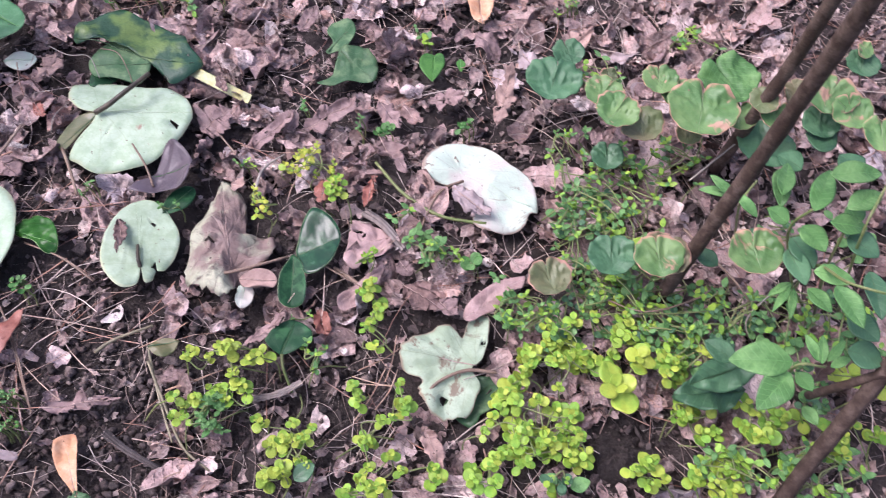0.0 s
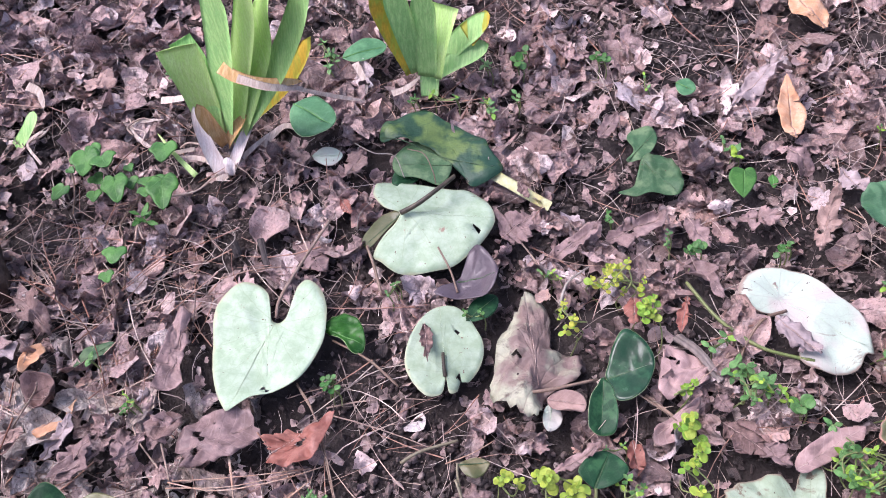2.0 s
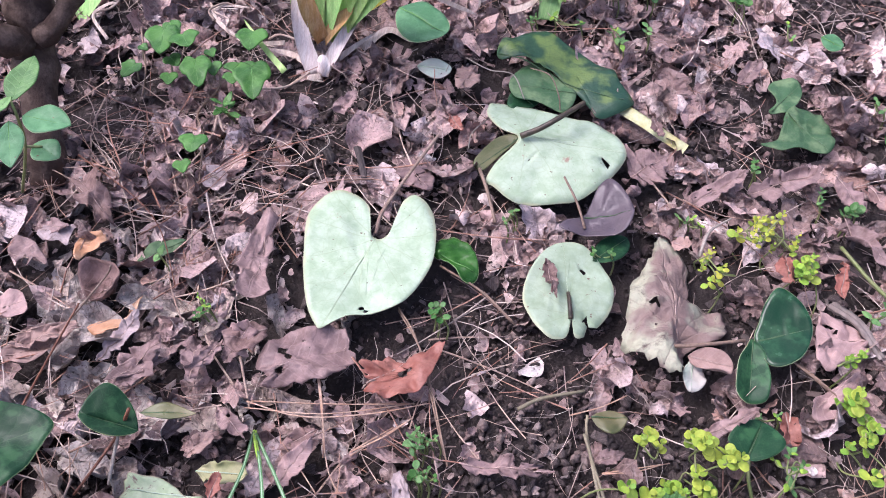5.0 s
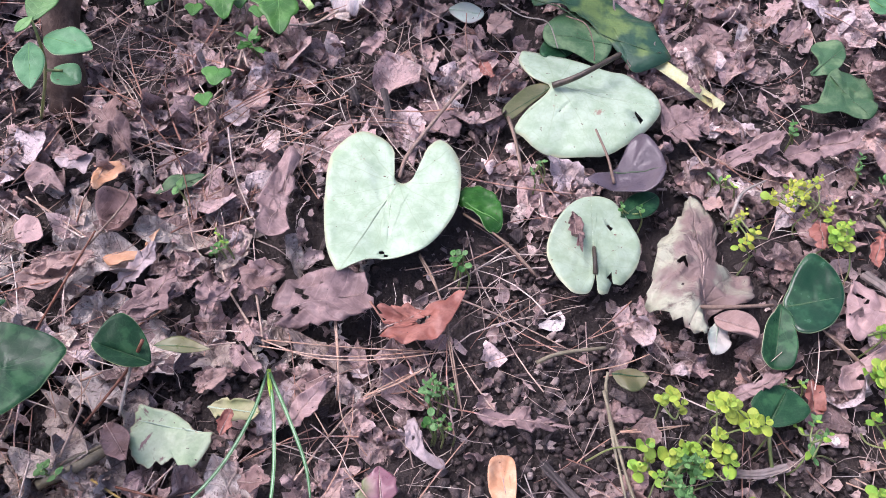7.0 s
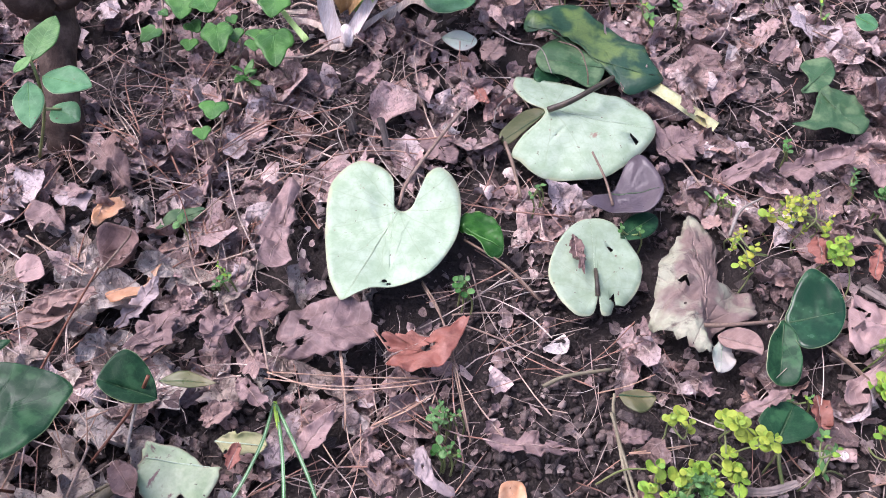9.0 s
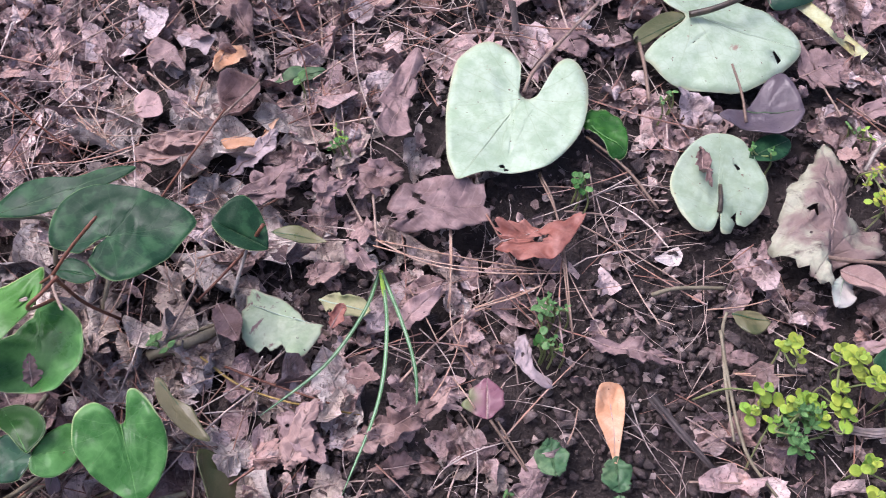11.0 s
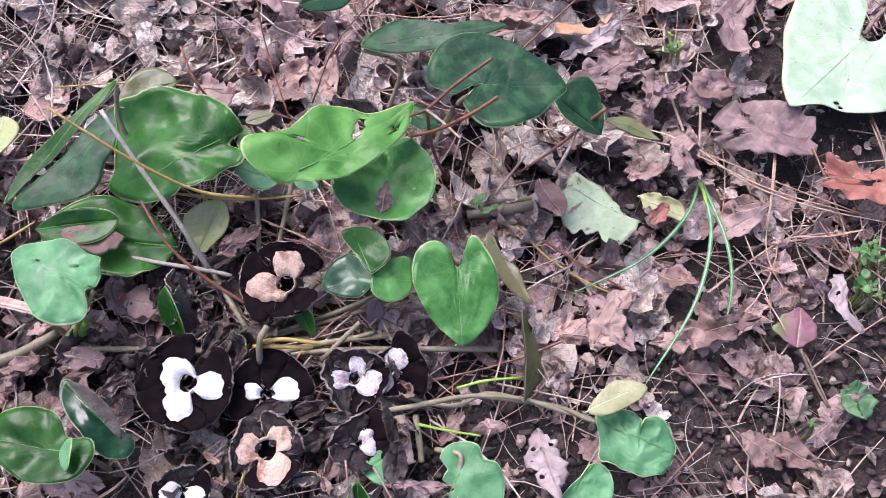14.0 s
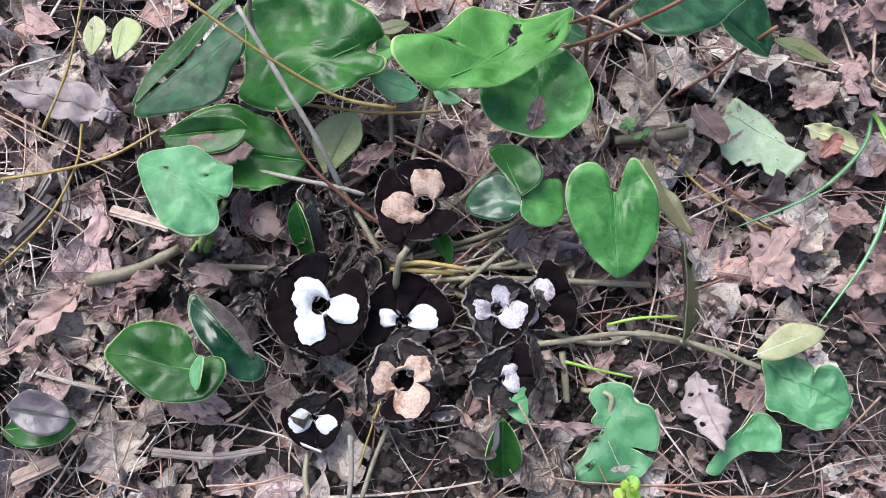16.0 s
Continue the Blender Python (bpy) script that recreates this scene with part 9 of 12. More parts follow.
pstrap(iris_b, [STRAW], [(-0.3227, 0.6421, 0.0120), (-0.3086, 0.6477, 0.0160), (-0.2960, 0.6614, 0.0200)], 0.0035, 0.0025, "husk", "dry leaf", tip=0.6)
iris_c = root("iris", "small iris with short green leaves among pale dry husks", "iris plant", "", Matrix.Translation((0.2321, 0.7273, -0.0080)))
pstrap(iris_c, [IRIS_DARK], [(0.2269, 0.7409, 0.0150), (0.2034, 0.7424, 0.0500), (0.1812, 0.7430, 0.0800)], 0.0090, 0.0080, "leaf", "")
pstrap(iris_c, [IRIS], [(0.2310, 0.7501, 0.0150), (0.2254, 0.7511, 0.0450), (0.2102, 0.7514, 0.0800)], 0.0100, 0.0090, "leaf", "")
pstrap(iris_c, [IRIS_GOLD], [(0.2345, 0.7318, 0.0000), (0.2282, 0.7368, 0.0150), (0.2263, 0.7431, 0.0250)], 0.0080, 0.0070, "leaf", "", cut=True)
pstrap(iris_c, [HUSK], [(0.2436, 0.7464, 0.0120), (0.2548, 0.7720, 0.0300), (0.2805, 0.7844, 0.0300)], 0.0060, 0.0060, "husk", "dry husk")
pstrap(iris_c, [HUSK], [(0.2952, 0.7534, 0.0120), (0.2699, 0.7628, 0.0400), (0.2505, 0.7707, 0.0400)], 0.0080, 0.0060, "husk", "dry husk")
pstrap(iris_c, [HUSK], [(0.2658, 0.6825, 0.0000), (0.2581, 0.6965, 0.0300), (0.2564, 0.7136, 0.0600)], 0.0090, 0.0120, "husk", "dry husk")
pstrap(iris_c, [IRIS_GOLD], [(0.2608, 0.7503, 0.0500), (0.2420, 0.7472, 0.0800), (0.2273, 0.7511, 0.1100)], 0.0080, 0.0100, "leaf", "")
pstrap(iris_c, [HUSK_BROWN], [(0.2823, 0.7411, 0.0300), (0.2835, 0.7422, 0.0600), (0.2876, 0.7536, 0.0800)], 0.0100, 0.0080, "husk", "dry husk")
pstrap(iris_c, [STRAW], [(0.2231, 0.6831, 0.0060), (0.2443, 0.6761, 0.0080), (0.2760, 0.6964, 0.0080), (0.2911, 0.6904, 0.0080)], 0.0015, 0.0015, "husk", "dry husk")
pstrap(iris_c, [HUSK], [(0.2555, 0.7481, 0.0200), (0.2628, 0.7578, 0.0200), (0.2742, 0.7604, 0.0150)], 0.0090, 0.0070, "husk", "dry husk")
iris_d = root("iris", "edge of a small iris with dry stringy leaves", "iris plant", "", Matrix.Translation((-0.6978, 0.5405, -0.0080)))
pstrap(iris_d, [IRIS_DARK], [(-0.7008, 0.5401, 0.0000), (-0.6832, 0.5509, 0.0200), (-0.6776, 0.5655, 0.0300)], 0.0080, 0.0060, "leaf", "")
pstrap(iris_d, [STRAW], [(-0.6604, 0.5184, 0.0040), (-0.6817, 0.5371, 0.0100), (-0.6680, 0.5449, 0.0200), (-0.6603, 0.5481, 0.0200)], 0.0016, 0.0014, "husk", "dry strip")
pstrap(iris_d, [STRAW], [(-0.7187, 0.6162, 0.0120), (-0.7006, 0.6076, 0.0140), (-0.6852, 0.5863, 0.0120)], 0.0050, 0.0030, "husk", "dry strip")


# ---- ivy ----
ivy = root("ivy", "small trailing ivy with lobed bright green leaves", "ivy", "", Matrix.Translation((-0.5789, 0.5004, -0.0080)))
pleaf(ivy, [IVY], (-0.6002, 0.5186, 0.0300), (-0.5901, 0.4880, 0.0300), 0.0146, 0.0146, (0.43, 0.38), (0.08, 0.10), fold=0.1, wave=0.06, ripple=0.02, cols=4, kind="ivy", seed=290, stalk=[(-0.6002, 0.5186, 0.0300), (-0.6068, 0.5252, 0.0040)], stalk_r=0.0007)
pleaf(ivy, [IVY], (-0.5799, 0.5120, 0.0340), (-0.5681, 0.4987, 0.0340), 0.0136, 0.0136, (0.72, 0.10), (0.02, 0.34), fold=0.1, wave=0.06, ripple=0.02, cols=4, kind="ivy", seed=322, stalk=[(-0.5799, 0.5120, 0.0340), (-0.5887, 0.5227, 0.0040)], stalk_r=0.0007)
pleaf(ivy, [IVY], (-0.5986, 0.5265, 0.0300), (-0.5840, 0.5128, 0.0300), 0.0082, 0.0082, (0.65, 0.15), (0.02, 0.26), fold=0.1, wave=0.06, ripple=0.02, cols=4, kind="ivy", seed=300, stalk=[(-0.5986, 0.5265, 0.0300), (-0.6051, 0.5333, 0.0040)], stalk_r=0.0007)
pleaf(ivy, [IVY], (-0.6117, 0.4821, 0.0200), (-0.6162, 0.4641, 0.0200), 0.0093, 0.0093, (0.12, 0.69), (0.26, 0.02), fold=0.1, wave=0.06, ripple=0.02, cols=4, kind="ivy", seed=240, stalk=[(-0.6117, 0.4821, 0.0200), (-0.6116, 0.4785, 0.0040)], stalk_r=0.0007)
pleaf(ivy, [IVY], (-0.6168, 0.5037, 0.0200), (-0.6090, 0.4992, 0.0200), 0.0046, 0.0046, (0.72, 0.10), (0.02, 0.51), fold=0.1, wave=0.06, ripple=0.02, cols=4, kind="ivy", seed=250, stalk=[(-0.6168, 0.5037, 0.0200), (-0.6165, 0.5002, 0.0040)], stalk_r=0.0007)
pleaf(ivy, [IVY], (-0.5894, 0.4991, 0.0180), (-0.5772, 0.4906, 0.0180), 0.0083, 0.0083, (0.72, 0.10), (0.02, 0.40), fold=0.1, wave=0.06, ripple=0.02, cols=4, kind="ivy", seed=300, stalk=[(-0.5894, 0.4991, 0.0180), (-0.5875, 0.4937, 0.0040)], stalk_r=0.0007)
pleaf(ivy, [IVY], (-0.5611, 0.4920, 0.0280), (-0.5455, 0.4628, 0.0280), 0.0133, 0.0133, (0.50, 0.32), (0.04, 0.13), fold=0.1, wave=0.06, ripple=0.02, cols=4, kind="ivy", seed=345, stalk=[(-0.5611, 0.4920, 0.0280), (-0.5652, 0.4962, 0.0040)], stalk_r=0.0007)
pleaf(ivy, [IVY], (-0.5494, 0.4970, 0.0220), (-0.5419, 0.4843, 0.0220), 0.0085, 0.0085, (0.56, 0.24), (0.10, 0.26), fold=0.1, wave=0.06, ripple=0.02, cols=4, kind="ivy", seed=375, stalk=[(-0.5494, 0.4970, 0.0220), (-0.5495, 0.4955, 0.0040)], stalk_r=0.0007)
pleaf(ivy, [IVY], (-0.5606, 0.5157, 0.0180), (-0.5537, 0.5083, 0.0180), 0.0057, 0.0057, (0.69, 0.11), (0.12, 0.41), fold=0.1, wave=0.06, ripple=0.02, cols=4, kind="ivy", seed=370, stalk=[(-0.5606, 0.5157, 0.0180), (-0.5582, 0.5104, 0.0040)], stalk_r=0.0007)
pleaf(ivy, [IVY], (-0.5296, 0.5418, 0.0240), (-0.5243, 0.5181, 0.0240), 0.0143, 0.0142, (0.38, 0.43), (0.13, 0.10), fold=0.1, wave=0.06, ripple=0.02, cols=4, kind="ivy", seed=448, stalk=[(-0.5296, 0.5418, 0.0240), (-0.5301, 0.5427, 0.0040)], stalk_r=0.0007)
pleaf(ivy, [IVY], (-0.5201, 0.4916, 0.0340), (-0.5150, 0.4786, 0.0340), 0.0135, 0.0135, (0.50, 0.30), (0.14, 0.24), fold=0.1, wave=0.06, ripple=0.02, cols=4, kind="ivy", seed=425, stalk=[(-0.5201, 0.4916, 0.0340), (-0.5264, 0.5019, 0.0040)], stalk_r=0.0007)
pleaf(ivy, [IVY], (-0.5094, 0.4903, 0.0360), (-0.4944, 0.4546, 0.0360), 0.0157, 0.0157, (0.46, 0.35), (0.04, 0.10), fold=0.1, wave=0.06, ripple=0.02, cols=4, kind="ivy", seed=445, stalk=[(-0.5094, 0.4903, 0.0360), (-0.5164, 0.5025, 0.0040)], stalk_r=0.0007)
pleaf(ivy, [IVY], (-0.5223, 0.4787, 0.0340), (-0.5171, 0.4678, 0.0340), 0.0078, 0.0078, (0.52, 0.29), (0.16, 0.28), fold=0.1, wave=0.06, ripple=0.02, cols=4, kind="ivy", seed=410, stalk=[(-0.5223, 0.4787, 0.0340), (-0.5288, 0.4886, 0.0040)], stalk_r=0.0007)
pleaf(ivy, [IVY], (-0.5295, 0.4160, 0.0240), (-0.5265, 0.3990, 0.0240), 0.0117, 0.0117, (0.34, 0.46), (0.17, 0.10), fold=0.1, wave=0.06, ripple=0.02, cols=4, kind="ivy", seed=345, stalk=[(-0.5295, 0.4160, 0.0240), (-0.5311, 0.4157, 0.0040)], stalk_r=0.0007)
pleaf(ivy, [IVY], (-0.5329, 0.3935, 0.0180), (-0.5261, 0.3829, 0.0180), 0.0072, 0.0072, (0.58, 0.22), (0.09, 0.27), fold=0.1, wave=0.06, ripple=0.02, cols=4, kind="ivy", seed=320, stalk=[(-0.5329, 0.3935, 0.0180), (-0.5312, 0.3884, 0.0040)], stalk_r=0.0007)
pleaf(ivy, [IVY], (-0.5836, 0.4838, 0.0140), (-0.5788, 0.4710, 0.0140), 0.0076, 0.0076, (0.45, 0.35), (0.18, 0.23), fold=0.1, wave=0.06, ripple=0.02, cols=4, kind="ivy", seed=300, stalk=[(-0.5836, 0.4838, 0.0140), (-0.5791, 0.4748, 0.0040)], stalk_r=0.0007)
pstem(ivy, STALK, [(-0.5615, 0.5210, 0.0120), (-0.5399, 0.4861, 0.0100), (-0.5463, 0.4525, 0.0080), (-0.5310, 0.4289, 0.0100), (-0.5169, 0.3834, 0.0040)], 0.0011, 0.0009)
pstem(ivy, STALK, [(-0.6261, 0.5235, 0.0200), (-0.6084, 0.4885, 0.0100), (-0.6008, 0.4620, 0.0040)], 0.0009, 0.0008)
sprigs("fern_shoot", "small bright green unfolding shoot in the litter", "seedling", [(-0.5255, 0.4588, 0.0140), (-0.5197, 0.4558, 0.0120)], 0.017, [IVY], 3, "slim", 2)


# ---- creeping plants, weeds and seedlings ----
trailing("creeping_jenny", "patch of golden creeping jenny with round leaves", "creeping jenny", -0.0776, 0.4368, 0.0320, 0.0165, 14, 0.0067, [LIME, GOLD], 1, group="patches of creeping jenny")
trailing("creeping_jenny", "patch of golden creeping jenny with round leaves", "creeping jenny", -0.1295, 0.3953, 0.0132, 0.0134, 7, 0.0064, [LIME, GOLD, LIME_GREEN], 2, group="patches of creeping jenny")
trailing("creeping_jenny", "patch of golden creeping jenny with round leaves", "creeping jenny", -0.0657, 0.4120, 0.0167, 0.0131, 6, 0.0078, [LIME_GREEN, LIME], 3, group="patches of creeping jenny")
trailing("creeping_jenny", "patch of golden creeping jenny with round leaves", "creeping jenny", -0.1219, 0.2482, 0.0197, 0.0195, 8, 0.0103, [LIME], 4, group="patches of creeping jenny", lift=(0.018, 0.045))
trailing("creeping_jenny", "patch of golden creeping jenny with round leaves", "creeping jenny", -0.1301, 0.2264, 0.0176, 0.0111, 6, 0.0085, [LIME, LIME_GREEN], 44, group="patches of creeping jenny")
trailing("creeping_jenny", "patch of golden creeping jenny with round leaves", "creeping jenny", -0.1625, 0.2128, 0.0132, 0.0109, 6, 0.0085, [LIME, LIME_GREEN], 5, group="patches of creeping jenny")
trailing("seedlings", "patch of small scalloped mid-green seedlings", "seedling", -0.1397, 0.2070, 0.0155, 0.0121, 12, 0.0100, [HERB], 6, group="patches of seedling", kind="egg", stem=STALK_GREEN)
trailing("creeping_jenny", "patch of golden creeping jenny with round leaves", "creeping jenny", -0.1581, 0.2548, 0.0094, 0.0079, 3, 0.0085, [LIME], 7, group="patches of creeping jenny")
trailing("creeping_jenny", "patch of golden creeping jenny with round leaves", "creeping jenny", -0.0188, 0.3067, 0.0188, 0.0151, 6, 0.0092, [LIME_GREEN, LIME], 8, group="patches of creeping jenny")
trailing("creeping_jenny", "patch of golden creeping jenny with round leaves", "creeping jenny", -0.0269, 0.2711, 0.0109, 0.0223, 4, 0.0078, [LIME, LIME_GREEN], 9, group="patches of creeping jenny")
trailing("creeping_jenny", "patch of golden creeping jenny with round leaves", "creeping jenny", -0.0310, 0.3465, 0.0078, 0.0211, 3, 0.0071, [LIME_GREEN], 10, group="patches of creeping jenny")
trailing("creeping_jenny", "patch of golden creeping jenny with round leaves", "creeping jenny", -0.0375, 0.2177, 0.0086, 0.0090, 3, 0.0099, [LIME_GREEN, LIME], 11, group="patches of creeping jenny")
trailing("creeping_jenny", "patch of golden creeping jenny with round leaves", "creeping jenny", -0.0034, 0.2224, 0.0103, 0.0127, 3, 0.0099, [LIME_GREEN, LIME], 12, group="patches of creeping jenny")
trailing("creeping_jenny", "patch of golden creeping jenny with round leaves", "creeping jenny", -0.0851, 0.2000, 0.0250, 0.0198, 7, 0.0092, [LIME, LIME_GREEN], 13, group="patches of creeping jenny")
trailing("creeping_jenny", "patch of golden creeping jenny with round leaves", "creeping jenny", -0.0909, 0.1746, 0.0163, 0.0168, 6, 0.0099, [LIME], 14, group="patches of creeping jenny")
trailing("creeping_jenny", "patch of golden creeping jenny with round leaves", "creeping jenny", -0.0630, 0.1833, 0.0185, 0.0149, 4, 0.0092, [LIME, LIME_GREEN], 15, group="patches of creeping jenny")
trailing("creeping_jenny", "patch of golden creeping jenny with round leaves", "creeping jenny", -0.0139, 0.1969, 0.0168, 0.0332, 8, 0.0085, [LIME_GREEN, LIME], 16, group="patches of creeping jenny")
trailing("creeping_jenny", "patch of golden creeping jenny with round leaves", "creeping jenny", -0.0288, 0.1591, 0.0244, 0.0102, 6, 0.0092, [LIME_GREEN, LIME], 17, group="patches of creeping jenny")
trailing("creeping_jenny", "patch of golden creeping jenny with round leaves", "creeping jenny", 0.0118, 0.1616, 0.0184, 0.0123, 4, 0.0099, [LIME, LIME_GREEN], 18, group="patches of creeping jenny")
trailing("creeping_jenny", "patch of golden creeping jenny with round leaves", "creeping jenny", 0.0743, 0.1854, 0.0168, 0.0261, 7, 0.0099, [LIME, LIME_GREEN], 19, group="patches of creeping jenny")
trailing("creeping_jenny", "patch of golden creeping jenny with round leaves", "creeping jenny", 0.1048, 0.2031, 0.0258, 0.0315, 11, 0.0096, [LIME, LIME_GREEN], 20, group="patches of creeping jenny")
trailing("creeping_jenny", "patch of golden creeping jenny with round leaves", "creeping jenny", 0.1123, 0.2534, 0.0268, 0.0292, 10, 0.0088, [LIME, LIME_GREEN], 21, group="patches of creeping jenny")
sprigs("creeping_jenny", "large golden rosette of creeping jenny leaves", "creeping jenny", [(0.1579, 0.2268, 0.0350), (0.1792, 0.2520, 0.0300)], 0.021, [LIME], 5, "coin", 3, "patches of creeping jenny")
trailing("creeping_jenny", "patch of golden creeping jenny with round leaves", "creeping jenny", 0.1377, 0.2635, 0.0226, 0.0172, 4, 0.0113, [LIME], 23, group="patches of creeping jenny")
trailing("creeping_jenny", "patch of golden creeping jenny with round leaves", "creeping jenny", 0.1795, 0.2940, 0.0326, 0.0234, 8, 0.0088, [LIME_GREEN, LIME], 24, group="patches of creeping jenny")
trailing("creeping_jenny", "patch of golden creeping jenny with round leaves", "creeping jenny", 0.2165, 0.2603, 0.0228, 0.0198, 6, 0.0092, [LIME_GREEN, LIME], 25, group="patches of creeping jenny")
trailing("creeping_jenny", "patch of golden creeping jenny with round leaves", "creeping jenny", 0.2292, 0.2118, 0.0242, 0.0231, 7, 0.0099, [LIME_GREEN, LIME], 26, group="patches of creeping jenny")
trailing("creeping_jenny", "patch of golden creeping jenny with round leaves", "creeping jenny", 0.2751, 0.2103, 0.0266, 0.0186, 6, 0.0113, [LIME, LIME_GREEN], 27, group="patches of creeping jenny")
trailing("creeping_jenny", "patch of golden creeping jenny with round leaves", "creeping jenny", 0.3349, 0.2388, 0.0205, 0.0197, 3, 0.0156, [LIME], 28, group="patches of creeping jenny", lift=(0.03, 0.06))
trailing("creeping_jenny", "patch of golden creeping jenny with round leaves", "creeping jenny", 0.3373, 0.1936, 0.0265, 0.0230, 6, 0.0127, [LIME, LIME_GREEN], 29, group="patches of creeping jenny")
trailing("creeping_jenny", "patch of golden creeping jenny with round leaves", "creeping jenny", 0.2241, 0.1664, 0.0255, 0.0128, 6, 0.0113, [LIME, LIME_GREEN], 30, group="patches of creeping jenny")
trailing("creeping_jenny", "patch of golden creeping jenny with round leaves", "creeping jenny", 0.1816, 0.1638, 0.0252, 0.0118, 6, 0.0106, [LIME_GREEN, LIME], 31, group="patches of creeping jenny")
trailing("creeping_jenny", "patch of golden creeping jenny with round leaves", "creeping jenny", 0.0570, 0.1642, 0.0165, 0.0116, 4, 0.0092, [LIME_GREEN], 32, group="patches of creeping jenny")
trailing("creeping_jenny", "patch of golden creeping jenny with round leaves", "creeping jenny", 0.1185, 0.1569, 0.0207, 0.0062, 3, 0.0099, [LIME_GREEN, HERB_DARK], 33, group="patches of creeping jenny")
trailing("creeping_jenny", "patch of golden creeping jenny with round leaves", "creeping jenny", -0.3930, -0.0500, 0.0050, 0.0040, 2, 0.0080, [LIME, LIME_GREEN], 34, group="patches of creeping jenny")
mound("mound of dark crumbly soil between golden leaves", 0.1640, 0.1877, 0.0392, 0.0241, 0.012, 3)
trailing("weed_patch", "carpet of small pale green weeds among the leaves", "weed", 0.1749, 0.3857, 0.0448, 0.0481, 25, 0.0100, [HERB, LIME_GREEN], 60, group="patches of weed", kind="egg", pairs=(1, 2))
trailing("weed_patch", "carpet of small pale green weeds among the leaves", "weed", 0.2001, 0.3099, 0.0473, 0.0322, 25, 0.0100, [HERB, HERB, LIME_GREEN], 61, group="patches of weed", kind="egg", pairs=(1, 2))
trailing("weed_patch", "carpet of small pale green weeds among the leaves", "weed", 0.2316, 0.2703, 0.0369, 0.0253, 16, 0.0110, [HERB, HERB, LIME_GREEN], 62, group="patches of weed", kind="egg", pairs=(1, 2))
trailing("weed_patch", "carpet of small pale green weeds among the leaves", "weed", 0.3073, 0.3021, 0.0286, 0.0324, 16, 0.0110, [HERB, LIME_GREEN], 63, group="patches of weed", kind="egg", pairs=(1, 2))
trailing("weed_patch", "carpet of small pale green weeds among the leaves", "weed", 0.1096, 0.2824, 0.0274, 0.0202, 16, 0.0090, [HERB, HERB, LIME_GREEN], 64, group="patches of weed", kind="egg", pairs=(1, 2))
trailing("weed_patch", "carpet of small pale green weeds among the leaves", "weed", 0.1492, 0.3735, 0.0295, 0.0532, 32, 0.0085, [HERB, HERB, LIME_GREEN], 65, group="patches of weed", kind="egg", pairs=(1, 2))
trailing("weed_patch", "carpet of small pale green weeds among the leaves", "weed", 0.1894, 0.4278, 0.0411, 0.0380, 25, 0.0090, [HERB, LIME_GREEN], 66, group="patches of weed", kind="egg", pairs=(1, 2))
trailing("weed_patch", "carpet of small pale green weeds among the leaves", "weed", 0.1493, 0.3190, 0.0283, 0.0269, 25, 0.0080, [HERB, HERB, LIME_GREEN], 67, group="patches of weed", kind="egg", pairs=(1, 2))
trailing("weed_patch", "carpet of small pale green weeds among the leaves", "weed", 0.1944, 0.3415, 0.0290, 0.0280, 22, 0.0085, [HERB, HERB, LIME_GREEN], 68, group="patches of weed", kind="egg", pairs=(1, 2))
trailing("weed_patch", "carpet of small pale green weeds among the leaves", "weed", 0.2107, 0.2847, 0.0325, 0.0258, 22, 0.0090, [HERB, LIME_GREEN], 69, group="patches of weed", kind="egg", pairs=(1, 2))
trailing("weed_patch", "carpet of small pale green weeds among the leaves", "weed", 0.0967, 0.2971, 0.0277, 0.0206, 22, 0.0085, [HERB, HERB, LIME_GREEN], 70, group="patches of weed", kind="egg", pairs=(1, 2))
trailing("weed_patch", "carpet of small pale green weeds among the leaves", "weed", 0.1450, 0.4448, 0.0258, 0.0387, 16, 0.0080, [HERB, HERB, LIME_GREEN], 71, group="patches of weed", kind="egg", pairs=(1, 2))
trailing("weed_patch", "carpet of small pale green weeds among the leaves", "weed", 0.2434, 0.4483, 0.0314, 0.0327, 16, 0.0090, [HERB, LIME_GREEN], 72, group="patches of weed", kind="egg", pairs=(1, 2))
trailing("weed_patch", "carpet of small pale green weeds among the leaves", "weed", 0.2551, 0.3009, 0.0331, 0.0266, 19, 0.0090, [HERB, HERB, LIME_GREEN], 73, group="patches of weed", kind="egg", pairs=(1, 2))
trailing("weed_patch", "carpet of small pale green weeds among the leaves", "weed", 0.1810, 0.5535, 0.0278, 0.0221, 11, 0.0100, [HERB, HERB, LIME_GREEN], 74, group="patches of weed", kind="egg", pairs=(1, 2))
trailing("weed_patch", "carpet of small pale green weeds among the leaves", "weed", 0.2461, 0.1709, 0.0342, 0.0173, 22, 0.0100, [HERB, LIME_GREEN], 75, group="patches of weed", kind="egg", pairs=(1, 2))
trailing("weed_patch", "carpet of small pale green weeds among the leaves", "weed", 0.3060, 0.1717, 0.0388, 0.0176, 22, 0.0100, [HERB, HERB, LIME_GREEN], 76, group="patches of weed", kind="egg", pairs=(1, 2))
trailing("weed_patch", "carpet of small pale green weeds among the leaves", "weed", 0.3513, 0.2878, 0.0333, 0.0321, 19, 0.0120, [HERB, HERB, LIME_GREEN], 77, group="patches of weed", kind="egg", pairs=(1, 2))
trailing("weed_patch", "carpet of small pale green weeds among the leaves", "weed", 0.2816, 0.5950, 0.0231, 0.0196, 9, 0.0100, [HERB, LIME_GREEN], 78, group="patches of weed", kind="egg", pairs=(1, 2))
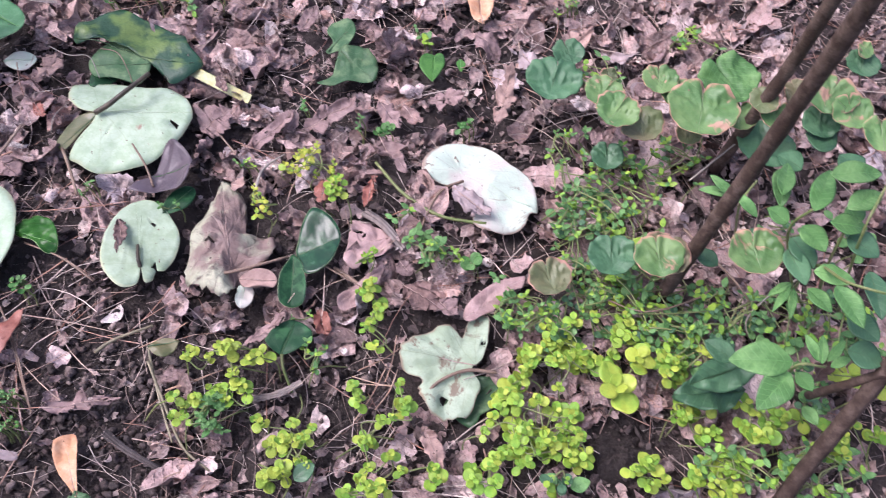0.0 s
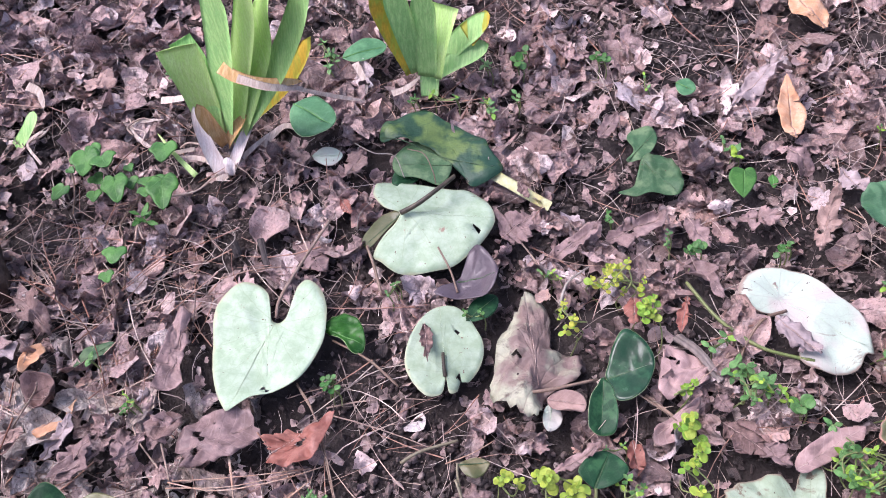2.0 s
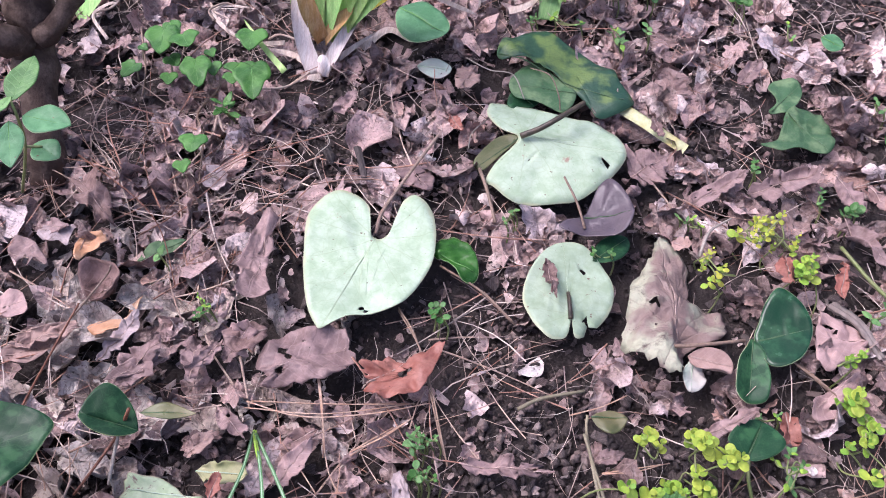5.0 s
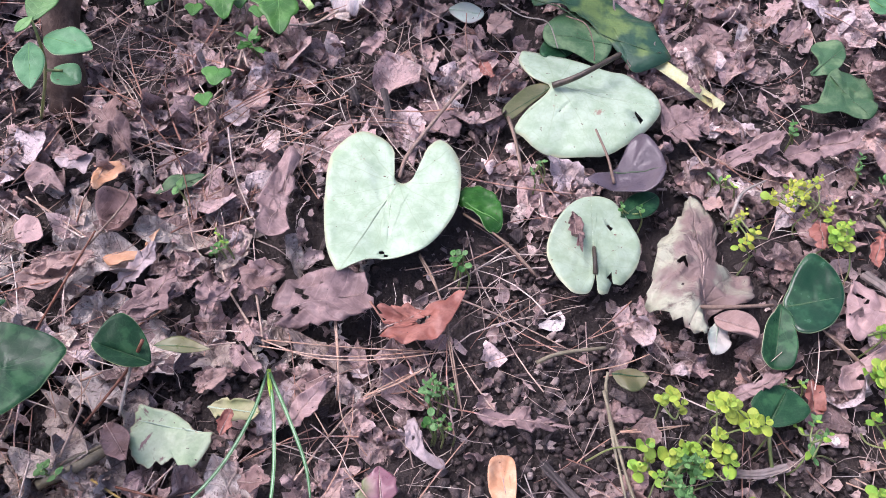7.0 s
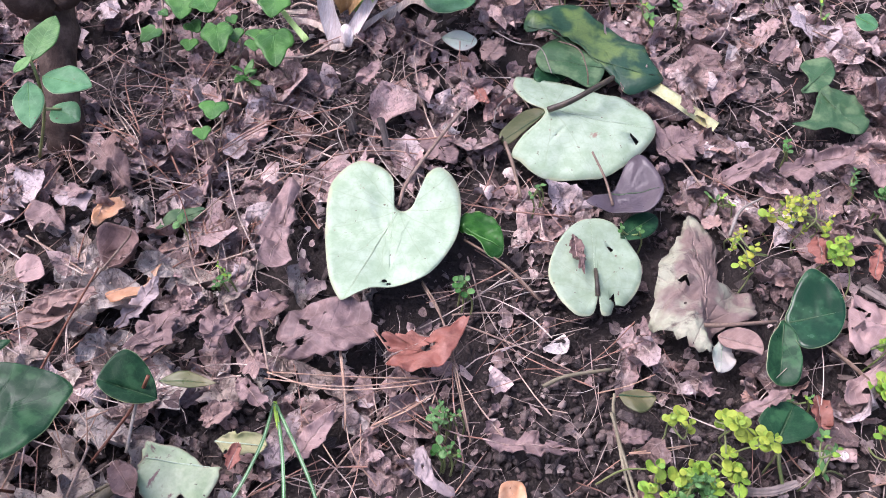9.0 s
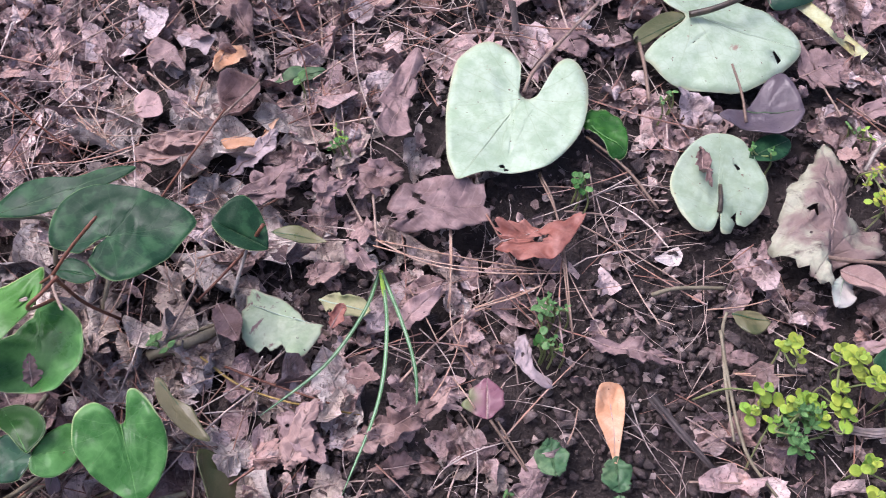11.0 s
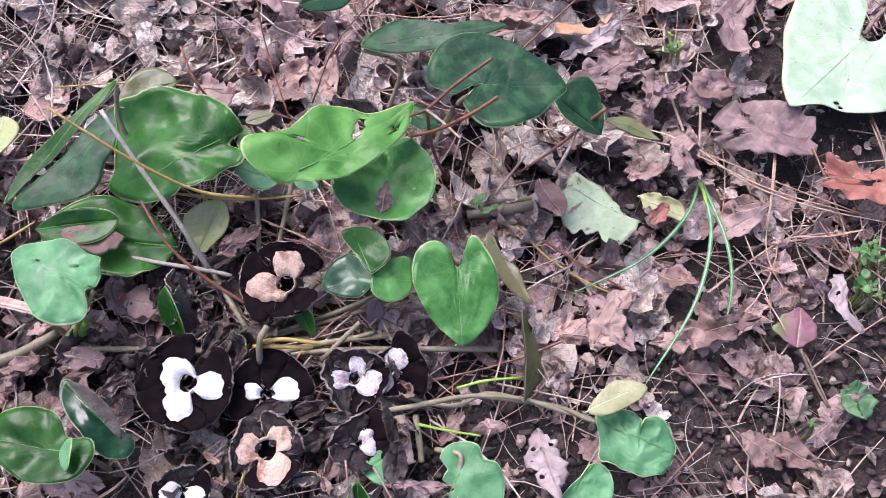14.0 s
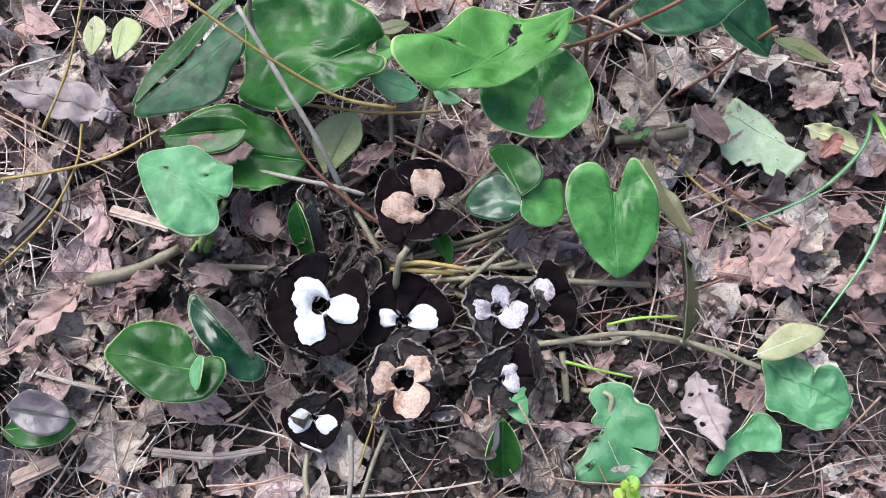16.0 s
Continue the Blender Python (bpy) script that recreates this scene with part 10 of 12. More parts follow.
trailing("weed_patch", "carpet of small pale green weeds among the leaves", "weed", 0.0147, 0.3529, 0.0171, 0.0144, 11, 0.0100, [HERB, HERB, LIME_GREEN], 79, group="patches of weed", kind="egg", pairs=(1, 2))
trailing("weed_patch", "carpet of small pale green weeds among the leaves", "weed", -0.0684, 0.2544, 0.0174, 0.0191, 6, 0.0080, [HERB, HERB, LIME_GREEN], 80, group="patches of weed", kind="egg", pairs=(1, 2))
trailing("creeping_jenny", "patch of golden creeping jenny with round leaves", "creeping jenny", 0.1067, 0.2546, 0.0180, 0.0162, 6, 0.0105, [LIME, LIME_GREEN], 101, group="patches of creeping jenny", pairs=(2, 3))
trailing("creeping_jenny", "patch of golden creeping jenny with round leaves", "creeping jenny", 0.1261, 0.2781, 0.0140, 0.0126, 6, 0.0105, [LIME, LIME_GREEN], 102, group="patches of creeping jenny", pairs=(2, 3))
trailing("creeping_jenny", "patch of golden creeping jenny with round leaves", "creeping jenny", 0.0849, 0.2110, 0.0180, 0.0162, 6, 0.0105, [LIME, LIME_GREEN], 103, group="patches of creeping jenny", pairs=(2, 3))
trailing("creeping_jenny", "patch of golden creeping jenny with round leaves", "creeping jenny", 0.1142, 0.2041, 0.0180, 0.0162, 6, 0.0105, [LIME, LIME_GREEN], 104, group="patches of creeping jenny", pairs=(2, 3))
trailing("creeping_jenny", "patch of golden creeping jenny with round leaves", "creeping jenny", 0.1716, 0.2694, 0.0120, 0.0108, 6, 0.0105, [LIME, LIME_GREEN], 105, group="patches of creeping jenny", pairs=(2, 3))
trailing("creeping_jenny", "patch of golden creeping jenny with round leaves", "creeping jenny", 0.1421, 0.2554, 0.0130, 0.0117, 6, 0.0105, [LIME, LIME_GREEN], 106, group="patches of creeping jenny", pairs=(2, 3))
trailing("creeping_jenny", "patch of golden creeping jenny with round leaves", "creeping jenny", 0.0793, 0.2310, 0.0130, 0.0117, 6, 0.0105, [LIME, LIME_GREEN], 107, group="patches of creeping jenny", pairs=(2, 3))
trailing("creeping_jenny", "patch of golden creeping jenny with round leaves", "creeping jenny", 0.2059, 0.2496, 0.0130, 0.0117, 6, 0.0105, [LIME, LIME_GREEN], 108, group="patches of creeping jenny", pairs=(2, 3))
trailing("creeping_jenny", "patch of golden creeping jenny with round leaves", "creeping jenny", 0.2247, 0.2134, 0.0180, 0.0162, 6, 0.0105, [LIME, LIME_GREEN], 109, group="patches of creeping jenny", pairs=(2, 3))
trailing("creeping_jenny", "patch of golden creeping jenny with round leaves", "creeping jenny", 0.2701, 0.2119, 0.0180, 0.0162, 6, 0.0105, [LIME, LIME_GREEN], 110, group="patches of creeping jenny", pairs=(2, 3))
trailing("creeping_jenny", "patch of golden creeping jenny with round leaves", "creeping jenny", 0.2295, 0.1643, 0.0180, 0.0162, 6, 0.0105, [LIME, LIME_GREEN], 111, group="patches of creeping jenny", pairs=(2, 3))
trailing("creeping_jenny", "patch of golden creeping jenny with round leaves", "creeping jenny", 0.3252, 0.1952, 0.0180, 0.0162, 6, 0.0105, [LIME, LIME_GREEN], 112, group="patches of creeping jenny", pairs=(2, 3))
trailing("creeping_jenny", "patch of golden creeping jenny with round leaves", "creeping jenny", 0.0961, 0.1832, 0.0180, 0.0162, 6, 0.0105, [LIME, LIME_GREEN], 113, group="patches of creeping jenny", pairs=(2, 3))
trailing("creeping_jenny", "patch of golden creeping jenny with round leaves", "creeping jenny", 0.1233, 0.1836, 0.0140, 0.0126, 6, 0.0105, [LIME, LIME_GREEN], 114, group="patches of creeping jenny", pairs=(2, 3))
trailing("weed_patch", "carpet of small round-leaved green weeds among the leaves", "weed", 0.1273, 0.2940, 0.0230, 0.0190, 7, 0.0098, [HERB, HERB_DARK, HERB], 115, group="patches of weed", kind="coin", pairs=(1, 3), lift=(0.008, 0.024))
trailing("weed_patch", "carpet of small round-leaved green weeds among the leaves", "weed", 0.1641, 0.2974, 0.0230, 0.0190, 7, 0.0098, [HERB, HERB_DARK, HERB], 116, group="patches of weed", kind="coin", pairs=(1, 3), lift=(0.008, 0.024))
trailing("weed_patch", "carpet of small round-leaved green weeds among the leaves", "weed", 0.2192, 0.2961, 0.0230, 0.0190, 7, 0.0098, [HERB, HERB_DARK, HERB], 117, group="patches of weed", kind="coin", pairs=(1, 3), lift=(0.008, 0.024))
trailing("weed_patch", "carpet of small round-leaved green weeds among the leaves", "weed", 0.2377, 0.2816, 0.0230, 0.0190, 7, 0.0098, [HERB, HERB_DARK, HERB], 118, group="patches of weed", kind="coin", pairs=(1, 3), lift=(0.008, 0.024))
trailing("weed_patch", "carpet of small round-leaved green weeds among the leaves", "weed", 0.1927, 0.2684, 0.0230, 0.0190, 7, 0.0098, [HERB, HERB_DARK, HERB], 119, group="patches of weed", kind="coin", pairs=(1, 3), lift=(0.008, 0.024))
trailing("weed_patch", "carpet of small round-leaved green weeds among the leaves", "weed", 0.1529, 0.3254, 0.0230, 0.0190, 7, 0.0098, [HERB, HERB_DARK, HERB], 120, group="patches of weed", kind="coin", pairs=(1, 3), lift=(0.008, 0.024))
trailing("weed_patch", "carpet of small round-leaved green weeds among the leaves", "weed", 0.1387, 0.3825, 0.0230, 0.0190, 7, 0.0098, [HERB, HERB_DARK, HERB], 121, group="patches of weed", kind="coin", pairs=(1, 3), lift=(0.008, 0.024))
trailing("weed_patch", "carpet of small round-leaved green weeds among the leaves", "weed", 0.1659, 0.4125, 0.0230, 0.0190, 7, 0.0098, [HERB, HERB_DARK, HERB], 122, group="patches of weed", kind="coin", pairs=(1, 3), lift=(0.008, 0.024))
trailing("weed_patch", "carpet of small round-leaved green weeds among the leaves", "weed", 0.2798, 0.2976, 0.0230, 0.0190, 7, 0.0098, [HERB, HERB_DARK, HERB], 123, group="patches of weed", kind="coin", pairs=(1, 3), lift=(0.008, 0.024))
trailing("weed_patch", "carpet of small round-leaved green weeds among the leaves", "weed", 0.3062, 0.2684, 0.0230, 0.0190, 7, 0.0098, [HERB, HERB_DARK, HERB], 124, group="patches of weed", kind="coin", pairs=(1, 3), lift=(0.008, 0.024))
trailing("weed_patch", "carpet of small round-leaved green weeds among the leaves", "weed", 0.3434, 0.3304, 0.0230, 0.0190, 7, 0.0098, [HERB, HERB_DARK, HERB], 125, group="patches of weed", kind="coin", pairs=(1, 3), lift=(0.008, 0.024))
trailing("weed_patch", "carpet of small round-leaved green weeds among the leaves", "weed", 0.3787, 0.3754, 0.0230, 0.0190, 7, 0.0098, [HERB, HERB_DARK, HERB], 126, group="patches of weed", kind="coin", pairs=(1, 3), lift=(0.008, 0.024))
trailing("weed_patch", "carpet of small round-leaved green weeds among the leaves", "weed", 0.3070, 0.2306, 0.0230, 0.0190, 7, 0.0098, [HERB, HERB_DARK, HERB], 127, group="patches of weed", kind="coin", pairs=(1, 3), lift=(0.008, 0.024))
trailing("weed_patch", "carpet of small round-leaved green weeds among the leaves", "weed", 0.3212, 0.3852, 0.0230, 0.0190, 7, 0.0098, [HERB, HERB_DARK, HERB], 128, group="patches of weed", kind="coin", pairs=(1, 3), lift=(0.008, 0.024))
sprigs("seedling", "small green seedling growing through the leaf litter", "seedling", [(0.0155, 0.3714, 0.0122), (0.0140, 0.3705, 0.0175), (0.0208, 0.3659, 0.0153), (0.0089, 0.3736, 0.0120), (0.0010, 0.3679, 0.0164)], 0.0088, [HERB], 200, "egg", 1, "seedlings")
sprigs("seedling", "small green seedling growing through the leaf litter", "seedling", [(-0.0204, 0.4834, 0.0129), (-0.0292, 0.4755, 0.0145), (-0.0247, 0.4774, 0.0153)], 0.0072, [HERB, IVY], 201, "coin", 2, "seedlings")
sprigs("seedling", "small green seedling growing through the leaf litter", "seedling", [(0.0004, 0.3952, 0.0169), (-0.0138, 0.3847, 0.0164), (-0.0004, 0.3935, 0.0136)], 0.0083, [HERB, LIME_GREEN], 202, "egg", 1, "seedlings")
sprigs("seedling", "small green seedling growing through the leaf litter", "seedling", [(-0.2287, 0.6844, 0.0168), (-0.2343, 0.6900, 0.0146)], 0.0072, [HERB], 203, "egg", 2, "seedlings")
sprigs("seedling", "small green seedling growing through the leaf litter", "seedling", [(-0.1976, 0.6950, 0.0179), (-0.1941, 0.7134, 0.0143), (-0.2026, 0.6939, 0.0172)], 0.0099, [HERB, IVY], 204, "coin", 1, "seedlings")
sprigs("seedling", "small green seedling growing through the leaf litter", "seedling", [(-0.2213, 0.6301, 0.0151), (-0.2169, 0.6225, 0.0143), (-0.2270, 0.6384, 0.0123)], 0.0077, [HERB, LIME_GREEN], 205, "egg", 2, "seedlings")
sprigs("seedling", "small green seedling growing through the leaf litter", "seedling", [(-0.1966, 0.6519, 0.0142), (-0.1967, 0.6440, 0.0140)], 0.0060, [HERB], 206, "egg", 1, "seedlings")
sprigs("seedling", "small green seedling growing through the leaf litter", "seedling", [(-0.1135, 0.7052, 0.0167), (-0.1209, 0.7076, 0.0172)], 0.0077, [HERB, IVY], 207, "coin", 2, "seedlings")
sprigs("seedling", "small green seedling growing through the leaf litter", "seedling", [(-0.0687, 0.6716, 0.0139), (-0.0721, 0.6896, 0.0143)], 0.0055, [HERB, LIME_GREEN], 208, "egg", 1, "seedlings")
sprigs("seedling", "small green seedling growing through the leaf litter", "seedling", [(-0.3998, 0.6893, 0.0156), (-0.3911, 0.6782, 0.0175), (-0.3972, 0.6912, 0.0122), (-0.4132, 0.7096, 0.0124), (-0.3939, 0.6656, 0.0179)], 0.0077, [HERB], 209, "egg", 2, "seedlings")
sprigs("seedling", "small green seedling growing through the leaf litter", "seedling", [(-0.5601, 0.6407, 0.0170), (-0.5615, 0.6471, 0.0128), (-0.5521, 0.6368, 0.0146), (-0.5683, 0.6494, 0.0140)], 0.0055, [HERB, IVY], 210, "coin", 1, "seedlings")
sprigs("seedling", "small green seedling growing through the leaf litter", "seedling", [(0.1594, 0.6488, 0.0156), (0.1551, 0.6486, 0.0176), (0.1627, 0.6476, 0.0177), (0.1448, 0.6361, 0.0151), (0.1659, 0.6531, 0.0128)], 0.0055, [HERB, LIME_GREEN], 211, "egg", 2, "seedlings")
sprigs("seedling", "small green seedling growing through the leaf litter", "seedling", [(0.0030, 0.6115, 0.0131), (0.0081, 0.6002, 0.0134)], 0.0060, [HERB], 212, "egg", 1, "seedlings")
sprigs("seedling", "small green seedling growing through the leaf litter", "seedling", [(-0.0990, 0.5077, 0.0169), (-0.0981, 0.4988, 0.0177)], 0.0044, [HERB, IVY], 213, "coin", 2, "seedlings")
sprigs("seedling", "small green seedling growing through the leaf litter", "seedling", [(-0.2575, 0.6409, 0.0162), (-0.2816, 0.6420, 0.0153), (-0.2569, 0.6383, 0.0148)], 0.0055, [HERB, LIME_GREEN], 214, "egg", 1, "seedlings")
sprigs("seedling", "small green seedling growing through the leaf litter", "seedling", [(-0.2970, 0.6334, 0.0154), (-0.3008, 0.6301, 0.0141)], 0.0044, [HERB], 215, "egg", 2, "seedlings")
sprigs("seedling", "small green seedling growing through the leaf litter", "seedling", [(-0.3112, 0.3184, 0.0126), (-0.3040, 0.3113, 0.0121), (-0.3084, 0.3201, 0.0131), (-0.3141, 0.3152, 0.0161), (-0.3105, 0.3113, 0.0160)], 0.0050, [HERB, IVY], 216, "coin", 1, "seedlings")
sprigs("seedling", "small green seedling growing through the leaf litter", "seedling", [(-0.4619, 0.2761, 0.0153), (-0.4721, 0.2838, 0.0143), (-0.4646, 0.2787, 0.0164)], 0.0033, [HERB, LIME_GREEN], 217, "egg", 2, "seedlings")
sprigs("seedling", "small green seedling growing through the leaf litter", "seedling", [(-0.2746, 0.4158, 0.0137), (-0.2792, 0.4029, 0.0154), (-0.2761, 0.4115, 0.0149)], 0.0039, [HERB], 218, "egg", 1, "seedlings")
sprigs("seedling", "small green seedling growing through the leaf litter", "seedling", [(0.0510, 0.4900, 0.0136), (0.0454, 0.4831, 0.0163), (0.0549, 0.4936, 0.0139)], 0.0055, [HERB, IVY], 219, "coin", 2, "seedlings")
sprigs("seedling", "small green seedling growing through the leaf litter", "seedling", [(0.0130, 0.5956, 0.0127), (0.0150, 0.5934, 0.0124)], 0.0088, [HERB, LIME_GREEN], 220, "egg", 1, "seedlings")
sprigs("seedling", "small green seedling growing through the leaf litter", "seedling", [(-0.2965, 0.2221, 0.0163), (-0.2880, 0.2228, 0.0179), (-0.3010, 0.2250, 0.0177), (-0.2920, 0.2206, 0.0160)], 0.0033, [HERB], 221, "egg", 2, "seedlings")
sprigs("seedling", "small green seedling growing through the leaf litter", "seedling", [(-0.2878, 0.2043, 0.0125), (-0.2889, 0.1969, 0.0179), (-0.2824, 0.2005, 0.0123), (-0.2909, 0.2022, 0.0123)], 0.0028, [HERB, IVY], 222, "coin", 1, "seedlings")
sprigs("seedling", "small green seedling growing through the leaf litter", "seedling", [(-0.0767, 0.2941, 0.0128), (-0.0898, 0.2883, 0.0171)], 0.0033, [HERB, LIME_GREEN], 223, "egg", 2, "seedlings")
sprigs("seedling", "small green seedling growing through the leaf litter", "seedling", [(-0.5131, 0.3093, 0.0154), (-0.5148, 0.3107, 0.0154)], 0.0066, [HERB], 224, "egg", 1, "seedlings")
sprigs("seedling", "small green seedling growing through the leaf litter", "seedling", [(-0.1979, 0.3950, 0.0133), (-0.2110, 0.3931, 0.0132)], 0.0033, [HERB, IVY], 225, "coin", 2, "seedlings")
sprigs("seedling", "small green seedling growing through the leaf litter", "seedling", [(-0.4992, 0.1060, 0.0124), (-0.4893, 0.1044, 0.0153)], 0.0055, [HERB, LIME_GREEN], 226, "egg", 1, "seedlings")
sprigs("seedling", "small green seedling growing through the leaf litter", "seedling", [(-0.2982, 0.2217, 0.0127), (-0.3019, 0.2140, 0.0167), (-0.2976, 0.2167, 0.0138), (-0.3044, 0.2203, 0.0131)], 0.0055, [HERB], 227, "egg", 2, "seedlings")
sprigs("seedling", "small green seedling growing through the leaf litter", "seedling", [(-0.2937, 0.1972, 0.0166), (-0.2954, 0.1964, 0.0140), (-0.2952, 0.2019, 0.0152)], 0.0055, [HERB, IVY], 228, "coin", 1, "seedlings")
sprigs("seedling", "small green seedling growing through the leaf litter", "seedling", [(-0.4983, 0.1041, 0.0151)], 0.0055, [HERB, LIME_GREEN], 229, "egg", 2, "seedlings")
sprigs("seedling", "small green seedling growing through the leaf litter", "seedling", [(-0.2802, 0.1084, 0.0126), (-0.2824, 0.1065, 0.0172)], 0.0033, [HERB], 230, "egg", 1, "seedlings")
sprigs("seedling", "small green seedling growing through the leaf litter", "seedling", [(-0.4656, 0.2731, 0.0160), (-0.4686, 0.2700, 0.0122)], 0.0044, [HERB, IVY], 231, "coin", 2, "seedlings")
sprigs("seedling", "small green seedling growing through the leaf litter", "seedling", [(-0.1460, 0.4390, 0.0143), (-0.1427, 0.4402, 0.0178), (-0.1363, 0.4356, 0.0170), (-0.1525, 0.4407, 0.0153)], 0.0044, [HERB, LIME_GREEN], 232, "egg", 1, "seedlings")
sprigs("seedling", "small green seedling growing through the leaf litter", "seedling", [(-0.0478, 0.4814, 0.0174), (-0.0461, 0.4937, 0.0142), (-0.0472, 0.4815, 0.0132)], 0.0050, [HERB], 233, "egg", 2, "seedlings")
sprigs("seedling", "small green seedling growing through the leaf litter", "seedling", [(0.0529, 0.3465, 0.0135), (0.0556, 0.3414, 0.0167), (0.0530, 0.3437, 0.0151)], 0.0088, [HERB, IVY], 234, "coin", 1, "seedlings")
sprigs("seedling", "small green seedling growing through the leaf litter", "seedling", [(0.0382, 0.3515, 0.0176), (0.0437, 0.3471, 0.0120), (0.0288, 0.3514, 0.0174)], 0.0077, [HERB, LIME_GREEN], 235, "egg", 2, "seedlings")
sprigs("seedling", "small green seedling growing through the leaf litter", "seedling", [(0.0732, 0.3295, 0.0174), (0.0719, 0.3247, 0.0151), (0.0762, 0.3316, 0.0135)], 0.0066, [HERB], 236, "egg", 1, "seedlings")


# ---- herbs, shrub stems and grass ----
KIDNEY = tuple((0.64 * math.sin(a) * q * (0.35 if i in (1, 23) else 1.0), 0.34 - 0.56 * math.cos(a) * q) for i in range(24) for a in [TAU * i / 24] for q in [(0.45 if i == 0 else 0.93 if i in (1, 23) else 1.0) * (1 + 0.022 * (-1) ** i)])
heuchera = root("coral_bells", "low plant with round green leaves edged in brown", "coral bells", "", Matrix.Translation((0.2569, 0.5175, -0.0080)))
pleaf(heuchera, [BROWN_EDGED], (0.1785, 0.4632, 0.0850), (0.1608, 0.4402, 0.0790), 0.0124, 0.0261, (0.10, 0.24), 0.00, fold=0.0, wave=0.1, ripple=0.04, cup=0.2, cols=6, kind="round", seed=1105, stalk=[(0.1785, 0.4632, 0.0850), (0.1975, 0.5014, 0.0000)], stalk_r=0.0009, outline=KIDNEY)
pleaf(heuchera, [BROWN_EDGED], (0.1706, 0.4876, 0.0780), (0.1543, 0.4670, 0.0720), 0.0129, 0.0157, (0.55, 0.10), 0.00, fold=0.0, wave=0.1, ripple=0.04, cup=0.2, cols=6, kind="round", seed=1080, stalk=[(0.1706, 0.4876, 0.0780), (0.1859, 0.5216, 0.0000)], stalk_r=0.0009, outline=KIDNEY)
pleaf(heuchera, [BRONZE], (0.1944, 0.4641, 0.0700), (0.1971, 0.4337, 0.0640), 0.0160, 0.0202, (0.55, 0.59), 0.00, fold=0.0, wave=0.1, ripple=0.04, cup=0.2, cols=6, kind="round", seed=1130, stalk=[(0.1944, 0.4641, 0.0700), (0.2096, 0.4884, 0.0000)], stalk_r=0.0009, outline=KIDNEY)
pleaf(heuchera, [BRONZE], (0.1707, 0.5065, 0.0750), (0.1734, 0.4957, 0.0690), 0.0129, 0.0116, (0.72, 0.45), 0.00, fold=0.0, wave=0.1, ripple=0.04, cup=0.2, cols=6, kind="round", seed=1075, stalk=[(0.1707, 0.5065, 0.0750), (0.1849, 0.5391, 0.0000)], stalk_r=0.0009, outline=KIDNEY)
pleaf(heuchera, [BROWN_EDGED], (0.2093, 0.4927, 0.0920), (0.2111, 0.4686, 0.0860), 0.0175, 0.0128, (0.32, 0.28), 0.00, fold=0.0, wave=0.1, ripple=0.04, cup=0.2, cols=6, kind="round", seed=1165, stalk=[(0.2093, 0.4927, 0.0920), (0.2352, 0.5412, 0.0000)], stalk_r=0.0009, outline=KIDNEY)
pleaf(heuchera, [BROWN_EDGED], (0.2246, 0.4838, 0.0850), (0.2280, 0.4610, 0.0790), 0.0102, 0.0109, (0.35, 0.26), 0.00, fold=0.0, wave=0.1, ripple=0.04, cup=0.2, cols=6, kind="round", seed=1195, stalk=[(0.2246, 0.4838, 0.0850), (0.2495, 0.5241, 0.0000)], stalk_r=0.0009, outline=KIDNEY)
pleaf(heuchera, [BROWN_EDGED], (0.2431, 0.4665, 0.0950), (0.2333, 0.4217, 0.0890), 0.0101, 0.0159, (0.43, 0.64), 0.00, fold=0.0, wave=0.1, ripple=0.04, cup=0.2, cols=6, kind="round", seed=1245, stalk=[(0.2431, 0.4665, 0.0950), (0.2758, 0.5148, 0.0000)], stalk_r=0.0009, outline=KIDNEY)
pleaf(heuchera, [BRONZE], (0.2364, 0.4504, 0.0700), (0.2334, 0.4339, 0.0640), 0.0108, 0.0108, (0.45, 0.55), 0.00, fold=0.0, wave=0.1, ripple=0.04, cup=0.2, cols=6, kind="round", seed=1220, stalk=[(0.2364, 0.4504, 0.0700), (0.2559, 0.4736, 0.0000)], stalk_r=0.0009, outline=KIDNEY)
pleaf(heuchera, [HERB], (0.2624, 0.5001, 0.0900), (0.2823, 0.4622, 0.0840), 0.0149, 0.0195, (0.43, 0.45), 0.00, fold=0.0, wave=0.1, ripple=0.04, cup=0.2, cols=6, kind="round", seed=1270, stalk=[(0.2624, 0.5001, 0.0900), (0.2949, 0.5473, 0.0000)], stalk_r=0.0009, outline=KIDNEY)
pleaf(heuchera, [BRONZE], (0.2920, 0.4526, 0.1100), (0.2759, 0.4422, 0.1040), 0.0104, 0.0269, (0.72, 0.27), 0.00, fold=0.0, wave=0.1, ripple=0.04, cup=0.2, cols=6, kind="round", seed=1365, stalk=[(0.2920, 0.4526, 0.1100), (0.3419, 0.5139, 0.0000)], stalk_r=0.0009, outline=KIDNEY)
pleaf(heuchera, [BRONZE], (0.3111, 0.4654, 0.1100), (0.3197, 0.4499, 0.1040), 0.0137, 0.0200, 0.25, 0.00, fold=0.0, wave=0.1, ripple=0.04, cup=0.2, cols=6, kind="round", seed=1400, stalk=[(0.3111, 0.4654, 0.1100), (0.3645, 0.5288, 0.0000)], stalk_r=0.0009, outline=KIDNEY)
pleaf(heuchera, [BROWN_EDGED], (0.3024, 0.4496, 0.1000), (0.2936, 0.4294, 0.0940), 0.0122, 0.0147, (0.36, 0.64), 0.00, fold=0.0, wave=0.1, ripple=0.04, cup=0.2, cols=6, kind="round", seed=1380, stalk=[(0.3024, 0.4496, 0.1000), (0.3475, 0.5004, 0.0000)], stalk_r=0.0009, outline=KIDNEY)
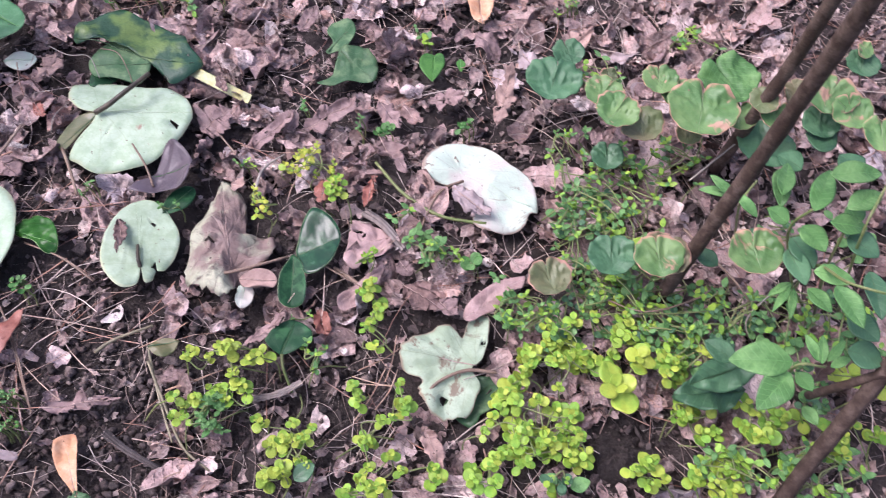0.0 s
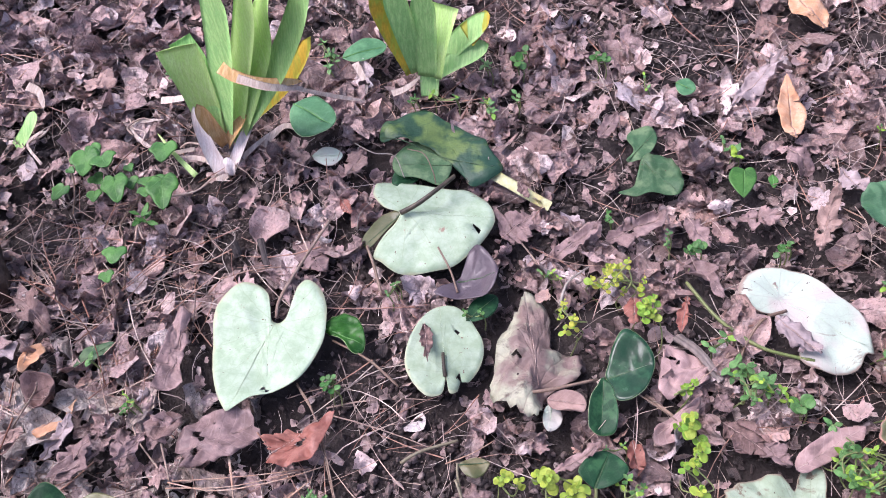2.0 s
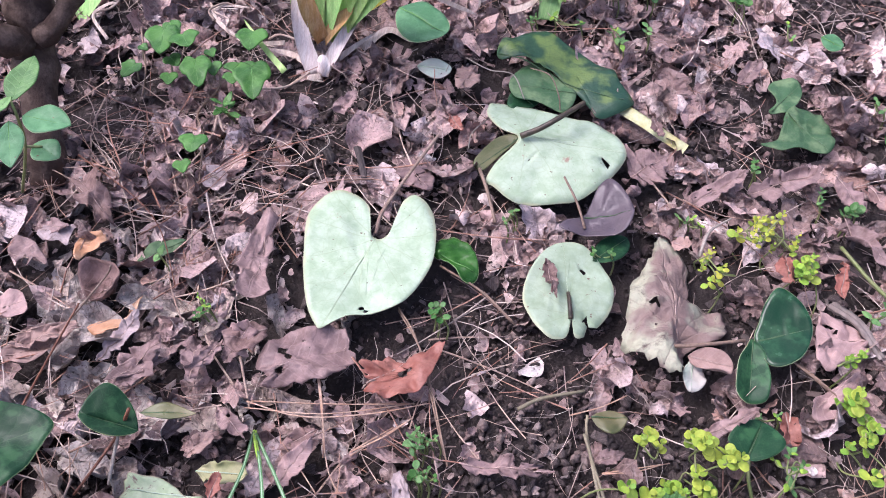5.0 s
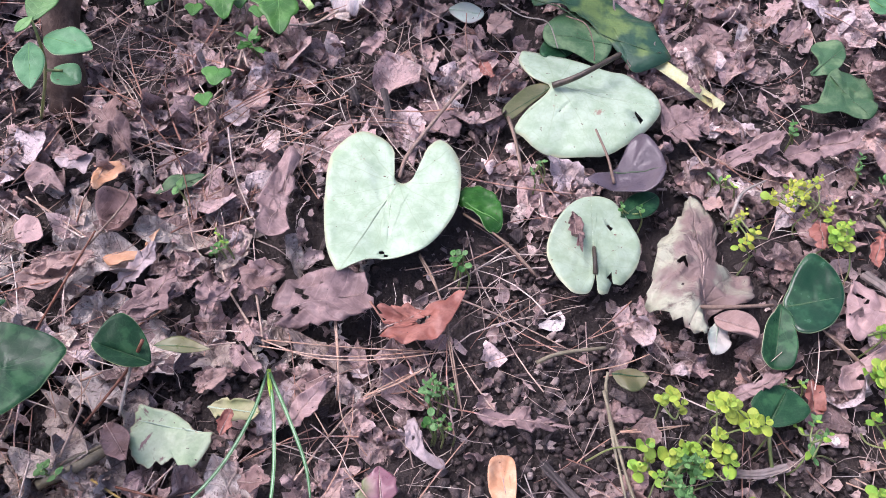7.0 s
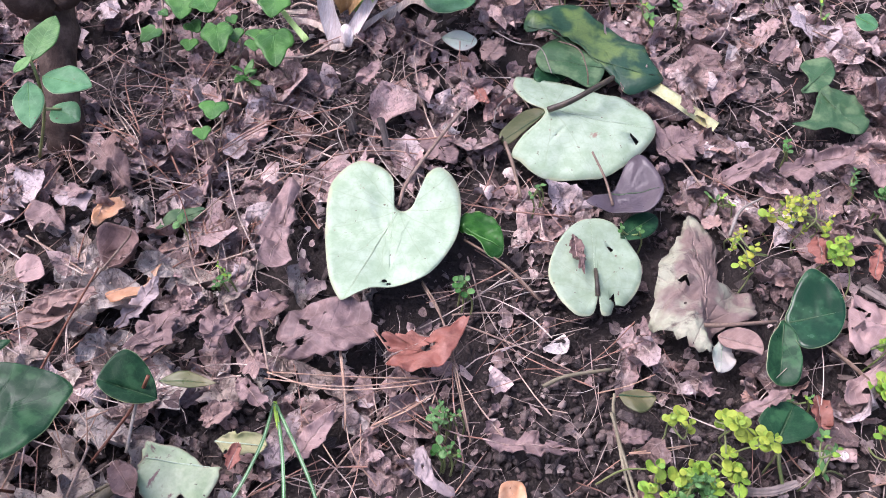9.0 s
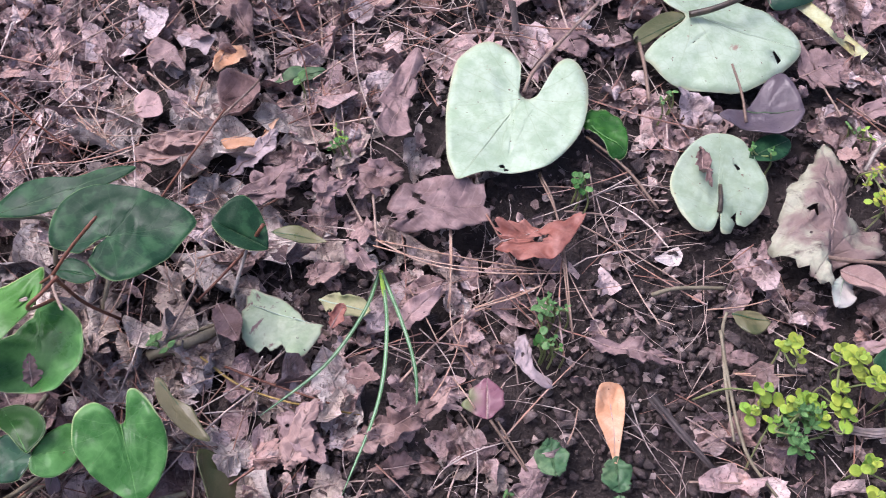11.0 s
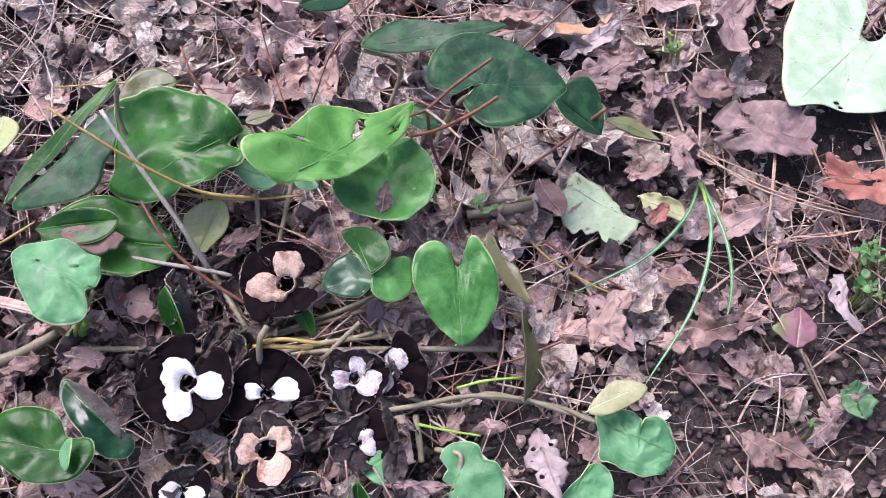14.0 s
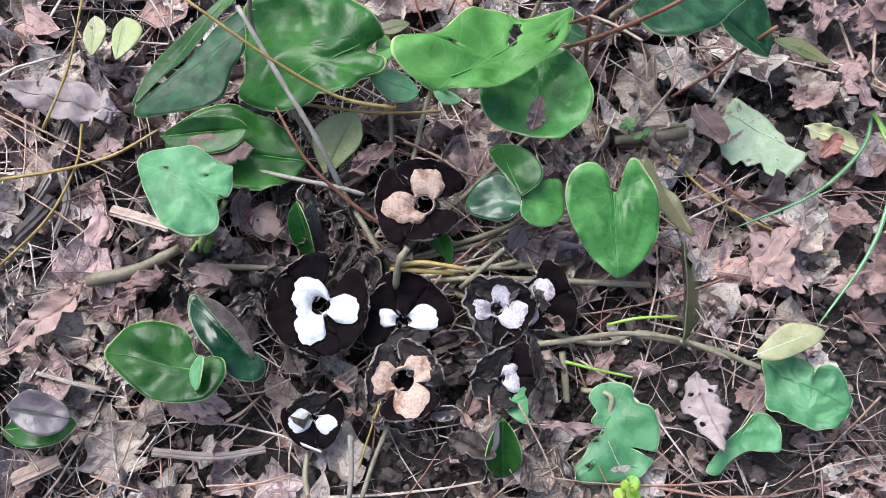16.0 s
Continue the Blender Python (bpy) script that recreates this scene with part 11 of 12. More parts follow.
pleaf(heuchera, [BROWN_EDGED], (0.2794, 0.4654, 0.0800), (0.2751, 0.4427, 0.0740), 0.0107, 0.0059, (0.46, 0.62), 0.00, fold=0.0, wave=0.1, ripple=0.04, cup=0.2, cols=6, kind="round", seed=1310, stalk=[(0.2794, 0.4654, 0.0800), (0.3088, 0.4989, 0.0000)], stalk_r=0.0009, outline=KIDNEY)
pleaf(heuchera, [HERB_DARK], (0.3140, 0.4521, 0.0600), (0.2864, 0.4254, 0.0540), 0.0152, 0.0155, (0.30, 0.48), 0.00, fold=0.0, wave=0.1, ripple=0.04, cup=0.2, cols=6, kind="round", seed=1370, stalk=[(0.3140, 0.4521, 0.0600), (0.3353, 0.4667, 0.0000)], stalk_r=0.0009, outline=KIDNEY)
pleaf(heuchera, [BROWN_EDGED], (0.3358, 0.4488, 0.1300), (0.3184, 0.4216, 0.1240), 0.0137, 0.0100, (0.27, 0.72), 0.00, fold=0.0, wave=0.1, ripple=0.04, cup=0.2, cols=6, kind="round", seed=1480, stalk=[(0.3358, 0.4488, 0.1300), (0.4099, 0.5306, 0.0000)], stalk_r=0.0009, outline=KIDNEY)
pleaf(heuchera, [BROWN_EDGED], (0.3406, 0.4317, 0.1300), (0.3460, 0.4060, 0.1240), 0.0154, 0.0195, (0.44, 0.33), 0.00, fold=0.0, wave=0.1, ripple=0.04, cup=0.2, cols=6, kind="round", seed=1500, stalk=[(0.3406, 0.4317, 0.1300), (0.4161, 0.5099, 0.0000)], stalk_r=0.0009, outline=KIDNEY)
pleaf(heuchera, [HERB_DARK], (0.3281, 0.4364, 0.1100), (0.3275, 0.4125, 0.1040), 0.0162, 0.0116, (0.69, 0.31), 0.00, fold=0.0, wave=0.1, ripple=0.04, cup=0.2, cols=6, kind="round", seed=1450, stalk=[(0.3281, 0.4364, 0.1100), (0.3849, 0.4950, 0.0000)], stalk_r=0.0009, outline=KIDNEY)
pleaf(heuchera, [BROWN_EDGED], (0.3619, 0.4101, 0.1300), (0.3603, 0.3849, 0.1240), 0.0119, 0.0094, (0.51, 0.59), 0.00, fold=0.0, wave=0.1, ripple=0.04, cup=0.2, cols=6, kind="round", seed=1560, stalk=[(0.3619, 0.4101, 0.1300), (0.4427, 0.4837, 0.0000)], stalk_r=0.0009, outline=KIDNEY)
pleaf(heuchera, [BROWN_EDGED], (0.3901, 0.5227, 0.1000), (0.3978, 0.5123, 0.0940), 0.0103, 0.0166, (0.72, 0.10), 0.00, fold=0.0, wave=0.1, ripple=0.04, cup=0.2, cols=6, kind="round", seed=1525, stalk=[(0.3901, 0.5227, 0.1000), (0.4488, 0.5835, 0.0000)], stalk_r=0.0009, outline=KIDNEY)
pleaf(heuchera, [HERB_DARK], (0.3966, 0.5193, 0.0900), (0.3890, 0.4982, 0.0840), 0.0169, 0.0142, (0.36, 0.72), 0.00, fold=0.0, wave=0.1, ripple=0.04, cup=0.2, cols=6, kind="round", seed=1530, stalk=[(0.3966, 0.5193, 0.0900), (0.4479, 0.5685, 0.0000)], stalk_r=0.0009, outline=KIDNEY)
pleaf(heuchera, [BRONZE], (0.1979, 0.3258, 0.0850), (0.1853, 0.2995, 0.0790), 0.0163, 0.0241, (0.23, 0.55), 0.00, fold=0.0, wave=0.1, ripple=0.04, cup=0.2, cols=6, kind="round", seed=1185, stalk=[(0.1979, 0.3258, 0.0850), (0.2204, 0.3489, 0.0000)], stalk_r=0.0009, outline=KIDNEY)
pleaf(heuchera, [BROWN_EDGED], (0.1853, 0.3225, 0.0900), (0.1895, 0.2932, 0.0840), 0.0257, 0.0196, (0.46, 0.37), 0.00, fold=0.0, wave=0.1, ripple=0.04, cup=0.2, cols=6, kind="round", seed=1160, stalk=[(0.1853, 0.3225, 0.0900), (0.2081, 0.3485, 0.0000)], stalk_r=0.0009, outline=KIDNEY)
pleaf(heuchera, [HERB_DARK], (0.1567, 0.3335, 0.0700), (0.1573, 0.3045, 0.0640), 0.0176, 0.0078, (0.46, 0.55), 0.00, fold=0.0, wave=0.1, ripple=0.04, cup=0.2, cols=6, kind="round", seed=1080, stalk=[(0.1567, 0.3335, 0.0700), (0.1688, 0.3475, 0.0000)], stalk_r=0.0009, outline=KIDNEY)
pleaf(heuchera, [BROWN_EDGED], (0.2403, 0.3048, 0.1300), (0.2447, 0.2745, 0.1240), 0.0248, 0.0185, (0.34, 0.10), 0.00, fold=0.0, wave=0.1, ripple=0.04, cup=0.2, cols=6, kind="round", seed=1330, stalk=[(0.2403, 0.3048, 0.1300), (0.2934, 0.3564, 0.0000)], stalk_r=0.0009, outline=KIDNEY)
pleaf(heuchera, [BRONZE], (0.1095, 0.3262, 0.0450), (0.1177, 0.3003, 0.0390), 0.0168, 0.0144, (0.60, 0.19), 0.00, fold=0.0, wave=0.1, ripple=0.04, cup=0.2, cols=6, kind="round", seed=965, stalk=[(0.1095, 0.3262, 0.0450), (0.1115, 0.3243, 0.0000)], stalk_r=0.0009, outline=KIDNEY)
pleaf(heuchera, [HERB_DARK], (0.1306, 0.5263, 0.0550), (0.1214, 0.4881, 0.0490), 0.0152, 0.0163, (0.27, 0.58), 0.00, fold=0.0, wave=0.1, ripple=0.04, cup=0.2, cols=6, kind="round", seed=985, stalk=[(0.1306, 0.5263, 0.0550), (0.1352, 0.5406, 0.0000)], stalk_r=0.0009, outline=KIDNEY)
pleaf(heuchera, [HERB_DARK], (0.1417, 0.5593, 0.0500), (0.1490, 0.5372, 0.0440), 0.0141, 0.0115, (0.66, 0.37), 0.00, fold=0.0, wave=0.1, ripple=0.04, cup=0.2, cols=6, kind="round", seed=1000, stalk=[(0.1417, 0.5593, 0.0500), (0.1456, 0.5700, 0.0000)], stalk_r=0.0009, outline=KIDNEY)
pleaf(heuchera, [HERB_DARK], (0.1726, 0.4487, 0.0400), (0.1703, 0.4268, 0.0340), 0.0121, 0.0101, (0.47, 0.72), 0.00, fold=0.0, wave=0.1, ripple=0.04, cup=0.2, cols=6, kind="round", seed=1075, stalk=[(0.1726, 0.4487, 0.0400), (0.1760, 0.4469, 0.0000)], stalk_r=0.0009, outline=KIDNEY)
herb = root("leafy_herb", "leafy herb with slender pointed green leaves", "herb", "leafy herbs", Matrix.Translation((0.3500, 0.3867, -0.0080)))
pleaf(herb, [HERB], (0.2616, 0.3494, 0.1500), (0.2567, 0.3179, 0.1540), 0.0072, 0.0071, 0.42, 0.00, fold=0.18, wave=0.04, bend=-0.3, cols=5, kind="ovate", seed=1680)
pleaf(herb, [HERB], (0.2537, 0.3207, 0.1600), (0.2637, 0.3481, 0.1640), 0.0064, 0.0064, 0.42, 0.00, fold=0.18, wave=0.04, bend=-0.3, cols=5, kind="ovate", seed=1730)
pleaf(herb, [HERB], (0.2604, 0.2943, 0.1800), (0.2811, 0.3293, 0.1840), 0.0080, 0.0080, 0.42, 0.00, fold=0.18, wave=0.04, bend=-0.3, cols=5, kind="ovate", seed=1815)
pleaf(herb, [HERB], (0.2582, 0.3045, 0.1500), (0.2459, 0.3153, 0.1540), 0.0077, 0.0078, 0.42, 0.00, fold=0.18, wave=0.04, bend=-0.3, cols=5, kind="ovate", seed=1790)
pleaf(herb, [HERB], (0.2619, 0.2961, 0.1600), (0.2728, 0.2766, 0.1640), 0.0095, 0.0094, 0.42, 0.00, fold=0.18, wave=0.04, bend=-0.3, cols=5, kind="ovate", seed=1820)
pleaf(herb, [HERB], (0.2757, 0.2925, 0.1700), (0.2991, 0.2885, 0.1740), 0.0082, 0.0081, 0.42, 0.00, fold=0.18, wave=0.04, bend=-0.3, cols=5, kind="ovate", seed=1865)
pleaf(herb, [HERB], (0.2865, 0.2906, 0.1700), (0.3011, 0.3106, 0.1740), 0.0066, 0.0066, 0.42, 0.00, fold=0.18, wave=0.04, bend=-0.3, cols=5, kind="ovate", seed=1900)
pleaf(herb, [HERB], (0.2770, 0.2905, 0.1900), (0.3034, 0.3037, 0.1940), 0.0075, 0.0074, 0.42, 0.00, fold=0.18, wave=0.04, bend=-0.3, cols=5, kind="ovate", seed=1870)
pleaf(herb, [HERB], (0.2660, 0.3092, 0.2000), (0.3005, 0.3119, 0.2040), 0.0087, 0.0085, 0.42, 0.00, fold=0.18, wave=0.04, bend=-0.3, cols=5, kind="ovate", seed=1780)
pleaf(herb, [HERB_DARK], (0.2632, 0.2995, 0.1400), (0.2738, 0.2752, 0.1440), 0.0096, 0.0094, 0.42, 0.00, fold=0.18, wave=0.04, bend=-0.3, cols=5, kind="ovate", seed=1820)
pleaf(herb, [HERB_DARK], (0.2593, 0.2903, 0.1400), (0.2650, 0.2621, 0.1440), 0.0094, 0.0092, 0.42, 0.00, fold=0.18, wave=0.04, bend=-0.3, cols=5, kind="ovate", seed=1835)
pleaf(herb, [HERB], (0.2674, 0.2674, 0.1500), (0.2939, 0.2596, 0.1540), 0.0077, 0.0076, 0.42, 0.00, fold=0.18, wave=0.04, bend=-0.3, cols=5, kind="ovate", seed=1920)
pleaf(herb, [HERB], (0.2663, 0.2601, 0.1400), (0.2773, 0.2417, 0.1440), 0.0067, 0.0066, 0.42, 0.00, fold=0.18, wave=0.04, bend=-0.3, cols=5, kind="ovate", seed=1940)
pleaf(herb, [HERB], (0.2624, 0.2409, 0.1800), (0.2724, 0.2126, 0.1840), 0.0080, 0.0078, 0.42, 0.00, fold=0.18, wave=0.04, bend=-0.3, cols=5, kind="ovate", seed=1985)
pleaf(herb, [HERB_DARK], (0.2907, 0.2882, 0.1600), (0.3076, 0.2734, 0.1640), 0.0110, 0.0108, 0.42, 0.00, fold=0.18, wave=0.04, bend=-0.3, cols=5, kind="ovate", seed=1920)
pleaf(herb, [HERB_DARK], (0.2928, 0.2571, 0.1700), (0.2918, 0.2234, 0.1740), 0.0082, 0.0081, 0.42, 0.00, fold=0.18, wave=0.04, bend=-0.3, cols=5, kind="ovate", seed=2020)
pleaf(herb, [HERB], (0.2716, 0.2805, 0.1100), (0.2523, 0.2689, 0.1140), 0.0031, 0.0031, 0.42, 0.00, fold=0.18, wave=0.04, bend=-0.3, cols=5, kind="ovate", seed=1900)
pleaf(herb, [HERB], (0.2711, 0.2782, 0.1100), (0.2530, 0.2567, 0.1140), 0.0030, 0.0030, 0.42, 0.00, fold=0.18, wave=0.04, bend=-0.3, cols=5, kind="ovate", seed=1905)
pleaf(herb, [HERB], (0.2727, 0.2760, 0.1100), (0.2646, 0.2518, 0.1140), 0.0031, 0.0030, 0.42, 0.00, fold=0.18, wave=0.04, bend=-0.3, cols=5, kind="ovate", seed=1915)
pleaf(herb, [HERB], (0.2537, 0.3681, 0.0900), (0.2263, 0.3724, 0.0940), 0.0049, 0.0049, 0.42, 0.00, fold=0.18, wave=0.04, bend=-0.3, cols=5, kind="ovate", seed=1645)
pleaf(herb, [HERB], (0.2484, 0.3585, 0.1000), (0.2330, 0.3789, 0.1040), 0.0048, 0.0048, 0.42, 0.00, fold=0.18, wave=0.04, bend=-0.3, cols=5, kind="ovate", seed=1650)
pleaf(herb, [HERB], (0.2533, 0.3613, 0.1000), (0.2647, 0.3827, 0.1040), 0.0038, 0.0038, 0.42, 0.00, fold=0.18, wave=0.04, bend=-0.3, cols=5, kind="ovate", seed=1655)
pleaf(herb, [HERB], (0.2626, 0.3411, 0.1000), (0.2484, 0.3662, 0.1040), 0.0051, 0.0051, 0.42, 0.00, fold=0.18, wave=0.04, bend=-0.3, cols=5, kind="ovate", seed=1725)
pleaf(herb, [HERB], (0.2606, 0.2201, 0.1100), (0.2171, 0.2215, 0.1140), 0.0126, 0.0129, 0.42, 0.00, fold=0.18, wave=0.04, bend=-0.3, cols=5, kind="ovate", seed=2045)
pleaf(herb, [HERB], (0.2569, 0.2119, 0.1100), (0.2294, 0.1864, 0.1140), 0.0106, 0.0107, 0.42, 0.00, fold=0.18, wave=0.04, bend=-0.3, cols=5, kind="ovate", seed=2060)
pleaf(herb, [HERB], (0.2659, 0.2161, 0.1000), (0.2728, 0.2026, 0.1040), 0.0066, 0.0065, 0.42, 0.00, fold=0.18, wave=0.04, bend=-0.3, cols=5, kind="ovate", seed=2070)
pleaf(herb, [HERB_DARK], (0.2286, 0.2278, 0.0900), (0.2099, 0.2427, 0.0940), 0.0091, 0.0092, 0.42, 0.00, fold=0.18, wave=0.04, bend=-0.3, cols=5, kind="ovate", seed=1940)
pleaf(herb, [HERB_DARK], (0.2547, 0.2267, 0.0400), (0.1970, 0.2197, 0.0440), 0.0149, 0.0153, 0.42, 0.00, fold=0.05, wave=0.14, ripple=0.06, rot=0.1, cols=5, kind="ovate", seed=2010)
pleaf(herb, [HERB_DARK], (0.2585, 0.2410, 0.0600), (0.2037, 0.2208, 0.0640), 0.0141, 0.0145, 0.42, 0.00, fold=0.05, wave=0.14, ripple=0.06, rot=0.1, cols=5, kind="ovate", seed=1980)
pleaf(herb, [HERB], (0.2781, 0.2204, 0.1100), (0.2729, 0.2393, 0.1140), 0.0043, 0.0043, 0.42, 0.00, fold=0.18, wave=0.04, bend=-0.3, cols=5, kind="ovate", seed=2090)
pleaf(herb, [HERB], (0.2796, 0.2184, 0.1100), (0.2847, 0.2395, 0.1140), 0.0038, 0.0038, 0.42, 0.00, fold=0.18, wave=0.04, bend=-0.3, cols=5, kind="ovate", seed=2100)
pleaf(herb, [HERB], (0.2839, 0.2206, 0.1100), (0.2994, 0.2357, 0.1140), 0.0035, 0.0035, 0.42, 0.00, fold=0.18, wave=0.04, bend=-0.3, cols=5, kind="ovate", seed=2105)
pleaf(herb, [HERB], (0.2849, 0.2165, 0.1100), (0.3002, 0.2233, 0.1140), 0.0037, 0.0036, 0.42, 0.00, fold=0.18, wave=0.04, bend=-0.3, cols=5, kind="ovate", seed=2120)
pleaf(herb, [HERB_DARK], (0.2880, 0.2202, 0.1300), (0.3090, 0.2110, 0.1340), 0.0109, 0.0107, 0.42, 0.00, fold=0.18, wave=0.04, bend=-0.3, cols=5, kind="ovate", seed=2120)
pleaf(herb, [HERB], (0.2797, 0.2031, 0.0700), (0.2869, 0.1896, 0.0740), 0.0059, 0.0058, 0.42, 0.00, fold=0.18, wave=0.04, bend=-0.3, cols=5, kind="ovate", seed=2140)
pleaf(herb, [HERB], (0.2609, 0.2501, 0.0800), (0.2507, 0.2372, 0.0840), 0.0038, 0.0038, 0.42, 0.00, fold=0.18, wave=0.04, bend=-0.3, cols=5, kind="ovate", seed=1960)
pleaf(herb, [HERB_DARK], (0.2821, 0.2348, 0.1500), (0.2976, 0.2176, 0.1540), 0.0102, 0.0100, 0.42, 0.00, fold=0.18, wave=0.04, bend=-0.3, cols=5, kind="ovate", seed=2060)
pleaf(herb, [HERB_DARK], (0.2425, 0.3214, 0.0600), (0.2252, 0.3340, 0.0640), 0.0080, 0.0081, 0.42, 0.00, fold=0.18, wave=0.04, bend=-0.3, cols=5, kind="ovate", seed=1740)
pleaf(herb, [HERB_DARK], (0.3134, 0.3945, 0.0900), (0.2962, 0.4077, 0.0940), 0.0118, 0.0120, 0.42, 0.00, fold=0.18, wave=0.04, bend=-0.3, cols=5, kind="ovate", seed=1720)
pleaf(herb, [HERB_DARK], (0.3403, 0.4104, 0.1000), (0.3185, 0.4236, 0.1040), 0.0152, 0.0155, 0.42, 0.00, fold=0.18, wave=0.04, bend=-0.3, cols=5, kind="ovate", seed=1740)
pleaf(herb, [HERB_DARK], (0.3316, 0.3612, 0.1300), (0.3212, 0.3786, 0.1340), 0.0121, 0.0123, 0.42, 0.00, fold=0.18, wave=0.04, bend=-0.3, cols=5, kind="ovate", seed=1830)
pleaf(herb, [HERB], (0.1212, 0.1569, 0.0200), (0.1352, 0.1620, 0.0240), 0.0059, 0.0058, 0.42, 0.00, fold=0.18, wave=0.04, bend=-0.3, cols=5, kind="ovate", seed=1875)
pleaf(herb, [HERB], (0.1035, 0.1668, 0.0200), (0.1104, 0.1577, 0.0240), 0.0055, 0.0055, 0.42, 0.00, fold=0.18, wave=0.04, bend=-0.3, cols=5, kind="ovate", seed=1805)
pleaf(herb, [HERB_DARK], (-0.0766, 0.1603, 0.0200), (-0.0632, 0.1715, 0.0240), 0.0071, 0.0070, 0.42, 0.00, fold=0.18, wave=0.04, bend=-0.3, cols=5, kind="ovate", seed=1370)
pstem(herb, STALK_GREEN, [(0.3279, 0.3084, -0.0000), (0.2798, 0.3096, 0.1000), (0.2597, 0.3023, 0.1500), (0.2609, 0.2965, 0.1800)], 0.0012, 0.0009)
pstem(herb, STALK_GREEN, [(0.3425, 0.3088, 0.0000), (0.2926, 0.2846, 0.1200), (0.2865, 0.2906, 0.1700)], 0.0012, 0.0009)
pstem(herb, STALK_GREEN, [(0.3276, 0.3297, 0.0000), (0.2798, 0.2832, 0.1300), (0.2761, 0.2485, 0.1700), (0.2921, 0.2358, 0.1800)], 0.0012, 0.0009)
pstem(herb, STALK_GREEN, [(0.2969, 0.2286, 0.0000), (0.2597, 0.2160, 0.1100), (0.2810, 0.2164, 0.1100)], 0.0012, 0.0009)
pstem(herb, STALK_GREEN, [(0.2885, 0.3849, 0.0000), (0.2567, 0.3602, 0.0900), (0.2692, 0.3750, 0.1000)], 0.0012, 0.0009)
pstem(herb, STALK_GREEN, [(0.3351, 0.3192, 0.0000), (0.2711, 0.2782, 0.1100)], 0.0012, 0.0009)
pstem(herb, STALK_GREEN, [(0.2842, 0.2569, 0.0000), (0.2329, 0.2321, 0.0800)], 0.0012, 0.0009)
pstem(herb, STALK_GREEN, [(0.3620, 0.3092, 0.0000), (0.2908, 0.2779, 0.1700), (0.2998, 0.3017, 0.2000)], 0.0012, 0.0009)
shrub = root("shrub", "bare dark brown woody shrub stems rising from the weeds", "shrub", "", Matrix.Translation((0.2116, 0.3188, -0.0080)))
pstem(shrub, BARK, [(0.2094, 0.3184, -0.0100), (0.2241, 0.3299, 0.1000), (0.2348, 0.3362, 0.2100), (0.2262, 0.3177, 0.3300), (0.2191, 0.3058, 0.3700)], 0.0059, 0.0052, "stem", 0.15, 3)
pstem(shrub, BARK, [(0.2829, 0.4583, 0.0000), (0.2870, 0.4534, 0.0800), (0.2911, 0.4492, 0.1500), (0.2839, 0.4335, 0.2300), (0.2801, 0.4256, 0.2700)], 0.0060, 0.0052, "stem", 0.15, 3)
pstem(shrub, BARK, [(0.2763, 0.1494, 0.0000), (0.2897, 0.1730, 0.0500), (0.3079, 0.2010, 0.1100), (0.3166, 0.2191, 0.1600)], 0.0060, 0.0054, "stem", 0.15, 3)
pstem(shrub, BARK, [(0.2908, 0.2154, 0.0600), (0.2993, 0.2086, 0.1000), (0.3094, 0.2049, 0.1300)], 0.0032, 0.0030, "stem", 0.15, 3)
pstem(shrub, STALK, [(0.2322, 0.3735, 0.0300), (0.2499, 0.3436, 0.0350), (0.2706, 0.3180, 0.0300), (0.2878, 0.3078, 0.0100)], 0.0011, 0.0008, "twig")
pstem(shrub, STALK_GREY, [(0.3082, 0.3131, 0.0600), (0.2925, 0.3108, 0.0300), (0.2742, 0.2924, 0.0200), (0.2861, 0.2792, -0.0000)], 0.0009, 0.0008, "twig")
pstem(shrub, STALK, [(0.1520, 0.3150, 0.0200), (0.1888, 0.2946, 0.0300), (0.2316, 0.3067, 0.0300), (0.2461, 0.3163, 0.0300)], 0.0008, 0.0007, "twig")
pstem(shrub, STALK_GREY, [(0.2404, 0.4161, 0.0400), (0.2941, 0.4592, 0.0500), (0.3061, 0.4691, 0.0500)], 0.0008, 0.0007, "twig")
shrub_b = root("shrub", "brown woody shrub stem with a sprig of smooth oval green leaves", "shrub", "", Matrix.Translation((-0.6417, 0.3622, -0.0080)))
pstem(shrub_b, BARK, [(-0.6414, 0.3679, -0.0100), (-0.6457, 0.3884, 0.0200), (-0.6624, 0.4292, 0.0500), (-0.6690, 0.4599, 0.0900), (-0.6660, 0.4680, 0.1300)], 0.0130, 0.0200, "stem", 0.3, 5)
pstem(shrub_b, BARK, [(-0.6590, 0.4402, 0.0700), (-0.6440, 0.4456, 0.0800), (-0.6303, 0.4646, 0.1000)], 0.0090, 0.0080, "stem", 0.3, 5)
pstem(shrub_b, BARK, [(-0.6661, 0.4316, 0.0700), (-0.6733, 0.4189, 0.0900), (-0.6919, 0.4275, 0.1100)], 0.0120, 0.0100, "stem", 0.3, 5)
pleaf(shrub_b, [HERB], (-0.6096, 0.3450, 0.1100), (-0.6150, 0.3872, 0.1100), 0.0107, 0.0106, 0.45, 0.00, fold=0.1, wave=0.04, cols=6, kind="ovate", seed=78)
pleaf(shrub_b, [MINT], (-0.6033, 0.3424, 0.1000), (-0.5684, 0.3428, 0.1000), 0.0130, 0.0126, 0.45, 0.00, fold=0.1, wave=0.04, cols=6, kind="ovate", seed=100)
pleaf(shrub_b, [MINT], (-0.6096, 0.3354, 0.1000), (-0.5870, 0.2994, 0.1000), 0.0097, 0.0096, 0.45, 0.00, fold=0.1, wave=0.04, cols=6, kind="ovate", seed=75)
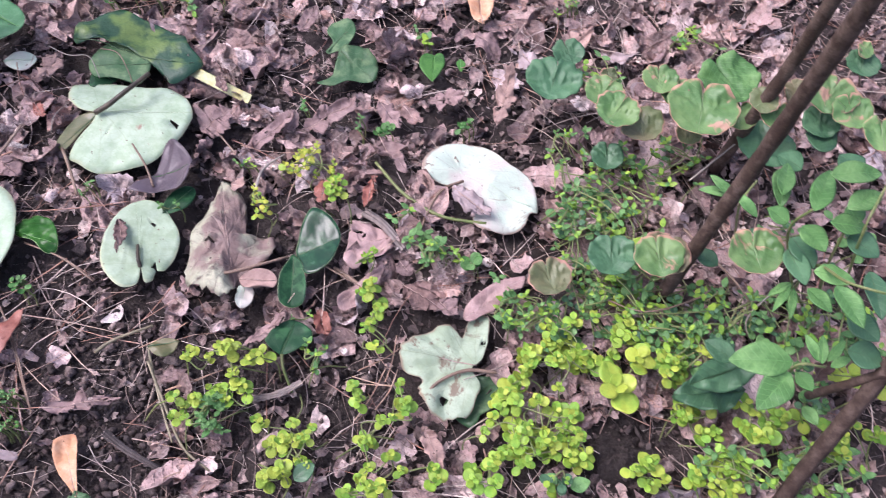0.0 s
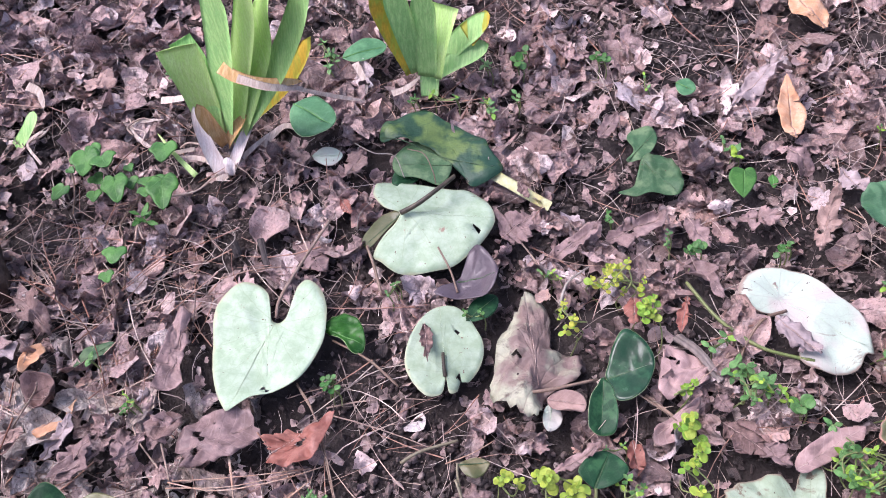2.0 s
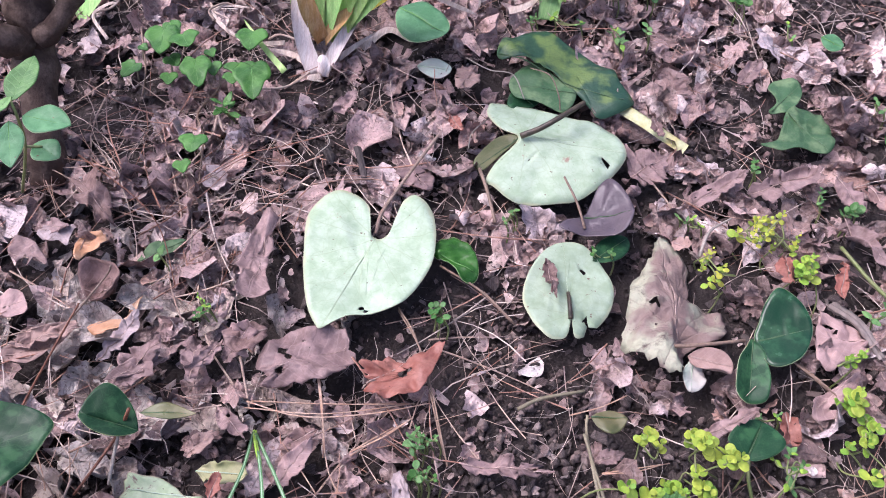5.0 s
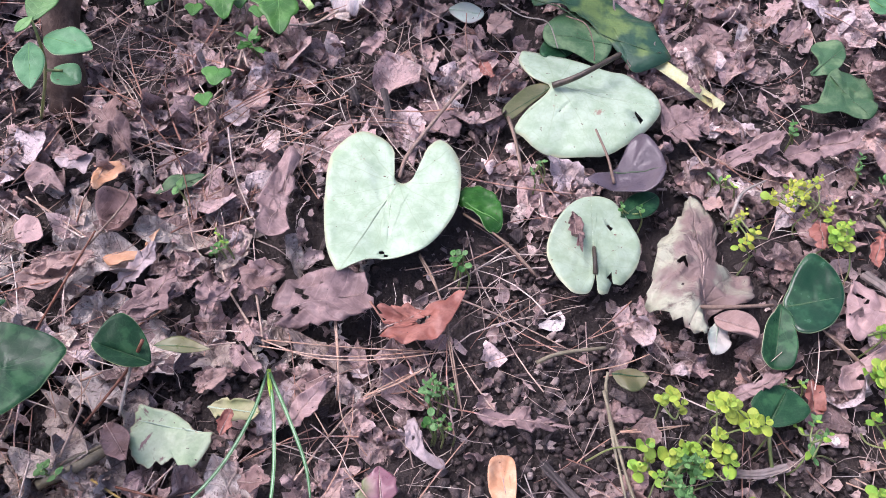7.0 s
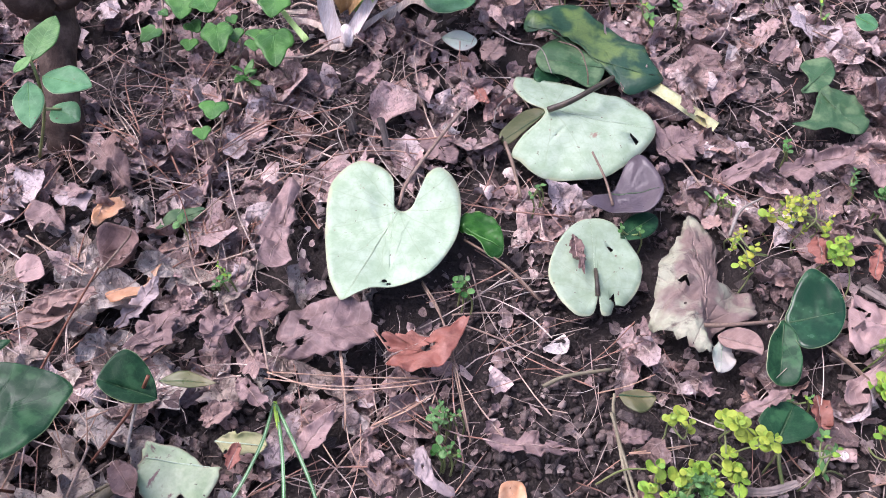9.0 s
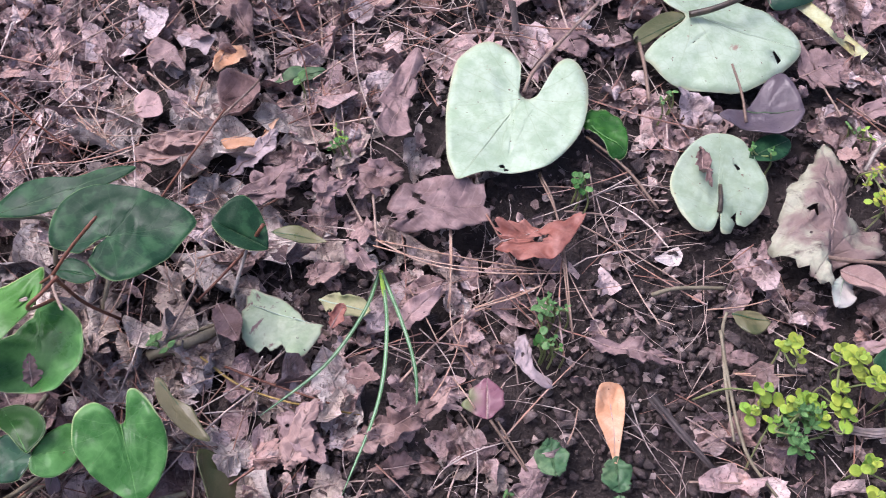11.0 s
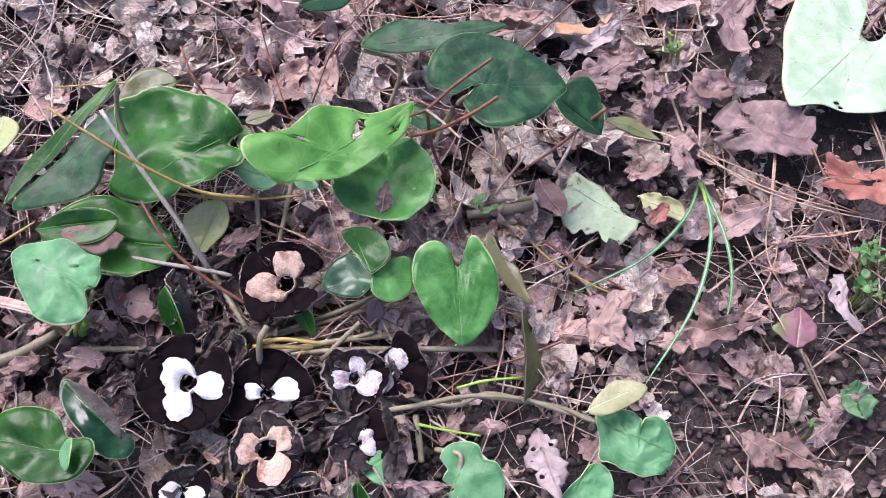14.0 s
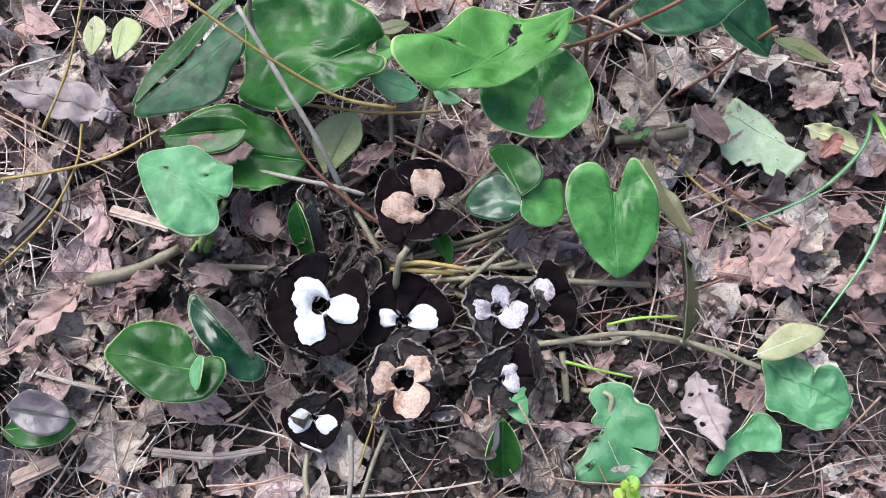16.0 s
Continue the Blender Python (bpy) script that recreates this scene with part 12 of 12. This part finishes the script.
pleaf(shrub_b, [MINT], (-0.6076, 0.3431, 0.0700), (-0.5845, 0.3359, 0.0700), 0.0107, 0.0105, 0.45, 0.00, fold=0.1, wave=0.04, cols=6, kind="ovate", seed=120)
pleaf(shrub_b, [HERB], (-0.6136, 0.3323, 0.1100), (-0.6110, 0.3489, 0.1100), 0.0038, 0.0038, 0.45, 0.00, fold=0.1, wave=0.04, cols=6, kind="ovate", seed=50)
pstem(shrub_b, STALK_GREEN, [(-0.6471, 0.3462, 0.0000), (-0.6119, 0.3392, 0.0700), (-0.6069, 0.3414, 0.1000), (-0.6096, 0.3450, 0.1100)], 0.0012, 0.001, "twig")
pstem(shrub_b, STALK_GREEN, [(-0.6119, 0.3392, 0.0700), (-0.6007, 0.3422, 0.0700)], 0.0012, 0.001, "twig")
sedge = root("striped_grass", "tuft of narrow dark grass blades with white middle stripes", "grass", "", Matrix.Translation((-0.4031, 0.2071, -0.0080)))
pstrap(sedge, [GRASS_GREEN, GRASS_WHITE], [(-0.4021, 0.2029, 0.0080), (-0.3966, 0.1688, 0.0200), (-0.4025, 0.1298, 0.0200), (-0.4242, 0.0894, 0.0120)], 0.0011, 0.0010, stripe=True, tip=0.5)
pstrap(sedge, [GRASS_GREEN, GRASS_WHITE], [(-0.4003, 0.2013, 0.0100), (-0.3795, 0.1644, 0.0260), (-0.3655, 0.1232, 0.0220), (-0.3627, 0.0705, 0.0080)], 0.0011, 0.0010, stripe=True, tip=0.5)
pstrap(sedge, [GRASS_GREEN, GRASS_WHITE], [(-0.4000, 0.2014, 0.0100), (-0.3718, 0.1704, 0.0220), (-0.3545, 0.1495, 0.0180), (-0.3434, 0.1276, 0.0080)], 0.0011, 0.0010, stripe=True, tip=0.5)
pstrap(sedge, [GRASS_LIME], [(-0.4031, 0.2044, 0.0060), (-0.3976, 0.1950, 0.0140), (-0.3902, 0.1826, 0.0200)], 0.0010, 0.0007, tip=0.5)
pstrap(sedge, [GRASS_LIME], [(-0.4020, 0.2046, 0.0060), (-0.3959, 0.1938, 0.0140), (-0.3865, 0.1803, 0.0200)], 0.0010, 0.0007, tip=0.5)
bud = root("vine_leaves", "pair of small unfolding yellow-green leaves on a vine", "vine leaf", "", Matrix.Translation((-0.7736, -0.0412, -0.0080)))
pleaf(bud, [YELLOWING], (-0.7485, -0.0386, 0.0350), (-0.7307, -0.0563, 0.0350), 0.0071, 0.0049, (0.41, 0.52), 0.00, fold=0.2, cols=5, kind="ovate", seed=3)
pleaf(bud, [YELLOWING], (-0.7358, -0.0286, 0.0350), (-0.7194, -0.0497, 0.0350), 0.0114, 0.0045, (0.38, 0.41), 0.00, fold=0.2, cols=5, kind="ovate", seed=4)


# ---- leaf litter, crumbs and needles ----
# bare patches of soil, a few put in for deep shade by the ginger leaves: middle and half axes
BARE = [(-0.417, 0.020, 0.030, 0.022), (-0.320, 0.080, 0.040, 0.022), (-0.372, 0.088, 0.022, 0.014), (-0.430, -0.030, 0.040, 0.022), (-0.318, 0.050, 0.034, 0.020), (-0.439, -0.027, 0.047, 0.031), (-0.346, -0.001, 0.032, 0.019), (-0.486, -0.106, 0.064, 0.021), (-0.551, -0.171, 0.031, 0.013), (-0.392, 0.016, 0.028, 0.017), (-0.663, -0.169, 0.017, 0.018), (-0.485, -0.112, 0.052, 0.014), (-0.409, 0.025, 0.024, 0.012), (-0.429, -0.007, 0.023, 0.015), (-0.339, 0.012, 0.025, 0.011), (-0.388, 0.015, 0.017, 0.018), (-0.359, 0.052, 0.049, 0.015), (-0.527, 0.118, 0.024, 0.020), (-0.238, 0.273, 0.046, 0.034), (-0.279, 0.320, 0.024, 0.028), (-0.181, 0.277, 0.023, 0.025), (-0.127, 0.258, 0.062, 0.034), (-0.168, 0.211, 0.047, 0.027), (-0.102, 0.191, 0.050, 0.031), (-0.217, 0.180, 0.047, 0.039), (-0.305, 0.151, 0.023, 0.017), (-0.241, 0.255, 0.052, 0.031), (-0.207, 0.228, 0.025, 0.027), (-0.279, 0.324, 0.028, 0.029), (-0.110, 0.528, 0.052, 0.023), (-0.222, 0.194, 0.049, 0.064), (0.173, 0.191, 0.048, 0.027), (-0.019, 0.782, 0.072, 0.057), (-0.486, -0.117, 0.045, 0.014), (-0.679, -0.152, 0.017, 0.016), (-0.134, 0.543, 0.058, 0.024), (-0.436, 0.456, 0.041, 0.057), (-0.204, 0.171, 0.040, 0.024), (-0.524, -0.046, 0.074, 0.040), (-0.604, -0.010, 0.061, 0.032), (-0.227, 0.229, 0.043, 0.035), (-0.219, 0.145, 0.060, 0.030), (-0.268, 0.154, 0.027, 0.028), (-0.189, 0.178, 0.030, 0.046), (-0.317, 0.209, 0.029, 0.020), (-0.202, 0.281, 0.057, 0.026), (-0.303, 0.302, 0.020, 0.028), (-0.042, 0.241, 0.040, 0.034), (-0.551, -0.171, 0.031, 0.013), (-0.490, 0.150, 0.026, 0.018), (-0.436, 0.188, 0.029, 0.020), (-0.265, 0.197, 0.038, 0.029), (-0.294, 0.102, 0.048, 0.017), (-0.377, 0.059, 0.034, 0.016), (-0.600, -0.220, 0.029, 0.016)]


def bare(x, y):
    """How bare the soil lies, 0 to 1."""
    b = np.zeros_like(x)
    for cx, cy, rx, ry in BARE:
        b = np.maximum(b, 1.25 - ((x - cx) / rx) ** 2 - ((y - cy) / ry) ** 2)
    return np.clip(b, 0, 1)


def flake(rng, kind):
    """A dead leaf or a piece of one, about 1 long: rings round its middle, torn at the margin, creased and curled."""
    k, steps = {"scrap": (10, (0.55, 1.0)), "piece": (17, (0.4, 0.75, 1.0)), "leaf": (24, (0.33, 0.68, 1.0)), "oak": (28, (0.33, 0.68, 1.0))}[kind]
    a = np.arange(k) / k * TAU
    if kind == "leaf":
        r = 0.5 / np.sqrt(np.cos(a) ** 2 + (np.sin(a) / rng.uniform(0.3, 0.52)) ** 2) * (1 + 0.14 * np.abs(np.cos(a)) ** 8)
        r *= 1 - 0.07 * (np.arange(k) % 2) * rng.random(k)
    elif kind == "oak":
        r = 0.5 / np.sqrt(np.cos(a) ** 2 + (np.sin(a) / rng.uniform(0.45, 0.7)) ** 2)
        r *= 0.86 + 0.15 * np.cos(a * rng.integers(6, 9) + rng.uniform(0, TAU)) * np.abs(np.sin(a)) ** 0.5 + rng.uniform(-0.07, 0.05, k)
    else:
        r = 0.46 / np.sqrt(np.cos(a) ** 2 + (np.sin(a) / rng.uniform(0.42, 0.95)) ** 2)
        r *= 1 + 0.16 * np.cos(2 * a + rng.uniform(0, TAU)) + 0.13 * np.cos(3 * a + rng.uniform(0, TAU)) + rng.uniform(-0.16, 0.1, k)
    for cut in range(rng.integers(0, 3) if kind in ("leaf", "oak") else rng.integers(1, 4)):
        side = np.cos(a - rng.uniform(0, TAU))
        r = np.where(side > 0.05, np.minimum(r, rng.uniform(0.2, 0.44) / np.maximum(side, 0.05) * (1 + rng.uniform(-0.12, 0.05, k))), r)
    for tear in range(rng.integers(0, 3) if kind != "scrap" else 0):
        r[rng.integers(k)] *= rng.uniform(0.45, 0.75)
    p = np.array([(0.0, 0.0)] + [(f * q * math.cos(w), f * q * math.sin(w)) for f in steps for q, w in zip(r, a)])
    uv = np.stack([p[:, 1], p[:, 0] + 0.5], 1)
    x, y = p[:, 0], p[:, 1]
    o = rng.uniform(0, 50, 3)
    z = np.array([0.16 * noise.noise(Vector((u * 3 + o[0], v * 3 + o[1], o[2]))) - 0.2 * abs(noise.noise(Vector((u * 4 + o[1], v * 4 + o[0], o[2])))) - 0.12 * abs(noise.noise(Vector((u * 9 + o[0], v * 9 + o[1], o[2])))) for u, v in p])
    if kind in ("leaf", "oak"):
        # side veins lift the blade in low ridges
        z += 0.012 * np.cos((x - 0.7 * np.abs(y)) * 44)
    z += rng.uniform(0.0, 0.6) * np.abs(y) * rng.choice([1, -1])
    t, bendy = rng.uniform(0, TAU), rng.choice([rng.uniform(0.3, 1.8), rng.uniform(1.8, 4.2)], p=[0.6, 0.4]) * rng.choice([1, 1, -1])
    u, v = x * math.cos(t) + y * math.sin(t), -x * math.sin(t) + y * math.cos(t)
    k2 = bendy / 0.6
    u, z = np.sin(u * k2) / k2 - z * np.sin(u * k2), (1 - np.cos(u * k2)) / k2 + z * np.cos(u * k2)
    x, y = u * math.cos(t) - v * math.sin(t), u * math.sin(t) + v * math.cos(t)
    z -= np.median(z)
    faces = [(0, 1 + i, 1 + (i + 1) % k) for i in range(k)]
    for j in range(len(steps) - 1):
        q = 1 + j * k
        for i in range(k):
            n = (i + 1) % k
            if kind in ("oak", "piece") and j == 1 and rng.random() < 0.06:
                continue
            faces += [(q + i, q + k + i, q + k + n), (q + i, q + k + n, q + n)]
    return np.stack([x, y, z], 1), uv, np.array(faces)


def crumb(rng):
    """A chip or crumb: a bent box."""
    x, y, z = rng.uniform(0.3, 0.5), rng.uniform(0.1, 0.3), rng.uniform(0.03, 0.1)
    v = np.array([(a * x, b * y, c * z) for c in (-1, 1) for a, b in ((-1, -1), (1, -1), (1, 1), (-1, 1))]) * rng.uniform(0.25, 1.45, (8, 3))
    q = [(0, 3, 2, 1), (4, 5, 6, 7), (0, 1, 5, 4), (1, 2, 6, 5), (2, 3, 7, 6), (3, 0, 4, 7)]
    return v, v[:, :2] + 0.5, np.array([t for a, b, c, e in q for t in ((a, b, c), (a, c, e))])


def clod(rng):
    """A lump of soil: an uneven ball of twenty faces."""
    g = (1 + 5**0.5) / 2
    v = np.array([(-1, g, 0), (1, g, 0), (-1, -g, 0), (1, -g, 0), (0, -1, g), (0, 1, g), (0, -1, -g), (0, 1, -g), (g, 0, -1), (g, 0, 1), (-g, 0, -1), (-g, 0, 1)]) * 0.26
    v = v * rng.uniform(0.6, 1.3, (12, 1)) * rng.uniform(0.7, 1.2, 3) * (1, 1, 0.7)
    f = [(0, 11, 5), (0, 5, 1), (0, 1, 7), (0, 7, 10), (0, 10, 11), (1, 5, 9), (5, 11, 4), (11, 10, 2), (10, 7, 6), (7, 1, 8), (3, 9, 4), (3, 4, 2), (3, 2, 6), (3, 6, 8), (3, 8, 9), (4, 9, 5), (2, 4, 11), (6, 2, 10), (8, 6, 7), (9, 8, 1)]
    return v, v[:, :2] + 0.5, np.array(f)


def needle(rng, arch=0.12, thick=0.0095):
    """A pine needle along x, 1 long, three-sided and bowed."""
    n, verts = 5, []
    bow, lean = rng.uniform(-arch, arch), rng.uniform(-0.04, 0.05)
    for i in range(n):
        f = i / (n - 1)
        r = thick * (1 - 0.55 * f)
        for k in range(3):
            w = TAU * k / 3
            verts.append((f - 0.5, bow * (1 - (2 * f - 1) ** 2) + r * math.cos(w), lean * (1 - (2 * f - 1) ** 2) + r * math.sin(w)))
    faces = [t for i in range(n - 1) for k in range(3) for q in [(i * 3 + k, i * 3 + (k + 1) % 3, i * 3 + 3 + (k + 1) % 3, i * 3 + 3 + k)] for t in ((q[0], q[1], q[2]), (q[0], q[2], q[3]))]
    v = np.array(verts)
    return v, v[:, :2] + 0.5, np.array(faces)


def strew(name, label, category, mat, shapes, count, size, spread, lift, tilt, seed, bareness=1.0, area=(-0.93, 0.56, -0.3, 0.96), smooth=True, patch=0.0, clear=False, soil=False, gaps=0.0):
    """Many small pieces on the ground, as one mesh."""
    rng = np.random.default_rng(seed)
    vs, fs, us, at, made = [], [], [], 0, 0
    while made < count:
        x, y = rng.uniform(area[0], area[1]), rng.uniform(area[2], area[3])
        naked = float(bare(np.array(x), np.array(y)))
        if rng.random() < bareness * naked or (soil and rng.random() > naked + 0.1):
            continue
        if gaps and noise.noise(Vector((x * 26, y * 26, 4.0))) < -gaps + rng.normal(0, 0.06):
            continue
        if patch and noise.noise(Vector((x * 7, y * 7, seed))) < rng.uniform(-patch, patch) - 0.1:
            continue
        covered = clear and any((x - a) ** 2 + (y - b) ** 2 < (r + size * 0.25) ** 2 for a, b, r in FOOTPRINTS)
        if covered and rng.random() < 0.8:
            made += 0.5
            continue
        v, uv, f = shapes[rng.integers(len(shapes))]
        s = size * math.exp(spread * min(1.8, max(-1.8, rng.normal()))) * (0.6 if covered else 1.0)
        lean = tilt * (0.2 if covered else 1.0)
        e = Euler((rng.normal(0, lean), rng.normal(0, lean), rng.uniform(0, TAU)))
        m = np.array(e.to_matrix())
        w = (v * s) @ m.T
        z = relief(x, y) + (0.0 if covered else lift) * rng.random() + 0.25 * max(0.0, -float(w[:, 2].min()))
        vs.append(w + (x, y, z))
        us.append(uv)
        fs.append(f + at)
        at += len(v)
        made += 1
    ob = new(name, mesh_of(name, np.vstack(vs), np.vstack(fs), [mat], None, np.vstack(us), None, smooth))
    return tagged(ob, label, category, "", "stuff")


rg = np.random.default_rng(5)
SCRAPS = [flake(rg, "scrap") for i in range(40)]
PIECES = [flake(rg, "piece") for i in range(36)]
LEAVES = [flake(rg, "leaf") for i in range(18)] + [flake(rg, "oak") for i in range(26)]
CRUMBS = [crumb(rg) for i in range(24)]
NEEDLES = [needle(rg) for i in range(14)]
FIBRES = [needle(rg, 0.2, 0.011) for i in range(14)]
strew("soil_crumbs", "crumbs of dark soil and bark mulch on the ground", "soil crumbs", SOIL_CRUMB, CRUMBS, 22000, 0.0050, 0.6, 0.006, 0.5, 11, 0.0, smooth=False)
strew("soil_clods", "small dark clods of loose soil on the bare patches", "soil clods", SOIL_CRUMB, [clod(rg) for i in range(20)], 11000, 0.0037, 0.55, 0.004, 0.6, 21, 0.0, soil=True)
strew("leaf_fragments", "small broken pieces of brown dead leaves covering the soil", "leaf litter", CRUMB, SCRAPS, 20000, 0.0095, 0.5, 0.011, 0.6, 12, 0.8, clear=True, gaps=0.08)
strew("leaf_litter", "mauve-brown curled dead leaves covering the ground", "leaf litter", LITTER, PIECES + LEAVES, 8600, 0.0195, 0.55, 0.015, 0.55, 13, 0.97, patch=0.12, clear=True, gaps=0.1)
strew("leaf_litter", "larger mauve-brown dead leaves lying over the litter", "leaf litter", LITTER, LEAVES, 1250, 0.041, 0.3, 0.014, 0.35, 14, 1.0, patch=0.2, clear=True)
strew("leaf_litter", "greyish tan whole dead leaves beside the ginger clump", "leaf litter", TAN_LITTER, LEAVES, 130, 0.044, 0.3, 0.016, 0.35, 24, 0.9, (-0.62, -0.36, 0.08, 0.34), clear=True)
strew("pine_needles", "straight pale pine needles beside the ginger clump", "pine needles", NEEDLE, NEEDLES, 500, 0.062, 0.3, 0.024, 0.1, 25, 0.2, (-0.62, -0.24, -0.1, 0.42), clear=True)
strew("pine_needles", "reddish and tan pine needles strewn over the litter", "pine needles", NEEDLE, NEEDLES, 5200, 0.045, 0.4, 0.020, 0.12, 15, 0.4, clear=True)
strew("dry_fibres", "pale dry stems and rootlets tangled in the leaf litter", "plant fibres", FIBRE, FIBRES, 9500, 0.023, 0.5, 0.018, 0.16, 16, 0.1, clear=True)
strew("leaf_litter", "tan and grey broken dead leaves and straw", "leaf litter", TAN_LITTER, PIECES + LEAVES, 1400, 0.0215, 0.45, 0.018, 0.42, 17, 0.97, (-0.93, -0.2, -0.3, 0.12), clear=True, gaps=0.1)
strew("dry_fibres", "pale straw and dry stems over the litter", "plant fibres", FIBRE, FIBRES, 1500, 0.036, 0.5, 0.022, 0.16, 18, 0.1, (-0.93, -0.55, -0.25, 0.25), clear=True)
strew("leaf_litter", "dead leaves thinly strewn over the outer bed", "leaf litter", LITTER, SCRAPS, 4200, 0.026, 0.4, 0.012, 0.4, 19, 0.9, (-2.3, 1.9, -1.6, 2.3), clear=True)
